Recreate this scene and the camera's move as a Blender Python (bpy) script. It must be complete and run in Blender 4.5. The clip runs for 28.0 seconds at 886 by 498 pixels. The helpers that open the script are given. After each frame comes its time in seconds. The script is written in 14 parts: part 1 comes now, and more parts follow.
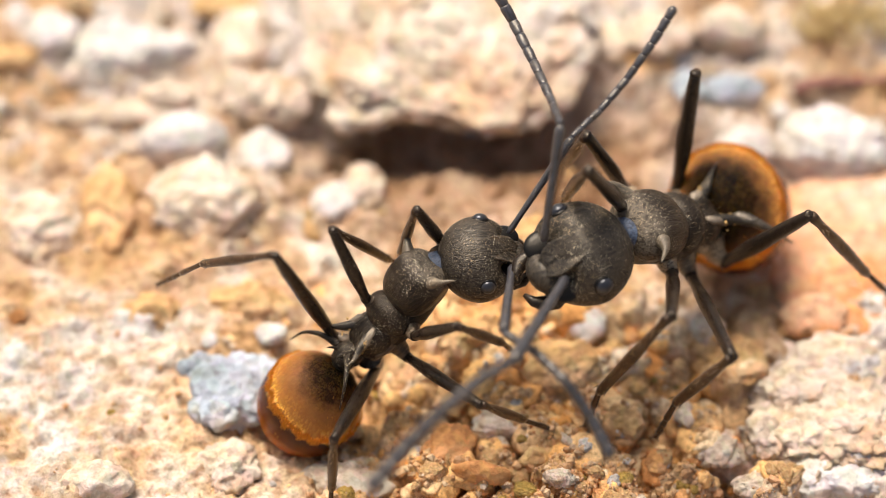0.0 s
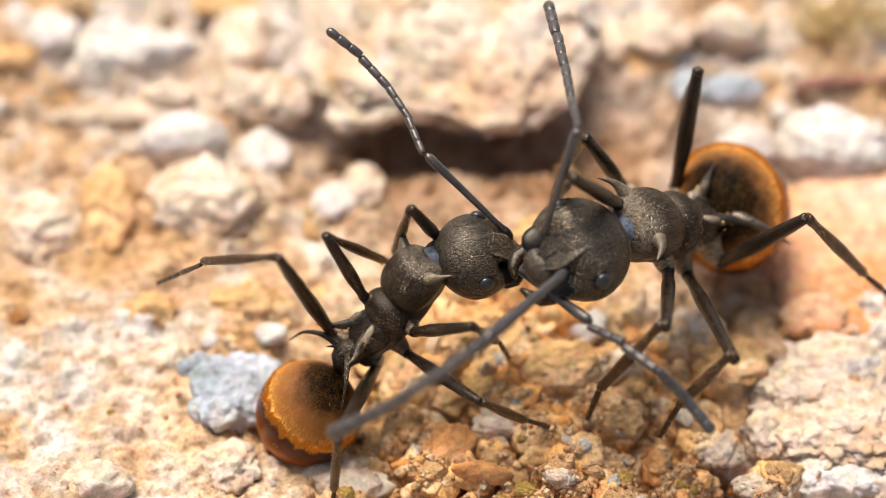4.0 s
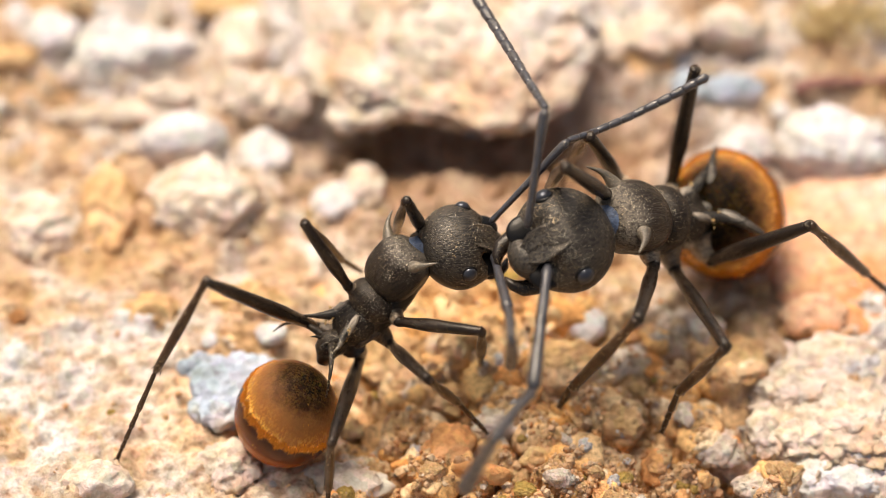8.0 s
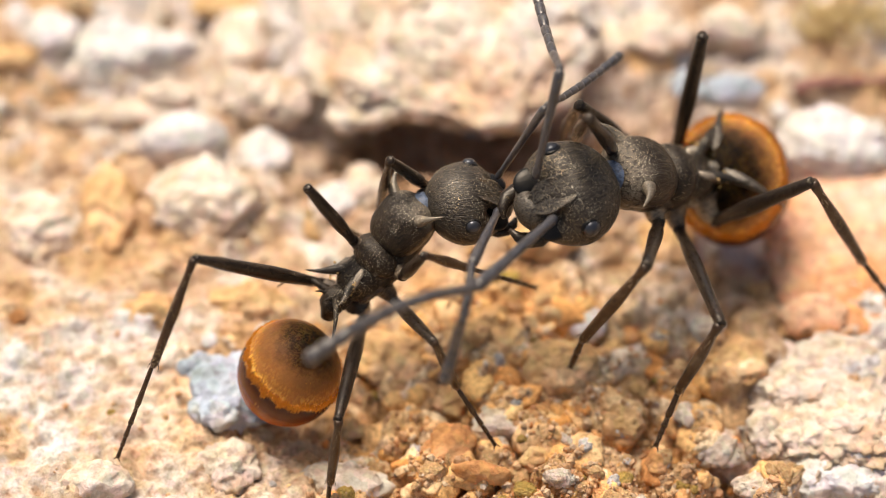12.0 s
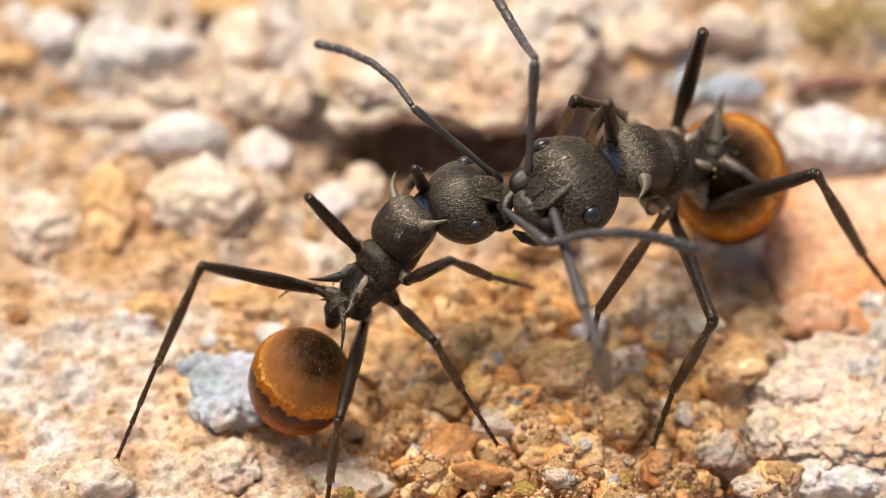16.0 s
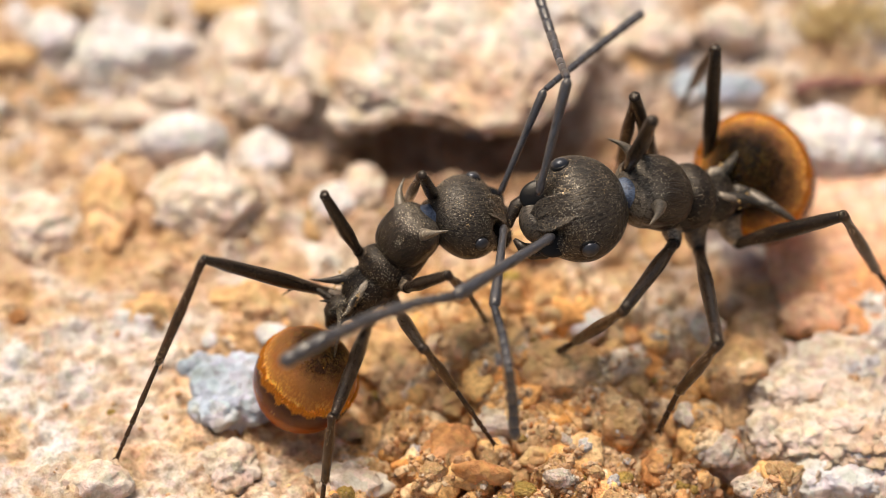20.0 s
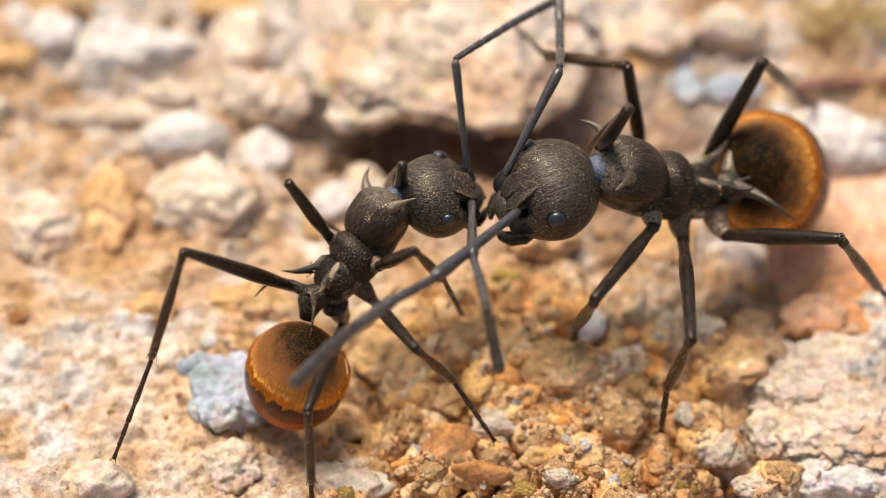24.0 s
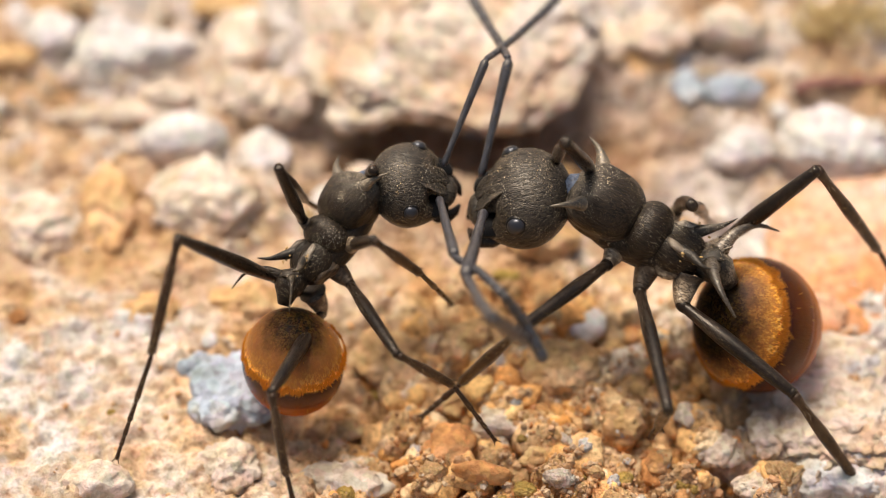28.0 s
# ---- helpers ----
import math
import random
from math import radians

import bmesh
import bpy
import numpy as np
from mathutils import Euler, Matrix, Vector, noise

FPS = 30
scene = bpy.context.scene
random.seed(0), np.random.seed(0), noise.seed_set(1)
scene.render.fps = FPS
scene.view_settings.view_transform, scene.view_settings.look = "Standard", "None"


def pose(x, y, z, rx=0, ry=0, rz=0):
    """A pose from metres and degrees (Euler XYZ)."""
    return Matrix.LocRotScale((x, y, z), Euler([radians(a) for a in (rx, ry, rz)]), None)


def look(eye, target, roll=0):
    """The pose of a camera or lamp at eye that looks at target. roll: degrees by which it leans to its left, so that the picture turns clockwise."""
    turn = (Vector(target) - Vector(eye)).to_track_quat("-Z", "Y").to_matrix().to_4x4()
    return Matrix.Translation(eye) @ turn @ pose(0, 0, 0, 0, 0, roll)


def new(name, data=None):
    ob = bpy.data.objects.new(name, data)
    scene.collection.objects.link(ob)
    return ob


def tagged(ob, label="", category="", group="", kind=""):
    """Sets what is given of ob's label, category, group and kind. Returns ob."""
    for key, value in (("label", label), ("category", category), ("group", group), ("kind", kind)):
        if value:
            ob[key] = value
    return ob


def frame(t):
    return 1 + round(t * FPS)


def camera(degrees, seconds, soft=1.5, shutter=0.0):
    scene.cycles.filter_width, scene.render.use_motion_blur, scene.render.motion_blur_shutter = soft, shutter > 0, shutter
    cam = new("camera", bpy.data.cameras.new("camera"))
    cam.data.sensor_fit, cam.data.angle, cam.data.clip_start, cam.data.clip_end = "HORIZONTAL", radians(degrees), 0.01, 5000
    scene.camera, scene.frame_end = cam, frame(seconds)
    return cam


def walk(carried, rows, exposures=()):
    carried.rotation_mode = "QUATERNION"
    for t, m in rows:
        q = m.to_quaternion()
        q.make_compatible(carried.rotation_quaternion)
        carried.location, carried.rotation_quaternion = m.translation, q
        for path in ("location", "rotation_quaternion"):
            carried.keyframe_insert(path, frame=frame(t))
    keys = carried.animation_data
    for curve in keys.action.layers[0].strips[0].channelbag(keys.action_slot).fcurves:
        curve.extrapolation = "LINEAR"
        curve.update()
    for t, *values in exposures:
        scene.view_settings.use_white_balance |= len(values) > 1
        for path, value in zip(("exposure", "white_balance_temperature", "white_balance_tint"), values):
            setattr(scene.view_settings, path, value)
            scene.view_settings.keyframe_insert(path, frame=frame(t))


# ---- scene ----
cam = camera(12.0, 28.0, soft=0.5, shutter=0.5)
MM = 0.001
TILT = radians(52)
AIM = (0.0, 0.0, 3.0 * MM)
EYE = (0.0, -100 * MM * math.cos(TILT), AIM[2] + 100 * MM * math.sin(TILT))
walk(cam, [(0.0, look(EYE, AIM)), (28.0, look(EYE, AIM))],
     exposures=[(0.0, 0.52, 6500, 10), (11.0, 0.50, 6500, 10), (16.0, 0.35, 6500, 10), (28.0, 0.33, 6500, 10)])
# macro lens, focused on the ants' bodies
cam.data.dof.use_dof = True
cam.data.dof.focus_distance = 98.9 * MM
cam.data.dof.aperture_fstop = 38.0

# ---- light ----
SUN_UP, SUN_FROM = radians(64), radians(-28)  # height, and bearing from +Y towards -X
world = bpy.data.worlds.new("world")
scene.world = world
world.use_nodes = True
sky = world.node_tree.nodes.new("ShaderNodeTexSky")
sky.sky_type, sky.sun_disc = "NISHITA", False
sky.dust_density = 5.0
sky.sun_elevation, sky.sun_rotation = SUN_UP, SUN_FROM
world.node_tree.nodes["Background"].inputs["Strength"].default_value = 0.105
world.node_tree.links.new(sky.outputs[0], world.node_tree.nodes["Background"].inputs["Color"])
sun = new("sun", bpy.data.lights.new("sun", "SUN"))
sun.data.energy, sun.data.angle, sun.data.color = 3.9, radians(32.0), (1.0, 0.938, 0.895)
sun.matrix_world = look((math.sin(SUN_FROM) * math.cos(SUN_UP), math.cos(SUN_FROM) * math.cos(SUN_UP), math.sin(SUN_UP)), (0, 0, 0))


# ---- materials ----
def material(name):
    m = bpy.data.materials.new(name)
    m.use_nodes = True
    t = m.node_tree
    return m, t, t.nodes["Principled BSDF"]


def node(t, kind, links=(), **values):
    n = t.nodes.new("ShaderNode" + kind)
    for key, value in values.items():
        n.inputs[key.replace("_", " ")].default_value = value
    for a, b in links:
        t.links.new(a, n.inputs[b])
    return n


def ramp(t, source, stops):
    r = t.nodes.new("ShaderNodeValToRGB")
    e = r.color_ramp.elements
    while len(e) < len(stops):
        e.new(0.5)
    for i, (p, c) in enumerate(stops):
        e[i].position, e[i].color = p, (*c, 1)
    t.links.new(source, r.inputs[0])
    return r


def mix(t, factor, a, b, how="MIX"):
    n = t.nodes.new("ShaderNodeMix")
    n.data_type, n.blend_type = "RGBA", how
    for value, i in ((factor, 0), (a, 6), (b, 7)):
        if isinstance(value, (int, float)):
            n.inputs[i].default_value = value
        elif isinstance(value, tuple):
            n.inputs[i].default_value = (*value, 1)
        else:
            t.links.new(value, n.inputs[i])
    return n.outputs[2]


def bump(t, b, source, distance, strength=1.0):
    n = node(t, "Bump", [(source, "Height")], Distance=distance, Strength=strength)
    if b.inputs["Normal"].is_linked:
        t.links.new(b.inputs["Normal"].links[0].from_socket, n.inputs["Normal"])
    t.links.new(n.outputs[0], b.inputs["Normal"])


def stone_material(name, pale, mid, dark, stain, stain_amount=0.5, stain_from=0.52):
    """Gritty mineral surface: mottled at 2 mm, grains at 0.15 mm, rusty stains."""
    m, t, b = material(name)
    co = node(t, "TexCoord").outputs["Object"]
    big = node(t, "TexNoise", [(co, "Vector")], Scale=500, Detail=5, Roughness=0.6)
    fine = node(t, "TexNoise", [(co, "Vector")], Scale=3200, Detail=4, Roughness=0.65)
    grain = node(t, "TexVoronoi", [(co, "Vector")], Scale=4200)
    rust = node(t, "TexNoise", [(co, "Vector")], Scale=270, Detail=6, Roughness=0.62)
    c = ramp(t, big.outputs[0], [(0.3, dark), (0.47, mid), (0.62, pale)]).outputs[0]
    c = mix(t, ramp(t, rust.outputs[0], [(stain_from, (0, 0, 0)), (stain_from + 0.14, (stain_amount,) * 3)]).outputs[0], c, stain)
    c = mix(t, 0.55, c, ramp(t, fine.outputs[0], [(0.3, (0.35, 0.28, 0.22)), (0.5, (0.95, 0.95, 0.95)), (0.7, (1.25, 1.22, 1.2))]).outputs[0], "MULTIPLY")
    c = mix(t, 0.35, c, node(t, "HueSaturation", [(grain.outputs["Color"], "Color")], Saturation=0.25, Value=1.3).outputs[0], "MULTIPLY")
    t.links.new(c, b.inputs["Base Color"])
    b.inputs["Roughness"].default_value = 0.82
    b.inputs["Specular IOR Level"].default_value = 0.35
    bump(t, b, fine.outputs[0], 0.12 * MM, 0.8)
    bump(t, b, grain.outputs["Distance"], 0.05 * MM, 0.5)
    return m


STONES = {
    "cream": stone_material("cream_limestone", (0.69, 0.60, 0.49), (0.62, 0.495, 0.36), (0.43, 0.26, 0.125), (0.47, 0.24, 0.09), 0.7, 0.49),
    "white": stone_material("white_quartz", (0.66, 0.61, 0.545), (0.61, 0.55, 0.48), (0.52, 0.42, 0.31), (0.55, 0.33, 0.17), 0.4),
    "tan": stone_material("tan_sandstone", (0.67, 0.46, 0.245), (0.59, 0.355, 0.145), (0.38, 0.18, 0.06), (0.52, 0.20, 0.045), 0.6),
    "orange": stone_material("orange_sandstone", (0.70, 0.40, 0.17), (0.62, 0.28, 0.09), (0.40, 0.15, 0.045), (0.58, 0.19, 0.045), 0.6),
    "pink": stone_material("pink_rock", (0.68, 0.50, 0.37), (0.64, 0.38, 0.22), (0.58, 0.26, 0.11), (0.62, 0.25, 0.075), 0.9, 0.45),
    "grey": stone_material("blue_grey_stone", (0.52, 0.54, 0.54), (0.36, 0.385, 0.40), (0.19, 0.20, 0.20), (0.52, 0.36, 0.21), 0.75),
    "ochre": stone_material("ochre_stone", (0.5, 0.33, 0.09), (0.4, 0.25, 0.05), (0.22, 0.13, 0.03), (0.4, 0.2, 0.05), 0.4),
}


def soil_material():
    """Sandy soil: pale speckled crust, orange-brown earth in a broad patch round the ants' feet, rusty stains."""
    m, t, b = material("sandy_soil")
    co = node(t, "TexCoord").outputs["Object"]
    big = node(t, "TexNoise", [(co, "Vector")], Scale=330, Detail=6, Roughness=0.65)
    stain = node(t, "TexNoise", [(co, "Vector")], Scale=210, Detail=5, Roughness=0.6, Distortion=0.6)
    fine = node(t, "TexNoise", [(co, "Vector")], Scale=2600, Detail=5, Roughness=0.7)
    speck = node(t, "TexNoise", [(co, "Vector")], Scale=6500, Detail=3, Roughness=0.7)
    grain = node(t, "TexVoronoi", [(co, "Vector")], Scale=5200)
    place = node(t, "Mapping", [(co, "Vector")], Location=(-1.2 * MM, 2.4 * MM, 0))
    squash = node(t, "Mapping", [(place.outputs[0], "Vector")], Scale=(1000 / 8.6, 1000 / 6.4, 0))
    patch = t.nodes.new("ShaderNodeVectorMath")
    patch.operation = "LENGTH"
    t.links.new(squash.outputs[0], patch.inputs[0])
    edge = t.nodes.new("ShaderNodeMath")
    edge.operation = "MULTIPLY_ADD"
    edge.inputs[1].default_value = 1.7
    t.links.new(stain.outputs[0], edge.inputs[0])
    t.links.new(patch.outputs["Value"], edge.inputs[2])
    scaled = t.nodes.new("ShaderNodeMath")
    scaled.operation = "MULTIPLY"
    scaled.inputs[1].default_value = 0.5
    t.links.new(edge.outputs[0], scaled.inputs[0])
    pale = ramp(t, big.outputs[0], [(0.30, (0.28, 0.15, 0.065)), (0.41, (0.50, 0.35, 0.215)), (0.50, (0.55, 0.465, 0.375)), (0.62, (0.62, 0.575, 0.515))]).outputs[0]
    pale = mix(t, ramp(t, stain.outputs[0], [(0.50, (0, 0, 0)), (0.58, (0.75, 0.75, 0.75))]).outputs[0], pale, (0.46, 0.26, 0.10))
    earth = ramp(t, big.outputs[0], [(0.30, (0.34, 0.15, 0.05)), (0.42, (0.60, 0.33, 0.12)), (0.54, (0.66, 0.44, 0.22)), (0.66, (0.70, 0.57, 0.40))]).outputs[0]
    inside = ramp(t, scaled.outputs[0], [(0.62, (1, 1, 1)), (0.95, (0, 0, 0))])
    c = mix(t, inside.outputs[0], pale, earth)
    # a second patch before the ledge: brown earth, darkened for the hollow's shade
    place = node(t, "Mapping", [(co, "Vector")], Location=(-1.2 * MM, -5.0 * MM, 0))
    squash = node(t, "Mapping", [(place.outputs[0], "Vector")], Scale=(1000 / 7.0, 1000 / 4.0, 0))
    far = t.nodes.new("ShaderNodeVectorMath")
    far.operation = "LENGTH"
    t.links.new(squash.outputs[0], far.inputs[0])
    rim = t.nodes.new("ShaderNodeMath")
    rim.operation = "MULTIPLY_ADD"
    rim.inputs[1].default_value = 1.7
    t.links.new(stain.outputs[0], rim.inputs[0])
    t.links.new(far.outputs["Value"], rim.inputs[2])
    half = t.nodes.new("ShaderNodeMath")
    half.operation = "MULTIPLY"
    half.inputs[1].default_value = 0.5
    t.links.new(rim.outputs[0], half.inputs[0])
    shaded_earth = ramp(t, big.outputs[0], [(0.32, (0.11, 0.052, 0.021)), (0.46, (0.27, 0.14, 0.062)), (0.6, (0.45, 0.29, 0.17))]).outputs[0]
    c = mix(t, ramp(t, half.outputs[0], [(0.62, (0.9, 0.9, 0.9)), (0.88, (0, 0, 0))]).outputs[0], c, shaded_earth)
    c = mix(t, 0.8, c, ramp(t, fine.outputs[0], [(0.3, (0.42, 0.28, 0.17)), (0.5, (0.95, 0.94, 0.92)), (0.7, (1.25, 1.24, 1.23))]).outputs[0], "MULTIPLY")
    c = mix(t, ramp(t, inside.outputs[0], [(0.0, (0.35, 0.35, 0.35)), (1.0, (0.8, 0.8, 0.8))]).outputs[0], c, ramp(t, speck.outputs[0], [(0.34, (0.45, 0.36, 0.28)), (0.48, (1, 1, 1)), (0.66, (1.3, 1.3, 1.3))]).outputs[0], "MULTIPLY")
    c = mix(t, 0.2, c, node(t, "HueSaturation", [(grain.outputs["Color"], "Color")], Saturation=0.35, Value=1.35).outputs[0], "MULTIPLY")
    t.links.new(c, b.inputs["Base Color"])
    b.inputs["Roughness"].default_value = 0.9
    b.inputs["Specular IOR Level"].default_value = 0.25
    bump(t, b, fine.outputs[0], 0.15 * MM, 0.9)
    bump(t, b, grain.outputs["Distance"], 0.04 * MM, 0.5)
    return m


def cuticle_material(name, base, worn, rough, relief=1.0, dust=0.0, gloss=0.8, crest=(0.03, 0.025, 0.02), wear=(0.42, 0.66), front_pale=0.0):
    """Insect shell: fine wrinkles along the body that catch the light, golden dusty specks."""
    m, t, b = material(name)
    co = node(t, "TexCoord").outputs["Object"]
    mottle = node(t, "TexNoise", [(co, "Vector")], Scale=1300, Detail=4, Roughness=0.6)
    stretch = node(t, "Mapping", [(co, "Vector")], Scale=(1.0, 0.14, 1.0))
    maze = node(t, "TexNoise", [(stretch.outputs[0], "Vector")], Scale=14000, Detail=2.0, Roughness=0.6, Distortion=0.5)
    ridge = ramp(t, maze.outputs[0], [(0.36, (0, 0, 0)), (0.49, (1, 1, 1)), (0.51, (1, 1, 1)), (0.64, (0, 0, 0))]).outputs[0]
    speck = node(t, "TexNoise", [(co, "Vector")], Scale=36000, Detail=1)
    where = node(t, "TexNoise", [(co, "Vector")], Scale=1100, Detail=3)
    c = mix(t, ramp(t, mottle.outputs[0], [(wear[0], (0, 0, 0)), (wear[1], (1, 1, 1))]).outputs[0], base, worn)
    c = mix(t, ramp(t, ridge, [(0.35, (0, 0, 0)), (0.95, (1, 1, 1))]).outputs[0], c, crest)
    if front_pale:
        # paler colour that thins out from the front edge backwards
        y = node(t, "SeparateXYZ", [(node(t, "TexCoord").outputs["Generated"], "Vector")]).outputs[1]
        pale = mix(t, 1.0, ramp(t, y, [(0.62, (0, 0, 0)), (0.92, (front_pale,) * 3)]).outputs[0], ramp(t, maze.outputs[0], [(0.40, (0.25, 0.25, 0.25)), (0.58, (1, 1, 1))]).outputs[0], "MULTIPLY")
        c = mix(t, pale, c, (0.20, 0.16, 0.11))
    if dust:
        spots = mix(t, 1.0, ramp(t, speck.outputs[0], [(0.645, (0, 0, 0)), (0.69, (dust,) * 3)]).outputs[0],
                    ramp(t, where.outputs[0], [(0.47, (0.10, 0.10, 0.10)), (0.60, (1, 1, 1))]).outputs[0], "MULTIPLY")
        c = mix(t, spots, c, ramp(t, mottle.outputs[0], [(0.4, (0.85, 0.55, 0.22)), (0.6, (0.85, 0.74, 0.52))]).outputs[0])
        t.links.new(mix(t, 0.5, (0, 0, 0), spots), b.inputs["Metallic"])
    t.links.new(c, b.inputs["Base Color"])
    t.links.new(ramp(t, ridge, [(0.0, (rough + 0.14,) * 3), (1.0, (rough,) * 3)]).outputs[0], b.inputs["Roughness"])
    b.inputs["Specular IOR Level"].default_value = gloss
    b.inputs["IOR"].default_value = 1.55
    b.inputs["Specular Tint"].default_value = (1.0, 0.88, 0.70, 1)
    bump(t, b, ridge, 0.0075 * MM, min(0.35 * relief, 1.0))
    bump(t, b, mottle.outputs[0], 0.04 * MM, min(0.2 * relief, 0.6))
    return m


def gaster_material(name, black, ring_at):
    """Amber shell: black at the waist, then brown velvet, a ragged ring of golden down, then bare glossy amber."""
    m, t, b = material(name)
    co = node(t, "TexCoord")
    xyz = node(t, "SeparateXYZ", [(co.outputs["Generated"], "Vector")]).outputs
    co = co.outputs["Object"]
    n = node(t, "TexNoise", [(co, "Vector")], Scale=1500, Detail=6, Roughness=0.75)
    streak = node(t, "TexNoise", [(node(t, "Mapping", [(co, "Vector")], Scale=(1.0, 0.22, 1.0)).outputs[0], "Vector")], Scale=19000, Detail=3, Roughness=0.7)
    w = t.nodes.new("ShaderNodeMath")
    w.operation = "MULTIPLY_ADD"
    w.inputs[1].default_value = 0.20
    t.links.new(n.outputs[0], w.inputs[0])
    t.links.new(xyz[1], w.inputs[2])
    # w runs from 0.10 at the waist to 1.10 at the tip
    c = ramp(t, w.outputs[0], [(black - 0.045, (0.003, 0.0025, 0.002)), (black, (0.022, 0.010, 0.005)), (black + 0.09, (0.18, 0.072, 0.019)), (ring_at - 0.03, (0.40, 0.15, 0.028)), (ring_at + 0.06, (0.045, 0.010, 0.001)), (0.68, (0.13, 0.030, 0.002)), (0.92, (0.55, 0.14, 0.010))]).outputs[0]
    ring = ramp(t, w.outputs[0], [(ring_at - 0.17, (0.03, 0.03, 0.03)), (ring_at - 0.06, (0.30, 0.30, 0.30)), (ring_at - 0.02, (1, 1, 1)), (ring_at + 0.02, (1, 1, 1)), (ring_at + 0.045, (0.0, 0.0, 0.0))]).outputs[0]
    patchy = node(t, "TexNoise", [(co, "Vector")], Scale=4200, Detail=3)
    ring = mix(t, 1.0, ring, ramp(t, patchy.outputs[0], [(0.40, (0.25, 0.25, 0.25)), (0.52, (1, 1, 1))]).outputs[0], "MULTIPLY")
    down = mix(t, 1.0, ring, ramp(t, streak.outputs[0], [(0.44, (0, 0, 0)), (0.53, (1, 1, 1))]).outputs[0], "MULTIPLY")
    c = mix(t, down, c, ramp(t, streak.outputs[0], [(0.42, (0.80, 0.24, 0.015)), (0.52, (1.0, 0.42, 0.035)), (0.62, (1.0, 0.62, 0.14))]).outputs[0])
    t.links.new(c, b.inputs["Base Color"])
    t.links.new(ramp(t, w.outputs[0], [(ring_at - 0.16, (0.50, 0.50, 0.50)), (ring_at, (0.32, 0.32, 0.32)), (ring_at + 0.06, (0.24, 0.24, 0.24))]).outputs[0], b.inputs["Roughness"])
    t.links.new(ramp(t, down, [(0.0, (0, 0, 0)), (1.0, (0.55, 0.55, 0.55))]).outputs[0], b.inputs["Metallic"])
    t.links.new(ramp(t, w.outputs[0], [(0.16, (0.02, 0.02, 0.02)), (0.26, (0.14, 0.14, 0.14)), (ring_at + 0.06, (0.2, 0.2, 0.2))]).outputs[0], b.inputs["Specular IOR Level"])
    b.inputs["Subsurface Weight"].default_value = 0.5
    b.inputs["Subsurface Radius"].default_value = (1.0, 0.28, 0.04)
    b.inputs["Subsurface Scale"].default_value = 0.7 * MM
    bump(t, b, streak.outputs[0], 0.02 * MM, 0.4)
    return m


def hair_material():
    """Golden hairs that let some light through."""
    m, t, b = material("golden_hair")
    b.inputs["Base Color"].default_value = (1.0, 0.44, 0.05, 1)
    b.inputs["Roughness"].default_value, b.inputs["Metallic"].default_value = 0.20, 0.6
    glow = node(t, "BsdfTranslucent", Color=(1.0, 0.44, 0.05, 1))
    both = node(t, "MixShader", [(b.outputs[0], 1), (glow.outputs[0], 2)], Fac=0.3)
    t.links.new(both.outputs[0], t.nodes["Material Output"].inputs["Surface"])
    return m


def plain_material(name, colour, rough, metal=0.0):
    m, t, b = material(name)
    n = node(t, "TexNoise", [(node(t, "TexCoord").outputs["Object"], "Vector")], Scale=2500, Detail=4)
    c = mix(t, n.outputs[0], tuple(0.75 * v for v in colour), tuple(min(1.25 * v, 1) for v in colour))
    t.links.new(c, b.inputs["Base Color"])
    b.inputs["Roughness"].default_value, b.inputs["Metallic"].default_value = rough, metal
    return m


SOIL = soil_material()
SHELL = cuticle_material("black_shell", (0.0035, 0.0022, 0.0014), (0.014, 0.008, 0.0045), 0.36, 2.6, 0.8, 0.25, (0.022, 0.014, 0.0078))
HEAD_SHELL = cuticle_material("grey_black_head_shell", (0.0045, 0.0035, 0.0026), (0.014, 0.010, 0.007), 0.35, 2.6, 0.8, 0.34, (0.043, 0.032, 0.021))
FACE_SHELL = cuticle_material("golden_dusted_face_shell", (0.006, 0.005, 0.004), (0.075, 0.046, 0.022), 0.35, 2.6, 0.9, 0.42, (0.055, 0.043, 0.030), wear=(0.50, 0.64))
LEG_SHELL = cuticle_material("black_leg_shell", (0.006, 0.0042, 0.0033), (0.030, 0.015, 0.008), 0.27, 0.8, 0.4, 0.26, (0.013, 0.008, 0.005))
SHIN_SHELL = cuticle_material("brown_shin_shell", (0.014, 0.007, 0.004), (0.085, 0.036, 0.013), 0.28, 1.0, 0.8, 0.30, (0.042, 0.020, 0.009))
# feelers coloured a lighter, bluish grey in place of sky reflected on them
FEELER_SHELL = cuticle_material("sky_grey_feeler_shell", (0.016, 0.015, 0.016), (0.046, 0.037, 0.034), 0.28, 1.0, 0.35, 0.6, (0.048, 0.047, 0.052))
PRONOTUM_SHELL = cuticle_material("pale_fronted_shell", (0.0035, 0.0022, 0.0014), (0.014, 0.008, 0.0045), 0.36, 2.6, 0.8, 0.25, (0.022, 0.014, 0.0078), front_pale=0.6)
SPINE_SHELL = cuticle_material("dusty_spine_shell", (0.035, 0.027, 0.018), (0.24, 0.18, 0.11), 0.36, 1.5, 0.8, 0.7, (0.09, 0.07, 0.045))
HORN_SHELL = cuticle_material("dusty_dark_horn_shell", (0.008, 0.006, 0.0045), (0.24, 0.18, 0.115), 0.34, 2.0, 0.9, 0.35, (0.022, 0.017, 0.012), wear=(0.54, 0.66))
COXA_SHELL = cuticle_material("pale_dusty_hip_shell", (0.025, 0.014, 0.008), (0.40, 0.29, 0.17), 0.40, 2.0, 0.9, 0.5, (0.08, 0.05, 0.027), wear=(0.47, 0.60))
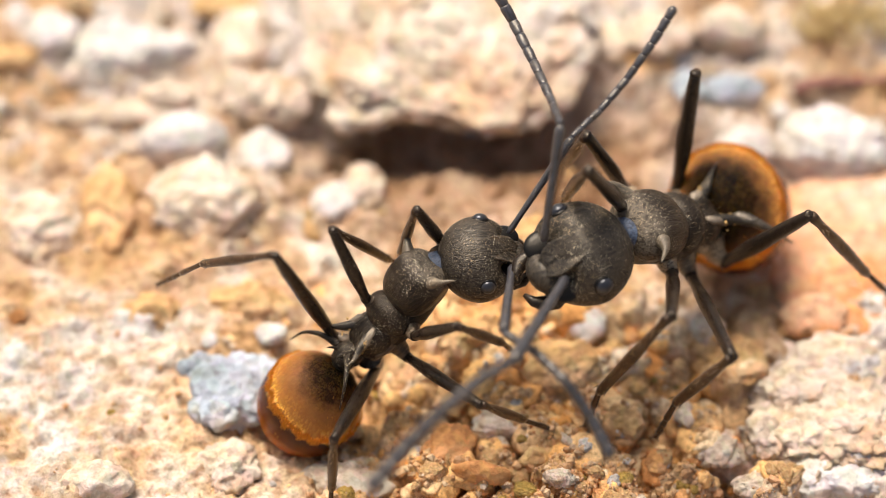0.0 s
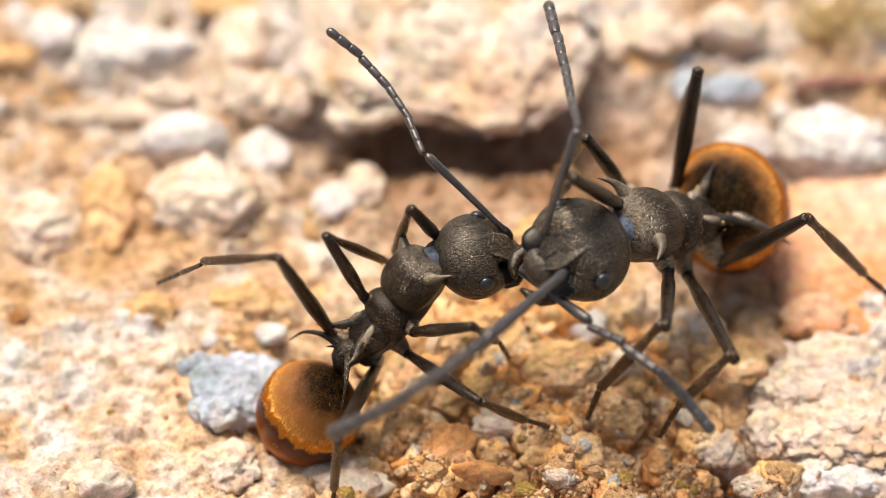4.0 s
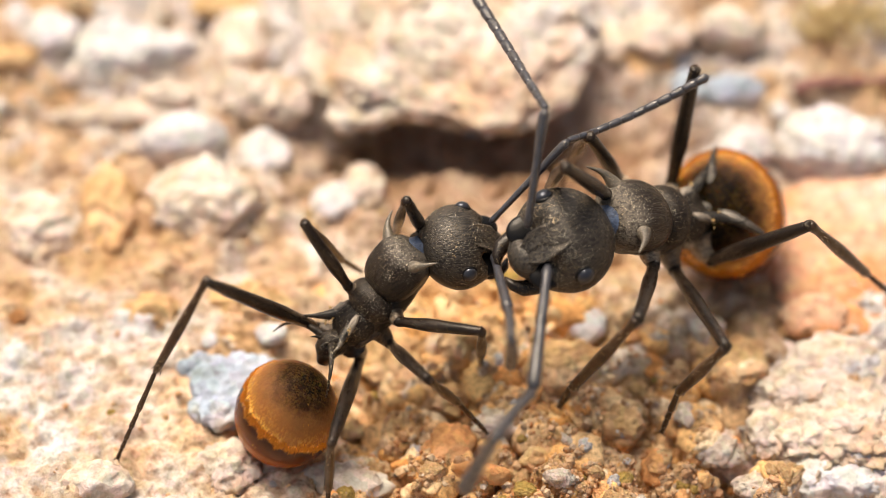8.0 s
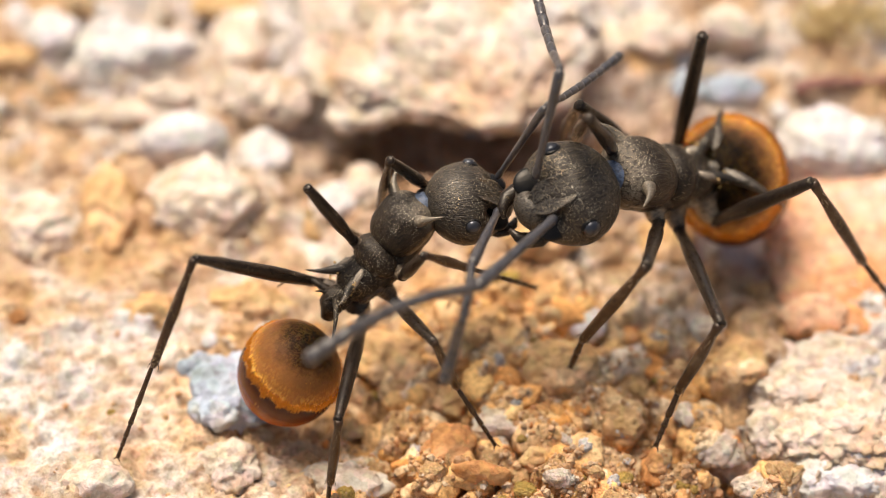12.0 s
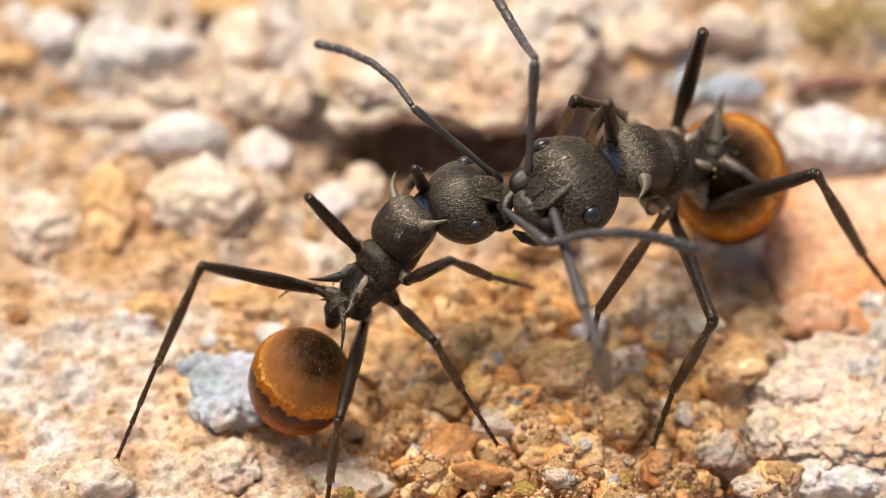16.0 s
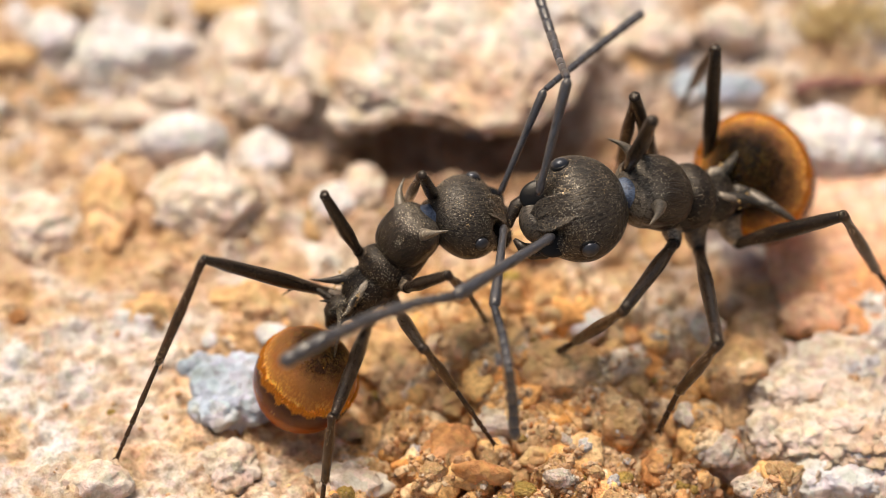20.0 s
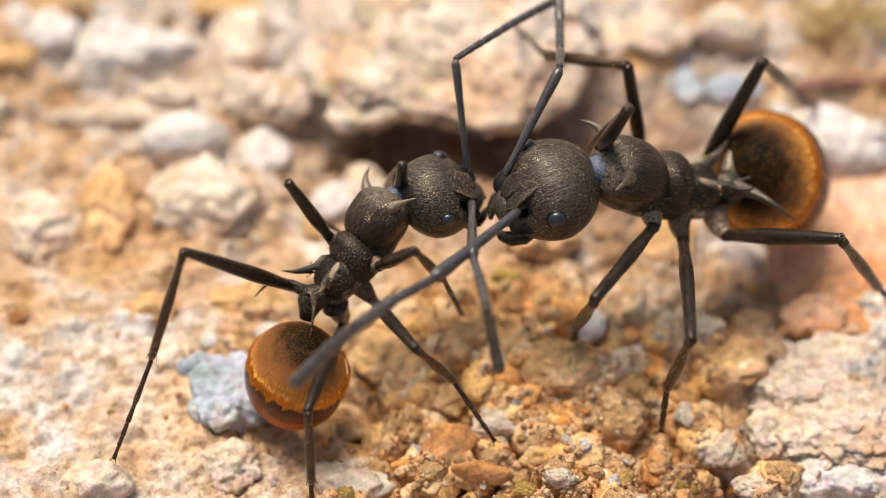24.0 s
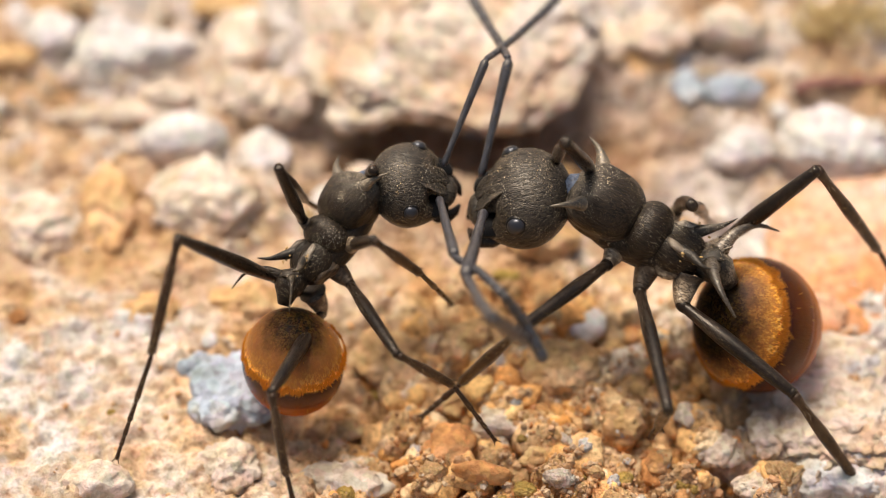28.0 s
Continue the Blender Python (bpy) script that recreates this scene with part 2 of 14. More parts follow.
RIDGE_SHELL = cuticle_material("pale_dusty_ridge_shell", (0.05, 0.038, 0.026), (0.36, 0.29, 0.20), 0.40, 2.0, 0.9, 0.5, (0.16, 0.12, 0.08), wear=(0.44, 0.60))
WAIST_SHELL = cuticle_material("glossy_dusty_lit_waist_shell", (0.018, 0.013, 0.009), (0.20, 0.15, 0.10), 0.26, 2.0, 0.9, 0.6, (0.05, 0.038, 0.026), wear=(0.45, 0.62))
PIT = cuticle_material("near_black_shell", (0.003, 0.003, 0.003), (0.006, 0.005, 0.005), 0.3, 0.3, 0.0, 0.2, (0.004, 0.004, 0.004))
GASTERS = {"small": gaster_material("amber_gaster", 0.155, 0.475), "large": gaster_material("dark_based_amber_gaster", 0.185, 0.39)}
GOLD_HAIR = hair_material()
PALE_HAIR = plain_material("pale_golden_hair", (0.50, 0.40, 0.25), 0.3, 0.5)
GOLD_DUST = plain_material("golden_dust", (0.50, 0.30, 0.09), 0.5)
EYE_SHELL = plain_material("dark_eye", (0.020, 0.019, 0.020), 0.28)
COLLAR = cuticle_material("blue_grey_collar", (0.03, 0.042, 0.065), (0.12, 0.155, 0.21), 0.42, 2.0, 0.0, 0.4, (0.09, 0.115, 0.16))
TWIG = plain_material("dark_red_twig", (0.22, 0.09, 0.06), 0.7)
MOSS = plain_material("olive_litter", (0.62, 0.47, 0.20), 0.85)


# ---- helpers for building ----
def finish(name, bm, mat, smooth=True):
    """A mesh from a bmesh that was drawn in millimetres."""
    bm.transform(Matrix.Scale(MM, 4))
    me = bpy.data.meshes.new(name)
    bm.normal_update()
    bm.to_mesh(me)
    bm.free()
    if smooth:
        me.polygons.foreach_set("use_smooth", [True] * len(me.polygons))
    for one in mat if isinstance(mat, (list, tuple)) else [mat]:
        me.materials.append(one)
    return me


def part(name, bm, mat, parent, label="", at=None):
    ob = new(name, finish(name, bm, mat))
    ob.parent = parent
    if at is not None:
        ob.matrix_basis = at
    return tagged(ob, label)


def mm(x, y, z, rx=0, ry=0, rz=0):
    return pose(x * MM, y * MM, z * MM, rx, ry, rz)


def sweep(bm, path, sides=12, closed=True):
    """A tube through rows of (x, y, z, half width, half height)."""
    pts = [Vector(p[:3]) for p in path]
    rings = []
    for i, p in enumerate(path):
        d = (pts[min(i + 1, len(pts) - 1)] - pts[max(i - 1, 0)]).normalized()
        side = d.cross(Vector((0, 0, 1)))
        if side.length < 0.05:
            side = d.cross(Vector((0, 1, 0)))
        side.normalize()
        top = side.cross(d)
        ring = []
        for k in range(sides):
            a = 2 * math.pi * k / sides
            ring.append(bm.verts.new(pts[i] + side * math.cos(a) * p[3] + top * math.sin(a) * p[4]))
        rings.append(ring)
    for a, b in zip(rings, rings[1:]):
        for k in range(sides):
            bm.faces.new((a[k], a[(k + 1) % sides], b[(k + 1) % sides], b[k]))
    if closed:
        bm.faces.new(rings[0][::-1])
        bm.faces.new(rings[-1])
    return bm


def blob(bm, centre, radii, level=4, shape=None):
    """A rounded lump; shape(p) may move each point, given in millimetres."""
    made = bmesh.ops.create_icosphere(bm, subdivisions=level, radius=1.0)["verts"]
    for v in made:
        p = Vector((v.co.x * radii[0], v.co.y * radii[1], v.co.z * radii[2]))
        v.co = Vector(centre) + (shape(p, v.co.copy()) if shape else p)
    return bm


def bow(points, r0, r1, steps=8):
    """Rows for sweep() along a smooth curve through three or four points, thinning from r0 to r1."""
    p = [Vector(q) for q in points]
    rows = []
    for i in range(steps + 1):
        u = i / steps * (len(p) - 1)
        k = min(int(u), len(p) - 2)
        f = u - k
        a, b = p[k], p[k + 1]
        before, after = p[max(k - 1, 0)], p[min(k + 2, len(p) - 1)]
        q = 0.5 * ((2 * a) + (b - before) * f + (2 * before - 5 * a + 4 * b - after) * f * f + (3 * a - before - 3 * b + after) * f ** 3)
        r = r0 + (r1 - r0) * (i / steps) ** 0.65
        rows.append((*q, r, r))
    return rows


# ---- the ground ----
def bell(x, y, cx, cy, rx, ry, power=4):
    return math.exp(-abs((x - cx) / rx) ** power - abs((y - cy) / ry) ** power)


def ground_height(x, y):
    """Height of the soil in millimetres at a place in millimetres."""
    p = Vector((x, y, 0))
    crumbly = bell(x, y, 3.4, -3.0, 5.6, 3.6)  # broken earth round the feet
    crust = bell(x, y, 9.0, -4.0, 3.0, 3.0)  # cracked pale crust
    far = min(max((y - 2.0) / 4.0, 0.0), 1.0)
    h = 0.40 * noise.fractal(p * 0.16, 0.9, 2.1, 3) + 0.20 * noise.fractal(p * 0.55 + Vector((7, 3, 0)), 0.8, 2.2, 3)
    warp = p + Vector((noise.noise(p * 0.9), noise.noise(p * 0.9 + Vector((9, 0, 0))), 0)) * 0.5
    warp += Vector((noise.noise(p * 3.1), noise.noise(p * 3.1 + Vector((9, 0, 0))), 0)) * 0.16
    for scale, deep, more in ((0.62, 0.16, 0.5), (1.5, 0.07, 0.28), (3.8, 0.035, 0.10)):
        d = noise.voronoi(warp * scale)[0]
        edge = min((d[1] - d[0]) * 2.4, 1.0)
        if scale < 1:
            # narrow, deep cracks between the clods
            h -= (0.65 * crumbly + 0.5 * crust) * math.exp(-((d[1] - d[0]) / 0.11) ** 2)
        h += (deep * (1.5 + 0.9 * far) + more * (0.5 * crumbly + 0.4 * crust)) * (edge ** 0.7 - 0.75)
        # every clod stands at its own height
        h += (0.10 + 0.5 * crumbly) * deep * 2 * noise.noise(noise.voronoi(warp * scale)[1][0] * 3.7)
    h += (0.12 + 0.04 * crumbly) * noise.fractal(p * 2.6, 0.6, 2.2, 4)
    # the hollow in front of the ledge, the bank behind it, and dips beneath the ants' hind ends
    h -= 1.35 * bell(x, y, 0.4, 6.2, 4.0, 1.2)
    h -= 0.55 * bell(x, y, -3.1, -2.0, 2.0, 1.7, 2) + 0.6 * bell(x, y, 7.3, 3.0, 2.4, 2.0, 2)
    # the soil falls away where the nearest feet reach down
    h -= 0.65 * bell(x, y, -2.9, -6.4, 2.2, 2.2, 2) + 0.7 * bell(x, y, 11.2, -6.2, 3.4, 2.6, 2)
    h += 0.8 * min(max((y - 5.6) / 5.0, 0.0), 1.6)
    return h


def axis_steps(low, high, step, reach):
    inner = list(np.arange(low, high + 1e-6, step))
    out, d = [], step
    while not out or out[-1] < reach:
        d *= 1.6
        out.append((out[-1] if out else 0) + d)
    return [low - o for o in out[::-1]] + inner + [high + o for o in out]


def build_ground():
    xs, ys = axis_steps(-12.5, 12.5, 0.085, 3e5), axis_steps(-8.0, 15.5, 0.085, 3e5)
    verts = [(x * MM, y * MM, (ground_height(x, y) if -40 < x < 40 and -40 < y < 40 else 0.9) * MM) for y in ys for x in xs]
    n = len(xs)
    faces = [(j * n + i, j * n + i + 1, (j + 1) * n + i + 1, (j + 1) * n + i) for j in range(len(ys) - 1) for i in range(n - 1)]
    me = bpy.data.meshes.new("ground")
    me.from_pydata(verts, [], faces)
    me.polygons.foreach_set("use_smooth", [True] * len(me.polygons))
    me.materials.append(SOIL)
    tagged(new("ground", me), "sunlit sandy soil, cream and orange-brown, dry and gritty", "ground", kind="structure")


build_ground()


def rock_shape(seed, rough, cuts, reach):
    rng = random.Random(seed)
    shift = Vector((rng.uniform(-50, 50), rng.uniform(-50, 50), rng.uniform(-50, 50)))
    planes = []
    for _ in range(cuts):
        d = Vector((rng.gauss(0, 1), rng.gauss(0, 1), rng.gauss(0, 1))).normalized()
        planes.append((d, rng.uniform(0.68, 0.9)))

    def shape(p, unit):
        u = unit.copy()
        for d, far in planes:
            over = u.dot(d) - far
            if over > 0:
                u -= d * over * 0.85
        size = max(reach)
        q = Vector((u.x * reach[0], u.y * reach[1], u.z * reach[2]))
        lump = q / size
        k = 1 + rough * (0.22 * noise.fractal(lump * 1.4 + shift, 0.8, 2.1, 3) + 0.10 * noise.fractal(q * 3.2 + shift, 0.6, 2.2, 4))
        return q * k

    return shape


def stone(name, x, y, z, rx, ry, rz, turn, kind, seed, label, rough=1.0, cuts=5, category="stone", level=4):
    bm = bmesh.new()
    blob(bm, (0, 0, 0), (rx, ry, rz), level, rock_shape(seed, rough, cuts, (rx, ry, rz)))
    ob = new(name, finish(name, bm, STONES[kind]))
    ob.matrix_basis = mm(x, y, z, 0, 0, turn)
    return tagged(ob, label, category)



def ledge():
    """An overhanging hump of limestone: its back slopes to the front lip, beneath which it draws in."""

    def shape(p, u):
        q = Vector([math.copysign(abs(c) ** 0.75, c) for c in u])
        q *= 0.93 + 0.16 * noise.fractal(u * 1.7 + Vector((31, 5, 8)), 0.8, 2.1, 3)
        q.y *= 1 - 0.75 * max(-q.z + 0.1, 0)
        r = Vector((q.x * 3.9, q.y * 3.4, q.z * 1.0))
        r.y += (0.35 * math.cos(1.1 * r.x + 0.6) + 0.36 * max(r.x - 1.2, 0)) * (r.y < 0)
        return r + u * (0.20 * noise.fractal(r * 0.9, 0.7, 2.1, 3) + 0.06 * noise.fractal(r * 3.4, 0.6, 2.2, 4))

    bm = bmesh.new()
    blob(bm, (0, 0, 0), (1, 1, 1), 6, shape)
    ob = new("ledge_rock", finish("ledge_rock", bm, STONES["cream"]))
    ob.matrix_basis = mm(0.15, 8.2, 1.5, 15, 0, -3)
    tagged(ob, "large pitted cream limestone ledge above a dark hollow", "rock")


ledge()


def twig():
    bm = bmesh.new()
    rng = random.Random(2)
    rows = []
    for i in range(22):
        u = i / 21
        rows.append((-1.4 + 2.8 * u, 0.12 * math.sin(3 * u) + 0.03 * rng.uniform(-1, 1), 0.06 * math.sin(7 * u), 0.16 - 0.06 * u + 0.02 * rng.uniform(-1, 1), 0.16 - 0.06 * u))
    sweep(bm, rows, 12)
    ob = new("twig", finish("twig", bm, TWIG))
    x, y = 10.3, 7.4
    ob.matrix_basis = mm(x, y, ground_height(x, y) + 0.25, 0, 0, 6)
    tagged(ob, "short dark red-brown twig lying on the soil", "twig")


def litter():
    """A tuft of dry olive plant shreds."""
    bm = bmesh.new()
    rng = random.Random(9)
    for _ in range(90):
        a, r = rng.uniform(0, 6.3), rng.random() ** 0.5
        x, y = 1.3 * r * math.cos(a), 0.9 * r * math.sin(a)
        b, l = rng.uniform(0, 6.3), rng.uniform(0.3, 0.7)
        tip = (x + l * math.cos(b), y + l * math.sin(b), rng.uniform(0.1, 0.7))
        sweep(bm, bow([(x, y, -0.1), ((x + tip[0]) / 2, (y + tip[1]) / 2, tip[2] + 0.1), tip], 0.05, 0.01, 5), 5)
    ob = new("plant_litter", finish("plant_litter", bm, MOSS))
    x, y = 10.2, 9.3
    ob.matrix_basis = mm(x, y, ground_height(x, y) + 0.1)
    tagged(ob, "tuft of dry olive-brown plant shreds", "plant litter")


# stones, clods and pebbles
stone("pebble", -6.56, 5.75, 0.09, 1.13, 0.70, 0.70, 5, "white", 11, "smooth rounded white pebble on the soil", 0.35, 1, level=4)
stone("pebble", -4.46, 5.53, -0.18, 0.64, 0.72, 0.40, 20, "white", 12, "pale rounded pebble beside a larger white one", 0.6, 3, level=4)
stone("pebble", -2.63, 3.90, -0.14, 0.63, 0.65, 0.39, 0, "white", 13, "small white quartz pebble near the hollow", 0.6, 3, level=4)
stone("pebble", -1.96, 4.33, 0.00, 0.51, 0.71, 0.32, 10, "cream", 14, "cream pebble behind a white one", 0.8, 3, level=4)
stone("stone_block", -5.92, 3.74, -0.05, 1.50, 1.31, 0.93, -10, "cream", 15, "cracked cream limestone block", 1.0, 6, level=5)
stone("stone_block", -8.29, 3.80, -0.12, 0.60, 1.55, 0.62, 4, "tan", 16, "long tan and cream stone half sunk in soil", 1.6, 4, level=5)
stone("stone_block", -9.92, 3.09, -0.13, 0.94, 1.14, 0.58, 0, "cream", 17, "cream and tan weathered stone", 1.0, 5, level=5)
stone("pebble", -9.96, 8.87, 0.60, 0.70, 0.71, 0.43, 30, "white", 18, "white pebble in warm shade", 0.6, 3, level=4)
stone("flat_stone", -8.20, 8.52, 0.08, 1.81, 0.78, 0.91, 6, "white", 19, "broad flat grey-white stone on soil", 0.7, 3, level=5)
stone("stone_block", -5.09, 8.49, 0.56, 0.80, 1.30, 0.50, 0, "cream", 20, "weathered grey-cream stone with a greenish side", 0.9, 5, level=5)
stone("pebble", -6.99, 7.13, 0.12, 0.78, 0.44, 0.48, 0, "cream", 21, "flat cream pebble on soil", 0.7, 3, level=4)
stone("stone_block", -4.71, 7.11, 0.08, 1.41, 0.80, 0.87, -14, "cream", 22, "leaning cream sandstone slab", 0.9, 5, level=5)
stone("stone_block", -5.08, -1.98, -0.42, 1.06, 1.32, 0.85, -20, "grey", 23, "angular blue-grey crystalline stone", 1.0, 8, level=5)
stone("stone_block", -5.93, -1.13, -0.31, 0.62, 0.41, 0.38, 10, "grey", 24, "thin blue-grey stone flake", 1.1, 6, level=4)
stone("stone_block", -8.12, -4.60, -0.05, 0.83, 0.50, 0.52, 0, "cream", 25, "greyish rough pebble half sunk in soil", 1.0, 5, level=4)
stone("clod", -5.09, -3.95, -0.42, 0.78, 0.69, 0.45, 0, "cream", 26, "crumbly cream clod of soil", 1.5, 4, level=5)
stone("pebble", -4.15, -0.16, -0.16, 0.40, 0.32, 0.25, 0, "white", 27, "small whitish pebble at the edge of a hollow", 0.6, 3, level=4)
stone("pebble", -5.65, -0.34, -0.16, 0.20, 0.22, 0.12, 0, "white", 28, "tiny white pebble on soil", 0.6, 3, level=3)
stone("stone_block", 7.35, 7.39, 0.03, 0.86, 0.54, 0.53, 8, "grey", 29, "smooth blue-grey stone in the soil", 0.6, 3, level=4)
stone("stone_block", 6.16, 7.28, 0.33, 0.40, 0.54, 0.25, 0, "grey", 30, "dark grey-blue pebble by a stone", 0.9, 4, level=4)
stone("pebble", 8.50, 6.71, 0.10, 0.23, 0.27, 0.14, 0, "white", 31, "tiny bright cream pebble", 0.5, 2, level=3)
stone("stone_block", 7.63, 5.68, -0.36, 0.99, 0.57, 0.62, 0, "white", 32, "grey-white rough stone in soil", 1.0, 5, level=4)
stone("stone_block", 5.48, 8.75, 0.65, 0.80, 0.79, 0.50, 15, "cream", 33, "cream and tan weathered stone behind the ledge", 0.9, 4, level=4)
stone("stone_block", 7.29, 9.03, 0.49, 1.07, 0.56, 0.66, -10, "cream", 34, "pale pinkish weathered stone on soil", 0.9, 4, level=4)
stone("flat_stone", 9.75, 5.75, -0.18, 1.47, 1.06, 0.91, 0, "white", 35, "pale pinkish-white slab of stone", 0.8, 4, level=5)
stone("boulder", 10.30, 2.73, -0.47, 2.28, 2.78, 0.50, -8, "pink", 36, "large smooth pink and orange rock", 0.45, 3, level=6)
stone("clod", 9.55, -2.0, -0.62, 2.35, 2.35, 0.50, 12, "cream", 37, "large crumbly cream clod with cracks", 1.4, 5, level=6)
for x, y, z, rx, ry, turn, seed in ((8.55, -1.55, -0.30, 1.05, 0.72, 10, 81), (9.75, -0.75, -0.28, 1.05, 0.62, -8, 82), (9.75, -2.45, -0.34, 1.10, 0.78, 5, 83), (7.72, -3.0, -0.40, 0.48, 0.70, 15, 84),
                                  (6.62, -3.45, -0.45, 0.60, 0.52, -20, 85), (8.35, -3.1, -0.42, 0.52, 0.50, 30, 86), (7.45, -4.45, -0.45, 0.62, 0.42, 0, 87), (10.6, -3.2, -0.45, 0.70, 0.55, -15, 88)):
    stone("clod", x, y, z, rx, ry, 0.36, turn, "cream", seed, "flat cream plate of cracked dry crust", 1.2, 7, level=5)
stone("clod", 7.85, -2.35, -1.35, 0.48, 0.69, 0.24, 0, "cream", 38, "cream crumb of dry soil", 1.4, 4, level=4)
stone("clod", 7.19, -0.90, -0.20, 0.70, 0.73, 0.35, 0, "tan", 39, "tan crumb of dry soil", 1.2, 4, level=5)
stone("pebble", 6.34, -2.14, ground_height(6.34, -2.14) + 0.10, 0.33, 0.34, 0.26, 0, "orange", 40, "small orange sandstone pebble", 0.8, 4, level=4)
stone("pebble", 5.80, -2.60, ground_height(5.80, -2.60) + 0.10, 0.25, 0.38, 0.24, 0, "cream", 41, "small pale upright pebble", 0.8, 4, level=4)
stone("pebble", 4.57, 0.03, -0.37, 0.23, 0.30, 0.14, 0, "orange", 42, "tiny orange pebble on soil", 0.8, 4, level=3)
stone("stone_block", 5.15, -0.55, -0.75, 0.24, 0.70, 0.15, 28, "grey", 43, "dark grey-blue splinter of stone", 0.9, 5, level=4)
stone("pebble", 3.45, 0.18, -0.16, 0.51, 0.58, 0.32, 0, "white", 44, "white quartz pebble under the ants", 0.7, 3, level=4)
stone("clod", 2.85, -1.24, ground_height(2.85, -1.24) + 0.06, 0.86, 0.72, 0.58, 0, "tan", 45, "brown-tan clod of soil", 1.3, 4, level=5)
stone("clod", 1.62, -0.02, -0.52, 0.92, 1.20, 0.62, -25, "tan", 46, "tan weathered clod of soil", 1.2, 4, level=5)
stone("pebble", 2.85, -2.55, ground_height(2.85, -2.55) + 0.10, 0.50, 0.40, 0.32, 0, "white", 47, "pinkish-white pebble in the soil", 0.9, 4, level=4)
stone("stone_block", 3.58, -3.0, ground_height(3.58, -3.0) + 0.05, 0.24, 0.60, 0.20, -10, "grey", 48, "grey splinter of stone", 1.0, 5, level=4)
stone("clod", 1.45, -2.75, ground_height(1.45, -2.75) + 0.02, 0.72, 0.46, 0.34, 0, "cream", 49, "greyish tan clod of soil", 1.3, 4, level=5)
for x, y, up, rx, ry, rz, kind, seed, label in (
        (4.28, -2.80, 0.02, 0.58, 0.46, 0.38, "tan", 91, "brown-orange clod of damp soil"), (4.62, -1.50, 0.00, 0.48, 0.50, 0.40, "tan", 92, "brown-tan clod in the shade of the ants"),
        (5.58, 0.50, 0.05, 0.50, 0.46, 0.36, "cream", 93, "pale khaki clod of soil"), (2.35, -3.75, 0.00, 0.50, 0.40, 0.28, "tan", 94, "khaki clod among coarse sand"),
        (4.10, -0.35, 0.04, 0.44, 0.36, 0.30, "tan", 95, "rounded tan clod beneath the ants"), (6.35, -0.10, 0.04, 0.42, 0.50, 0.34, "cream", 96, "pale weathered clod of soil"),
        (0.25, -1.75, 0.02, 0.55, 0.50, 0.34, "tan", 97, "orange-tan clod of soil"), (0.55, -0.55, 0.02, 0.46, 0.60, 0.36, "tan", 98, "tan clod beneath the ants' heads")):
    stone("clod", x, y, ground_height(x, y) + up, rx, ry, rz, 25 * seed, kind, seed, label, 1.3, 6, level=5)
stone("pebble", 0.22, -3.43, -0.13, 0.56, 0.66, 0.35, 0, "orange", 50, "orange sandstone pebble in soil", 1.0, 4, level=4)
stone("pebble", 1.50, 1.27, 0.22, 0.40, 0.20, 0.24, 0, "ochre", 51, "yellow-ochre pebble in brown soil", 0.7, 3, level=4)
stone("pebble", 0.86, -4.36, 0.01, 0.70, 0.30, 0.35, -12, "orange", 52, "reddish-orange flake of stone", 0.9, 4, level=4)
stone("pebble", 5.12, -3.90, -0.23, 0.32, 0.34, 0.20, 0, "orange", 53, "small orange pebble among grains", 0.8, 4, level=4)
stone("clod", 6.87, -3.19, -1.10, 1.02, 0.79, 0.51, 0, "cream", 54, "cream crumbly clod of soil", 1.4, 4, level=5)
stone("clod", 9.40, -3.95, -0.85, 1.45, 0.85, 0.50, 0, "white", 55, "pale cream weathered clod", 1.2, 4, level=5)
stone("clod", -1.29, -0.70, -0.54, 0.94, 0.95, 0.47, 0, "tan", 56, "orange-brown clod beneath the small ant", 1.2, 4, level=5)
stone("clod", 5.55, 2.91, -0.47, 0.80, 0.79, 0.40, 0, "tan", 57, "tan clod in the shade", 1.2, 4, level=5)
stone("clod", 2.45, 2.52, 0.25, 0.94, 0.58, 0.47, 0, "tan", 58, "brown clod inside the shaded hollow", 1.2, 4, level=5)
stone("pebble", 0.74, 7.30, -1.04, 0.59, 0.54, 0.37, 0, "grey", 59, "dark grey stone tucked beneath the ledge", 0.9, 4, level=4)
stone("pebble", 4.34, 8.75, 0.36, 0.46, 0.72, 0.28, 0, "cream", 60, "rounded cream knob beside the ledge", 0.8, 3, level=4)
stone("clod", -2.35, -4.25, -0.62, 1.07, 0.57, 0.47, 0, "cream", 61, "pale flat crust of soil", 1.2, 4, level=5)
stone("clod", 3.70, -4.45, -0.42, 0.80, 0.43, 0.35, 0, "tan", 62, "orange-tan crumb among coarse grains", 1.3, 4, level=4)
stone("clod", -5.62, 9.73, 0.67, 0.94, 0.37, 0.31, 0, "tan", 63, "brown clod behind pale stones", 1.1, 4, level=4)
stone("clod", -7.92, 6.82, -0.14, 2.28, 0.37, 0.31, 4, "cream", 64, "long cream ridge of soil", 1.1, 4, level=4)
stone("clod", 5.27, 8.29, 0.13, 0.67, 0.63, 0.33, 0, "tan", 65, "brown clod in the shade of a stone", 1.2, 4, level=4)
stone("clod", -4.75, 0.88, -0.24, 1.01, 0.57, 0.47, 0, "tan", 66, "orange-tan stained crust of soil", 1.3, 4, level=5)
stone("clod", -7.02, 0.49, -0.18, 0.83, 0.52, 0.41, 0, "tan", 67, "tan stained crust of soil", 1.3, 4, level=5)
stone("pebble", 5.14, -2.47, ground_height(5.14, -2.47) + 0.06, 0.17, 0.17, 0.11, 0, "orange", 68, "tiny red-orange pebble in the soil", 0.8, 4, level=3)
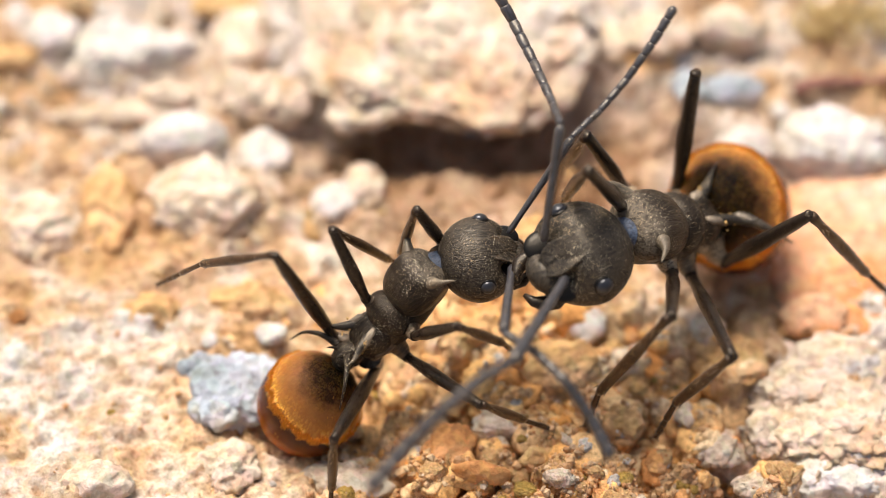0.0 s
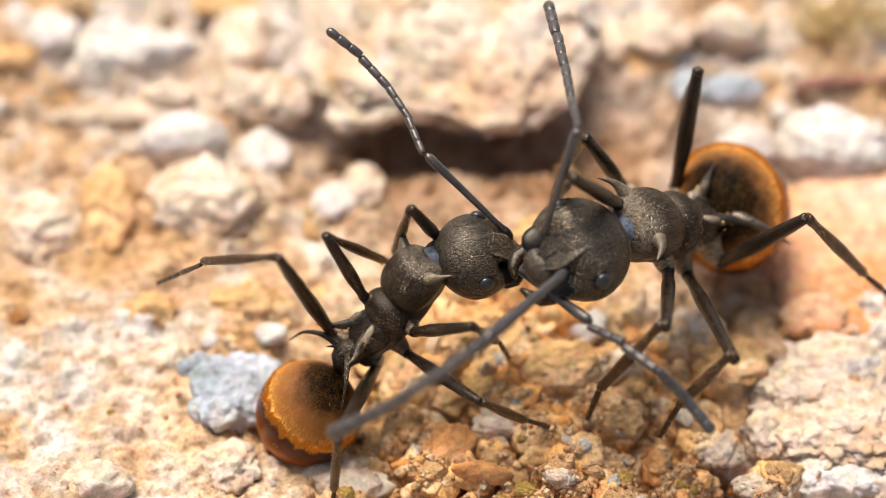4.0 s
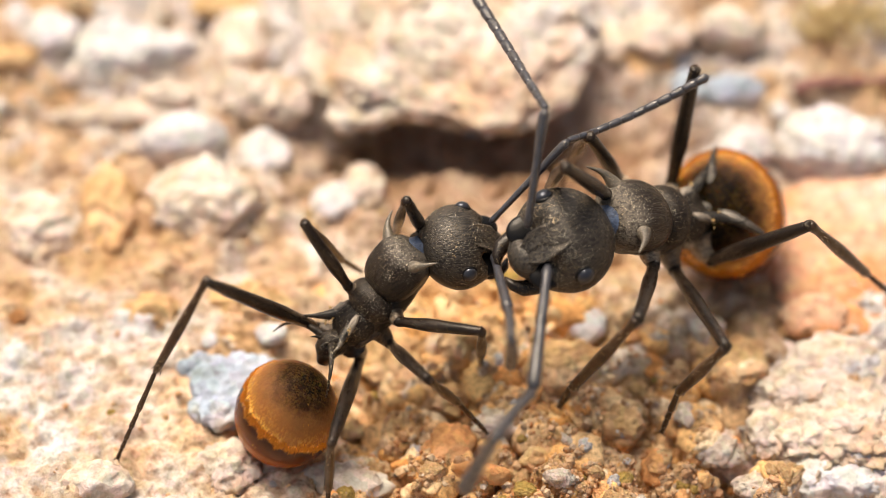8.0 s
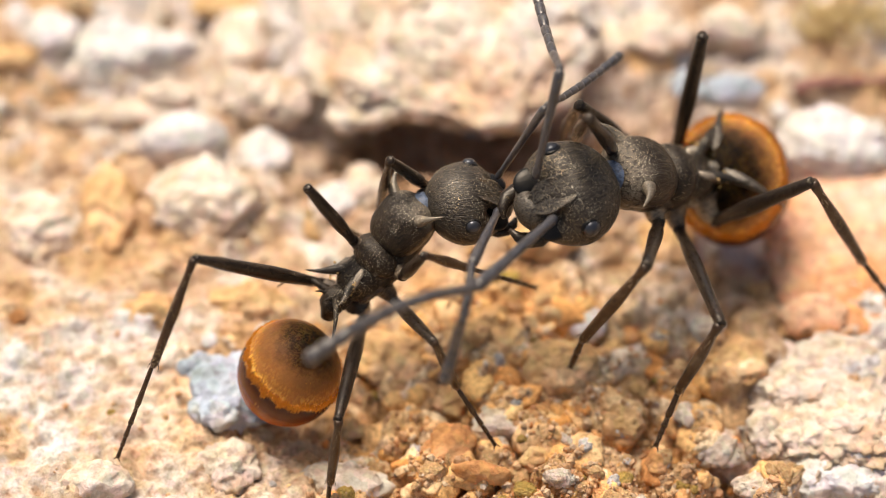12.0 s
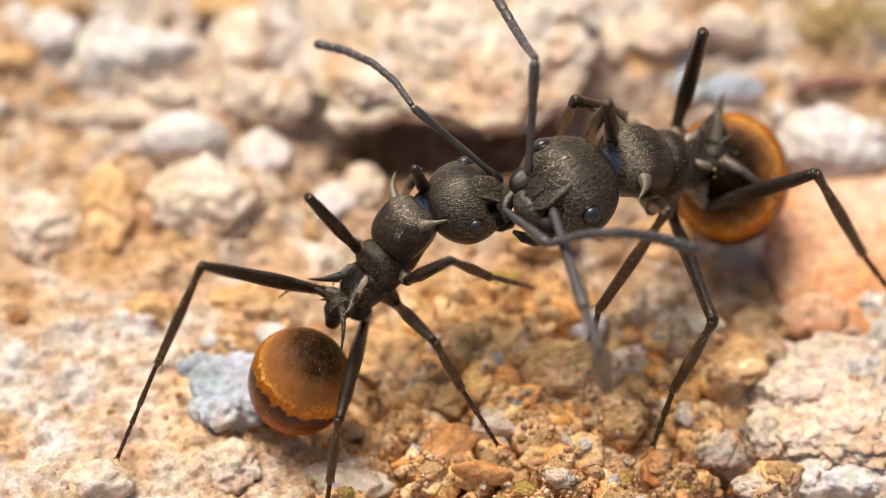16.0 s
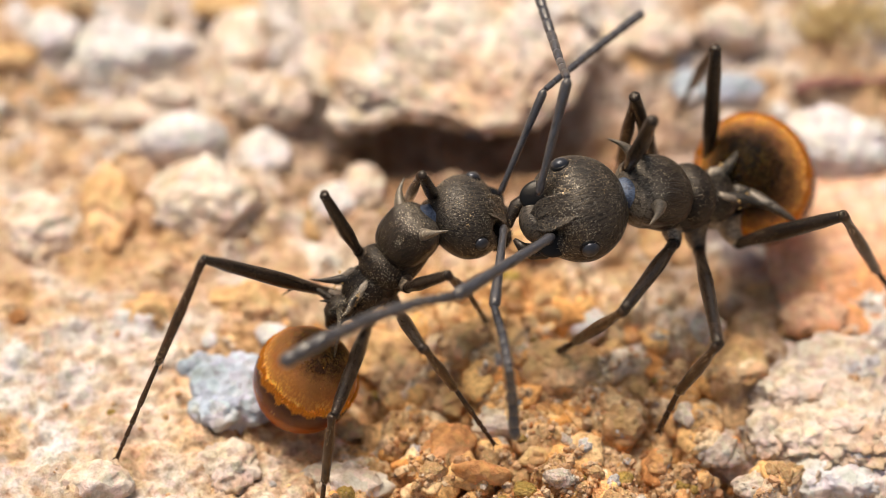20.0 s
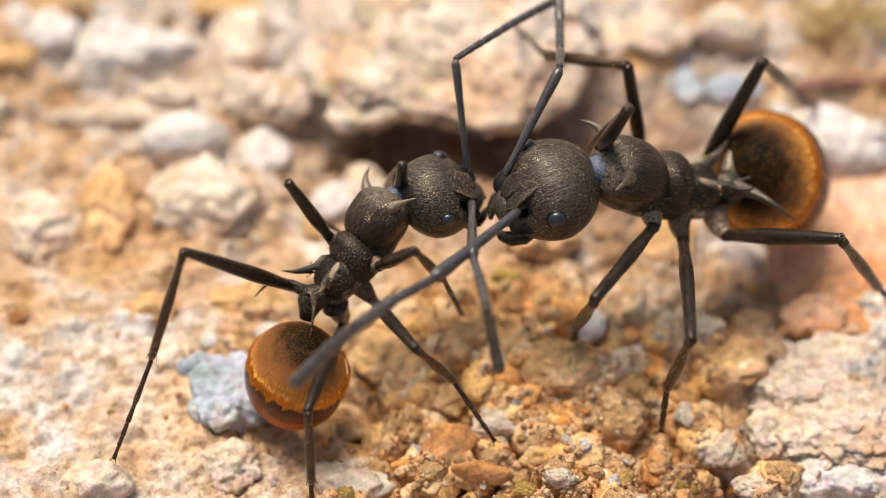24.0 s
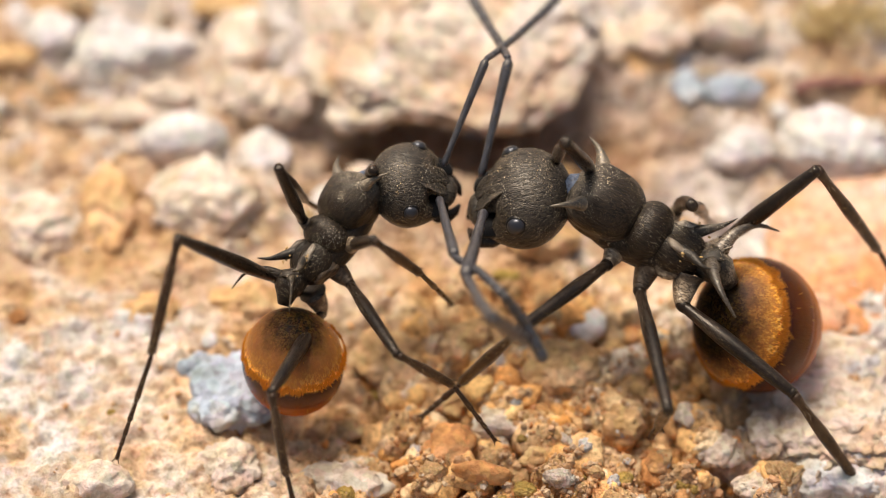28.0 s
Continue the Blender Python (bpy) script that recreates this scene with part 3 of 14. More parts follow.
stone("pebble", -2.23, -2.63, -0.72, 0.35, 0.30, 0.22, 0, "tan", 69, "tan crumb near the blue-grey stone", 1.2, 4, level=4)
stone("clod", -10.85, 8.16, 0.39, 0.83, 0.43, 0.35, 0, "tan", 70, "tan clod among pale stones", 1.3, 4, level=4)
stone("clod", -10.3, 10.1, 0.60, 1.9, 0.9, 0.5, 0, "tan", 71, "orange-brown clod behind pale stones", 1.3, 4, level=4)
stone("clod", 9.05, 0.46, -0.26, 0.80, 0.60, 0.40, 0, "pink", 72, "pink-orange crumb at the foot of the rock", 0.9, 4, level=4)

twig()
litter()


# ---- loose grains and crumbs ----
def grain_material():
    m, t, b = material("mixed_sand_grains")
    pick = node(t, "NewGeometry").outputs["Random Per Island"]
    n = node(t, "TexNoise", [(node(t, "TexCoord").outputs["Object"], "Vector")], Scale=9000, Detail=3)
    c = ramp(t, pick, [(0.0, (0.55, 0.33, 0.15)), (0.25, (0.42, 0.21, 0.08)), (0.45, (0.62, 0.44, 0.25)), (0.6, (0.50, 0.20, 0.06)), (0.75, (0.50, 0.30, 0.13)), (0.9, (0.44, 0.28, 0.14)), (1.0, (0.68, 0.54, 0.38))]).outputs[0]
    c = mix(t, 0.5, c, ramp(t, n.outputs[0], [(0.35, (0.5, 0.45, 0.4)), (0.65, (1.2, 1.15, 1.1))]).outputs[0], "MULTIPLY")
    t.links.new(c, b.inputs["Base Color"])
    b.inputs["Roughness"].default_value = 0.7
    bump(t, b, n.outputs[0], 0.03 * MM, 0.7)
    return m


GRAINS = grain_material()


def lump_mesh(seed, level=2):
    bm = bmesh.new()
    blob(bm, (0, 0, 0), (1, 1, 1), level, rock_shape(seed, 1.3, 5, (1.0, 0.85, 0.7)))
    bm.normal_update()
    return bm


def scatter_grains(count, seed):
    """Sand grains in one mesh, thickest in the open soil before the ants."""
    rng = random.Random(seed)
    kinds = []
    for k in range(6):
        bm = lump_mesh(900 + k, 1)
        bm.verts.ensure_lookup_table()
        kinds.append((np.array([v.co[:] for v in bm.verts]), [[v.index for v in f.verts] for f in bm.faces]))
        bm.free()
    verts, faces, base = [], [], 0
    made = 0
    while made < count:
        x, y = rng.uniform(-11.5, 11.5), rng.uniform(-6.5, 9.0)
        thick = 0.006 + 0.30 * math.exp(-((x - 3.0) / 5.0) ** 2 - ((y + 2.8) / 2.6) ** 2) + 0.6 * math.exp(-((x - 3.0) / 4.6) ** 4 - ((y + 5.0) / 1.3) ** 2)
        if rng.random() > thick:
            continue
        made += 1
        r = 0.03 + 0.09 * rng.random() ** 2.0 + (0.07 if rng.random() < 0.06 else 0)
        co, fs = kinds[rng.randrange(6)]
        turn = np.array(Euler((rng.uniform(0, 6), rng.uniform(0, 6), rng.uniform(0, 6))).to_matrix())
        co = co @ turn.T * r + np.array((x, y, ground_height(x, y) + r * 0.1))
        verts.extend((co * MM).tolist())
        faces.extend([[i + base for i in f] for f in fs])
        base += len(co)
    me = bpy.data.meshes.new("sand_grains")
    me.from_pydata(verts, [], faces)
    me.materials.append(GRAINS)
    tagged(new("sand_grains", me), "loose sand grains, cream, orange and grey, on the soil", "sand", kind="stuff")


scatter_grains(5000, 3)


def crumb_material():
    m, t, b = material("crumbled_earth")
    co = node(t, "TexCoord").outputs["Object"]
    pick = node(t, "NewGeometry").outputs["Random Per Island"]
    n = node(t, "TexNoise", [(co, "Vector")], Scale=2400, Detail=5, Roughness=0.7)
    speck = node(t, "TexNoise", [(co, "Vector")], Scale=7000, Detail=3, Roughness=0.7)
    c = ramp(t, pick, [(0.0, (0.74, 0.47, 0.20)), (0.2, (0.70, 0.37, 0.11)), (0.4, (0.78, 0.54, 0.27)), (0.55, (0.68, 0.28, 0.07)), (0.65, (0.76, 0.47, 0.17)), (0.8, (0.80, 0.63, 0.39)), (0.93, (0.64, 0.39, 0.17)), (1.0, (0.72, 0.33, 0.08))]).outputs[0]
    c = mix(t, 0.85, c, ramp(t, n.outputs[0], [(0.3, (0.58, 0.42, 0.30)), (0.5, (1.0, 0.97, 0.93)), (0.68, (1.3, 1.28, 1.25))]).outputs[0], "MULTIPLY")
    c = mix(t, 0.8, c, ramp(t, speck.outputs[0], [(0.34, (0.5, 0.42, 0.34)), (0.5, (1, 1, 1)), (0.66, (1.25, 1.25, 1.25))]).outputs[0], "MULTIPLY")
    t.links.new(c, b.inputs["Base Color"])
    b.inputs["Roughness"].default_value = 0.85
    b.inputs["Specular IOR Level"].default_value = 0.3
    bump(t, b, n.outputs[0], 0.08 * MM, 0.8)
    bump(t, b, speck.outputs[0], 0.03 * MM, 0.8)
    return m


EARTH = crumb_material()


def packed_crumbs(count, seed):
    """Broken earth: crumbs packed and half sunk round the ants' feet, smaller towards the open sand."""
    rng = random.Random(seed)
    kinds = []
    for k in range(8):
        bm = bmesh.new()
        blob(bm, (0, 0, 0), (1, 1, 1), 3, rock_shape(500 + k, 1.2, 9, (1.0, 0.85, 0.65)))
        bm.verts.ensure_lookup_table()
        kinds.append((np.array([v.co[:] for v in bm.verts]), np.array([[v.index for v in f.verts] for f in bm.faces])))
        bm.free()
    verts, faces, base, made = [], [], 0, 0
    while made < count:
        x, y = rng.uniform(-6, 11), rng.uniform(-7, 2.5)
        if rng.random() > bell(x, y, 2.2, -3.2, 5.2, 3.4) * (0.35 + 0.65 * (noise.noise(Vector((x, y, 3)) * 0.5) > -0.1)):
            continue
        if y > -4.6 and ground_height(x, y) < min(ground_height(x + 0.3, y), ground_height(x - 0.3, y), ground_height(x, y + 0.3), ground_height(x, y - 0.3)) + 0.05 and rng.random() < 0.9:
            continue
        made += 1
        r = (0.10 + 0.62 * rng.random() ** 2.6) * (0.6 if y < -4.4 else 1.0)
        co, fs = kinds[rng.randrange(8)]
        turn = np.array(Euler((rng.uniform(0, 6), rng.uniform(0, 6), rng.uniform(0, 6))).to_matrix())
        co = co @ turn.T * np.array((r, r, r * 0.7)) + np.array((x, y, ground_height(x, y) - r * 0.56))
        verts.append(co * MM)
        faces.append(fs + base)
        base += len(co)
    me = bpy.data.meshes.new("crumbled_earth")
    me.from_pydata(np.concatenate(verts).tolist(), [], np.concatenate(faces).tolist())
    me.polygons.foreach_set("use_smooth", [True] * len(me.polygons))
    me.materials.append(EARTH)
    tagged(new("crumbled_earth", me), "packed orange-brown and cream crumbs of dry earth", "soil", kind="stuff")


packed_crumbs(900, 8)


def scatter_crumbs(count, seed):
    rng = random.Random(seed)
    first = []
    kinds = ("cream", "tan", "tan", "orange", "tan", "ochre", "tan", "white")
    words = {"cream": "small cream crumb of dry soil", "tan": "small tan crumb of sandy soil", "orange": "small orange-brown crumb of sandstone",
             "white": "small whitish quartz crumb in the soil", "ochre": "small ochre-brown crumb of soil"}
    for k, kind in enumerate(kinds):
        bm = lump_mesh(700 + k, 3)
        first.append((kind, finish("crumb", bm, STONES[kind])))
    made = 0
    while made < count:
        x, y = rng.uniform(-11, 11), rng.uniform(-6.3, 8)
        thick = 0.03 + 0.97 * math.exp(-((x - 3.5) / 4.6) ** 4 - ((y + 4.0) / 2.2) ** 2)
        if rng.random() > thick:
            continue
        made += 1
        kind, me = first[rng.randrange(len(first))]
        r = 0.11 + 0.27 * rng.random() ** 1.8
        ob = new("crumb", me)
        ob.matrix_basis = mm(x, y, ground_height(x, y) - r * 0.1, rng.uniform(-40, 40), rng.uniform(-40, 40), rng.uniform(0, 360)) @ Matrix.Diagonal((r, r * rng.uniform(0.7, 1.0), r * rng.uniform(0.7, 1.0), 1))
        tagged(ob, words[kind], "crumb", "loose crumbs of soil")


scatter_crumbs(260, 4)


# joint lengths and hip places of the two ants, in millimetres
LENGTHS = {
    ("small", "near", "antenna"): (2.90, 1.02),
    ("small", "near", "front"): (2.30, 2.10, 3.15),
    ("small", "near", "middle"): (2.99, 2.00, 1.85),
    ("small", "near", "hind"): (3.94, 2.14, 1.66),
    ("small", "far", "antenna"): (2.74, 1.02),
    ("small", "far", "front"): (2.30, 3.00, 1.56),
    ("small", "far", "middle"): (2.30, 3.00, 1.46),
    ("small", "far", "hind"): (4.38, 3.00, 2.78),
    ("large", "near", "antenna"): (3.54, 1.25),
    ("large", "near", "front"): (3.42, 3.52, 1.33),
    ("large", "near", "middle"): (4.21, 2.44, 1.49),
    ("large", "near", "hind"): (3.43, 3.20, 1.61),
    ("large", "far", "antenna"): (2.88, 1.25),
    ("large", "far", "front"): (2.81, 3.66, 3.14),
    ("large", "far", "middle"): (2.81, 2.55, 3.21),
    ("large", "far", "hind"): (3.48, 3.77, 2.10),
}

HIPS = {
    ("small", "near", "front"): (0.86, -0.19, -0.14),
    ("small", "near", "middle"): (0.53, -0.87, -0.90),
    ("small", "near", "hind"): (-0.15, -1.69, -1.26),
    ("small", "far", "front"): (-0.76, 1.61, -0.54),
    ("small", "far", "middle"): (-0.29, -0.38, 0.66),
    ("small", "far", "hind"): (-0.72, -1.75, 0.00),
    ("large", "near", "front"): (-0.92, 0.07, -0.61),
    ("large", "near", "middle"): (-0.96, -0.86, -0.84),
    ("large", "near", "hind"): (-1.00, -1.90, -0.54),
    ("large", "far", "front"): (0.54, 1.50, 0.33),
    ("large", "far", "middle"): (1.71, -0.75, -0.76),
    ("large", "far", "hind"): (1.21, -2.04, -0.44),
}


# ---- the ants ----
def limb(bm, length, profile, lift=0.0, sides=14):
    """A limb joint to joint along +Y; profile rows are (share of the length, half thickness)."""
    rows = []
    for i in range(25):
        u = i / 24
        for (a, ra), (b, rb) in zip(profile, profile[1:]):
            if a <= u <= b:
                f = (u - a) / (b - a)
                f = f * f * (3 - 2 * f)
                r = ra + (rb - ra) * f
        rows.append((0, u * length, lift * math.sin(math.pi * u), r, r * 1.08))
    return sweep(bm, rows, sides)


def hairs(count, seed, place, length, thick, rise=(0.1, 0.4)):
    """Short bristles lying back along a surface; place(rng) gives a point, its normal and the lie."""
    bm = bmesh.new()
    rng = random.Random(seed)
    for _ in range(count):
        p, n, lie = place(rng)
        side = n.cross(lie).normalized()
        lie = (lie + n * rng.uniform(*rise) + side * rng.gauss(0, 0.10)).normalized()
        w = thick * rng.uniform(0.7, 1.3)
        a, b, c = bm.verts.new(p - side * w), bm.verts.new(p + side * w), bm.verts.new(p + n * w * 1.6)
        tip = bm.verts.new(p + lie * length * rng.uniform(0.6, 1.3))
        for f in ((a, b, tip), (b, c, tip), (c, a, tip)):
            bm.faces.new(f)
    return bm


def head_shape(p, u):
    front = min(max((u.y + 0.1) / 1.1, 0.0), 1.0)
    w = 1 - 0.30 * front ** 1.6
    q = Vector((p.x * w, p.y * (1 + 0.04 * abs(u.x)), p.z * (1 - 0.22 * front)))
    # shallow antennal hollows beside the frontal ridge
    for s in (-1, 1):
        d = (u - Vector((0.44 * s, 0.60, 0.66))).length
        q -= u * 0.36 * math.exp(-(d / 0.29) ** 2)
    return q


def head_top(x, y):
    """Height of the head's upper face over a place, for an ant of size one."""
    front = min(max(((y - 1.0) / 1.03 + 0.1) / 1.1, 0.0), 1.0)
    k = 1 - (x / (1.06 * (1 - 0.30 * front ** 1.6))) ** 2 - ((y - 1.0) / 1.03) ** 2
    return 0.1 + 0.80 * (1 - 0.22 * front) * math.sqrt(max(k, 0.0))


def frontal_plate(side, s):
    """A thin fold of the brow that rises beside the middle line and overhangs the socket with a wavy rim."""
    bm = bmesh.new()
    rows = []
    for i in range(19):
        u = i / 18
        y = 0.98 + 0.98 * u
        reach = 0.17 + 0.15 * math.sin(math.pi * min(u * 1.15, 1.0)) + 0.025 * math.sin(11 * u + 0.5)
        row = []
        for j in range(9):
            v = j / 8
            x = 0.02 + reach * v
            lift = -0.035 + 0.075 * v ** 2.2 * math.sin(math.pi * u ** 0.8) ** 0.5
            row.append(Vector((x, y, head_top(0.8 * x, y) + lift)))
        rows.append(row)
    for under in (0.0, -0.04):
        grid = [[bm.verts.new((p.x * side * s, p.y * s, (p.z + under) * s)) for p in row] for row in rows]
        for a, b in zip(grid, grid[1:]):
            for j in range(8):
                f = (a[j], a[j + 1], b[j + 1], b[j])
                bm.faces.new(f if (side > 0) == (under == 0.0) else f[::-1])
        if under == 0.0:
            top = grid
    rim = [(i, 8) for i in range(19)]
    for (i, j), (k, l) in zip(rim, rim[1:]):
        bm.faces.new((top[i][j], grid[i][j], grid[k][l], top[k][l]))
    bmesh.ops.recalc_face_normals(bm, faces=bm.faces[:])
    return bm


def build_head(ant, s):
    bm = bmesh.new()
    blob(bm, (0, 1.0 * s, 0.1 * s), (1.06 * s, 1.03 * s, 0.80 * s), 5, head_shape)
    head = part("head", bm, HEAD_SHELL, ant, "rounded grey-black head with wrinkled shell")
    for side in (-1, 1):
        bm = bmesh.new()
        tilt = Euler((0, side * radians(52), 0)).to_matrix()
        blob(bm, (0.87 * side * s, 0.98 * s, 0.51 * s), (0.165 * s, 0.175 * s, 0.125 * s), 4, lambda p, u: tilt @ p)
        part("eye", bm, EYE_SHELL, head, "glossy dark domed eye")
        bm = bmesh.new()
        blob(bm, (0.85 * side * s, 0.98 * s, 0.495 * s), (0.205 * s, 0.215 * s, 0.085 * s), 3, lambda p, u: tilt @ p)
        part("eye_rim", bm, PIT, head, "black rim round the eye")
        part("frontal_lobe", frontal_plate(side, s), FACE_SHELL, head, "golden-dusted raised plate over the feeler socket")
        # a near-black lump in the hollow imitates the shade under the brow plate
        bm = bmesh.new()
        blob(bm, (0.48 * side * s, 1.57 * s, 0.28 * s), (0.30 * s, 0.36 * s, 0.11 * s), 4)
        part("antennal_socket", bm, PIT, head, "near-black lump standing in for shade in the feeler socket")
        bm = bmesh.new()
        sweep(bm, [(x * side * s, y * s, z * s, w * s, h * s) for x, y, z, w, h in (
            (0.42, 1.62, -0.18, 0.20, 0.16), (0.50, 1.82, -0.16, 0.19, 0.14), (0.46, 2.02, -0.14, 0.16, 0.11),
            (0.32, 2.18, -0.12, 0.11, 0.08), (0.12, 2.27, -0.11, 0.04, 0.04))], 12)
        part("mandible", bm, LEG_SHELL, head, "dark curved mandible")
    bm = bmesh.new()
    blob(bm, (0, 1.80 * s, 0.18 * s), (0.42 * s, 0.30 * s, 0.32 * s), 3)
    part("clypeus", bm, FACE_SHELL, head, "hairy golden-flecked mouth plate")

    def place(rng):
        while True:
            u = Vector((rng.gauss(0, 1), rng.gauss(0, 1), abs(rng.gauss(0, 1)))).normalized()
            if u.z > 0.1:
                break
        p = Vector((0, 1.0 * s, 0.1 * s)) + head_shape(Vector((u.x * 1.06 * s, u.y * 1.03 * s, u.z * 0.8 * s)), u)
        n = Vector((u.x / 1.06, u.y / 1.03, u.z / 0.8)).normalized()
        return p, n, (Vector((0, 1, 0)) - n * n.y).normalized()

    part("hair", hairs(480, 5, place, 0.06 * s, 0.0035 * s, (0.15, 0.6)), PALE_HAIR, head, "sparse pale golden hairs")
    return head


def build_gaster(ant, size, s):
    rings = (0.30, 0.62, 0.80)

    def swell(p, u):
        along = (u.y + 1) / 2
        k = 1.0
        for r in rings:
            k -= 0.012 * math.exp(-((along - r) / 0.012) ** 2)
        q = p * k
        q.z *= 1 - 0.06 * (u.z < 0)
        return q

    c, r = Vector((0, 1.98 * s, 0)), ((1.25 if s < 1.1 else 1.34) * s, 1.40 * s, 1.22 * s)
    bm = bmesh.new()
    blob(bm, c, r, 6, swell)
    gaster = part("gaster", bm, GASTERS[size], ant, "glossy amber-brown rounded abdomen with golden sheen")

    def place(rng):
        while True:
            u = Vector((rng.gauss(0, 1), rng.gauss(0, 1), rng.gauss(0, 1))).normalized()
            if abs(u.y + (0.26 if size == "small" else 0.40) + 0.10 * noise.noise(u * 6)) < 0.085 * rng.random() ** 0.7 or rng.random() < 0.0006:
                break
        p = c + Vector((u.x * r[0], u.y * r[1], u.z * r[2])) * 0.995
        n = Vector((u.x / r[0], u.y / r[1], u.z / r[2])).normalized()
        return p, n, (Vector((0, 1, 0)) - n * n.y).normalized()

    part("hair", hairs(3400, 6, place, 0.09 * s, 0.0085 * s, (0.4, 1.1)), GOLD_HAIR, gaster, "fine golden hairs lying backwards")
    return gaster


def build_thorax(ant, s, waist_shell, horn_shell):
    def hump(name, centre, radii, label, shape=None):
        bm = bmesh.new()
        blob(bm, [v * s for v in centre], [v * s for v in radii], 5, shape)
        return part(name, bm, PRONOTUM_SHELL if name == "pronotum" else SHELL, ant, label)

    def shoulders(p, u):
        q = Vector([math.copysign(abs(v) ** 0.86, v) * k for v, k in zip(u, (0.76 * s, 0.78 * s, 0.70 * s))])
        # a sharp side margin, drawn in beneath
        q.x *= 1 - 0.20 * min(max(-u.z * 2.5 + 0.2, 0), 1)
        q.x *= 1 + 0.20 * max(u.y, 0) ** 1.5
        q.z *= 1 - 0.10 * max(u.y, 0)
        # flattened back with raised shoulder corners
        q.z += 0.10 * s * max(u.z, 0) * math.exp(-((abs(u.x) - 0.62) / 0.22) ** 2 - ((u.y - 0.45) / 0.35) ** 2)
        return q

    front = hump("pronotum", (0, 0.66, 0.04), (0.76, 0.78, 0.70), "dull black wrinkled front plate of the thorax", shoulders)
    hump("mesonotum", (0, -0.31, 0.02), (0.645, 0.48, 0.605), "dull black middle plate of the thorax")
    
    def hollow_back(p, u):
        # the back sinks between its two ridges
        return p - Vector((0, 0, 0.13 * s * max(u.z, 0) * math.exp(-(u.x / 0.35) ** 2)))

    rear = hump("propodeum", (0, -0.95, -0.06), (0.54, 0.62, 0.56), "dusty black rear part of the thorax", hollow_back)
    for side in (-1, 1):
        bm = bmesh.new()
        blob(bm, (0.34 * side * s, -0.98 * s, -0.26 * s), (0.22 * s, 0.42 * s, 0.24 * s), 4, rock_shape(41, 0.9, 3, (0.22 * s, 0.42 * s, 0.24 * s)))
        part("side_plate", bm, COXA_SHELL, ant, "pale dusty plate above the hind hip")
    hump("chest", (0, -0.10, -0.26), (0.60, 1.38, 0.50), "black underside of the thorax")
    bm = bmesh.new()
    sweep(bm, [(0, y * s, 0.05 * s, w * s, w * 0.9 * s) for y, w in ((1.18, 0.42), (1.30, 0.37), (1.40, 0.33), (1.48, 0.28), (1.56, 0.23))], 24)
    part("collar", bm, COLLAR, ant, "blue-grey shiny collar between thorax and head")
    for side in (-1, 1):
        bm = bmesh.new()
        sweep(bm, bow([[side * v[0] * s, v[1] * s, v[2] * s] for v in ((0.44, 0.98, 0.36), (0.66, 1.14, 0.46), (0.85, 1.32, 0.50), (1.04, 1.58, 0.44))], 0.24 * s, 0.006 * s, 12), 14)
        part("shoulder_spine", bm, SPINE_SHELL, front, "pale dusty curved shoulder spine")
        bm = bmesh.new()
        sweep(bm, bow([[side * v[0] * s, v[1] * s, v[2] * s] for v in ((0.24, -0.98, 0.24), (0.40, -1.28, 0.44), (0.60, -1.52, 0.56), (0.74, -1.70, 0.78))], 0.20 * s, 0.006 * s, 12), 12)
        part("rear_spine", bm, HORN_SHELL, rear, "dusty curved rear spine of the thorax")
        bm = bmesh.new()
        sweep(bm, [(side * x * s, y * s, z * s, w * s, h * s) for x, y, z, w, h in (
            (0.22, -0.74, 0.36, 0.05, 0.05), (0.30, -0.86, 0.39, 0.10, 0.06), (0.33, -0.98, 0.39, 0.08, 0.07), (0.35, -1.10, 0.38, 0.10, 0.07), (0.38, -1.22, 0.38, 0.10, 0.07), (0.44, -1.34, 0.40, 0.04, 0.04))], 12)
        part("rear_ridge", bm, RIDGE_SHELL, rear, "pale dusty ridge that runs into the rear spine")
        bm = bmesh.new()
        rng = random.Random(77 + side)
        for k in range(26):
            c = Vector((side * (0.42 + rng.gauss(0, 0.07)), -1.22 + rng.gauss(0, 0.13), 0.40 + rng.uniform(-0.08, 0.06))) * s
            g = rng.uniform(0.016, 0.036) * s
            blob(bm, c, (g, g * 1.3, g * 0.8), 1)
        part("dust_crumbs", bm, GOLD_DUST, rear, "golden dust crumbs caught at the spine's foot")
    bm = bmesh.new()
    sweep(bm, [(0, y * s, z * s, w * s, h * s) for y, z, w, h in ((-1.38, -0.08, 0.24, 0.22), (-1.55, -0.02, 0.30, 0.30), (-1.72, 0.10, 0.36, 0.38), (-1.88, 0.06, 0.30, 0.34), (-2.05, -0.05, 0.21, 0.24), (-2.24, -0.14, 0.14, 0.16))], 18)
    waist = part("petiole", bm, waist_shell, ant, "scale-like waist with hooked horns")
    for side in (-1, 1):
        bm = bmesh.new()
        sweep(bm, bow([[side * v[0] * s, v[1] * s, v[2] * s] for v in ((0.22, -1.70, 0.28), (0.60, -1.80, 0.52), (1.00, -2.10, 0.60), (1.26, -2.55, 0.48))], (0.13 if s < 1.1 else 0.20) * s, 0.012 * s, 14), 12)
        part("waist_horn", bm, horn_shell, waist, "long hooked horn of the waist")
        bm = bmesh.new()
        sweep(bm, bow([[side * v[0] * s, v[1] * s, v[2] * s] for v in ((0.12, -1.74, 0.36), (0.17, -1.80, 0.50), (0.20, -1.88, 0.60))], 0.07 * s, 0.01 * s, 6), 8)
        part("waist_tooth", bm, waist_shell, waist, "short tooth of the waist")

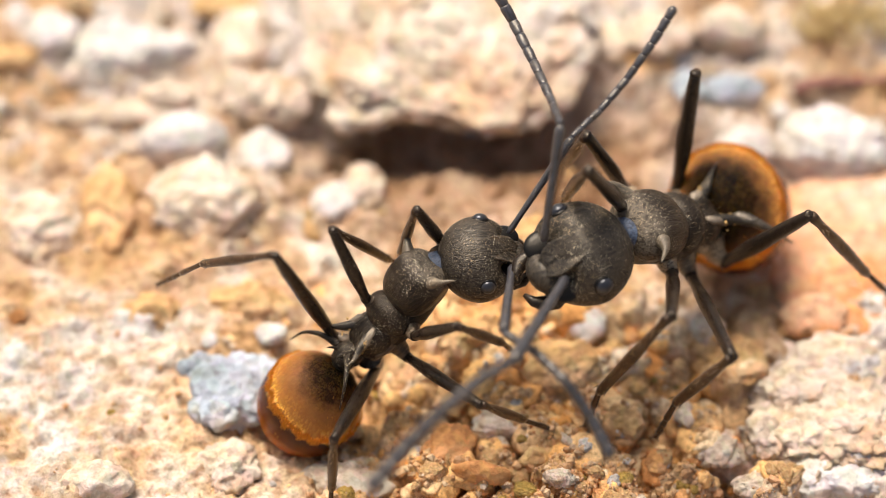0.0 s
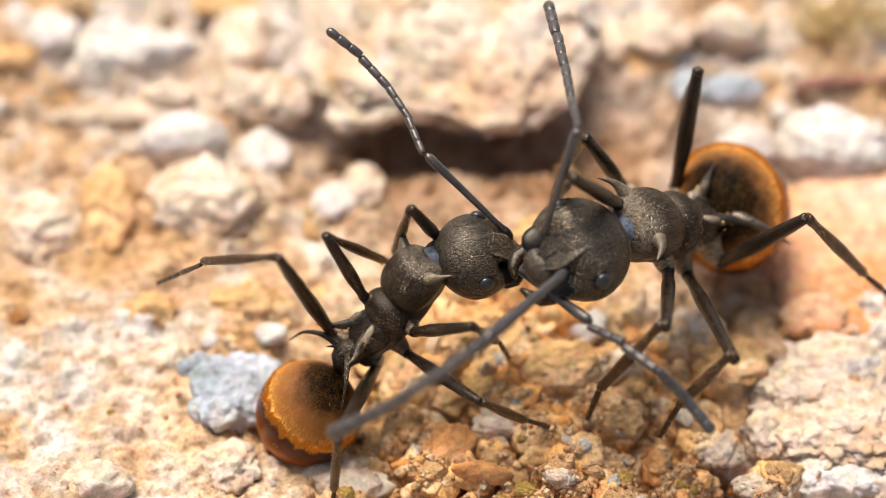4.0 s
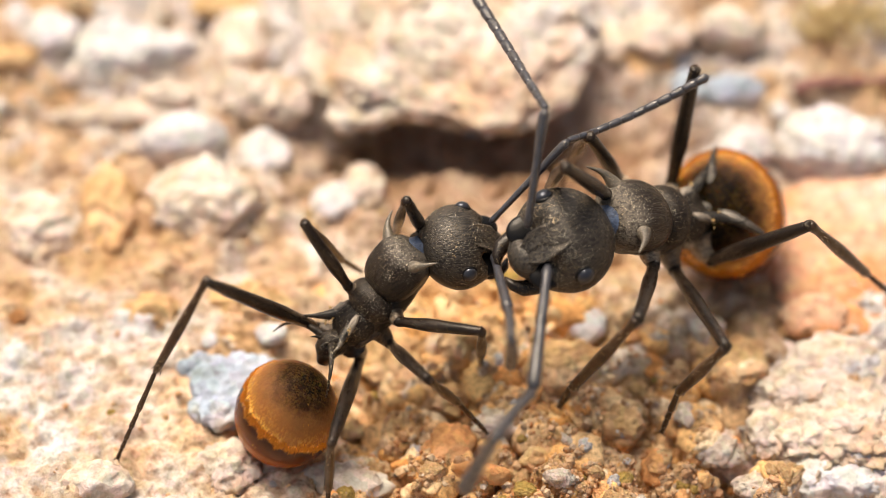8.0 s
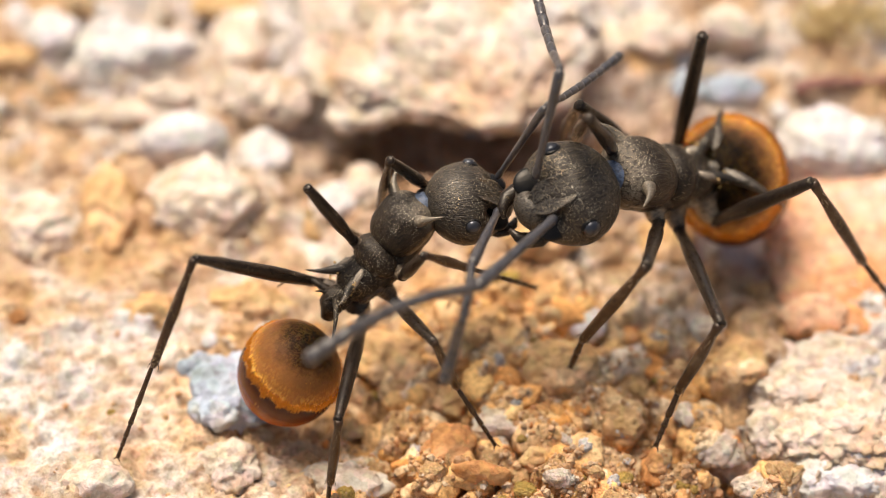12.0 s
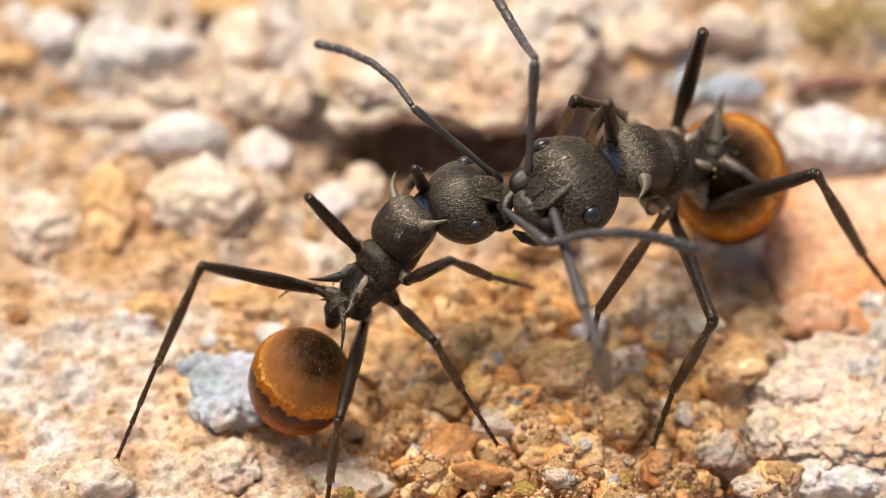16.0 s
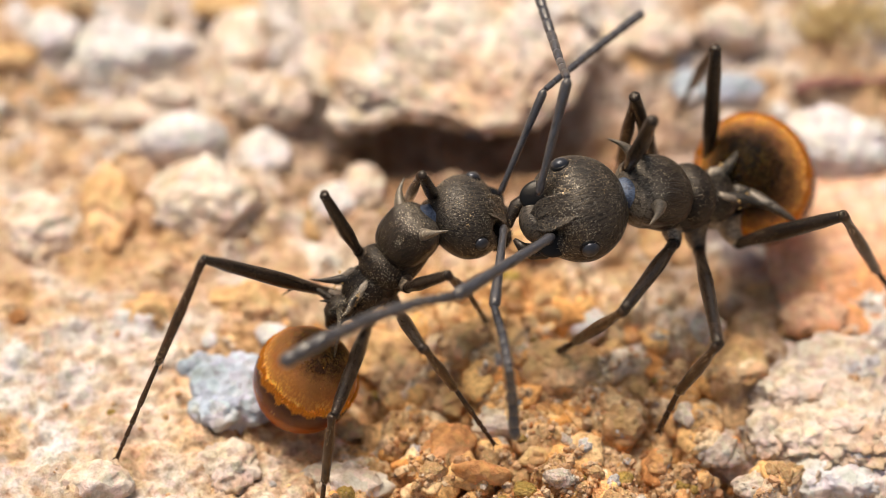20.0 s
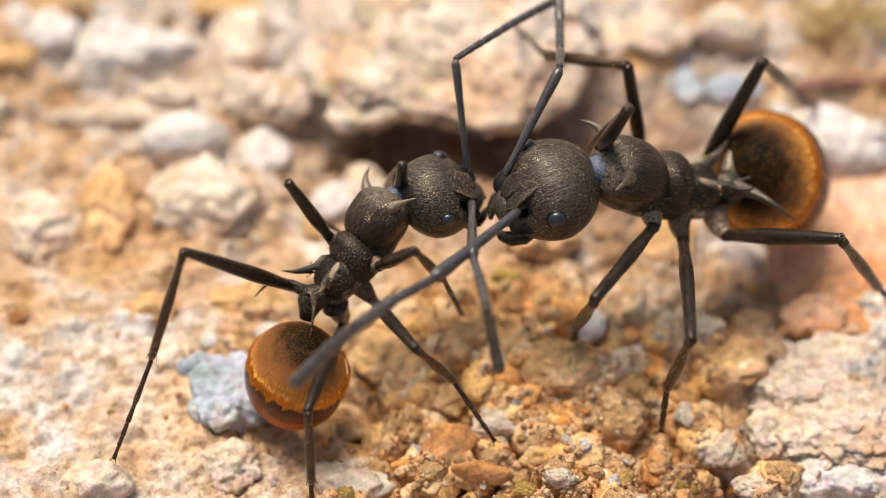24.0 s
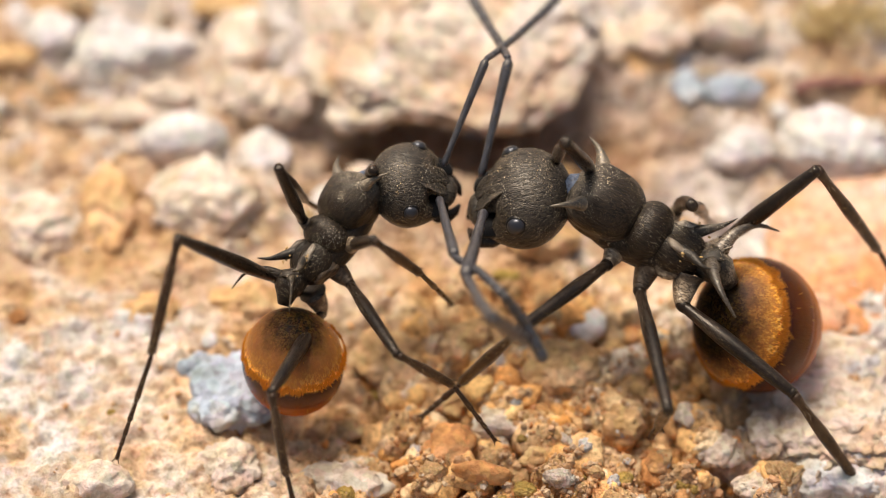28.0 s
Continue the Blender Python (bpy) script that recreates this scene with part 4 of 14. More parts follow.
    def place(rng):
        c, r = rng.choice((((0, 0.66, 0.04), (0.74, 0.86, 0.70)), ((0, -0.22, 0.02), (0.64, 0.72, 0.66)), ((0, -0.90, -0.06), (0.55, 0.72, 0.56))))
        u = Vector((rng.gauss(0, 1), rng.gauss(0, 1), abs(rng.gauss(0, 1)))).normalized()
        p = Vector([(c[i] + r[i] * u[i] * 0.99) * s for i in range(3)])
        n = Vector([u[i] / r[i] for i in range(3)]).normalized()
        return p, n, (Vector((0, -1, 0)) + n * n.y).normalized()

    part("hair", hairs(600, 8, place, 0.06 * s, 0.0035 * s, (0.15, 0.6)), PALE_HAIR, front, "sparse pale golden hairs")


def build_ant(name, size, s, label):
    ant = tagged(new(name), label, "ant", "feeding ants")
    pieces = {"body": ant, "head": build_head(ant, s), "gaster": build_gaster(ant, size, s)}
    # the larger ant's dusty waist is coloured paler, standing in for light on it
    build_thorax(ant, s, *((SHELL, SHELL) if size == "small" else (HORN_SHELL, WAIST_SHELL)))
    for side in ("near", "far"):
        scape, link = LENGTHS[size, side, "antenna"]
        wide = s * (1.28 if side == "near" else 1.0)
        bm = limb(bmesh.new(), scape, ((0, 0.05 * wide), (0.05, 0.085 * wide), (0.12, 0.070 * wide), (0.55, 0.085 * wide), (0.9, 0.108 * wide), (0.97, 0.105 * wide), (1, 0.05 * wide)), 0.05 * s)
        pieces[f"{side}_antenna_scape"] = part("scape", bm, FEELER_SHELL, ant, "long grey-black first joint of a feeler")
        for k in range(4):
            bm = bmesh.new()
            n = 3
            for j in range(n):
                a, b = link * j / n, link * (j + 1) / n
                r = (0.080 + 0.010 * (k * 3 + j) / 3) * wide
                tip = k == 3 and j == n - 1
                end = 0.35 if tip else 0.90
                sweep(bm, [(0, a + (b - a) * u, 0, r * w, r * w) for u, w in ((0.0, 0.74), (0.07, 0.86), (0.3, 0.94), (0.7, 1.0), (0.9, 1.0 if not tip else 0.75), (1.02, end))], 14)
            pieces[f"{side}_antenna_fl{k + 1}"] = part("flagellum", bm, FEELER_SHELL, ant, "ringed grey-black outer joint of a feeler")
        for place in ("front", "middle", "hind"):
            f, t, r = LENGTHS[size, side, place]
            hip = Vector(HIPS[size, side, place])
            inner = Vector((hip.x * 0.35, hip.y * 0.9, min(hip.z * 0.5, -0.25 * s)))
            bm = bmesh.new()
            sweep(bm, bow([inner, inner.lerp(hip, 0.5) + Vector((0, 0, -0.06 * s)), inner.lerp(hip, 0.92)], 0.34 * s, 0.15 * s, 8), 14)
            blob(bm, inner.lerp(hip, 0.9), (0.15 * s, 0.15 * s, 0.15 * s), 2)
            part("coxa", bm, COXA_SHELL, ant, "dusty short hip joint")
            thick = (1.10 if place == "hind" else 0.97) * (1.0 if size == "small" else 0.91)
            bm = limb(bmesh.new(), f, ((0, 0.09 * s), (0.08, 0.12 * s * thick), (0.4, 0.165 * s * thick), (0.8, 0.14 * s * thick), (0.95, 0.118 * s), (1, 0.085 * s)), 0.10 * s)
            thigh = part("femur", bm, LEG_SHELL, ant, "glossy black upper leg")
            pieces[f"{side}_{place}_femur"] = thigh
            bm = bmesh.new()
            sweep(bm, [(0, y * s, 0, w * s, w * s) for y, w in ((-0.10, 0.05), (-0.06, 0.115), (0.04, 0.135), (0.14, 0.12), (0.20, 0.09), (0.26, 0.12), (0.32, 0.10))], 12)
            part("trochanter", bm, LEG_SHELL, thigh, "small black knuckle at the hip")
            bm = bmesh.new()
            sweep(bm, [(0, f + y * s, 0.0, w * s, w * s) for y, w in ((-0.10, 0.09), (-0.05, 0.120), (-0.01, 0.118), (0.02, 0.09), (0.04, 0.05))], 14)
            part("knee", bm, LEG_SHELL, thigh)
            bm = limb(bmesh.new(), t, ((0, 0.10 * s), (0.05, 0.11 * s), (0.12, 0.085 * s), (0.5, 0.125 * s), (0.85, 0.105 * s), (0.97, 0.10 * s), (1, 0.07 * s)), 0.04 * s)
            shin = part("tibia", bm, SHIN_SHELL, ant, "dark brown-black lower leg")
            pieces[f"{side}_{place}_tibia"] = shin

            def on_shin(rng):
                a = rng.uniform(0, 2 * math.pi)
                n = Vector((math.cos(a), 0, math.sin(a)))
                y = rng.uniform(0.1, 0.97) * t
                return n * 0.10 * s + Vector((0, y, 0)), n, Vector((0, 1, 0))

            part("bristles", hairs(110, 12, on_shin, 0.10 * s, 0.005 * s, (0.3, 0.9)), PALE_HAIR, shin, "short pale bristles")
            for e in (-1, 1):
                bm = bmesh.new()
                sweep(bm, bow([(0.04 * e * s, t * 0.95, -0.05 * s), (0.10 * e * s, t * 0.99, -0.10 * s), (0.13 * e * s, t * 0.95 + 0.28 * s, -0.13 * s)], 0.022 * s, 0.004 * s, 5), 6)
                part("spur", bm, LEG_SHELL, shin)
            bm = bmesh.new()
            a = 0.0
            for j, share in enumerate((0.46, 0.18, 0.13, 0.10, 0.13)):
                b = a + share * r
                w = (0.075 - 0.004 * j) * s
                sweep(bm, [(0, a + (b - a) * u, 0, w * k, w * k) for u, k in ((0, 0.5), (0.08, 0.75), (0.5, 0.8), (0.88, 1.0), (1.0, 0.65))], 10)
                a = b
            for e in (-1, 1):
                sweep(bm, bow([(0.02 * e * s, r * 0.98, 0), (0.07 * e * s, r + 0.06 * s, 0.01 * s), (0.10 * e * s, r + 0.12 * s, -0.06 * s)], 0.022 * s, 0.004 * s, 5), 6)
            pieces[f"{side}_{place}_tarsus"] = part("tarsus", bm, SHIN_SHELL, ant, "thin jointed foot with claws")
    return pieces


small_ant = build_ant("ant", "small", 1.0, "smaller black spiny ant with amber abdomen, mouth to mouth with another")
large_ant = build_ant("ant", "large", 1.22, "larger black spiny ant with amber abdomen, mouth to mouth with another")


# ---- what moves ----
def motions():
    walk(small_ant["body"], [
        (0, mm(-1.036, -1.415, 2.678, 36.8, -4.4, -61.1)), (1, mm(-1.016, -1.464, 2.661, 36.7, -6.3, -61.4)), (2, mm(-1.036, -1.413, 2.700, 37.2, -6.7, -60.9)), (2.75, mm(-1.092, -1.347, 2.738, 38.0, -6.4, -60.1)),
        (4, mm(-1.079, -1.352, 2.725, 37.9, -4.8, -59.5)), (5.5, mm(-0.984, -1.533, 2.614, 36.9, -3.9, -58.1)), (6, mm(-0.991, -1.661, 2.575, 35.8, -5.5, -56.7)), (6.5, mm(-0.953, -1.856, 2.423, 34.9, -9.9, -57.6)),
        (6.75, mm(-1.055, -1.508, 2.405, 39.8, -1.2, -60.5)), (7, mm(-1.203, -1.123, 2.480, 43.9, 8.4, -59.7)), (7.5, mm(-1.395, -1.051, 2.788, 37.2, -2.9, -57.6)), (8, mm(-1.457, -1.083, 2.761, 35.8, -6.3, -58.5)),
        (8.5, mm(-1.419, -0.908, 2.790, 36.8, -5.3, -59.3)), (9, mm(-1.378, -0.919, 2.767, 35.7, -6.8, -58.8)), (10, mm(-1.280, -1.013, 2.717, 32.5, -10.7, -56.7)), (10.5, mm(-1.252, -0.812, 2.805, 31.9, -9.8, -57.4)),
        (11, mm(-1.290, -0.422, 2.957, 34.6, -7.5, -57.3)), (11.5, mm(-1.334, -0.081, 3.166, 34.7, -5.2, -59.2)), (12, mm(-1.339, -0.102, 3.208, 33.7, -7.6, -58.4)), (13.5, mm(-1.200, -0.120, 3.164, 35.2, -10.0, -59.6)),
        (15, mm(-1.218, -0.110, 3.172, 35.0, -8.2, -57.2)), (15.75, mm(-1.300, -0.155, 3.168, 33.9, -6.1, -54.7)), (16, mm(-1.293, -0.215, 3.157, 32.9, -6.2, -53.6)), (16.75, mm(-1.275, -0.307, 3.125, 31.2, -3.7, -51.5)),
        (17, mm(-1.184, -0.318, 3.107, 31.4, -3.6, -51.8)), (17.5, mm(-0.923, -0.153, 3.071, 35.8, -4.6, -56.7)), (18, mm(-0.776, -0.188, 2.974, 35.8, -5.3, -62.5)), (19, mm(-0.976, -0.241, 2.999, 34.1, -6.1, -60.6)),
        (19.5, mm(-1.167, -0.298, 3.012, 32.9, -6.6, -58.8)), (20, mm(-1.225, -0.252, 2.978, 34.8, -6.0, -59.8)), (21, mm(-1.460, -0.176, 3.007, 36.5, -7.2, -59.5)), (21.5, mm(-1.644, -0.015, 3.060, 36.4, -2.9, -56.4)),
        (21.75, mm(-1.701, -0.171, 3.255, 29.0, -17.2, -55.8)), (22.25, mm(-1.766, -0.204, 3.308, 26.0, -23.1, -54.7)), (23.75, mm(-1.899, -0.035, 3.196, 27.3, -19.7, -53.8)), (24, mm(-1.926, 0.008, 3.211, 27.2, -21.3, -54.4)),
        (24.5, mm(-1.754, -0.009, 3.332, 23.1, -26.1, -53.1)), (25, mm(-1.787, -0.134, 3.209, 21.8, -25.0, -54.9)), (25.75, mm(-1.847, -0.190, 3.306, 15.3, -25.0, -51.7)), (26, mm(-1.873, -0.159, 3.323, 15.5, -26.0, -51.9)),
        (27, mm(-2.185, 0.073, 3.403, 20.2, -27.6, -51.7)), (28, mm(-2.532, 0.248, 3.525, 21.9, -29.5, -49.2)),
    ])
    walk(small_ant["head"], [
        (0, mm(-0.000, 1.420, 0.050, -46.1, 3.5, -30.4)), (1.75, mm(0.000, 1.420, 0.050, -45.9, 4.4, -30.4)), (2, mm(-0.000, 1.420, 0.050, -47.6, 3.9, -31.5)), (2.5, mm(-0.000, 1.420, 0.050, -52.9, 2.9, -31.3)),
        (3, mm(-0.000, 1.420, 0.050, -51.1, 2.6, -31.7)), (4.5, mm(-0.000, 1.420, 0.050, -57.8, 1.4, -29.2)), (5.25, mm(-0.000, 1.420, 0.050, -62.2, 3.5, -27.5)), (5.75, mm(-0.000, 1.420, 0.050, -46.4, 2.8, -30.2)),
        (6, mm(0.000, 1.420, 0.050, -42.3, 3.3, -30.3)), (6.5, mm(0.000, 1.420, 0.050, -29.6, 0.8, -27.2)), (6.75, mm(-0.000, 1.420, 0.050, -34.4, -4.8, -24.5)), (7, mm(0.000, 1.420, 0.050, -46.7, -10.9, -24.7)),
        (7.25, mm(0.000, 1.420, 0.050, -62.5, -7.4, -31.1)), (7.5, mm(0.000, 1.420, 0.050, -68.4, -3.4, -34.3)), (7.75, mm(0.000, 1.420, 0.050, -63.3, 1.0, -33.7)), (8, mm(0.000, 1.420, 0.050, -54.4, 2.3, -32.9)),
        (8.75, mm(-0.000, 1.420, 0.050, -53.1, 0.1, -32.3)), (9, mm(0.000, 1.420, 0.050, -51.3, 0.3, -32.0)), (10, mm(0.000, 1.420, 0.050, -49.1, 8.0, -30.6)), (10.5, mm(-0.000, 1.420, 0.050, -42.2, -0.2, -28.5)),
        (11, mm(-0.000, 1.420, 0.050, -46.1, -4.5, -28.4)), (11.5, mm(0.000, 1.420, 0.050, -50.7, -3.7, -31.1)), (12, mm(0.000, 1.420, 0.050, -47.6, -2.7, -32.4)), (12.75, mm(-0.000, 1.420, 0.050, -43.5, -4.1, -33.1)),
        (15, mm(0.000, 1.420, 0.050, -46.1, 1.7, -33.3)), (15.5, mm(0.000, 1.420, 0.050, -49.9, 0.3, -31.9)), (16, mm(0.000, 1.420, 0.050, -42.9, 0.0, -32.3)), (16.5, mm(0.000, 1.420, 0.050, -40.7, 1.5, -30.0)),
        (17, mm(-0.000, 1.420, 0.050, -33.6, 0.6, -31.6)), (17.5, mm(0.000, 1.420, 0.050, -32.4, 16.8, -39.6)), (18, mm(0.000, 1.420, 0.050, -46.4, 2.3, -34.2)), (18.5, mm(0.000, 1.420, 0.050, -58.5, 2.7, -30.9)),
        (19, mm(0.000, 1.420, 0.050, -63.7, 6.6, -30.5)), (20, mm(0.000, 1.420, 0.050, -62.5, 4.0, -30.9)), (20.75, mm(0.000, 1.420, 0.050, -58.6, 5.8, -30.7)), (21, mm(-0.000, 1.420, 0.050, -60.5, 6.2, -29.1)),
        (21.25, mm(0.000, 1.420, 0.050, -62.0, 4.4, -30.1)), (21.5, mm(-0.000, 1.420, 0.050, -60.0, 1.7, -31.6)), (21.75, mm(-0.000, 1.420, 0.050, -60.8, 14.2, -40.4)), (22.25, mm(0.000, 1.420, 0.050, -58.2, 16.2, -42.1)),
        (23.25, mm(0.000, 1.420, 0.050, -49.4, 6.7, -38.1)), (23.75, mm(0.000, 1.420, 0.050, -51.0, 9.4, -39.2)), (24, mm(-0.000, 1.420, 0.050, -53.7, 12.3, -40.9)), (24.5, mm(0.000, 1.420, 0.050, -44.9, 16.6, -54.6)),
        (25, mm(0.000, 1.420, 0.050, -46.7, 6.9, -50.0)), (26, mm(-0.000, 1.420, 0.050, -57.7, 14.4, -59.0)), (26.5, mm(0.000, 1.420, 0.050, -63.6, 17.3, -60.6)), (27, mm(-0.000, 1.420, 0.050, -57.3, 13.5, -60.4)),
        (28, mm(0.000, 1.420, 0.050, -54.6, 13.6, -62.2)),
    ])
    walk(small_ant["gaster"], [
        (0, mm(0.503, -1.774, 0.572, -31.9, -21.8, 169.9)), (1, mm(0.511, -1.803, 0.567, -30.9, -24.1, 167.8)), (2, mm(0.552, -1.918, 0.563, -32.4, -22.6, 169.6)), (2.75, mm(0.553, -1.932, 0.572, -32.1, -21.3, 169.6)),
        (3, mm(0.549, -1.935, 0.575, -31.6, -21.7, 168.9)), (4, mm(0.604, -1.975, 0.652, -32.8, -19.6, 170.6)), (5, mm(0.768, -1.973, 0.916, -32.7, -18.5, 170.6)), (5.5, mm(0.700, -2.004, 0.862, -33.0, -18.9, 169.1)),
        (6, mm(0.534, -2.026, 0.677, -32.8, -20.3, 166.0)), (6.25, mm(0.466, -1.990, 0.605, -31.3, -23.6, 162.6)), (6.5, mm(0.462, -1.985, 0.602, -29.3, -26.8, 159.5)), (6.75, mm(0.973, -1.860, 1.254, -30.1, -17.9, 171.7)),
        (7, mm(1.043, -1.949, 1.398, -30.0, -7.6, -178.3)), (7.5, mm(1.102, -2.229, 1.197, -36.4, -15.3, 173.8)), (8, mm(1.059, -2.120, 1.155, -35.4, -20.1, 170.4)), (8.5, mm(1.097, -2.162, 1.164, -35.0, -19.2, 171.9)),
        (9, mm(1.081, -2.165, 1.143, -35.5, -20.6, 170.4)), (9.5, mm(1.109, -2.244, 1.083, -38.0, -22.3, 170.6)), (10, mm(1.060, -2.337, 1.087, -37.3, -23.8, 166.5)), (10.75, mm(1.041, -2.213, 1.114, -37.3, -22.3, 168.0)),
        (11, mm(1.044, -2.188, 1.143, -36.2, -20.7, 168.7)), (11.5, mm(1.142, -2.282, 1.123, -38.2, -18.7, 173.7)), (12, mm(1.095, -2.275, 1.111, -37.6, -21.2, 170.5)), (13.25, mm(1.123, -2.238, 1.091, -35.0, -24.2, 168.7)),
        (15, mm(1.088, -2.157, 1.103, -37.3, -20.0, 170.1)), (15.75, mm(1.048, -2.237, 1.133, -39.8, -16.4, 170.8)), (16, mm(1.014, -2.265, 1.140, -40.4, -16.2, 169.7)), (16.75, mm(0.956, -2.261, 1.162, -43.2, -12.7, 170.7)),
        (17, mm(0.949, -2.279, 1.173, -42.5, -13.3, 170.2)), (17.5, mm(1.016, -2.220, 1.208, -35.6, -17.7, 169.9)), (18, mm(1.075, -2.037, 1.158, -33.6, -23.0, 171.9)), (19, mm(1.062, -2.057, 1.131, -36.3, -22.0, 171.8)),
        (19.25, mm(1.061, -2.035, 1.110, -38.1, -21.1, 172.3)), (19.5, mm(0.927, -2.065, 0.916, -39.8, -19.9, 173.1)), (19.75, mm(1.091, -2.032, 1.087, -39.9, -19.2, 174.1)), (20, mm(1.114, -2.013, 1.086, -39.1, -19.0, 174.9)),
        (21, mm(1.150, -1.969, 1.055, -38.9, -18.5, 175.2)), (21.5, mm(1.134, -2.025, 1.110, -41.8, -11.5, 178.1)), (21.75, mm(1.230, -2.242, 0.804, -48.5, -23.7, 171.9)), (22, mm(1.252, -2.318, 0.688, -50.3, -28.0, 169.9)),
        (22.5, mm(1.237, -2.332, 0.692, -51.0, -27.5, 169.5)), (23.5, mm(0.983, -2.272, 0.583, -50.6, -23.8, 170.1)), (23.75, mm(1.013, -2.264, 0.568, -50.6, -24.4, 170.4)), (24, mm(1.125, -2.281, 0.600, -51.1, -25.8, 170.5)),
        (24.25, mm(1.239, -2.380, 0.655, -51.8, -28.2, 168.9)), (24.5, mm(1.230, -2.443, 0.595, -52.0, -31.6, 167.2)), (24.75, mm(0.766, -2.262, 0.262, -52.6, -32.5, 168.6)), (25, mm(0.637, -2.140, 0.199, -55.2, -31.3, 171.0)),
        (25.5, mm(0.625, -2.183, 0.143, -62.1, -29.8, 172.6)), (26, mm(0.641, -2.230, 0.107, -62.9, -30.7, 172.4)), (27, mm(0.699, -2.212, 0.120, -60.9, -29.0, 171.3)), (27.75, mm(0.791, -2.268, 0.142, -62.6, -27.1, 169.5)),
        (28, mm(0.858, -2.273, 0.161, -62.1, -26.8, 169.7)),
    ])
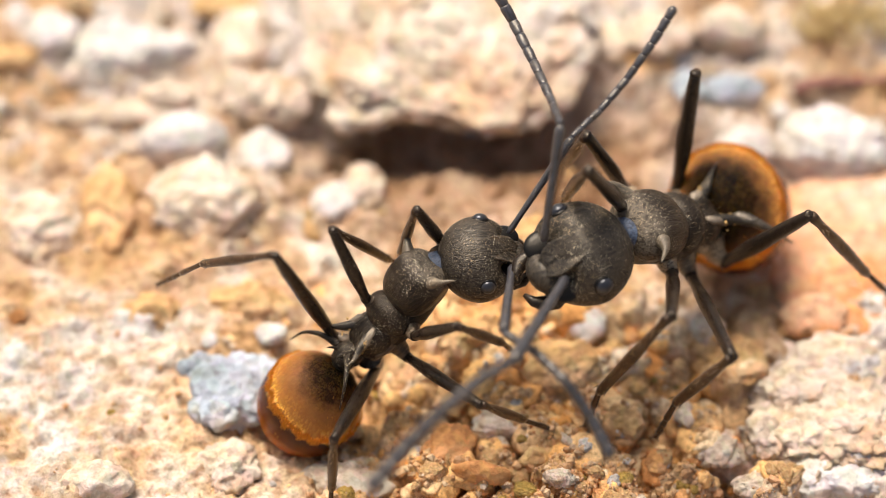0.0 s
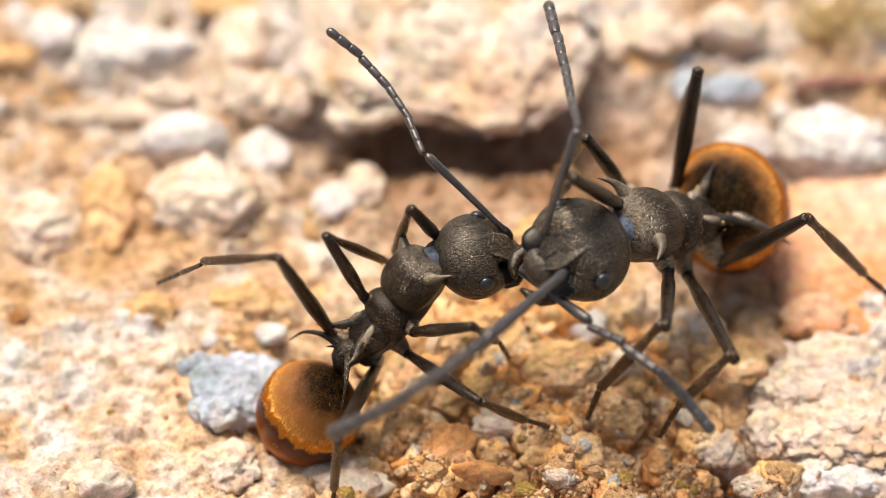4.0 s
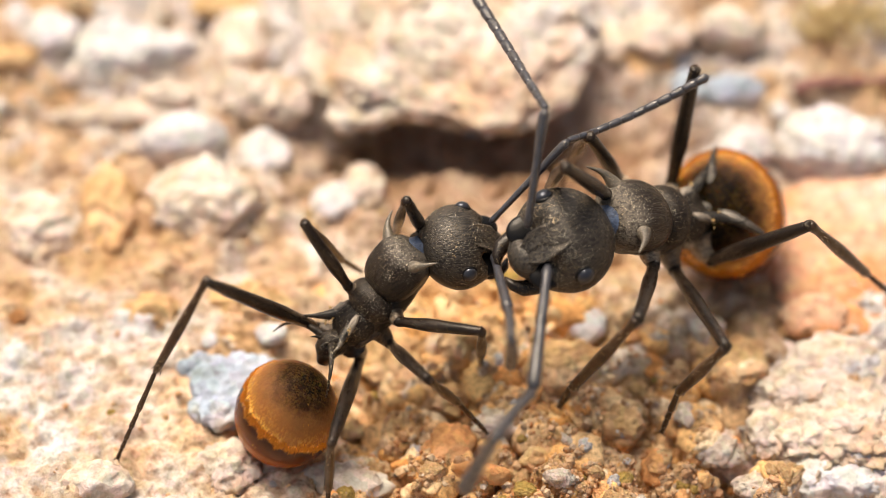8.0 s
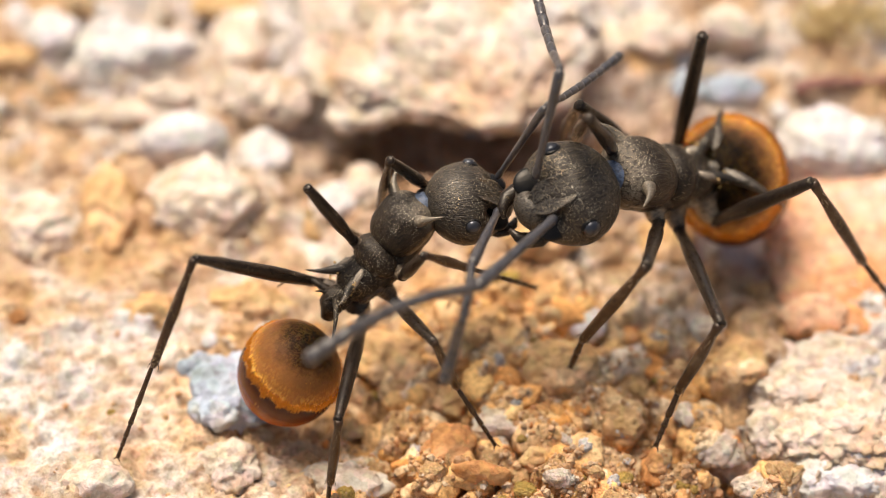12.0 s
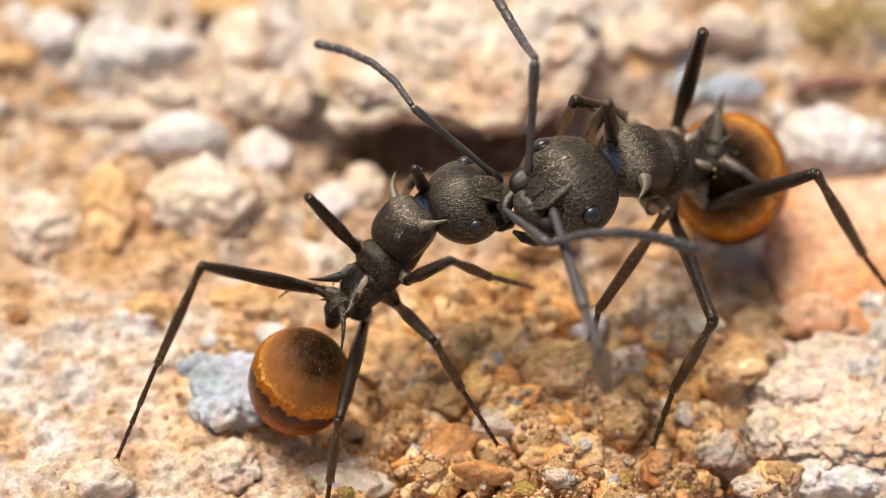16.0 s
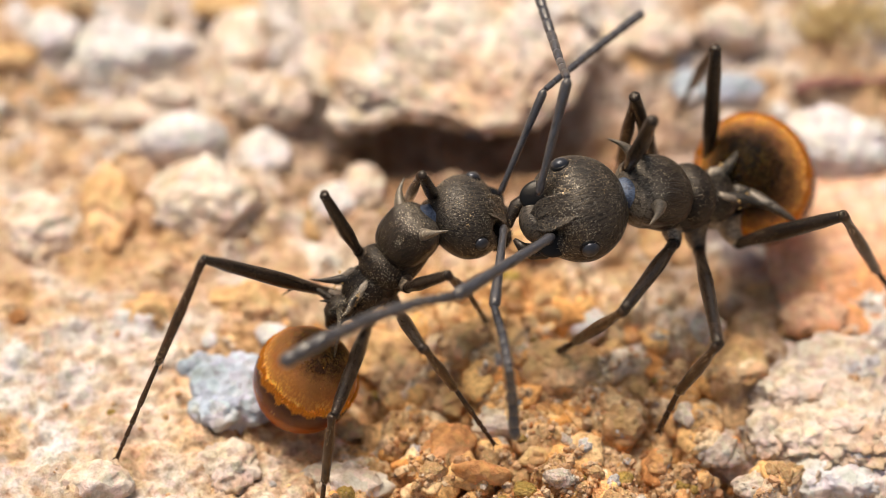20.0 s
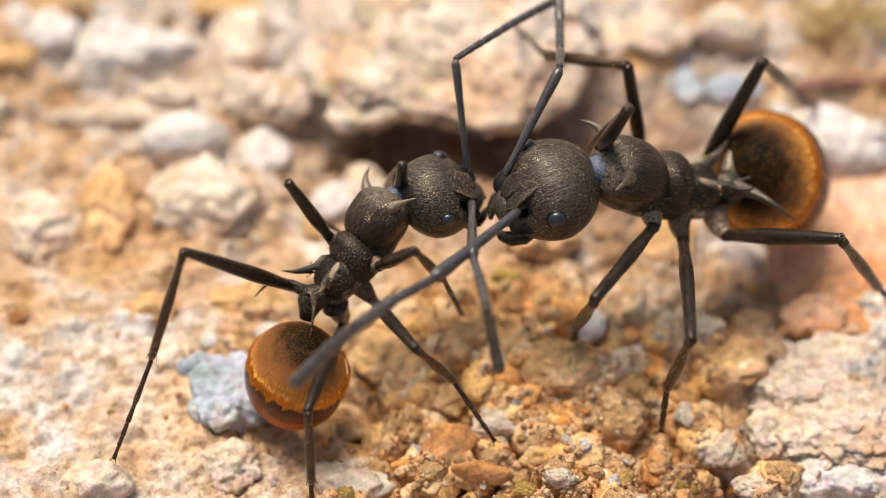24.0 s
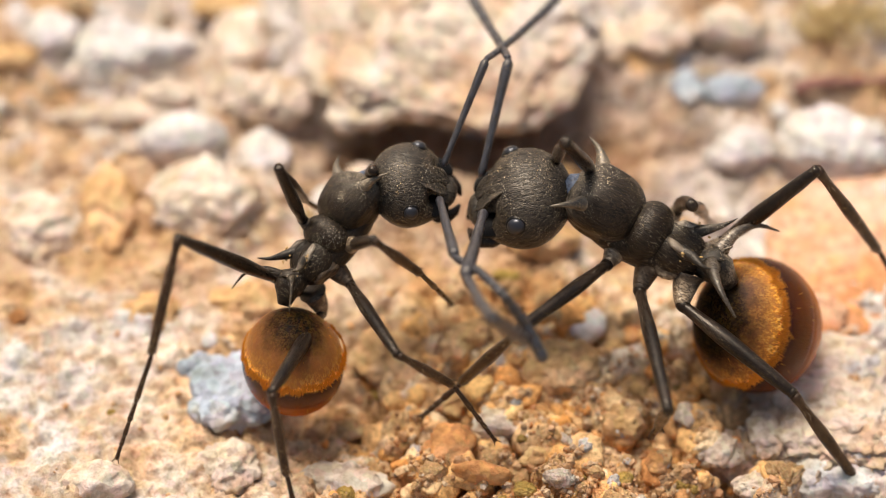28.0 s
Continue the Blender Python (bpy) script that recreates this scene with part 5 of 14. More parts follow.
    walk(small_ant["far_antenna_scape"], [
        (0, mm(0.40, 3.01, -0.60, 4, 39, 13)), (0.25, mm(0.38, 3.01, -0.62, 15, 40, 28)), (0.5, mm(0.38, 3.00, -0.63, 12, 39, 36)), (1.25, mm(0.38, 3.02, -0.59, 18, 40, 6)),
        (1.5, mm(0.38, 3.02, -0.58, 15, 39, -2)), (1.75, mm(0.39, 3.02, -0.59, 5, 39, -4)), (2, mm(0.41, 2.99, -0.64, -14, 39, -4)), (2.25, mm(0.39, 2.95, -0.74, -11, 39, 1)),
        (2.5, mm(0.37, 2.92, -0.79, 1, 39, 4)), (2.75, mm(0.39, 2.93, -0.77, -12, 39, 0)), (3, mm(0.40, 2.94, -0.74, -15, 38, -5)), (3.25, mm(0.40, 2.94, -0.74, 71, 36, 51)),
        (3.5, mm(0.39, 2.93, -0.77, 64, 10, 98)), (4.25, mm(0.33, 2.88, -0.88, 52, 12, 96)), (4.75, mm(0.25, 2.83, -0.97, 36, 13, 93)), (5.25, mm(0.18, 2.82, -1.01, 35, 14, 91)),
        (5.5, mm(0.30, 2.93, -0.81, 35, 14, 90)), (5.75, mm(0.40, 3.00, -0.62, 61, 23, 74)), (6, mm(0.42, 3.04, -0.50, 59, 33, 47)), (6.25, mm(0.41, 3.10, -0.30, 67, 20, 77)),
        (6.5, mm(0.40, 3.13, -0.15, 72, -13, 117)), (6.75, mm(0.34, 3.11, -0.33, 27, 38, 28)), (7, mm(0.40, 2.96, -0.71, 5, 32, 27)), (7.25, mm(0.44, 2.69, -1.09, -3, 34, 24)),
        (7.5, mm(0.39, 2.60, -1.20, 4, 36, 25)), (7.75, mm(0.36, 2.74, -1.06, 11, 36, 35)), (8, mm(0.41, 2.89, -0.83, 3, 37, -2)), (8.25, mm(0.43, 2.90, -0.81, 33, 39, 24)),
        (8.5, mm(0.43, 2.87, -0.86, 36, 34, 51)), (9, mm(0.44, 2.92, -0.77, 28, 36, 43)), (9.5, mm(0.35, 2.98, -0.69, 46, 32, 55)), (9.75, mm(0.32, 2.99, -0.69, 64, 16, 79)),
        (10, mm(0.33, 3.01, -0.65, 53, 4, 93)), (10.25, mm(0.38, 3.03, -0.55, 39, 14, 81)), (10.5, mm(0.40, 3.04, -0.53, 30, 29, 57)), (10.75, mm(0.41, 3.02, -0.58, 29, 39, 20)),
        (11, mm(0.42, 2.98, -0.66, 25, 39, 17)), (11.25, mm(0.44, 2.92, -0.76, 60, 37, 29)), (11.5, mm(0.47, 2.90, -0.78, 90, 32, 54)), (11.75, mm(0.50, 2.93, -0.71, 66, 38, 25)),
        (12, mm(0.51, 2.94, -0.69, 42, 39, 10)), (12.5, mm(0.55, 2.96, -0.60, 51, 41, 6)), (14, mm(0.54, 2.98, -0.57, 54, 41, 21)), (14.5, mm(0.53, 2.98, -0.58, 48, 40, 25)),
        (14.75, mm(0.52, 2.98, -0.59, 29, 40, 18)), (15, mm(0.50, 2.98, -0.62, -1, 39, 11)), (15.5, mm(0.45, 2.94, -0.73, -1, 37, 11)), (15.75, mm(0.47, 2.96, -0.67, 68, 28, 56)),
        (16, mm(0.50, 3.00, -0.54, 60, 4, 94)), (16.5, mm(0.44, 3.05, -0.47, 43, 20, 64)), (16.75, mm(0.46, 3.07, -0.37, 56, 28, 41)), (17, mm(0.52, 3.07, -0.27, 50, 32, 19)),
        (17.25, mm(0.61, 3.06, -0.17, 55, 30, 41)), (17.5, mm(0.70, 3.03, -0.11, 43, 29, 58)), (17.75, mm(0.65, 3.02, -0.31, 50, 35, 48)), (18, mm(0.51, 2.97, -0.62, 43, 39, 32)),
        (18.25, mm(0.42, 2.92, -0.78, 42, 37, 43)), (18.5, mm(0.31, 2.85, -0.93, 29, 35, 49)), (19, mm(0.18, 2.81, -1.02, 24, 38, 29)), (19.5, mm(0.19, 2.80, -1.03, 44, 37, 30)),
        (20, mm(0.25, 2.80, -1.01, 17, 38, 26)), (20.5, mm(0.29, 2.85, -0.93, 22, 40, 22)), (20.75, mm(0.26, 2.88, -0.91, 74, 27, 69)), (21, mm(0.19, 2.86, -0.95, 53, 6, 100)),
        (21.25, mm(0.23, 2.82, -1.00, 70, 14, 89)), (21.5, mm(0.33, 2.82, -0.97, 68, 23, 72)), (21.75, mm(0.36, 2.88, -0.87, 84, 20, 69)), (22.25, mm(0.43, 2.91, -0.79, 88, 12, 74)),
        (23.25, mm(0.55, 2.94, -0.66, 55, -2, 86)), (23.5, mm(0.55, 2.94, -0.66, 54, -2, 87)), (23.75, mm(0.53, 2.93, -0.68, 70, 12, 75)), (24, mm(0.51, 2.92, -0.72, 56, 30, 55)),
        (24.5, mm(0.95, 2.82, -0.45, 42, 36, 46)), (24.75, mm(0.92, 2.81, -0.52, 37, 43, 38)), (25, mm(0.88, 2.81, -0.59, 45, 44, 33)), (25.5, mm(0.88, 2.76, -0.70, 62, 39, 37)),
        (25.75, mm(0.88, 2.73, -0.73, 52, 48, 18)), (26, mm(0.86, 2.70, -0.80, 11, 53, -3)), (26.5, mm(0.77, 2.69, -0.90, 31, 55, 5)), (27, mm(0.91, 2.67, -0.80, 16, 53, 6)),
        (27.25, mm(0.94, 2.66, -0.78, 41, 50, 16)), (27.5, mm(0.96, 2.65, -0.78, 52, 46, 25)), (28, mm(1.00, 2.65, -0.73, 32, 49, 22)),
    ])
    walk(small_ant["far_antenna_fl1"], [
        (0, mm(-0.11, 5.69, -0.45, -42, 37, -3)), (0.25, mm(-0.45, 5.55, -0.06, -43, 40, 12)), (0.5, mm(-0.91, 5.37, -0.18, -36, 40, 24)), (1, mm(0.14, 5.67, 0.02, -45, 39, 0)),
        (1.5, mm(0.92, 5.65, -0.03, -52, 35, -17)), (1.75, mm(0.73, 5.72, -0.42, -61, 30, -31)), (2, mm(0.18, 5.67, -1.15, -62, 25, -40)), (2.25, mm(0.02, 5.63, -1.15, -60, 30, -28)),
        (2.5, mm(0.18, 5.65, -0.77, -52, 36, -14)), (2.75, mm(0.04, 5.61, -1.20, -57, 28, -32)), (3, mm(0.19, 5.61, -1.29, -36, 20, -46)), (3.25, mm(0.64, 4.68, 1.36, -71, 39, 3)),
        (3.5, mm(-0.85, 3.18, 1.66, -5, 23, 78)), (4.25, mm(-1.39, 3.14, 1.23, 5, 25, 75)), (4.5, mm(-1.82, 3.08, 0.80, 5, 25, 75)), (5.25, mm(-2.06, 3.18, 0.51, 32, 21, 79)),
        (5.5, mm(-1.94, 3.29, 0.72, 32, 20, 79)), (5.75, mm(-0.63, 4.27, 1.58, -15, 28, 63)), (6, mm(0.27, 4.94, 1.46, -49, 33, 48)), (6.25, mm(-0.42, 4.18, 2.07, -27, 36, 40)),
        (6.5, mm(-0.08, 2.22, 2.38, -23, 31, 58)), (6.75, mm(-0.13, 5.61, 0.65, -55, 36, 9)), (7, mm(-0.71, 5.45, -0.52, -70, 16, -21)), (7.25, mm(-0.74, 5.15, -1.22, -51, 27, -10)),
        (7.5, mm(-0.69, 5.11, -1.06, -23, 36, 21)), (7.75, mm(-0.92, 5.12, -0.63, -57, 37, 9)), (8, mm(0.58, 5.62, -0.74, -73, 28, -32)), (8.25, mm(0.34, 5.37, 0.35, -66, 38, 3)),
        (8.5, mm(-0.71, 4.96, 0.48, -37, 35, 48)), (8.75, mm(-0.78, 5.08, 0.29, -71, 38, 2)), (9, mm(-0.68, 5.19, 0.27, -81, 28, -34)), (9.5, mm(-0.62, 4.92, 0.98, -76, 30, -34)),
        (9.75, mm(-0.73, 3.90, 1.66, -83, 39, -10)), (10, mm(-1.31, 3.04, 1.54, -35, 12, 84)), (10.25, mm(-1.65, 3.78, 1.13, -22, 11, 84)), (10.5, mm(-1.24, 4.87, 0.67, -28, 33, 48)),
        (10.75, mm(0.37, 5.55, 0.46, -63, 29, -37)), (11, mm(0.39, 5.55, 0.25, -76, 36, -13)), (11.25, mm(1.02, 4.82, 1.12, -36, 36, 37)), (11.5, mm(1.32, 4.05, 1.55, -3, 35, 44)),
        (11.75, mm(1.41, 4.60, 1.25, -40, 38, 28)), (12, mm(1.27, 5.15, 0.72, -82, 34, -21)), (12.5, mm(1.77, 4.83, 0.99, -70, 38, -16)), (13.75, mm(1.46, 4.94, 1.09, -72, 41, -6)),
        (14.5, mm(0.92, 5.20, 0.97, -90, 37, -18)), (14.75, mm(0.63, 5.51, 0.44, -94, 19, -54)), (15, mm(-0.03, 5.66, -0.65, -70, 14, -60)), (15.5, mm(-0.09, 5.62, -0.76, -52, 37, 1)),
        (15.75, mm(0.27, 4.51, 1.58, -30, 23, 66)), (16, mm(-0.89, 3.09, 1.81, -14, 14, 80)), (16.25, mm(-1.06, 3.67, 1.69, -40, 28, 48)), (16.5, mm(-1.10, 4.48, 1.29, -62, 31, -14)),
        (16.75, mm(0.25, 4.92, 1.62, -85, 26, -32)), (17, mm(0.98, 5.09, 1.52, -107, 8, -68)), (17.25, mm(0.40, 5.00, 1.75, -88, 14, -57)), (17.5, mm(-0.52, 4.84, 1.54, -67, 15, -52)),
        (17.75, mm(0.13, 5.07, 1.42, -72, 12, -57)), (18, mm(0.47, 5.29, 0.83, -83, 7, -63)), (18.25, mm(-0.14, 5.16, 0.67, -83, 20, -46)), (18.5, mm(-1.00, 4.99, 0.16, -70, 31, -25)),
        (19, mm(-0.41, 5.34, -0.16, -64, 32, -26)), (19.5, mm(0.20, 5.08, 0.48, -53, 35, -14)), (20, mm(-0.44, 5.38, -0.39, -58, 37, -7)), (20.5, mm(-0.02, 5.45, -0.14, -53, 36, -15)),
        (20.75, mm(-0.02, 4.27, 1.43, -53, 40, 16)), (21, mm(-1.46, 2.79, 1.23, -23, 29, 65)), (21.25, mm(-0.71, 3.47, 1.49, -36, 31, 57)), (21.5, mm(-0.31, 4.08, 1.37, -46, 32, 46)),
        (21.75, mm(0.43, 3.85, 1.68, -28, 34, 48)), (22.25, mm(0.48, 3.49, 1.88, -18, 33, 52)), (23, mm(-0.63, 3.04, 1.79, -16, 25, 58)), (23.25, mm(-1.02, 2.97, 1.58, -14, 23, 60)),
        (23.5, mm(-1.06, 2.94, 1.56, -12, 24, 60)), (23.75, mm(-0.26, 3.69, 1.83, -38, 45, 18)), (24, mm(-0.11, 4.73, 1.24, -55, 47, -25)), (24.5, mm(0.25, 5.01, 1.02, -51, 53, -9)),
        (24.75, mm(0.45, 5.21, 0.70, -56, 52, -32)), (25, mm(0.93, 5.17, 0.78, -54, 47, -46)), (25.5, mm(1.32, 4.70, 1.17, -72, 37, -71)), (25.75, mm(1.87, 4.84, 0.71, -75, 39, -69)),
        (26, mm(1.43, 5.36, -0.49, -71, 44, -61)), (26.5, mm(1.69, 5.14, -0.09, -44, 53, -43)), (27, mm(1.24, 5.35, -0.34, -72, 50, -44)), (27.25, mm(1.69, 5.01, 0.39, -64, 50, -42)),
        (27.5, mm(1.65, 4.84, 0.70, -53, 52, -39)), (27.75, mm(1.50, 4.97, 0.57, -63, 53, -35)), (28, mm(1.13, 5.21, 0.21, -71, 54, -26)),
    ])
    walk(small_ant["far_antenna_fl2"], [
        (0, mm(-0.48, 6.47, -1.00, -23, 38, 4)), (0.25, mm(-1.04, 6.19, -0.59, -33, 40, 15)), (0.5, mm(-1.60, 5.98, -0.63, -33, 40, 23)), (1, mm(-0.33, 6.39, -0.55, -24, 40, 6)),
        (1.25, mm(0.30, 6.41, -0.54, -24, 39, -4)), (1.5, mm(0.66, 6.39, -0.68, -33, 36, -17)), (1.75, mm(0.60, 6.38, -1.20, -42, 32, -27)), (2, mm(0.19, 6.28, -1.97, -46, 28, -34)),
        (2.25, mm(-0.14, 6.29, -1.92, -45, 32, -24)), (2.5, mm(-0.13, 6.38, -1.43, -35, 36, -11)), (2.75, mm(0.00, 6.30, -1.96, -47, 30, -28)), (3, mm(0.64, 6.34, -1.85, -44, 23, -42)),
        (3.25, mm(0.02, 4.99, 0.61, -59, 40, 17)), (3.5, mm(-1.85, 3.35, 1.58, 8, 18, 86)), (4.25, mm(-2.36, 3.45, 1.31, 13, 19, 85)), (4.5, mm(-2.79, 3.38, 0.88, 12, 19, 86)),
        (5.25, mm(-2.88, 3.53, 1.02, 8, 17, 87)), (5.5, mm(-2.76, 3.64, 1.23, 7, 16, 86)), (5.75, mm(-1.57, 4.60, 1.35, -17, 23, 73)), (6, mm(-0.51, 5.09, 0.81, -46, 33, 48)),
        (6.25, mm(-1.22, 4.70, 1.70, -22, 37, 36)), (6.5, mm(-0.99, 2.55, 2.04, -21, 29, 62)), (6.75, mm(-0.72, 6.12, -0.02, -51, 35, 1)), (7, mm(-0.83, 5.88, -1.44, -51, 21, -12)),
        (7.25, mm(-0.97, 5.86, -1.93, -44, 27, -9)), (7.5, mm(-1.24, 5.91, -1.39, -42, 36, 18)), (7.75, mm(-1.53, 5.58, -1.32, -58, 37, 3)), (8, mm(0.35, 6.12, -1.60, -49, 30, -28)),
        (8.25, mm(-0.26, 5.76, -0.39, -56, 37, -2)), (8.5, mm(-1.55, 5.25, -0.02, -37, 37, 37)), (8.75, mm(-1.39, 5.40, -0.48, -63, 37, -3)), (9, mm(-0.98, 5.59, -0.62, -65, 29, -31)),
        (9.5, mm(-0.90, 5.41, 0.12, -65, 33, -29)), (9.75, mm(-1.34, 4.14, 0.87, -75, 40, -3)), (10, mm(-2.16, 3.01, 0.96, -36, 17, 77)), (10.25, mm(-2.60, 3.80, 0.74, -28, 17, 76)),
        (10.5, mm(-2.08, 5.29, 0.27, -43, 37, 34)), (10.75, mm(0.28, 6.18, -0.34, -52, 30, -36)), (11, mm(-0.12, 5.93, -0.55, -70, 36, -14)), (11.25, mm(0.24, 5.27, 0.64, -49, 38, 8)),
        (11.5, mm(0.59, 4.77, 1.51, -29, 38, 13)), (12, mm(0.79, 5.48, -0.12, -73, 36, -15)), (12.5, mm(1.29, 5.32, 0.23, -72, 36, -22)), (13.75, mm(0.86, 5.33, 0.36, -69, 39, -15)),
        (14.5, mm(0.34, 5.39, 0.15, -76, 37, -19)), (14.75, mm(0.38, 5.73, -0.53, -82, 23, -47)), (15, mm(0.15, 6.03, -1.59, -64, 13, -61)), (15.25, mm(-0.05, 6.28, -1.53, -64, 24, -43)),
        (15.5, mm(-0.58, 6.24, -1.40, -58, 36, -3)), (15.75, mm(-0.62, 4.68, 1.10, -29, 21, 70)), (16, mm(-1.88, 3.21, 1.57, -11, 6, 92)), (16.25, mm(-1.85, 3.97, 1.11, -43, 29, 45)),
        (16.5, mm(-1.43, 5.06, 0.51, -57, 31, -15)), (16.75, mm(-0.08, 5.23, 0.70, -84, 26, -30)), (17, mm(0.66, 5.11, 0.55, -107, 5, -73)), (17.25, mm(0.30, 5.22, 0.76, -89, 12, -60)),
        (17.5, mm(-0.35, 5.28, 0.63, -66, 13, -55)), (17.75, mm(0.29, 5.41, 0.46, -71, 10, -59)), (18, mm(0.52, 5.45, -0.18, -81, 6, -64)), (18.25, mm(-0.29, 5.49, -0.29, -78, 21, -44)),
        (18.5, mm(-1.30, 5.52, -0.66, -57, 32, -23)), (19, mm(-0.66, 5.95, -0.94, -59, 31, -27)), (19.5, mm(-0.11, 5.79, -0.18, -49, 36, -13)), (20, mm(-0.89, 5.98, -1.09, -55, 37, -8)),
        (20.5, mm(-0.32, 6.18, -0.80, -46, 35, -17)), (20.75, mm(-0.70, 4.72, 0.81, -47, 40, 19)), (21, mm(-2.40, 3.00, 0.87, -16, 28, 67)), (21.25, mm(-1.57, 3.67, 0.97, -32, 32, 54)),
        (21.5, mm(-1.09, 4.28, 0.74, -49, 34, 36)), (21.75, mm(-0.43, 4.25, 1.29, -31, 38, 40)), (22, mm(-0.26, 4.12, 1.51, -22, 38, 45)), (22.75, mm(-1.10, 3.60, 1.65, -11, 25, 59)),
        (23.25, mm(-1.93, 3.38, 1.35, -8, 20, 64)), (23.5, mm(-1.97, 3.37, 1.36, -6, 20, 65)), (23.75, mm(-0.93, 4.32, 1.38, -34, 43, 24)), (24, mm(-0.42, 5.52, 0.66, -57, 47, -25)),
        (24.5, mm(-0.28, 5.75, 0.54, -57, 53, -16)), (24.75, mm(0.19, 6.05, 0.17, -59, 51, -36)), (25, mm(0.94, 6.03, 0.21, -49, 46, -48)), (25.5, mm(1.44, 5.35, 0.39, -63, 37, -71)),
        (25.75, mm(1.89, 5.52, -0.06, -65, 40, -67)), (26, mm(1.40, 6.11, -1.19, -66, 44, -62)), (26.5, mm(1.77, 6.07, -0.52, -49, 53, -46)), (27, mm(0.93, 6.10, -0.97, -58, 48, -51)),
        (27.25, mm(1.47, 5.83, -0.20, -47, 49, -47)), (27.5, mm(1.56, 5.72, 0.20, -42, 51, -41)), (28, mm(0.57, 5.86, -0.35, -61, 54, -20)),
    ])
    walk(small_ant["far_antenna_fl3"], [
        (0, mm(-0.79, 7.40, -1.31, -5, 39, 11)), (0.25, mm(-1.61, 6.93, -1.03, -26, 40, 17)), (0.5, mm(-2.27, 6.62, -1.06, -31, 40, 22)), (0.75, mm(-1.59, 6.93, -0.87, -26, 40, 17)),
        (1, mm(-0.70, 7.29, -0.87, -4, 40, 12)), (1.25, mm(0.11, 7.36, -0.86, -11, 39, -1)), (1.5, mm(0.60, 7.31, -1.13, -21, 36, -16)), (1.75, mm(0.63, 7.22, -1.78, -26, 33, -24)),
        (2, mm(0.30, 7.06, -2.62, -28, 31, -28)), (2.25, mm(-0.20, 7.11, -2.53, -23, 34, -19)), (2.5, mm(-0.31, 7.27, -1.90, -18, 37, -9)), (2.75, mm(0.01, 7.09, -2.61, -32, 32, -24)),
        (3, mm(0.92, 7.08, -2.51, -40, 26, -37)), (3.25, mm(-0.68, 5.33, -0.07, -50, 40, 28)), (3.5, mm(-2.86, 3.47, 1.72, 23, 14, 91)), (4.25, mm(-3.35, 3.61, 1.52, 23, 13, 94)),
        (4.5, mm(-3.79, 3.53, 1.09, 24, 12, 95)), (5, mm(-3.92, 3.57, 1.07, 22, 11, 96)), (5.5, mm(-3.77, 3.74, 1.35, 20, 10, 95)), (5.75, mm(-2.54, 4.77, 1.07, -20, 16, 85)),
        (6, mm(-1.30, 5.27, 0.19, -46, 33, 48)), (6.25, mm(-1.96, 5.34, 1.39, -19, 37, 32)), (6.5, mm(-1.92, 2.84, 1.72, -19, 27, 65)), (6.75, mm(-1.18, 6.76, -0.67, -47, 33, -7)),
        (7, mm(-0.96, 6.57, -2.19, -25, 23, -6)), (7.25, mm(-1.18, 6.64, -2.56, -27, 28, -7)), (7.5, mm(-1.87, 6.51, -1.94, -44, 36, 17)), (7.75, mm(-2.08, 6.09, -2.01, -47, 37, 2)),
        (8, mm(0.32, 6.89, -2.27, -24, 31, -25)), (8.25, mm(-0.75, 6.35, -1.06, -45, 37, -6)), (8.5, mm(-2.34, 5.68, -0.52, -38, 38, 27)), (8.75, mm(-1.92, 5.89, -1.20, -53, 36, -7)),
        (9, mm(-1.15, 6.20, -1.43, -42, 30, -30)), (9.5, mm(-1.13, 6.03, -0.66, -54, 34, -26)), (9.75, mm(-1.96, 4.44, 0.11, -70, 40, -1)), (10, mm(-3.00, 3.03, 0.38, -38, 22, 70)),
        (10.25, mm(-3.51, 3.87, 0.28, -30, 23, 67)), (10.5, mm(-2.86, 5.66, -0.29, -42, 39, 27)), (10.75, mm(0.33, 6.93, -1.03, -41, 30, -36)), (11, mm(-0.58, 6.41, -1.34, -68, 35, -17)),
        (11.25, mm(-0.32, 5.87, 0.02, -53, 34, -16)), (11.5, mm(0.09, 5.57, 1.11, -24, 33, -18)), (12, mm(0.31, 5.92, -0.92, -68, 37, -12)), (12.5, mm(0.88, 5.83, -0.56, -75, 34, -29)),
        (13.75, mm(0.38, 5.83, -0.39, -66, 36, -22)), (14.5, mm(-0.15, 5.81, -0.65, -64, 36, -22)), (15, mm(0.44, 6.43, -2.48, -55, 14, -60)), (15.25, mm(-0.04, 6.86, -2.37, -62, 24, -43)),
        (15.5, mm(-1.07, 6.80, -2.11, -58, 36, -5)), (15.75, mm(-1.52, 4.81, 0.64, -30, 18, 76)), (16, mm(-2.89, 3.16, 1.38, -8, -3, 104)), (16.25, mm(-2.61, 4.25, 0.49, -50, 31, 38)),
        (16.5, mm(-1.70, 5.71, -0.23, -53, 30, -18)), (16.75, mm(-0.43, 5.55, -0.21, -87, 26, -33)), (17, mm(0.35, 5.11, -0.43, -106, -3, -86)), (17.5, mm(-0.13, 5.69, -0.28, -65, 10, -60)),
        (17.75, mm(0.48, 5.73, -0.49, -71, 7, -63)), (18, mm(0.62, 5.61, -1.19, -80, 2, -69)), (18.5, mm(-1.50, 6.20, -1.40, -44, 32, -22)), (19, mm(-0.82, 6.62, -1.69, -58, 30, -31)),
        (19.5, mm(-0.39, 6.56, -0.80, -50, 35, -14)), (20, mm(-1.30, 6.63, -1.76, -54, 36, -9)), (20.5, mm(-0.52, 6.98, -1.40, -45, 34, -20)), (20.75, mm(-1.38, 5.23, 0.24, -44, 40, 20)),
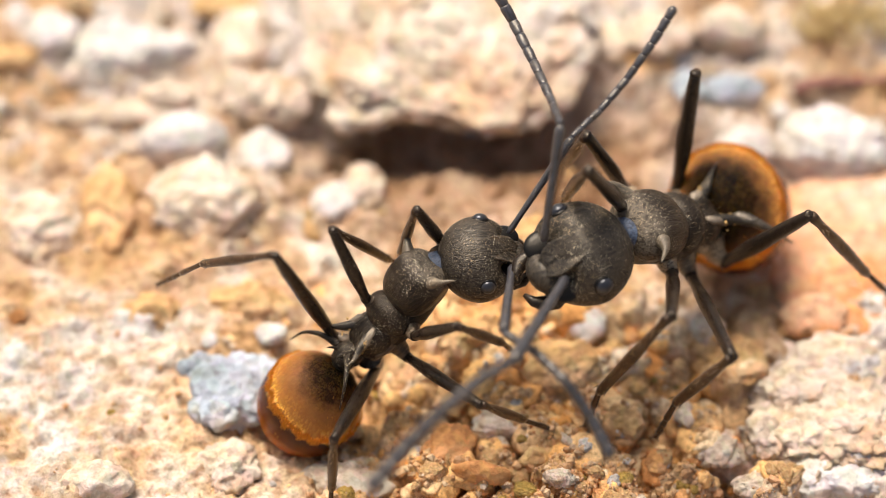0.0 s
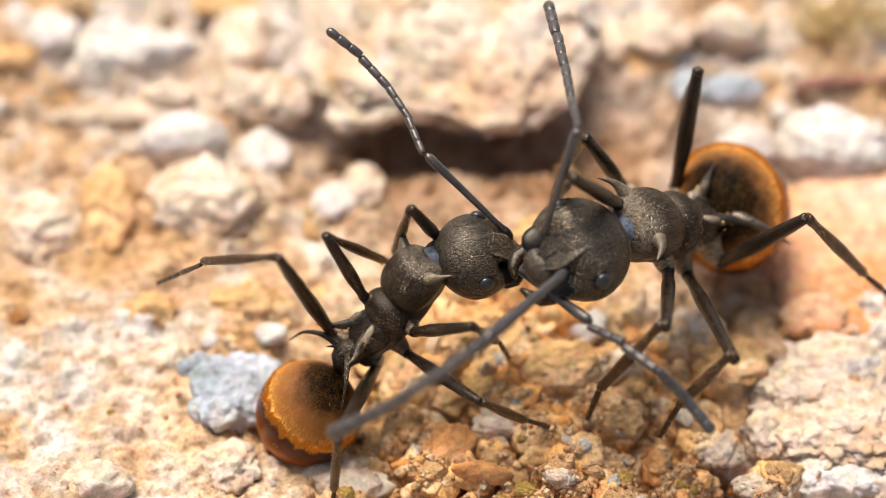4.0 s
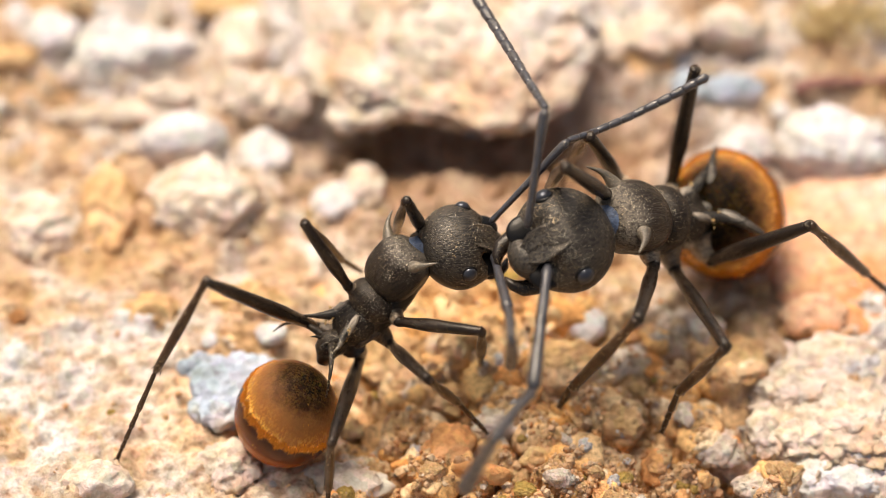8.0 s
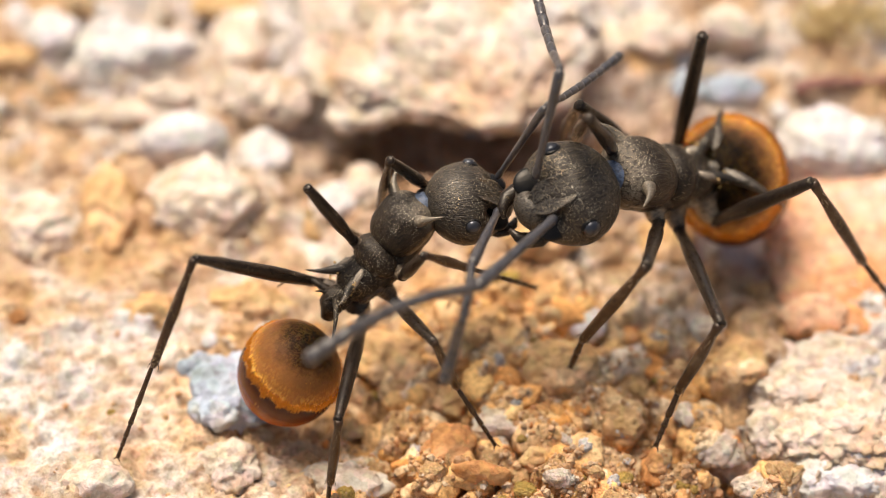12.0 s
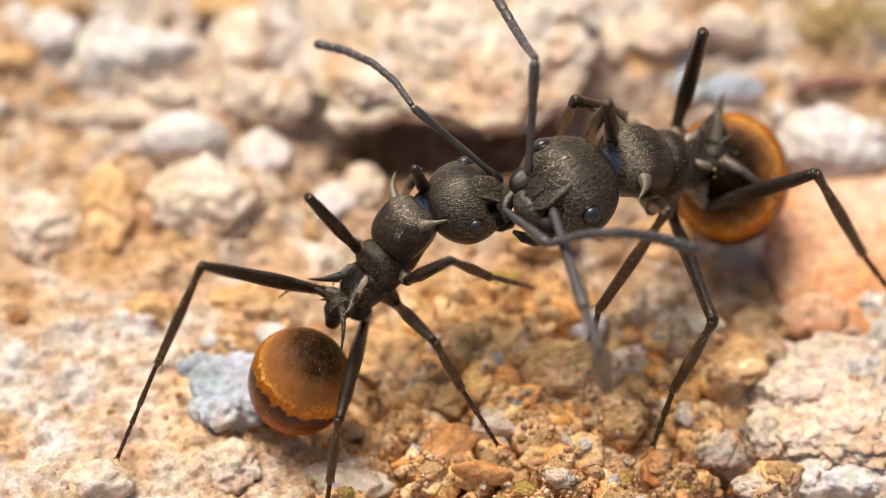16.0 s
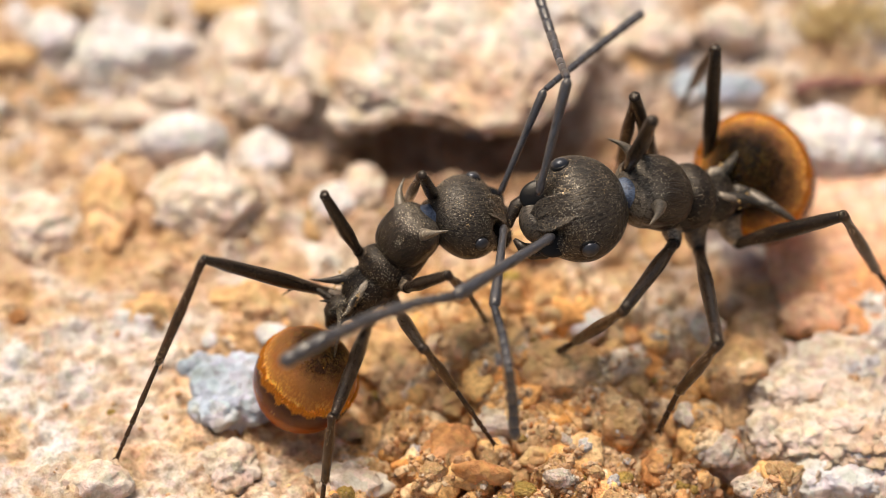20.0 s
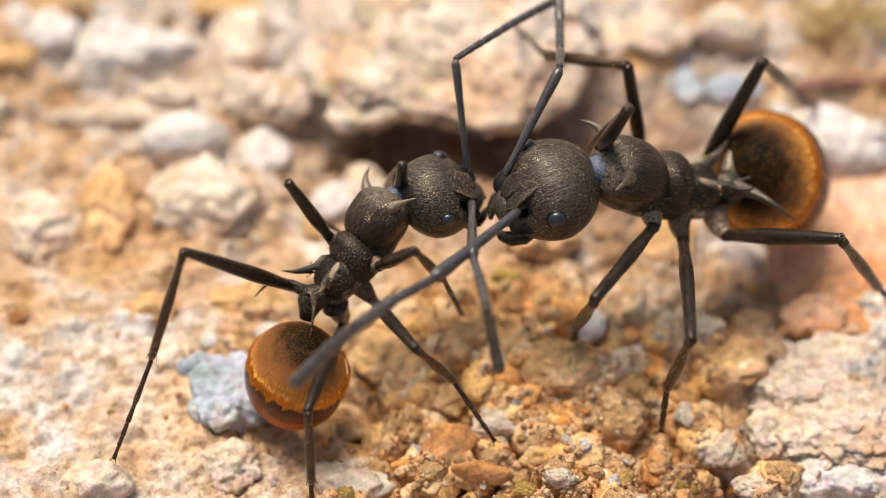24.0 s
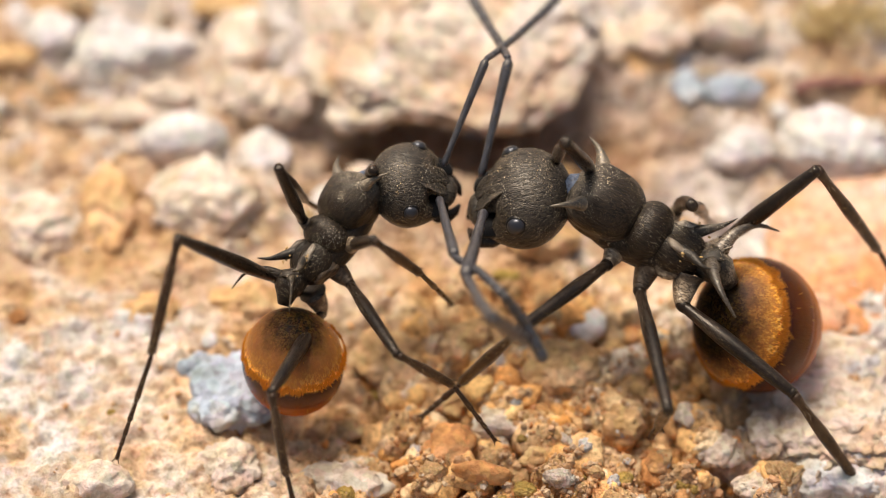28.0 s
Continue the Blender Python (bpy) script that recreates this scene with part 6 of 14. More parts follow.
        (21, mm(-3.36, 3.26, 0.62, -11, 28, 67)), (21.25, mm(-2.45, 3.94, 0.51, -32, 33, 51)), (21.5, mm(-1.84, 4.57, 0.10, -53, 35, 25)), (21.75, mm(-1.24, 4.73, 0.88, -37, 42, 28)),
        (22, mm(-1.09, 4.64, 1.21, -27, 42, 37)), (22.5, mm(-1.58, 4.25, 1.46, -14, 30, 54)), (23.25, mm(-2.87, 3.78, 1.23, -3, 17, 68)), (23.5, mm(-2.91, 3.76, 1.26, -2, 16, 69)),
        (23.75, mm(-1.64, 4.93, 0.96, -35, 42, 28)), (24, mm(-0.76, 6.29, 0.07, -63, 46, -28)), (24.5, mm(-0.78, 6.48, 0.02, -62, 52, -22)), (24.75, mm(-0.06, 6.88, -0.38, -62, 50, -39)),
        (25, mm(1.07, 6.89, -0.32, -46, 45, -51)), (25.5, mm(1.71, 6.02, -0.34, -51, 35, -73)), (25.75, mm(2.06, 6.23, -0.77, -58, 40, -68)), (26, mm(1.47, 6.88, -1.86, -60, 43, -63)),
        (26.5, mm(1.82, 6.98, -0.99, -58, 51, -50)), (27, mm(0.94, 6.94, -1.55, -33, 46, -55)), (27.25, mm(1.60, 6.72, -0.69, -30, 47, -52)), (27.5, mm(1.65, 6.65, -0.23, -32, 50, -45)),
        (28, mm(0.06, 6.58, -0.87, -52, 55, -17)),
    ])
    walk(small_ant["far_antenna_fl4"], [
        (0, mm(-1.04, 8.39, -1.39, -2, 39, 16)), (0.25, mm(-2.15, 7.73, -1.37, -16, 40, 19)), (0.5, mm(-2.92, 7.31, -1.47, -28, 40, 21)), (0.75, mm(-2.14, 7.73, -1.21, -19, 40, 18)),
        (1, mm(-0.95, 8.28, -0.92, -1, 41, 16)), (1.25, mm(-0.01, 8.37, -1.02, -9, 40, 3)), (1.5, mm(0.66, 8.29, -1.43, -21, 36, -16)), (1.75, mm(0.79, 8.16, -2.15, -24, 34, -22)),
        (2, mm(0.51, 7.97, -3.04, -25, 33, -23)), (2.25, mm(-0.11, 8.07, -2.87, -21, 35, -15)), (2.5, mm(-0.33, 8.26, -2.15, -17, 37, -7)), (2.75, mm(0.10, 8.00, -3.07, -24, 33, -20)),
        (3, mm(1.17, 7.87, -3.11, -30, 28, -32)), (3.25, mm(-1.43, 5.67, -0.67, -41, 38, 39)), (3.5, mm(-3.81, 3.56, 2.11, 39, 11, 96)), (4, mm(-4.05, 3.66, 2.11, 39, 7, 101)),
        (4.5, mm(-4.73, 3.53, 1.49, 38, 6, 103)), (5, mm(-4.87, 3.56, 1.44, 37, 6, 103)), (5.5, mm(-4.74, 3.72, 1.70, 37, 5, 102)), (5.75, mm(-3.51, 4.76, 0.74, -20, 6, 99)),
        (6, mm(-2.10, 5.46, -0.43, -45, 33, 48)), (6.25, mm(-2.64, 6.06, 1.13, -13, 38, 28)), (6.5, mm(-2.86, 3.12, 1.43, -17, 26, 68)), (6.75, mm(-1.50, 7.50, -1.30, -38, 31, -13)),
        (7, mm(-1.03, 7.52, -2.58, -22, 25, -2)), (7.25, mm(-1.28, 7.57, -2.98, -18, 29, -5)), (7.5, mm(-2.48, 7.10, -2.51, -45, 36, 16)), (7.75, mm(-2.56, 6.77, -2.62, -31, 37, 2)),
        (8, mm(0.52, 7.83, -2.63, -23, 32, -23)), (8.25, mm(-1.11, 7.12, -1.64, -18, 36, -9)), (8.5, mm(-3.06, 6.22, -1.01, -36, 39, 19)), (8.75, mm(-2.33, 6.55, -1.86, -39, 36, -10)),
        (9, mm(-1.07, 7.02, -2.03, -26, 30, -29)), (9.25, mm(-1.06, 7.04, -1.76, -25, 32, -28)), (9.5, mm(-1.29, 6.77, -1.35, -40, 35, -23)), (9.75, mm(-2.57, 4.79, -0.63, -66, 40, 1)),
        (10, mm(-3.84, 3.08, -0.21, -41, 27, 62)), (10.25, mm(-4.40, 4.03, -0.20, -32, 28, 59)), (10.5, mm(-3.58, 6.15, -0.82, -39, 40, 21)), (10.75, mm(0.52, 7.75, -1.62, -27, 29, -37)),
        (11, mm(-0.99, 6.93, -2.12, -65, 34, -19)), (11.25, mm(-0.59, 6.59, -0.66, -27, 28, -33)), (11.5, mm(0.16, 6.53, 0.75, -29, 25, -37)), (11.75, mm(-0.16, 6.44, -0.55, -44, 31, -28)),
        (12, mm(-0.17, 6.42, -1.67, -62, 37, -9)), (12.5, mm(0.52, 6.33, -1.38, -78, 31, -35)), (13.75, mm(0.02, 6.43, -1.15, -60, 34, -28)), (14.5, mm(-0.48, 6.43, -1.40, -45, 35, -24)),
        (14.75, mm(0.18, 6.66, -2.33, -55, 25, -43)), (15, mm(0.86, 6.90, -3.30, -37, 14, -60)), (15.25, mm(0.02, 7.47, -3.19, -59, 24, -42)), (15.5, mm(-1.53, 7.39, -2.81, -58, 36, -7)),
        (15.75, mm(-2.42, 4.88, 0.15, -31, 14, 82)), (16, mm(-3.88, 2.93, 1.23, -4, -10, 114)), (16.25, mm(-3.33, 4.52, -0.19, -59, 33, 28)), (16.5, mm(-1.90, 6.42, -0.94, -49, 29, -21)),
        (16.75, mm(-0.77, 5.83, -1.13, -90, 24, -36)), (17, mm(0.07, 5.05, -1.41, -102, -9, -96)), (17.5, mm(0.16, 6.05, -1.19, -62, 7, -64)), (17.75, mm(0.73, 5.98, -1.45, -69, 4, -67)),
        (18, mm(0.78, 5.72, -2.20, -77, -1, -72)), (18.25, mm(-0.47, 6.34, -2.15, -71, 21, -45)), (18.5, mm(-1.57, 7.03, -1.99, -23, 32, -22)), (19, mm(-0.91, 7.31, -2.45, -56, 28, -33)),
        (19.5, mm(-0.68, 7.31, -1.44, -51, 35, -15)), (20, mm(-1.69, 7.31, -2.43, -53, 36, -11)), (20.5, mm(-0.65, 7.80, -1.99, -42, 33, -23)), (20.75, mm(-2.06, 5.77, -0.31, -42, 40, 20)),
        (21, mm(-4.32, 3.57, 0.45, -5, 28, 68)), (21.25, mm(-3.31, 4.27, 0.06, -31, 34, 47)), (21.5, mm(-2.53, 4.93, -0.57, -56, 35, 14)), (21.75, mm(-1.99, 5.25, 0.42, -44, 44, 16)),
        (22, mm(-1.88, 5.19, 0.86, -33, 45, 27)), (22.5, mm(-2.46, 4.74, 1.25, -14, 31, 53)), (23.25, mm(-3.82, 4.16, 1.18, 3, 14, 70)), (23.5, mm(-3.87, 4.12, 1.22, 3, 13, 72)),
        (23.75, mm(-2.38, 5.50, 0.53, -35, 41, 32)), (24, mm(-1.12, 7.01, -0.56, -69, 45, -31)), (24.5, mm(-1.25, 7.20, -0.53, -66, 51, -28)), (24.75, mm(-0.29, 7.69, -0.96, -65, 49, -42)),
        (25, mm(1.31, 7.74, -0.84, -39, 43, -54)), (25.25, mm(1.63, 7.19, -1.03, -42, 36, -70)), (25.5, mm(2.20, 6.64, -0.99, -44, 34, -75)), (25.75, mm(2.34, 6.96, -1.44, -47, 40, -68)),
        (26, mm(1.65, 7.65, -2.51, -53, 43, -64)), (26.5, mm(1.80, 7.85, -1.53, -66, 50, -54)), (26.75, mm(1.56, 7.88, -1.79, -34, 47, -57)), (27, mm(1.42, 7.76, -1.94, -34, 45, -57)),
        (27.25, mm(2.07, 7.56, -1.03, -31, 46, -54)), (27.5, mm(1.97, 7.56, -0.58, -25, 50, -48)), (28, mm(-0.39, 7.37, -1.34, -44, 55, -13)),
    ])
    walk(small_ant["near_antenna_scape"], [
        (0, mm(1.12, 2.58, -0.65, 43, -36, -135)), (0.5, mm(1.10, 2.58, -0.69, 36, -24, -103)), (0.75, mm(1.10, 2.59, -0.67, 53, -40, -149)), (1, mm(1.11, 2.60, -0.64, 50, -40, -173)),
        (1.25, mm(1.11, 2.60, -0.65, 38, -38, -137)), (1.5, mm(1.10, 2.61, -0.64, 15, -23, -102)), (1.75, mm(1.11, 2.59, -0.66, 27, -32, -119)), (2, mm(1.13, 2.55, -0.70, 44, -40, -151)),
        (2.5, mm(1.09, 2.49, -0.83, 79, -36, 168)), (3, mm(1.12, 2.50, -0.78, 54, -40, -154)), (3.25, mm(1.12, 2.50, -0.78, 24, -27, -109)), (3.5, mm(1.11, 2.50, -0.80, 4, -15, -89)),
        (4.75, mm(0.99, 2.44, -1.00, 3, -5, -75)), (5.25, mm(0.92, 2.43, -1.06, 6, -2, -73)), (5.5, mm(1.03, 2.53, -0.85, 7, -2, -73)), (5.75, mm(1.12, 2.58, -0.66, 17, -18, -98)),
        (6, mm(1.15, 2.62, -0.55, 26, -34, -138)), (6.5, mm(1.15, 2.74, -0.16, 48, -41, -174)), (7, mm(1.15, 2.61, -0.55, 82, -22, 170)), (7.25, mm(1.16, 2.26, -0.98, 88, -29, 176)),
        (7.5, mm(1.08, 2.13, -1.15, 57, -31, -124)), (8, mm(1.11, 2.43, -0.87, 35, -27, -114)), (8.5, mm(1.13, 2.42, -0.86, 6, 1, -71)), (8.75, mm(1.14, 2.44, -0.82, 55, -33, -127)),
        (9, mm(1.15, 2.48, -0.77, 80, -27, 144)), (9.25, mm(1.12, 2.53, -0.74, 44, -25, -111)), (9.5, mm(1.75, 2.83, -0.16, -11, 8, -73)), (9.75, mm(1.76, 2.80, -0.12, -12, 10, -70)),
        (10, mm(1.77, 2.81, -0.10, -11, 12, -68)), (10.25, mm(1.10, 2.61, -0.64, 5, -4, -87)), (10.5, mm(1.14, 2.64, -0.52, 23, -32, -131)), (10.75, mm(1.15, 2.63, -0.52, 32, -39, -156)),
        (11, mm(1.16, 2.58, -0.60, 38, -39, -168)), (11.5, mm(1.18, 2.47, -0.73, 45, -35, -137)), (12, mm(1.22, 2.49, -0.65, 54, -39, -159)), (12.5, mm(1.26, 2.51, -0.54, 14, -24, -107)),
        (14.75, mm(1.22, 2.51, -0.60, 11, -19, -101)), (15, mm(1.20, 2.51, -0.64, 12, -18, -101)), (15.5, mm(1.16, 2.49, -0.74, 25, -20, -107)), (16, mm(1.21, 2.55, -0.54, 25, -5, -87)),
        (16.5, mm(1.16, 2.63, -0.49, -8, 3, -77)), (16.75, mm(1.19, 2.65, -0.39, 17, -14, -105)), (17, mm(1.23, 2.63, -0.28, 28, -29, -143)), (17.5, mm(1.32, 2.52, -0.35, 46, -33, -136)),
        (18, mm(1.20, 2.50, -0.66, 51, -40, -169)), (18.5, mm(1.03, 2.42, -0.97, 63, -32, 156)), (19, mm(0.90, 2.39, -1.12, 39, -39, -172)), (19.5, mm(0.92, 2.38, -1.11, 27, -33, -132)),
        (20, mm(0.97, 2.37, -1.07, 30, -35, -135)), (20.5, mm(1.00, 2.41, -1.02, 64, -40, -170)), (21, mm(0.92, 2.45, -1.04, 24, -31, -118)), (21.5, mm(1.04, 2.38, -1.00, 32, -24, -111)),
        (21.75, mm(0.99, 2.35, -1.08, 18, -19, -110)), (22.5, mm(1.08, 2.38, -0.95, 16, -12, -106)), (23.5, mm(1.21, 2.42, -0.76, 19, -8, -103)), (24, mm(1.13, 2.38, -0.90, 26, -34, -131)),
        (24.5, mm(1.42, 2.16, -0.69, 0, -31, -127)), (24.75, mm(1.41, 2.15, -0.71, 21, -44, -145)), (25, mm(1.41, 2.17, -0.69, 55, -53, 168)), (25.5, mm(1.38, 2.09, -0.83, 42, -53, 156)),
        (25.75, mm(1.34, 2.05, -0.91, 34, -51, -172)), (26, mm(1.28, 2.00, -1.01, 13, -30, -131)), (26.5, mm(1.16, 2.00, -1.15, 4, -22, -121)), (26.75, mm(1.24, 1.98, -1.08, 46, -54, -176)),
        (27, mm(1.31, 1.96, -0.99, 72, -47, 128)), (27.5, mm(1.35, 1.93, -0.96, 66, -53, 152)), (27.75, mm(1.36, 1.92, -0.95, 37, -49, -162)), (28, mm(1.38, 1.92, -0.93, 10, -25, -123)),
    ])
    walk(small_ant["near_antenna_fl1"], [
        (0, mm(3.45, 1.89, 0.93, -7, -2, -73)), (0.5, mm(3.55, 2.71, 0.86, 19, -1, -74)), (0.75, mm(3.27, 1.85, 1.11, 35, -20, -97)), (1, mm(2.74, 0.90, 1.05, 56, -39, -146)),
        (1.25, mm(3.47, 1.67, 0.75, 21, -21, -98)), (1.5, mm(3.90, 2.32, 0.05, -5, -7, -80)), (1.75, mm(3.71, 1.93, 0.44, 3, -17, -93)), (2, mm(3.27, 1.33, 0.83, 18, -31, -116)),
        (2.5, mm(2.62, 1.62, 1.47, 47, -39, -144)), (2.75, mm(2.81, 1.55, 1.34, 63, -40, -159)), (3, mm(3.22, 1.63, 1.01, 86, -34, 162)), (3.25, mm(3.80, 2.18, 0.28, 48, -33, -122)),
        (3.5, mm(4.00, 2.59, -0.59, 3, -5, -77)), (4.5, mm(3.86, 3.08, -0.88, -9, 2, -67)), (5.25, mm(3.67, 3.30, -0.75, -7, 5, -63)), (5.5, mm(3.79, 3.36, -0.50, -6, 6, -63)),
        (5.75, mm(3.90, 2.44, 0.15, 4, -2, -75)), (6, mm(3.43, 1.16, 0.49, 16, -16, -97)), (6.25, mm(3.01, 0.90, 0.97, 27, -27, -116)), (6.5, mm(2.77, 0.99, 1.48, 40, -38, -141)),
        (6.75, mm(2.52, 1.61, 1.99, 61, -37, -161)), (7, mm(2.13, 2.02, 2.11, 75, -29, -170)), (7.5, mm(3.09, 2.26, 0.94, 73, -36, -154)), (8, mm(3.59, 2.18, 0.63, 46, -32, -124)),
        (8.5, mm(3.86, 3.37, -0.56, 65, -34, -128)), (8.75, mm(3.25, 2.49, 1.17, 63, -33, -128)), (9, mm(1.91, 1.30, 1.77, 61, -31, -129)), (9.25, mm(3.38, 2.57, 1.07, 28, 15, -58)),
        (9.5, mm(4.45, 3.73, -0.71, -1, 22, -47)), (9.75, mm(4.39, 3.86, -0.72, 7, 24, -49)), (10, mm(4.37, 3.98, -0.63, 11, 30, -51)), (10.25, mm(3.99, 2.78, -0.39, 60, -37, -126)),
        (10.5, mm(3.56, 1.34, 0.42, 57, -35, -139)), (10.75, mm(3.01, 0.74, 0.67, 59, -38, -155)), (11, mm(2.74, 0.59, 0.80, 53, -38, -155)), (11.25, mm(3.17, 1.21, 0.95, 30, -24, -109)),
        (11.5, mm(3.44, 1.77, 0.96, 10, -8, -84)), (12, mm(3.21, 1.42, 1.17, 39, -35, -136)), (12.25, mm(3.68, 1.69, 0.74, 16, -5, -84)), (12.5, mm(4.03, 1.96, 0.11, -14, 14, -61)),
        (14.5, mm(4.07, 2.12, -0.13, 19, 25, -45)), (15, mm(4.02, 2.16, -0.07, 23, 22, -47)), (15.5, mm(3.81, 2.14, 0.39, -4, 5, -71)), (16, mm(3.83, 2.79, 0.68, 9, 25, -39)),
        (16.25, mm(4.00, 3.16, 0.01, 19, 25, -37)), (16.5, mm(3.96, 3.30, -0.91, 25, 22, -44)), (16.75, mm(3.92, 2.12, 0.42, 8, 13, -61)), (17, mm(3.30, 1.00, 0.92, 12, 6, -72)),
        (17.5, mm(3.54, 1.89, 1.41, 67, -32, -130)), (18, mm(2.96, 0.96, 1.07, 38, -25, -105)), (18.5, mm(1.75, 0.68, 1.24, -6, -4, -77)), (19, mm(2.37, 0.33, 0.31, -2, 7, -66)),
        (19.5, mm(3.31, 1.17, -0.00, -22, 7, -69)), (20, mm(3.33, 1.19, 0.11, 20, -25, -110)), (20.5, mm(2.88, 1.48, 0.99, 61, -30, -129)), (21, mm(3.54, 1.74, -0.02, 13, -11, -87)),
        (21.5, mm(3.57, 2.07, 0.39, 15, -11, -87)), (21.75, mm(3.68, 1.67, -0.23, 3, -4, -94)), (22.25, mm(3.76, 1.69, -0.32, -0, 1, -95)), (23.5, mm(3.91, 1.94, 0.17, 8, 8, -87)),
        (24, mm(3.57, 1.21, 0.14, 16, -24, -117)), (24.5, mm(3.74, 0.42, -0.67, -11, -22, -118)), (24.75, mm(3.56, 0.34, 0.02, 14, -22, -117)), (25, mm(2.90, 0.13, 0.73, 44, -28, -133)),
        (25.25, mm(2.29, -0.26, 0.64, 76, -50, 142)), (25.5, mm(1.91, -0.51, 0.35, 33, -52, 151)), (25.75, mm(2.91, -0.16, 0.12, 17, -43, -150)), (26, mm(3.64, 0.42, -0.43, -9, -6, -111)),
        (26.5, mm(3.68, 0.56, -0.98, -6, -5, -109)), (26.75, mm(3.07, 0.09, 0.15, 34, -51, -161)), (27, mm(1.84, -0.20, 0.87, 46, -51, 140)), (27.25, mm(2.14, -0.20, 0.82, 25, -42, -146)),
        (27.5, mm(2.66, -0.13, 0.61, -25, 13, -96)), (27.75, mm(3.35, 0.14, 0.19, -23, 15, -94)), (28, mm(3.88, 0.53, -0.49, -4, 11, -96)),
    ])
    walk(small_ant["near_antenna_fl2"], [
        (0, mm(4.42, 2.18, 0.81, -10, -10, -83)), (0.25, mm(4.49, 2.71, 1.10, 7, -10, -83)), (0.5, mm(4.48, 3.00, 1.20, 16, -10, -84)), (0.75, mm(4.13, 1.95, 1.67, 34, -30, -114)),
        (1, mm(3.51, 0.73, 1.71, 44, -40, -151)), (1.25, mm(4.43, 1.66, 1.10, 17, -29, -112)), (1.5, mm(4.91, 2.49, -0.04, -10, -14, -90)), (1.75, mm(4.74, 1.89, 0.50, -2, -22, -100)),
        (2, mm(4.22, 1.04, 1.09, 11, -32, -119)), (2.25, mm(3.74, 1.07, 1.67, 29, -38, -135)), (2.5, mm(3.42, 1.34, 2.05, 49, -40, -151)), (3, mm(3.75, 1.38, 1.86, 89, -33, 159)),
        (3.25, mm(4.60, 2.17, 0.92, 43, -32, -119)), (3.5, mm(5.00, 2.83, -0.54, -4, -10, -83)), (4.25, mm(4.86, 3.32, -1.03, -11, -6, -77)), (5.25, mm(4.57, 3.78, -0.88, -8, -2, -73)),
        (5.5, mm(4.69, 3.83, -0.61, -7, -2, -73)), (5.75, mm(4.89, 2.69, 0.22, 1, -10, -86)), (6, mm(4.42, 1.12, 0.76, 10, -21, -105)), (6.25, mm(3.92, 0.70, 1.39, 21, -29, -120)),
        (6.5, mm(3.58, 0.64, 2.01, 32, -37, -138)), (6.75, mm(3.19, 1.31, 2.70, 52, -38, -154)), (7, mm(2.65, 1.85, 2.98, 69, -31, -163)), (7.5, mm(3.74, 2.25, 1.73, 65, -35, -145)),
        (8, mm(4.39, 2.11, 1.26, 49, -32, -127)), (8.25, mm(4.63, 2.85, 0.74, 49, -29, -116)), (8.5, mm(4.51, 3.51, 0.21, 61, -37, -126)), (8.75, mm(3.92, 2.60, 1.94, 62, -33, -128)),
        (9, mm(2.59, 1.33, 2.53, 60, -30, -130)), (9.25, mm(4.22, 2.94, 1.53, 26, 8, -66)), (9.5, mm(5.19, 4.43, -0.72, -2, 16, -55)), (9.75, mm(5.19, 4.49, -0.60, 6, 20, -54)),
        (10, mm(5.21, 4.53, -0.46, 7, 26, -53)), (10.25, mm(4.72, 2.92, 0.32, 38, 15, -64)), (10.5, mm(4.30, 1.24, 1.11, 55, -36, -141)), (10.75, mm(3.73, 0.49, 1.35, 52, -39, -158)),
        (11, mm(3.46, 0.24, 1.44, 43, -38, -157)), (11.25, mm(4.08, 1.11, 1.42, 30, -30, -122)), (11.5, mm(4.44, 1.89, 1.13, 14, -15, -94)), (12, mm(4.03, 1.10, 1.69, 35, -36, -141)),
        (12.25, mm(4.65, 1.82, 1.03, 15, -16, -97)), (12.5, mm(4.87, 2.50, -0.14, -12, 3, -74)), (15, mm(4.81, 2.69, 0.30, 19, 20, -52)), (15.5, mm(4.77, 2.47, 0.31, 1, -5, -84)),
        (15.75, mm(4.64, 2.98, 0.72, 6, 7, -69)), (16, mm(4.52, 3.53, 0.83, 5, 19, -51)), (16.25, mm(4.70, 3.85, 0.32, 12, 19, -50)), (16.5, mm(4.71, 3.86, -0.51, 19, 19, -49)),
        (16.75, mm(4.83, 2.59, 0.56, 11, 11, -65)), (17, mm(4.26, 1.29, 1.14, 12, 0, -81)), (17.25, mm(4.25, 1.57, 1.88, 37, -6, -87)), (17.5, mm(4.16, 2.02, 2.22, 67, -32, -130)),
        (18, mm(3.81, 1.00, 1.63, 25, -27, -109)), (18.5, mm(2.74, 0.90, 1.14, -7, -11, -87)), (19, mm(3.30, 0.75, 0.28, -11, 1, -74)), (19.25, mm(3.88, 1.24, -0.02, -16, 2, -74)),
        (19.5, mm(4.18, 1.57, -0.38, -20, 1, -77)), (19.75, mm(4.37, 1.33, 0.03, -1, -11, -90)), (20, mm(4.29, 0.99, 0.42, 17, -28, -116)), (20.25, mm(3.91, 1.21, 1.24, 45, -35, -130)),
        (20.5, mm(3.54, 1.53, 1.77, 61, -30, -129)), (20.75, mm(4.15, 1.72, 1.12, 30, -21, -100)), (21, mm(4.54, 1.84, 0.20, 1, -15, -92)), (21.5, mm(4.55, 2.17, 0.66, 10, -16, -95)),
        (21.75, mm(4.70, 1.61, -0.17, -2, -9, -99)), (22, mm(4.73, 1.53, -0.39, -5, -7, -101)), (23.25, mm(4.91, 1.93, 0.33, 5, 2, -94)), (23.5, mm(4.93, 1.97, 0.31, 5, 2, -93)),
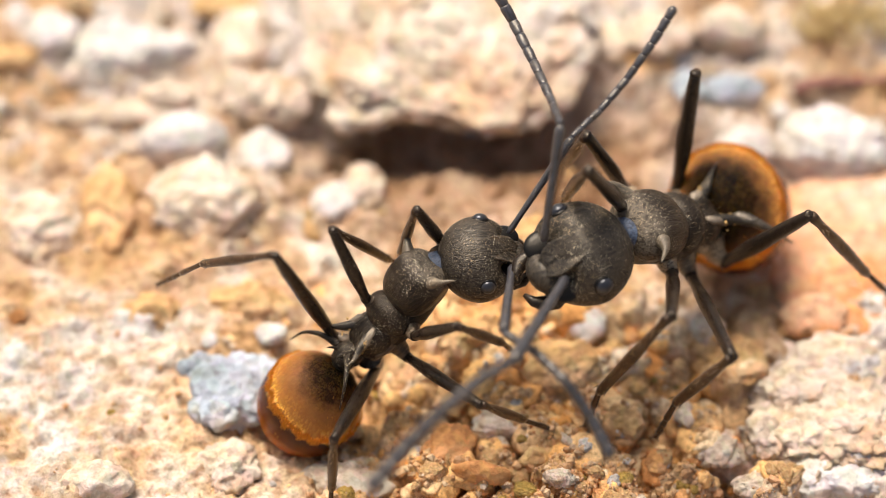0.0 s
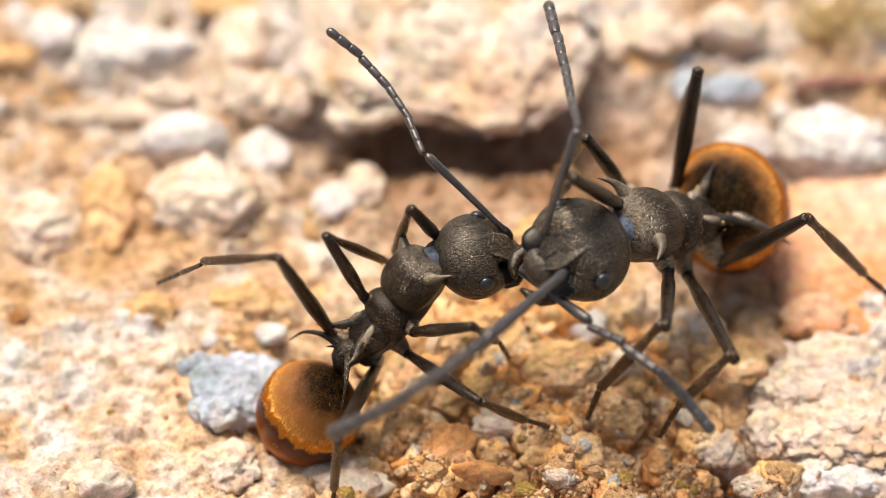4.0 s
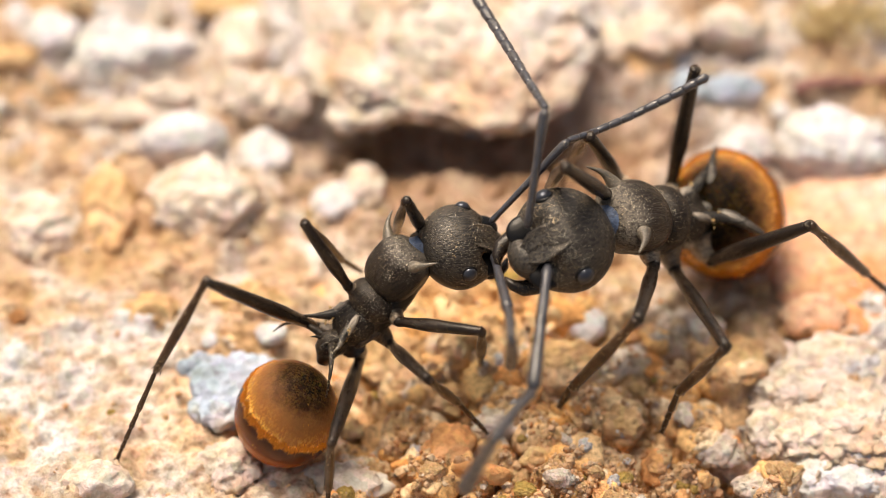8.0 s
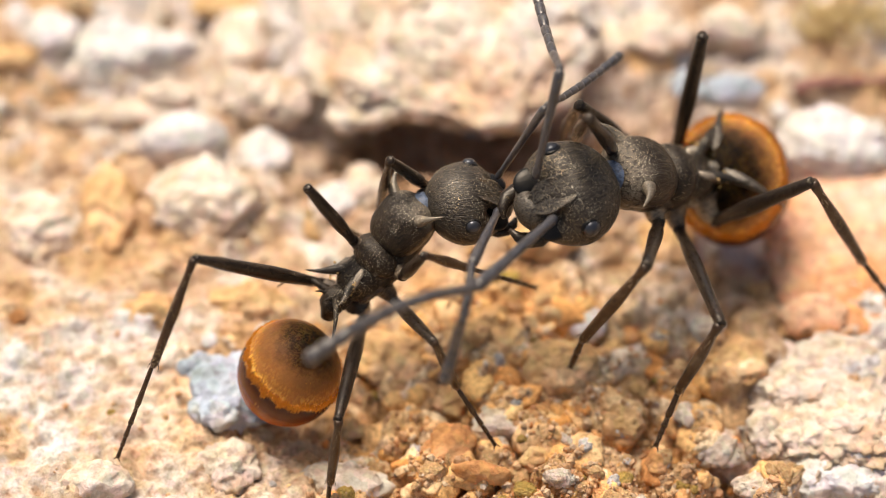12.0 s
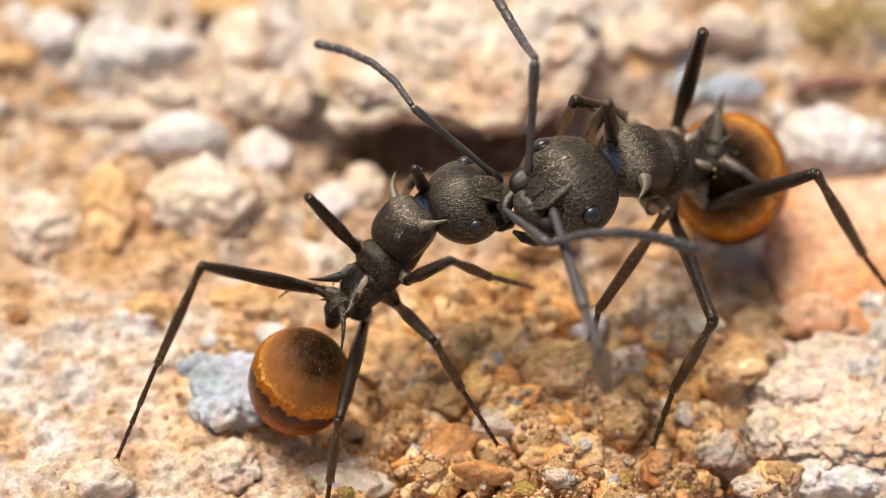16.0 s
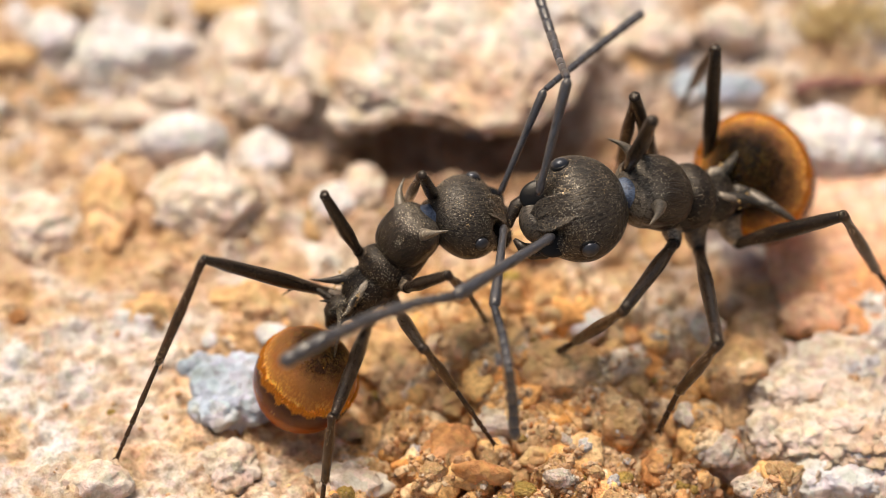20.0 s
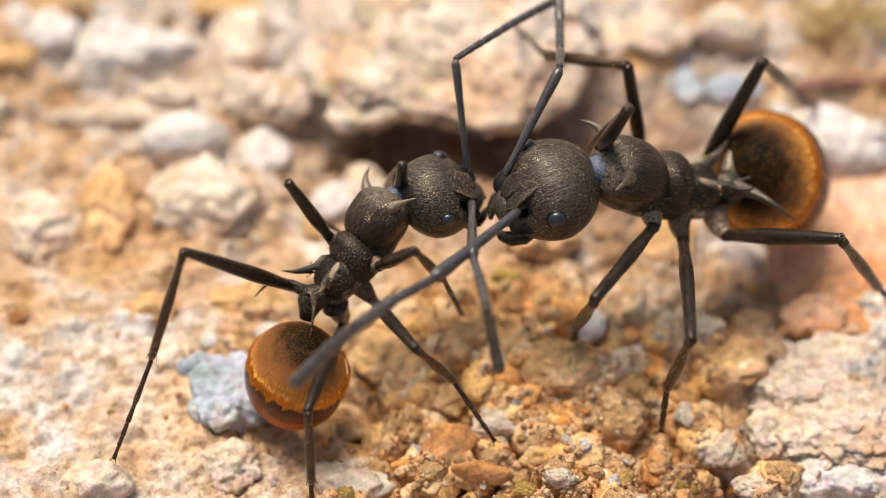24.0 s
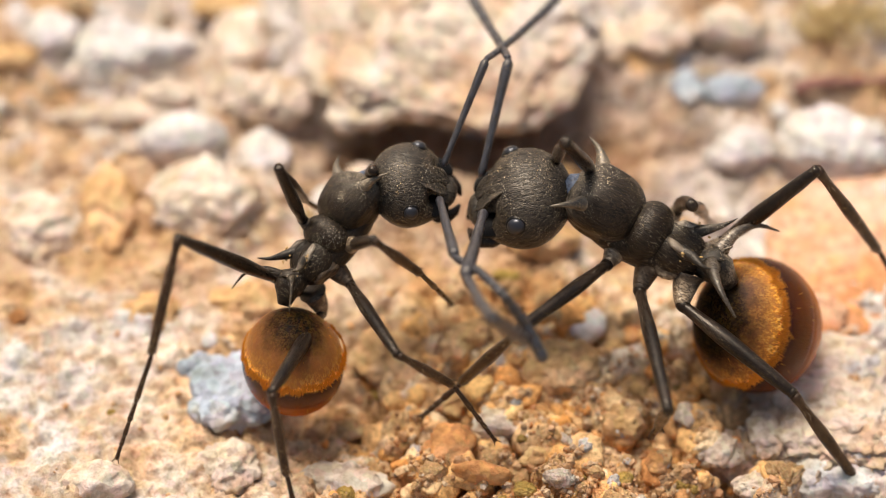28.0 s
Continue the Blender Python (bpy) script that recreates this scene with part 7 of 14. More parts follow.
        (23.75, mm(4.75, 1.50, 0.48, 10, -11, -105)), (24, mm(4.50, 0.86, 0.39, 10, -25, -119)), (24.5, mm(4.59, -0.12, -0.85, -18, -22, -118)), (24.75, mm(4.49, -0.02, 0.26, 12, -22, -117)),
        (25, mm(3.67, -0.13, 1.36, 43, -28, -133)), (25.25, mm(2.73, -0.93, 1.28, 76, -50, 143)), (25.5, mm(1.89, -1.47, 0.69, 37, -52, 152)), (25.75, mm(3.57, -0.91, 0.34, 16, -44, -152)),
        (26, mm(4.58, 0.04, -0.60, -10, -13, -116)), (26.5, mm(4.64, 0.22, -1.08, -4, -10, -112)), (26.75, mm(3.76, -0.57, 0.51, 31, -51, -160)), (27, mm(1.82, -1.12, 1.33, 41, -52, 145)),
        (27.25, mm(2.91, -0.80, 1.14, 20, -42, -146)), (27.5, mm(3.60, -0.14, 0.19, -28, 4, -103)), (28, mm(4.90, 0.44, -0.56, -10, 0, -104)),
    ])
    walk(small_ant["near_antenna_fl3"], [
        (0, mm(5.43, 2.27, 0.64, -54, -16, -91)), (0.25, mm(5.50, 2.85, 1.24, -75, -15, -89)), (0.5, mm(5.45, 3.15, 1.48, -85, -14, -90)), (0.75, mm(5.02, 1.86, 2.16, -75, -33, -122)),
        (1, mm(4.27, 0.31, 2.26, -40, -40, -153)), (1.25, mm(5.40, 1.43, 1.37, -61, -32, -119)), (1.5, mm(5.92, 2.44, -0.22, -53, -20, -97)), (1.75, mm(5.74, 1.69, 0.47, -57, -25, -104)),
        (2, mm(5.15, 0.65, 1.26, -55, -33, -120)), (2.25, mm(4.59, 0.65, 2.06, -54, -38, -136)), (2.5, mm(4.18, 0.99, 2.65, -55, -40, -155)), (3, mm(4.26, 1.16, 2.71, -40, -33, 158)),
        (3.25, mm(5.44, 2.13, 1.51, -92, -29, -112)), (3.5, mm(6.01, 2.95, -0.62, -64, -12, -86)), (4.25, mm(5.85, 3.53, -1.22, -61, -11, -83)), (5.25, mm(5.54, 4.07, -1.01, -63, -9, -81)),
        (5.5, mm(5.67, 4.12, -0.73, -64, -8, -82)), (5.75, mm(5.91, 2.78, 0.25, -65, -15, -93)), (6, mm(5.41, 0.93, 0.93, -62, -24, -109)), (6.25, mm(4.84, 0.37, 1.70, -64, -29, -121)),
        (6.5, mm(4.40, 0.20, 2.43, -63, -36, -136)), (6.75, mm(3.91, 0.96, 3.34, -49, -37, -147)), (7, mm(3.23, 1.64, 3.80, -40, -32, -155)), (7.25, mm(3.70, 1.81, 3.23, -60, -34, -153)),
        (7.5, mm(4.43, 2.20, 2.49, -84, -33, -134)), (8, mm(5.18, 2.04, 1.91, -95, -31, -124)), (8.25, mm(5.40, 2.89, 1.41, -105, -24, -107)), (8.5, mm(5.22, 3.66, 0.93, -114, -13, -89)),
        (8.75, mm(4.61, 2.70, 2.69, -78, 32, 51)), (9, mm(3.26, 1.35, 3.31, -75, 38, 54)), (9.25, mm(5.08, 3.25, 1.98, -102, 4, -71)), (9.5, mm(6.02, 5.02, -0.76, -66, 7, -67)),
        (9.75, mm(6.03, 5.06, -0.51, -71, 14, -60)), (10, mm(6.05, 5.10, -0.34, -71, 24, -50)), (10.25, mm(5.52, 3.12, 0.93, -104, 17, -61)), (10.5, mm(5.05, 1.10, 1.80, -94, -35, -137)),
        (10.75, mm(4.43, 0.10, 1.99, -59, -39, -158)), (11, mm(4.15, -0.28, 1.99, -42, -38, -158)), (11.25, mm(4.97, 0.86, 1.86, -68, -33, -130)), (11.5, mm(5.44, 1.88, 1.37, -81, -20, -102)),
        (12, mm(4.82, 0.66, 2.17, -58, -37, -145)), (12.25, mm(5.64, 1.77, 1.29, -80, -22, -106)), (12.5, mm(5.83, 2.79, -0.35, -67, -6, -84)), (15, mm(5.64, 3.21, 0.61, -83, 18, -54)),
        (15.5, mm(5.79, 2.59, 0.32, -71, -12, -94)), (15.75, mm(5.60, 3.33, 0.82, -76, 1, -77)), (16, mm(5.34, 4.15, 0.92, -64, 14, -60)), (16.25, mm(5.51, 4.44, 0.52, -66, 15, -58)),
        (16.5, mm(5.52, 4.41, -0.19, -69, 18, -52)), (16.75, mm(5.75, 2.98, 0.74, -73, 10, -67)), (17, mm(5.25, 1.44, 1.35, -73, -4, -89)), (17.25, mm(5.07, 1.68, 2.49, -100, -8, -90)),
        (17.5, mm(4.79, 2.16, 3.01, -75, 29, 49)), (17.75, mm(4.80, 1.52, 2.70, -92, -29, -115)), (18, mm(4.75, 0.89, 2.02, -69, -28, -110)), (18.5, mm(3.76, 0.93, 1.01, -59, -17, -95)),
        (19, mm(4.27, 1.03, 0.08, -49, -4, -79)), (19.25, mm(4.83, 1.51, -0.30, -52, -3, -80)), (19.5, mm(5.12, 1.80, -0.74, -54, -4, -83)), (19.75, mm(5.39, 1.33, 0.02, -69, -15, -96)),
        (20, mm(5.24, 0.69, 0.69, -66, -29, -118)), (20.25, mm(4.73, 1.06, 1.84, -83, -34, -130)), (20.5, mm(4.22, 1.56, 2.54, -75, 37, 55)), (20.75, mm(5.05, 1.74, 1.59, -94, -21, -101)),
        (21, mm(5.56, 1.81, 0.22, -58, -17, -95)), (21.5, mm(5.56, 2.13, 0.83, -64, -18, -99)), (21.75, mm(5.71, 1.43, -0.20, -80, -12, -102)), (22, mm(5.73, 1.33, -0.48, -88, -10, -103)),
        (23.25, mm(5.93, 1.87, 0.42, -93, -2, -97)), (23.5, mm(5.95, 1.91, 0.40, -93, -2, -96)), (23.75, mm(5.73, 1.28, 0.64, -95, -13, -107)), (24, mm(5.41, 0.43, 0.55, -88, -26, -120)),
        (24.5, mm(5.40, -0.68, -1.15, -72, -21, -117)), (24.75, mm(5.42, -0.40, 0.45, -110, -21, -116)), (25, mm(4.44, -0.41, 1.97, -47, 37, 58)), (25.25, mm(3.20, -1.58, 1.92, -37, -50, 142)),
        (25.5, mm(1.94, -2.42, 1.07, -22, -52, 152)), (25.75, mm(4.21, -1.69, 0.54, -80, -44, -154)), (26, mm(5.48, -0.43, -0.77, -92, -17, -119)), (26.25, mm(5.51, -0.30, -1.14, -98, -15, -117)),
        (26.5, mm(5.58, -0.18, -1.15, -107, -14, -115)), (26.75, mm(4.44, -1.26, 0.85, -82, -51, -161)), (27, mm(1.81, -2.06, 1.73, -8, -53, 148)), (27.25, mm(3.64, -1.47, 1.39, -86, -44, -148)),
        (27.5, mm(4.49, -0.31, -0.29, -74, -4, -108)), (28, mm(5.88, 0.20, -0.74, -90, -7, -109)),
    ])
    walk(small_ant["near_antenna_fl4"], [
        (0, mm(6.04, 2.03, -0.16, -34, -21, -98)), (0.25, mm(5.76, 2.61, 0.28, -57, -19, -95)), (0.5, mm(5.55, 2.90, 0.49, -72, -19, -95)), (0.75, mm(4.96, 1.26, 1.33, -56, -35, -128)),
        (1, mm(4.26, -0.58, 1.76, -5, -40, -154)), (1.25, mm(5.60, 0.78, 0.61, -23, -35, -126)), (1.5, mm(6.50, 2.10, -0.99, -35, -24, -103)), (1.75, mm(6.19, 1.20, -0.32, -32, -27, -109)),
        (2, mm(5.44, -0.03, 0.56, -26, -33, -121)), (2.25, mm(4.64, -0.14, 1.41, -41, -38, -138)), (2.5, mm(3.93, 0.23, 2.01, -46, -40, -160)), (3, mm(3.64, 0.56, 2.16, -38, -31, 154)),
        (3.25, mm(5.21, 1.69, 0.61, -88, -29, -112)), (3.5, mm(6.48, 2.79, -1.52, -37, -15, -90)), (4.25, mm(6.37, 3.42, -2.10, -36, -16, -90)), (5.25, mm(6.02, 4.01, -1.92, -40, -15, -90)),
        (5.5, mm(6.14, 4.06, -1.64, -42, -14, -91)), (5.75, mm(6.34, 2.52, -0.65, -41, -19, -100)), (6, mm(5.75, 0.42, 0.10, -33, -26, -113)), (6.25, mm(4.98, -0.25, 0.90, -46, -30, -123)),
        (6.5, mm(4.34, -0.51, 1.69, -51, -36, -134)), (6.75, mm(3.87, 0.15, 2.73, -43, -37, -143)), (7, mm(3.23, 0.78, 3.24, -37, -33, -150)), (7.25, mm(3.49, 1.13, 2.49, -59, -34, -147)),
        (7.5, mm(4.11, 1.72, 1.64, -82, -33, -131)), (8, mm(4.81, 1.64, 1.04, -94, -33, -127)), (8.25, mm(5.02, 2.58, 0.51, -104, -25, -108)), (8.5, mm(4.81, 3.43, 0.02, -110, -14, -90)),
        (8.75, mm(4.11, 2.42, 1.84, -80, 31, 51)), (9, mm(2.69, 1.02, 2.52, -76, 38, 55)), (9.25, mm(4.86, 3.25, 0.98, -99, -1, -77)), (9.5, mm(6.35, 5.29, -1.68, -62, -2, -77)),
        (9.75, mm(6.20, 5.42, -1.45, -72, 10, -65)), (10, mm(6.06, 5.61, -1.22, -71, 25, -50)), (10.25, mm(5.16, 3.26, -0.02, -96, 18, -61)), (10.5, mm(4.58, 0.75, 0.96, -90, -35, -139)),
        (10.75, mm(4.12, -0.60, 1.30, -47, -39, -159)), (11, mm(4.04, -1.15, 1.46, -11, -38, -159)), (11.25, mm(4.93, 0.22, 1.07, -52, -35, -137)), (11.5, mm(5.52, 1.51, 0.42, -72, -26, -112)),
        (12, mm(4.70, -0.08, 1.47, -45, -37, -148)), (12.25, mm(5.71, 1.35, 0.35, -63, -27, -115)), (12.5, mm(6.24, 2.74, -1.29, -40, -15, -94)), (13, mm(6.17, 2.88, -1.08, -58, -12, -90)),
        (14.5, mm(5.59, 3.51, -0.54, -83, 14, -61)), (15, mm(5.55, 3.54, -0.36, -78, 17, -56)), (15.5, mm(6.10, 2.36, -0.62, -57, -20, -106)), (15.75, mm(5.83, 3.40, -0.17, -69, -6, -87)),
        (16, mm(5.62, 4.57, 0.02, -51, 9, -68)), (16.25, mm(5.74, 4.85, -0.38, -54, 10, -66)), (16.5, mm(5.63, 4.87, -1.10, -62, 16, -55)), (16.75, mm(5.96, 3.25, -0.22, -72, 8, -69)),
        (17, mm(5.55, 1.38, 0.37, -66, -9, -96)), (17.25, mm(4.89, 1.54, 1.49, -96, -11, -95)), (17.5, mm(4.27, 1.98, 2.15, -75, 28, 49)), (17.75, mm(4.55, 1.10, 1.80, -85, -27, -111)),
        (18, mm(4.94, 0.34, 1.17, -30, -28, -111)), (18.5, mm(4.26, 0.63, 0.17, -34, -22, -102)), (19, mm(4.94, 1.10, -0.69, -39, -7, -84)), (19.25, mm(5.46, 1.58, -1.10, -39, -7, -86)),
        (19.5, mm(5.72, 1.80, -1.57, -38, -10, -90)), (19.75, mm(5.74, 1.05, -0.90, -56, -18, -101)), (20, mm(5.38, 0.09, -0.13, -54, -31, -122)), (20.25, mm(4.45, 0.53, 1.00, -78, -35, -132)),
        (20.5, mm(3.66, 1.23, 1.75, -76, 37, 55)), (20.75, mm(4.92, 1.39, 0.64, -85, -23, -103)), (21, mm(6.08, 1.49, -0.61, -36, -19, -98)), (21.5, mm(5.97, 1.78, -0.04, -42, -21, -103)),
        (21.75, mm(5.83, 1.19, -1.19, -65, -16, -106)), (22, mm(5.74, 1.15, -1.49, -75, -13, -106)), (23.25, mm(5.88, 1.84, -0.61, -86, -6, -101)), (23.5, mm(5.89, 1.89, -0.62, -86, -6, -101)),
        (23.75, mm(5.58, 1.09, -0.35, -86, -16, -110)), (24, mm(5.23, 0.02, -0.38, -76, -27, -121)), (24.5, mm(5.51, -1.13, -2.06, -50, -21, -117)), (24.75, mm(4.95, -0.56, -0.44, -106, -21, -116)),
        (25, mm(3.61, -0.42, 1.37, -48, 37, 58)), (25.25, mm(2.32, -1.93, 1.52, -38, -50, 143)), (25.5, mm(1.23, -3.12, 0.84, -23, -52, 153)), (25.75, mm(3.66, -2.17, -0.18, -74, -45, -155)),
        (26, mm(5.29, -0.68, -1.75, -84, -22, -123)), (26.25, mm(5.26, -0.47, -2.12, -93, -19, -120)), (26.5, mm(5.21, -0.26, -2.11, -104, -18, -118)), (26.75, mm(3.74, -1.65, 0.21, -78, -51, -160)),
        (27, mm(1.18, -2.86, 1.65, -4, -54, 153)), (27.25, mm(3.08, -1.90, 0.65, -79, -43, -146)), (27.5, mm(4.73, -0.46, -1.27, -54, -11, -113)), (27.75, mm(5.41, -0.08, -1.63, -54, -11, -113)),
        (28, mm(5.85, 0.08, -1.76, -69, -14, -114)),
    ])
    walk(small_ant["near_front_femur"], [
        (0, mm(0.86, -0.19, -0.14, 32, 25, -35)), (1.75, mm(0.86, -0.19, -0.14, 19, 24, -41)), (2.75, mm(0.86, -0.19, -0.14, 20, 22, -43)), (3.5, mm(0.86, -0.19, -0.14, 20, 21, -43)),
        (6, mm(0.86, -0.19, -0.14, 8, 20, -46)), (6.5, mm(0.86, -0.19, -0.14, 9, 28, -42)), (7, mm(0.86, -0.19, -0.14, -1, 4, -41)), (7.5, mm(0.86, -0.19, -0.14, -8, 9, -57)),
        (8, mm(0.86, -0.19, -0.14, -6, 14, -56)), (9, mm(0.86, -0.19, -0.14, 15, 22, -44)), (10, mm(0.86, -0.19, -0.14, 24, 29, -43)), (11, mm(0.86, -0.19, -0.14, 56, 36, -13)),
        (12.25, mm(0.86, -0.19, -0.14, 63, 39, -3)), (15, mm(0.86, -0.19, -0.14, 30, 28, -36)), (16, mm(0.86, -0.19, -0.14, 41, 30, -28)), (17, mm(0.86, -0.19, -0.14, 37, 25, -33)),
        (18, mm(0.86, -0.19, -0.14, 50, 34, -18)), (19.25, mm(0.86, -0.19, -0.14, 43, 31, -28)), (20.25, mm(0.86, -0.19, -0.14, 35, 28, -33)), (21.25, mm(0.86, -0.19, -0.14, 39, 30, -26)),
        (21.5, mm(0.86, -0.19, -0.14, 40, 26, -26)), (21.75, mm(0.86, -0.19, -0.14, 38, 38, -40)), (22.25, mm(0.86, -0.19, -0.14, 37, 44, -44)), (23.5, mm(0.86, -0.19, -0.14, 49, 43, -30)),
        (24, mm(0.86, -0.19, -0.14, 41, 43, -40)), (24.5, mm(0.86, -0.19, -0.14, 37, 41, -60)), (25, mm(0.86, -0.19, -0.14, 36, 41, -58)), (26, mm(0.86, -0.19, -0.14, 20, 29, -82)),
        (26.75, mm(0.86, -0.19, -0.14, 18, 27, -84)), (27.25, mm(0.86, -0.19, -0.14, 25, 29, -80)), (28, mm(0.86, -0.19, -0.14, 39, 42, -64)),
    ])
    walk(small_ant["near_front_tibia"], [
        (0, mm(2.41, 1.10, 0.96, -96, 5, -64)), (1, mm(2.48, 1.21, 0.71, -107, 3, -68)), (2.25, mm(2.56, 1.21, 0.50, -108, -2, -73)), (3.25, mm(2.54, 1.18, 0.61, -107, -1, -73)),
        (4.75, mm(2.57, 1.27, 0.33, -115, -8, -79)), (5, mm(2.57, 1.29, 0.27, -80, 26, 49)), (6, mm(2.57, 1.31, 0.17, -78, 30, 49)), (6.5, mm(2.49, 1.39, 0.18, -75, 33, 50)),
        (6.75, mm(2.36, 1.55, -0.01, -84, 33, 53)), (7, mm(2.38, 1.53, -0.18, -88, -32, -120)), (7.5, mm(2.75, 1.08, -0.46, -93, -33, -132)), (8, mm(2.73, 1.13, -0.37, -96, -33, -127)),
        (9, mm(2.57, 1.24, 0.41, -101, -15, -94)), (10, mm(2.62, 1.04, 0.69, -103, 2, -80)), (11, mm(2.23, 0.81, 1.41, -101, 2, -75)), (12, mm(2.19, 0.79, 1.46, -97, 11, -64)),
        (15, mm(2.48, 1.10, 0.87, -104, 2, -75)), (16, mm(2.32, 1.00, 1.17, -94, 6, -71)), (17, mm(2.36, 1.02, 1.11, -92, 4, -75)), (18, mm(2.26, 0.91, 1.31, -107, -0, -72)),
        (19.25, mm(2.36, 0.93, 1.19, -105, 0, -76)), (20.25, mm(2.41, 1.05, 1.02, -112, -9, -85)), (21, mm(2.31, 1.10, 1.08, -111, -14, -90)), (21.5, mm(2.23, 1.09, 1.18, -104, -14, -91)),
        (21.75, mm(2.69, 0.65, 0.96, -116, -7, -97)), (22.25, mm(2.82, 0.47, 0.86, -119, -5, -100)), (23.5, mm(2.64, 0.53, 1.12, -110, -3, -98)), (24, mm(2.76, 0.48, 0.97, -112, -2, -96)),
        (24.5, mm(2.90, -0.03, 0.90, -114, 3, -98)), (25, mm(2.91, 0.01, 0.88, -113, 8, -94)), (26, mm(3.05, -0.29, 0.55, -120, 13, -97)), (26.75, mm(3.07, -0.29, 0.49, -116, 11, -97)),
        (27.25, mm(2.99, -0.31, 0.71, -109, 10, -97)), (28, mm(2.89, -0.30, 0.94, -105, 8, -98)),
    ])
    walk(small_ant["near_front_tarsus"], [
        (0, mm(2.12, 1.16, -1.11, -116, -7, -79)), (1, mm(1.87, 1.08, -1.30, -116, -6, -79)), (2.25, mm(1.97, 0.97, -1.50, -117, -9, -82)), (3.25, mm(1.99, 0.96, -1.40, -115, -13, -87)),
        (4.5, mm(1.82, 0.87, -1.54, -113, -19, -94)), (4.75, mm(1.77, 0.85, -1.57, -82, 29, 50)), (6, mm(1.56, 0.83, -1.61, -78, 32, 50)), (6.5, mm(1.37, 0.92, -1.53, -71, 37, 52)),
        (7, mm(1.87, 0.53, -1.96, -89, 37, 54)), (7.75, mm(1.85, 0.33, -2.21, -77, 33, 52)), (8, mm(1.87, 0.36, -2.13, -76, 33, 52)), (8.5, mm(2.10, 0.46, -1.84, -79, 29, 51)),
        (8.75, mm(2.13, 0.61, -1.68, -115, -13, -89)), (9.25, mm(2.13, 0.85, -1.54, -114, -3, -80)), (10, mm(2.13, 1.04, -1.36, -113, 6, -75)), (11, mm(1.82, 0.77, -0.65, -116, -2, -80)),
        (12, mm(1.80, 1.04, -0.59, -95, 11, -63)), (15, mm(1.98, 1.03, -1.17, -114, -1, -78)), (16, mm(2.09, 1.17, -0.91, -104, 10, -67)), (17, mm(2.26, 1.16, -0.98, -108, 3, -76)),
        (17.75, mm(1.80, 0.71, -0.74, -111, -15, -92)), (18, mm(1.68, 0.71, -0.70, -112, -17, -92)), (19.25, mm(1.84, 0.81, -0.84, -111, -12, -92)), (20.25, mm(1.67, 0.68, -0.91, -110, -18, -97)),
        (21, mm(1.56, 0.65, -0.82, -110, -20, -99)), (21.5, mm(1.72, 0.63, -0.80, -103, -19, -101)), (22, mm(1.78, 0.50, -0.98, -121, -14, -107)), (24, mm(1.98, 0.50, -0.99, -119, -15, -108)),
        (24.75, mm(2.09, 0.23, -1.06, -127, -10, -107)), (25, mm(2.11, 0.33, -1.03, -126, -7, -105)), (26, mm(2.07, 0.23, -1.23, -125, 1, -106)), (26.75, mm(2.22, 0.18, -1.37, -129, -2, -106)),
        (27.75, mm(2.39, 0.05, -1.12, -126, -0, -105)), (28, mm(2.40, 0.05, -1.07, -125, -0, -104)),
    ])
    walk(small_ant["near_middle_femur"], [
        (0, mm(0.53, -0.87, -0.90, 7, -2, -73)), (1.75, mm(0.53, -0.87, -0.90, 8, 0, -72)), (3.5, mm(0.53, -0.87, -0.90, 7, -3, -75)), (6, mm(0.53, -0.87, -0.90, 14, 1, -73)),
        (7, mm(0.53, -0.87, -0.90, 11, -14, -69)), (7.75, mm(0.53, -0.87, -0.90, 25, -8, -83)), (8, mm(0.53, -0.87, -0.90, 28, -7, -83)), (9.75, mm(0.53, -0.87, -0.90, 26, -1, -82)),
        (11, mm(0.53, -0.87, -0.90, 32, -9, -89)), (12, mm(0.53, -0.87, -0.90, 24, -7, -87)), (15.25, mm(0.53, -0.87, -0.90, 29, -11, -92)), (17, mm(0.53, -0.87, -0.90, 36, -4, -88)),
        (18.25, mm(0.53, -0.87, -0.90, 35, -17, -93)), (19.5, mm(0.53, -0.87, -0.90, 33, -10, -91)), (20.5, mm(0.53, -0.87, -0.90, 31, -15, -93)), (21.5, mm(0.53, -0.87, -0.90, 29, -14, -92)),
        (21.75, mm(0.53, -0.87, -0.90, 17, -5, -95)), (22.5, mm(0.53, -0.87, -0.90, 12, -1, -97)), (24, mm(0.53, -0.87, -0.90, 10, -4, -98)), (24.75, mm(0.53, -0.87, -0.90, 7, -9, -106)),
        (25, mm(0.53, -0.87, -0.90, 8, -6, -104)), (26, mm(0.53, -0.87, -0.90, 5, -0, -106)), (27.25, mm(0.53, -0.87, -0.90, -2, -6, -108)), (28, mm(0.53, -0.87, -0.90, -7, -9, -110)),
    ])
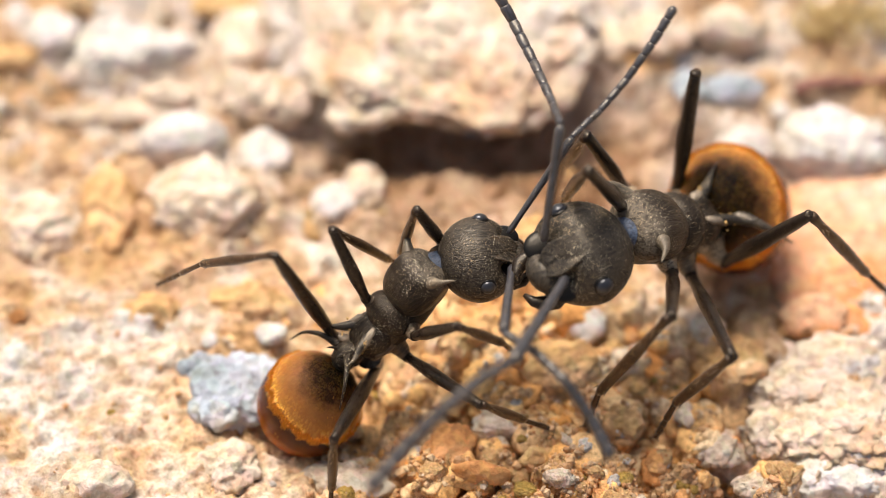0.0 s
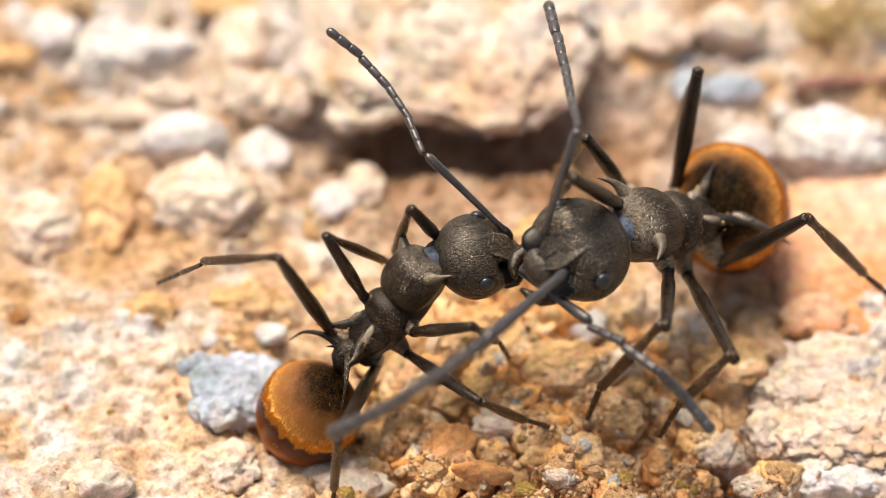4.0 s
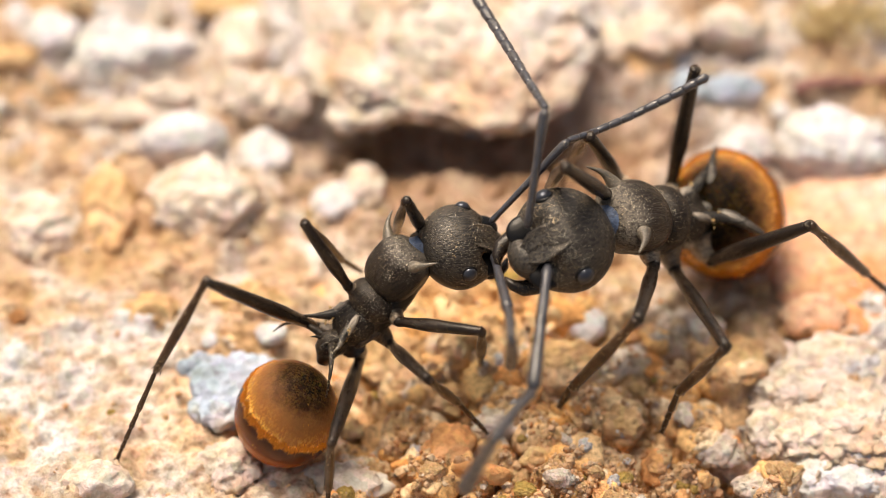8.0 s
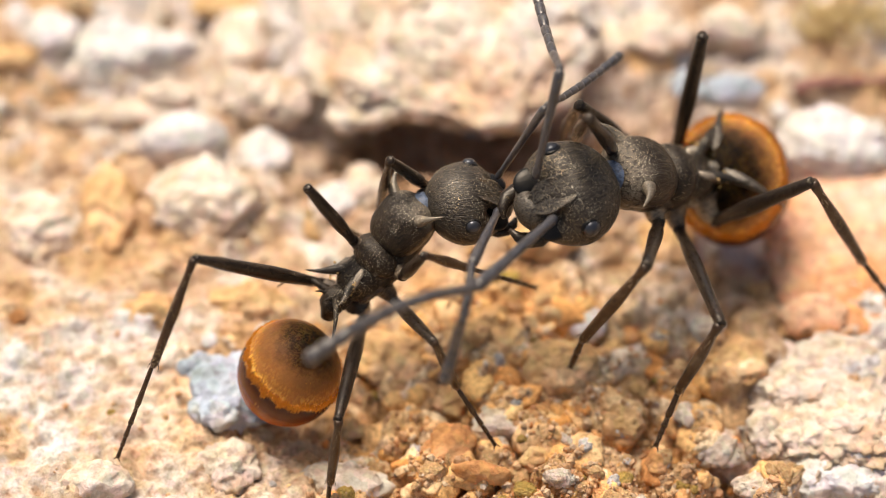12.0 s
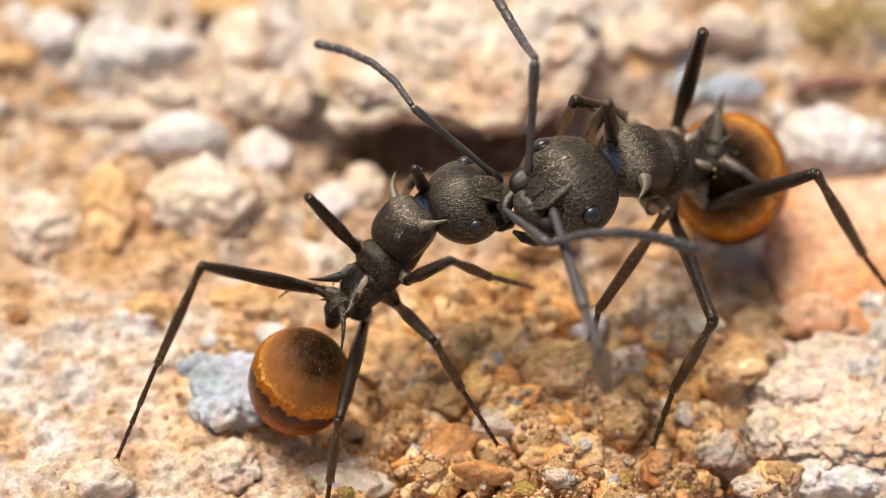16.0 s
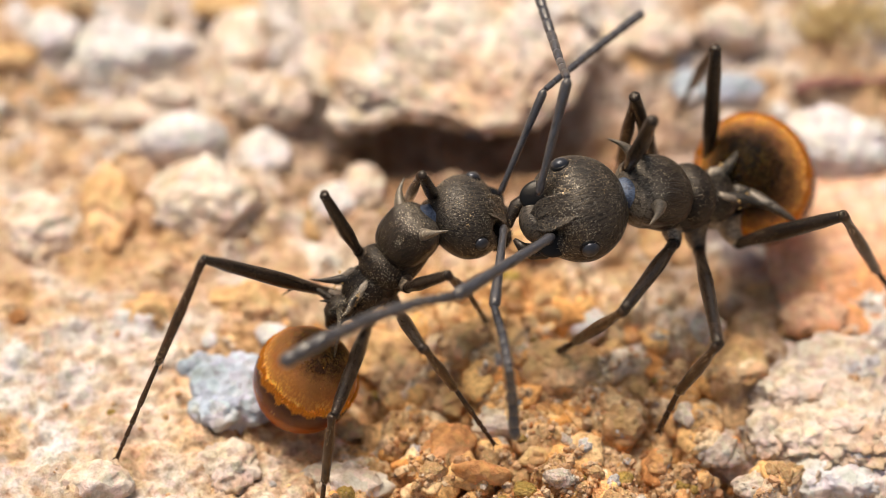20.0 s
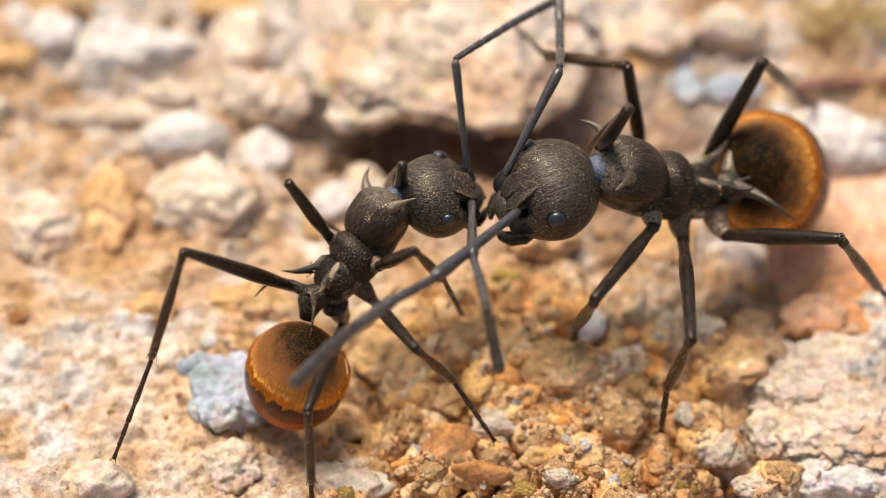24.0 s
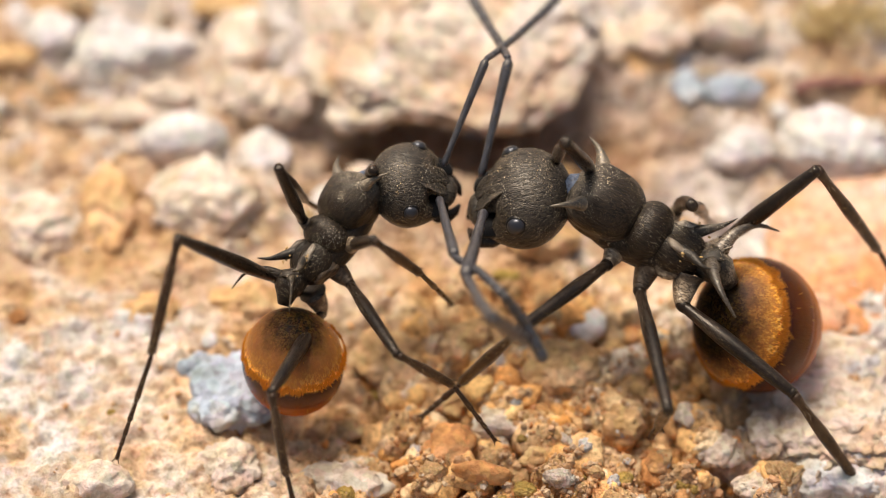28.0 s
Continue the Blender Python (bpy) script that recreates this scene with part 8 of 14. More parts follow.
    walk(small_ant["near_middle_tibia"], [
        (0, mm(3.36, 0.03, -0.52, -95, 4, -65)), (1.5, mm(3.34, 0.06, -0.49, -96, 4, -68)), (2.25, mm(3.38, -0.02, -0.53, -95, 2, -69)), (3.25, mm(3.39, -0.07, -0.54, -94, 1, -69)),
        (6, mm(3.31, -0.04, -0.18, -90, 2, -72)), (6.5, mm(3.25, 0.08, -0.09, -94, 5, -72)), (7, mm(3.23, 0.30, -0.33, -91, -8, -60)), (7.5, mm(3.31, -0.27, 0.03, -99, -4, -75)),
        (8, mm(3.14, -0.38, 0.47, -101, -7, -83)), (9, mm(3.18, -0.41, 0.42, -101, -12, -89)), (10, mm(3.16, -0.50, 0.47, -104, -12, -96)), (11, mm(3.06, -0.56, 0.67, -90, -13, -94)),
        (11.75, mm(3.23, -0.56, 0.35, -86, -18, -100)), (13, mm(3.23, -0.60, 0.36, -88, -20, -101)), (15.25, mm(3.15, -0.68, 0.53, -83, -18, -101)), (16.5, mm(3.03, -0.67, 0.73, -80, -15, -106)),
        (17, mm(2.95, -0.67, 0.85, -80, -15, -107)), (17.75, mm(2.97, -0.59, 0.81, -84, -19, -98)), (18, mm(2.98, -0.50, 0.78, -86, -19, -95)), (19.25, mm(3.04, -0.63, 0.71, -89, -14, -94)),
        (20.25, mm(3.08, -0.57, 0.63, -89, -14, -91)), (21, mm(3.16, -0.58, 0.50, -91, -14, -90)), (21.5, mm(3.17, -0.63, 0.49, -86, -13, -90)), (21.75, mm(3.38, -1.06, -0.01, -99, -6, -96)),
        (22.25, mm(3.44, -1.23, -0.28, -105, -3, -98)), (23.75, mm(3.44, -1.19, -0.27, -103, -1, -95)), (24, mm(3.46, -1.24, -0.41, -104, -0, -95)), (24.5, mm(3.39, -1.69, -0.55, -107, 5, -96)),
        (25, mm(3.41, -1.55, -0.47, -104, 10, -92)), (26, mm(3.39, -1.70, -0.65, -104, 18, -93)), (27, mm(3.39, -1.76, -0.95, -102, 14, -93)), (28, mm(3.30, -1.93, -1.26, -96, 12, -95)),
    ])
    walk(small_ant["near_middle_tarsus"], [
        (0, mm(3.16, 0.08, -2.51, -87, 6, -62)), (1.5, mm(3.11, 0.13, -2.48, -89, 7, -64)), (2.25, mm(3.19, -0.01, -2.52, -88, 5, -65)), (3.25, mm(3.23, -0.07, -2.53, -88, 5, -66)),
        (6, mm(3.30, 0.03, -2.17, -88, 5, -68)), (6.5, mm(3.05, 0.21, -2.07, -92, 8, -70)), (7, mm(3.34, 0.03, -2.31, -85, -8, -59)), (7.75, mm(2.87, -0.61, -1.62, -93, -9, -85)),
        (8, mm(2.80, -0.66, -1.48, -93, -11, -88)), (9, mm(2.82, -0.82, -1.51, -80, -12, -89)), (10, mm(2.65, -0.84, -1.43, -91, -11, -95)), (10.75, mm(2.89, -0.90, -1.29, -71, -14, -98)),
        (11, mm(3.04, -1.01, -1.28, -66, -16, -98)), (11.75, mm(3.27, -1.19, -1.54, -65, -15, -96)), (13.5, mm(3.18, -1.30, -1.48, -69, -17, -97)), (15, mm(3.25, -1.34, -1.36, -67, -17, -99)),
        (16.5, mm(3.23, -1.25, -1.17, -61, -13, -103)), (17, mm(3.15, -1.27, -1.05, -61, -13, -103)), (17.75, mm(3.08, -1.27, -1.06, -66, -18, -96)), (18, mm(3.06, -1.15, -1.11, -68, -18, -94)),
        (19.25, mm(3.06, -1.10, -1.23, -66, -14, -95)), (20.25, mm(3.12, -1.05, -1.31, -64, -15, -93)), (21, mm(3.13, -1.05, -1.44, -60, -16, -93)), (21.5, mm(3.31, -1.07, -1.46, -53, -16, -95)),
        (21.75, mm(3.06, -1.21, -1.97, -66, -10, -101)), (22.25, mm(2.92, -1.25, -2.21, -70, -9, -104)), (23.5, mm(3.02, -1.19, -2.13, -62, -10, -104)), (24, mm(2.97, -1.21, -2.34, -66, -10, -104)),
        (24.75, mm(2.85, -1.36, -2.46, -84, -5, -103)), (25, mm(2.93, -1.18, -2.37, -85, -3, -102)), (26, mm(2.95, -1.08, -2.50, -83, 2, -105)), (26.75, mm(2.94, -1.19, -2.83, -79, -2, -106)),
        (27, mm(3.00, -1.25, -2.84, -76, -4, -106)), (28, mm(3.14, -1.50, -3.20, -79, -7, -109)),
    ])
    walk(small_ant["near_hind_femur"], [
        (0, mm(-0.15, -1.69, -1.26, 63, -39, -163)), (2.25, mm(-0.15, -1.69, -1.26, 64, -40, -165)), (6, mm(-0.15, -1.69, -1.26, 61, -37, -160)), (7, mm(-0.15, -1.69, -1.26, 55, -33, -145)),
        (7.75, mm(-0.15, -1.69, -1.26, 49, -37, -148)), (9.25, mm(-0.15, -1.69, -1.26, 47, -38, -149)), (10.25, mm(-0.15, -1.69, -1.26, 45, -38, -149)), (11, mm(-0.15, -1.69, -1.26, 43, -37, -147)),
        (12, mm(-0.15, -1.69, -1.26, 34, -36, -142)), (15.75, mm(-0.15, -1.69, -1.26, 40, -34, -148)), (16.25, mm(-0.15, -1.69, -1.26, 40, -32, -147)), (18.5, mm(-0.15, -1.69, -1.26, 44, -39, -150)),
        (21.25, mm(-0.15, -1.69, -1.26, 46, -37, -149)), (21.5, mm(-0.15, -1.69, -1.26, 44, -34, -146)), (22, mm(-0.15, -1.69, -1.26, 34, -44, -149)), (24, mm(-0.15, -1.69, -1.26, 34, -44, -154)),
        (24.75, mm(-0.15, -1.69, -1.26, 38, -51, -164)), (25, mm(-0.15, -1.69, -1.26, 39, -50, -163)), (26.25, mm(-0.15, -1.69, -1.26, 34, -51, -162)), (27.25, mm(-0.15, -1.69, -1.26, 38, -51, -167)),
        (28, mm(-0.15, -1.69, -1.26, 38, -52, -170)),
    ])
    walk(small_ant["near_hind_tibia"], [
        (0, mm(2.49, -2.75, 1.47, -72, -35, -131)), (1.75, mm(2.53, -2.79, 1.41, -74, -36, -130)), (3.25, mm(2.52, -2.74, 1.45, -69, -37, -134)), (6, mm(2.46, -2.74, 1.50, -74, -34, -137)),
        (6.5, mm(2.41, -2.65, 1.58, -78, -36, -136)), (7, mm(2.60, -2.51, 1.44, -59, -33, -133)), (7.5, mm(2.71, -2.97, 1.13, -70, -34, -135)), (8, mm(2.74, -2.94, 1.12, -73, -35, -135)),
        (9, mm(2.73, -3.03, 1.07, -71, -36, -135)), (10, mm(2.74, -3.18, 0.97, -79, -35, -137)), (11, mm(2.77, -3.23, 0.89, -65, -35, -138)), (11.5, mm(2.93, -3.38, 0.53, -61, -35, -137)),
        (12.25, mm(2.89, -3.45, 0.53, -62, -36, -137)), (15, mm(2.74, -3.48, 0.74, -57, -36, -141)), (16.25, mm(2.61, -3.48, 0.91, -58, -31, -143)), (17, mm(2.64, -3.44, 0.91, -58, -30, -147)),
        (17.75, mm(2.69, -3.40, 0.88, -53, -37, -142)), (18, mm(2.76, -3.30, 0.85, -54, -38, -139)), (19.5, mm(2.71, -3.27, 0.94, -58, -34, -136)), (21, mm(2.73, -3.12, 1.01, -52, -36, -134)),
        (21.5, mm(2.71, -3.19, 1.00, -48, -33, -136)), (21.75, mm(2.83, -3.57, 0.52, -65, -36, -135)), (22.25, mm(2.83, -3.76, 0.28, -73, -36, -133)), (23.75, mm(2.68, -3.86, 0.42, -72, -33, -131)),
        (24, mm(2.68, -3.93, 0.33, -74, -33, -130)), (24.5, mm(2.45, -4.28, 0.19, -81, -32, -129)), (25, mm(2.55, -4.07, 0.34, -80, -30, -126)), (26, mm(2.45, -4.28, 0.19, -80, -25, -126)),
        (27, mm(2.42, -4.25, 0.27, -75, -28, -126)), (28, mm(2.28, -4.41, 0.24, -72, -29, -127)),
    ])
    walk(small_ant["near_hind_tarsus"], [
        (0, mm(2.22, -4.08, -0.20, -56, -35, -129)), (1.25, mm(2.19, -4.10, -0.26, -61, -36, -131)), (2.25, mm(2.22, -4.13, -0.19, -57, -37, -132)), (3.25, mm(2.23, -4.13, -0.15, -55, -37, -134)),
        (5.75, mm(2.08, -4.00, -0.23, -54, -35, -139)), (6.5, mm(1.84, -3.84, -0.11, -60, -37, -138)), (7, mm(2.74, -4.01, -0.09, -42, -33, -134)), (7.5, mm(2.43, -4.27, -0.55, -53, -34, -135)),
        (8, mm(2.34, -4.20, -0.57, -56, -35, -134)), (9, mm(2.38, -4.35, -0.58, -57, -35, -133)), (10, mm(2.15, -4.32, -0.75, -58, -36, -140)), (11, mm(2.56, -4.65, -0.70, -46, -35, -139)),
        (11.5, mm(2.87, -4.87, -1.01, -45, -35, -136)), (12, mm(2.77, -4.94, -1.02, -48, -35, -136)), (15, mm(2.65, -5.06, -0.71, -46, -36, -139)), (16.25, mm(2.54, -4.96, -0.64, -44, -31, -143)),
        (17, mm(2.51, -4.88, -0.67, -40, -30, -147)), (17.75, mm(2.68, -5.04, -0.49, -41, -36, -139)), (18, mm(2.79, -4.95, -0.52, -44, -37, -135)), (19.5, mm(2.77, -4.79, -0.57, -48, -34, -135)),
        (21, mm(2.98, -4.76, -0.35, -48, -36, -133)), (21.5, mm(3.08, -4.82, -0.35, -44, -32, -135)), (21.75, mm(2.67, -5.01, -1.06, -61, -35, -134)), (22.25, mm(2.45, -5.08, -1.37, -68, -36, -133)),
        (23.75, mm(2.45, -5.13, -1.29, -66, -33, -131)), (24, mm(2.41, -5.18, -1.39, -68, -33, -129)), (24.5, mm(2.01, -5.38, -1.59, -73, -31, -127)), (25, mm(2.23, -5.14, -1.48, -72, -27, -123)),
        (26, mm(2.24, -5.21, -1.73, -76, -22, -123)), (26.75, mm(2.27, -5.33, -1.67, -72, -24, -122)), (27, mm(2.31, -5.37, -1.55, -69, -25, -123)), (28, mm(2.25, -5.59, -1.55, -68, -27, -125)),
    ])
    walk(small_ant["far_front_femur"], [
        (0, mm(-0.76, 1.61, -0.54, 102, 14, 92)), (1.75, mm(-0.76, 1.61, -0.54, 101, 14, 91)), (3.25, mm(-0.76, 1.61, -0.54, 104, 13, 93)), (6, mm(-0.76, 1.61, -0.54, 100, 11, 91)),
        (7, mm(-0.76, 1.61, -0.54, 101, 15, 109)), (7.5, mm(-0.76, 1.61, -0.54, 110, 12, 93)), (8, mm(-0.76, 1.61, -0.54, 106, 19, 81)), (9, mm(-0.76, 1.61, -0.54, 107, 17, 83)),
        (10, mm(-0.76, 1.61, -0.54, 98, -7, 106)), (11, mm(-0.76, 1.61, -0.54, 107, 20, 76)), (12, mm(-0.76, 1.61, -0.54, 102, -0, 102)), (15.25, mm(-0.76, 1.61, -0.54, 113, 18, 79)),
        (15.5, mm(-0.76, 1.61, -0.54, 79, -27, -133)), (15.75, mm(-0.76, 1.61, -0.54, 80, -26, -134)), (16, mm(-0.76, 1.61, -0.54, 109, 18, 72)), (17, mm(-0.76, 1.61, -0.54, 106, 13, 77)),
        (18, mm(-0.76, 1.61, -0.54, 109, 13, 93)), (19.75, mm(-0.76, 1.61, -0.54, 110, 19, 78)), (20.25, mm(-0.76, 1.61, -0.54, 112, 18, 83)), (21, mm(-0.76, 1.61, -0.54, 109, 27, 69)),
        (21.25, mm(-0.76, 1.61, -0.54, 80, -32, -129)), (21.5, mm(-0.76, 1.61, -0.54, 80, -32, -130)), (21.75, mm(-0.76, 1.61, -0.54, 106, 37, 42)), (24, mm(-0.76, 1.61, -0.54, 108, 39, 40)),
        (24.75, mm(-0.76, 1.61, -0.54, 107, 43, 37)), (25, mm(-0.76, 1.61, -0.54, 103, 42, 37)), (26, mm(-0.76, 1.61, -0.54, 102, 43, 31)), (27, mm(-0.76, 1.61, -0.54, 120, 39, 41)),
        (27.25, mm(-0.76, 1.61, -0.54, 53, -34, -131)), (28, mm(-0.76, 1.61, -0.54, 49, -37, -133)),
    ])
    walk(small_ant["far_front_tibia"], [
        (0, mm(-0.30, 2.17, 1.65, -75, -39, -150)), (1.5, mm(-0.37, 2.16, 1.66, -80, -40, -148)), (3.25, mm(-0.24, 2.15, 1.64, -77, -40, -150)), (5.75, mm(-0.35, 2.01, 1.69, -70, -37, -155)),
        (6, mm(-0.38, 2.04, 1.69, -70, -37, -156)), (6.5, mm(-0.56, 2.18, 1.68, -73, -40, -155)), (7, mm(-0.55, 2.31, 1.64, -57, -33, -151)), (7.5, mm(0.00, 2.11, 1.57, -73, -36, -155)),
        (8, mm(-0.03, 2.21, 1.56, -80, -38, -155)), (9, mm(-0.01, 2.18, 1.56, -79, -39, -158)), (10, mm(-0.40, 1.43, 1.73, -83, -37, -143)), (10.75, mm(-0.02, 2.04, 1.60, -78, -39, -163)),
        (11, mm(0.08, 2.18, 1.53, -75, -39, -166)), (11.75, mm(-0.22, 1.76, 1.69, -81, -37, -146)), (12, mm(-0.28, 1.71, 1.71, -83, -37, -144)), (15.25, mm(0.25, 2.06, 1.48, -74, -38, -172)),
        (16.75, mm(0.05, 1.99, 1.58, -74, -32, -179)), (17, mm(-0.03, 1.95, 1.61, -74, -32, -178)), (18, mm(-0.03, 2.13, 1.58, -68, -40, -166)), (19.25, mm(0.13, 2.16, 1.51, -75, -39, -167)),
        (20, mm(0.14, 2.13, 1.51, -77, -39, -163)), (21, mm(0.28, 2.27, 1.40, -65, -39, -180)), (21.5, mm(0.33, 2.28, 1.37, -63, -33, 177)), (22, mm(0.73, 1.98, 1.17, -73, -50, 171)),
        (23.75, mm(0.68, 1.98, 1.22, -77, -47, 174)), (24, mm(0.74, 1.96, 1.17, -78, -49, 174)), (24.75, mm(0.85, 1.97, 1.06, -81, -54, 178)), (25, mm(0.77, 2.08, 1.11, -82, -52, -179)),
        (26, mm(0.81, 1.99, 1.10, -89, -53, -177)), (26.75, mm(0.95, 1.66, 0.99, -93, -54, -176)), (27, mm(0.94, 1.56, 1.01, -49, 37, 55)), (28, mm(1.05, 1.37, 0.86, -48, 40, 51)),
    ])
    walk(small_ant["far_front_tarsus"], [
        (0, mm(-1.49, 0.61, -0.62, -81, -36, -133)), (1.5, mm(-1.68, 0.69, -0.60, -83, -37, -133)), (3.5, mm(-1.50, 0.62, -0.62, -81, -37, -135)), (5.75, mm(-1.44, 0.36, -0.57, -86, -34, -134)),
        (6, mm(-1.51, 0.42, -0.57, -86, -34, -136)), (6.5, mm(-1.87, 0.61, -0.52, -89, -37, -138)), (7, mm(-0.94, 0.22, -0.47, -69, -34, -138)), (8, mm(-1.47, 0.96, -0.76, -81, -36, -141)),
        (9, mm(-1.51, 0.94, -0.72, -84, -36, -137)), (10, mm(-1.60, 0.07, -0.66, -101, -30, -124)), (10.75, mm(-1.61, 0.91, -0.68, -87, -34, -135)), (11, mm(-1.48, 0.95, -0.73, -83, -35, -138)),
        (11.5, mm(-1.30, 0.49, -0.71, -83, -34, -133)), (12, mm(-1.51, 0.37, -0.68, -86, -34, -132)), (13.75, mm(-1.57, 0.69, -0.62, -87, -38, -137)), (15.25, mm(-1.40, 0.98, -0.78, -82, -36, -143)),
        (16.25, mm(-1.43, 1.13, -0.86, -82, -31, -145)), (17, mm(-1.52, 1.05, -0.83, -85, -29, -143)), (18, mm(-1.50, 0.61, -0.55, -83, -39, -145)), (19, mm(-1.48, 0.87, -0.68, -83, -37, -144)),
        (19.75, mm(-1.43, 1.02, -0.79, -87, -35, -138)), (20.5, mm(-1.43, 0.97, -0.73, -86, -37, -139)), (21, mm(-1.43, 1.01, -0.72, -84, -38, -142)), (21.5, mm(-1.21, 1.01, -0.87, -80, -34, -144)),
        (21.75, mm(-1.48, 1.32, -0.76, -96, -39, -143)), (22.25, mm(-1.60, 1.51, -0.66, -103, -41, -142)), (24, mm(-1.51, 1.55, -0.77, -101, -40, -141)), (25, mm(-1.58, 1.64, -0.70, -105, -44, -147)),
        (26, mm(-1.57, 1.83, -0.72, -111, -41, -146)), (27, mm(-1.46, 1.58, -0.80, -105, -47, -154)), (28, mm(-1.41, 1.50, -0.85, -101, -50, -161)),
    ])
    walk(small_ant["far_middle_femur"], [
        (0, mm(-0.29, -0.38, 0.66, 71, 22, 80)), (1.5, mm(-0.29, -0.38, 0.66, 71, 20, 83)), (2.25, mm(-0.29, -0.38, 0.66, 74, 20, 84)), (4, mm(-0.29, -0.38, 0.66, 77, 20, 84)),
        (6, mm(-0.29, -0.38, 0.66, 69, 20, 78)), (6.5, mm(-0.29, -0.38, 0.66, 61, 19, 79)), (7, mm(-0.29, -0.38, 0.66, 72, 22, 95)), (7.5, mm(-0.29, -0.38, 0.66, 82, 15, 89)),
        (8, mm(-0.29, -0.38, 0.66, 74, 16, 84)), (9, mm(-0.29, -0.38, 0.66, 76, 16, 85)), (10.25, mm(-0.29, -0.38, 0.66, 80, 11, 85)), (11, mm(-0.29, -0.38, 0.66, 82, 12, 88)),
        (12.5, mm(-0.29, -0.38, 0.66, 83, 10, 91)), (15.5, mm(-0.29, -0.38, 0.66, 84, 10, 90)), (16.25, mm(-0.29, -0.38, 0.66, 78, 8, 87)), (17, mm(-0.29, -0.38, 0.66, 75, 8, 85)),
        (18, mm(-0.29, -0.38, 0.66, 83, 18, 86)), (19.25, mm(-0.29, -0.38, 0.66, 82, 17, 81)), (21.25, mm(-0.29, -0.38, 0.66, 85, 17, 84)), (21.5, mm(-0.29, -0.38, 0.66, 83, 17, 84)),
        (21.75, mm(-0.29, -0.38, 0.66, 98, 11, 79)), (22.25, mm(-0.29, -0.38, 0.66, 102, 9, 77)), (23.5, mm(-0.29, -0.38, 0.66, 91, 8, 77)), (24, mm(-0.29, -0.38, 0.66, 96, 9, 77)),
        (24.5, mm(-0.29, -0.38, 0.66, 104, 6, 75)), (25, mm(-0.29, -0.38, 0.66, 104, 13, 70)), (26, mm(-0.29, -0.38, 0.66, 105, 12, 65)), (26.75, mm(-0.29, -0.38, 0.66, 107, 17, 64)),
        (27, mm(-0.29, -0.38, 0.66, 106, 17, 64)), (28, mm(-0.29, -0.38, 0.66, 108, 18, 63)),
    ])
    walk(small_ant["far_middle_tibia"], [
        (0, mm(-0.91, 0.54, 2.67, -99, 0, -70)), (1.5, mm(-0.93, 0.45, 2.71, -100, 2, -70)), (2.25, mm(-0.83, 0.45, 2.73, -100, 1, -69)), (4, mm(-0.73, 0.42, 2.77, -99, 2, -67)),
        (6, mm(-0.94, 0.50, 2.68, -98, 4, -68)), (6.5, mm(-1.26, 0.47, 2.56, -110, -1, -80)), (6.75, mm(-1.15, 0.39, 2.65, -109, -15, -84)), (7, mm(-1.09, 0.39, 2.67, -100, -23, -86)),
        (7.5, mm(-0.62, 0.21, 2.86, -105, -13, -88)), (8, mm(-0.86, 0.31, 2.78, -104, -11, -88)), (9, mm(-0.80, 0.27, 2.80, -106, -11, -89)), (10.25, mm(-0.66, 0.08, 2.88, -109, -10, -94)),
        (11, mm(-0.59, 0.10, 2.89, -106, -14, -96)), (11.75, mm(-0.53, 0.01, 2.91, -106, -12, -92)), (12.25, mm(-0.56, 0.01, 2.91, -108, -11, -92)), (15, mm(-0.55, 0.02, 2.91, -106, -13, -94)),
        (16.25, mm(-0.75, -0.03, 2.88, -102, -10, -96)), (17, mm(-0.85, -0.01, 2.86, -100, -10, -99)), (18, mm(-0.55, 0.33, 2.83, -93, -30, -115)), (19.25, mm(-0.50, 0.32, 2.84, -99, -23, -108)),
        (20.25, mm(-0.48, 0.35, 2.83, -105, -22, -104)), (21, mm(-0.43, 0.33, 2.84, -107, -19, -97)), (21.5, mm(-0.48, 0.30, 2.85, -103, -16, -96)), (21.75, mm(0.10, -0.02, 2.89, -116, -10, -100)),
        (22.25, mm(0.23, -0.15, 2.88, -121, -7, -102)), (23.5, mm(-0.20, -0.06, 2.93, -117, -8, -102)), (24, mm(0.03, -0.07, 2.91, -120, -9, -102)), (24.5, mm(0.31, -0.30, 2.87, -124, -9, -107)),
        (25, mm(0.40, -0.09, 2.83, -124, -10, -107)), (26, mm(0.44, -0.19, 2.83, -124, -6, -111)), (27, mm(0.56, -0.08, 2.77, -127, -8, -109)), (28, mm(0.64, -0.09, 2.74, -127, -7, -109)),
    ])
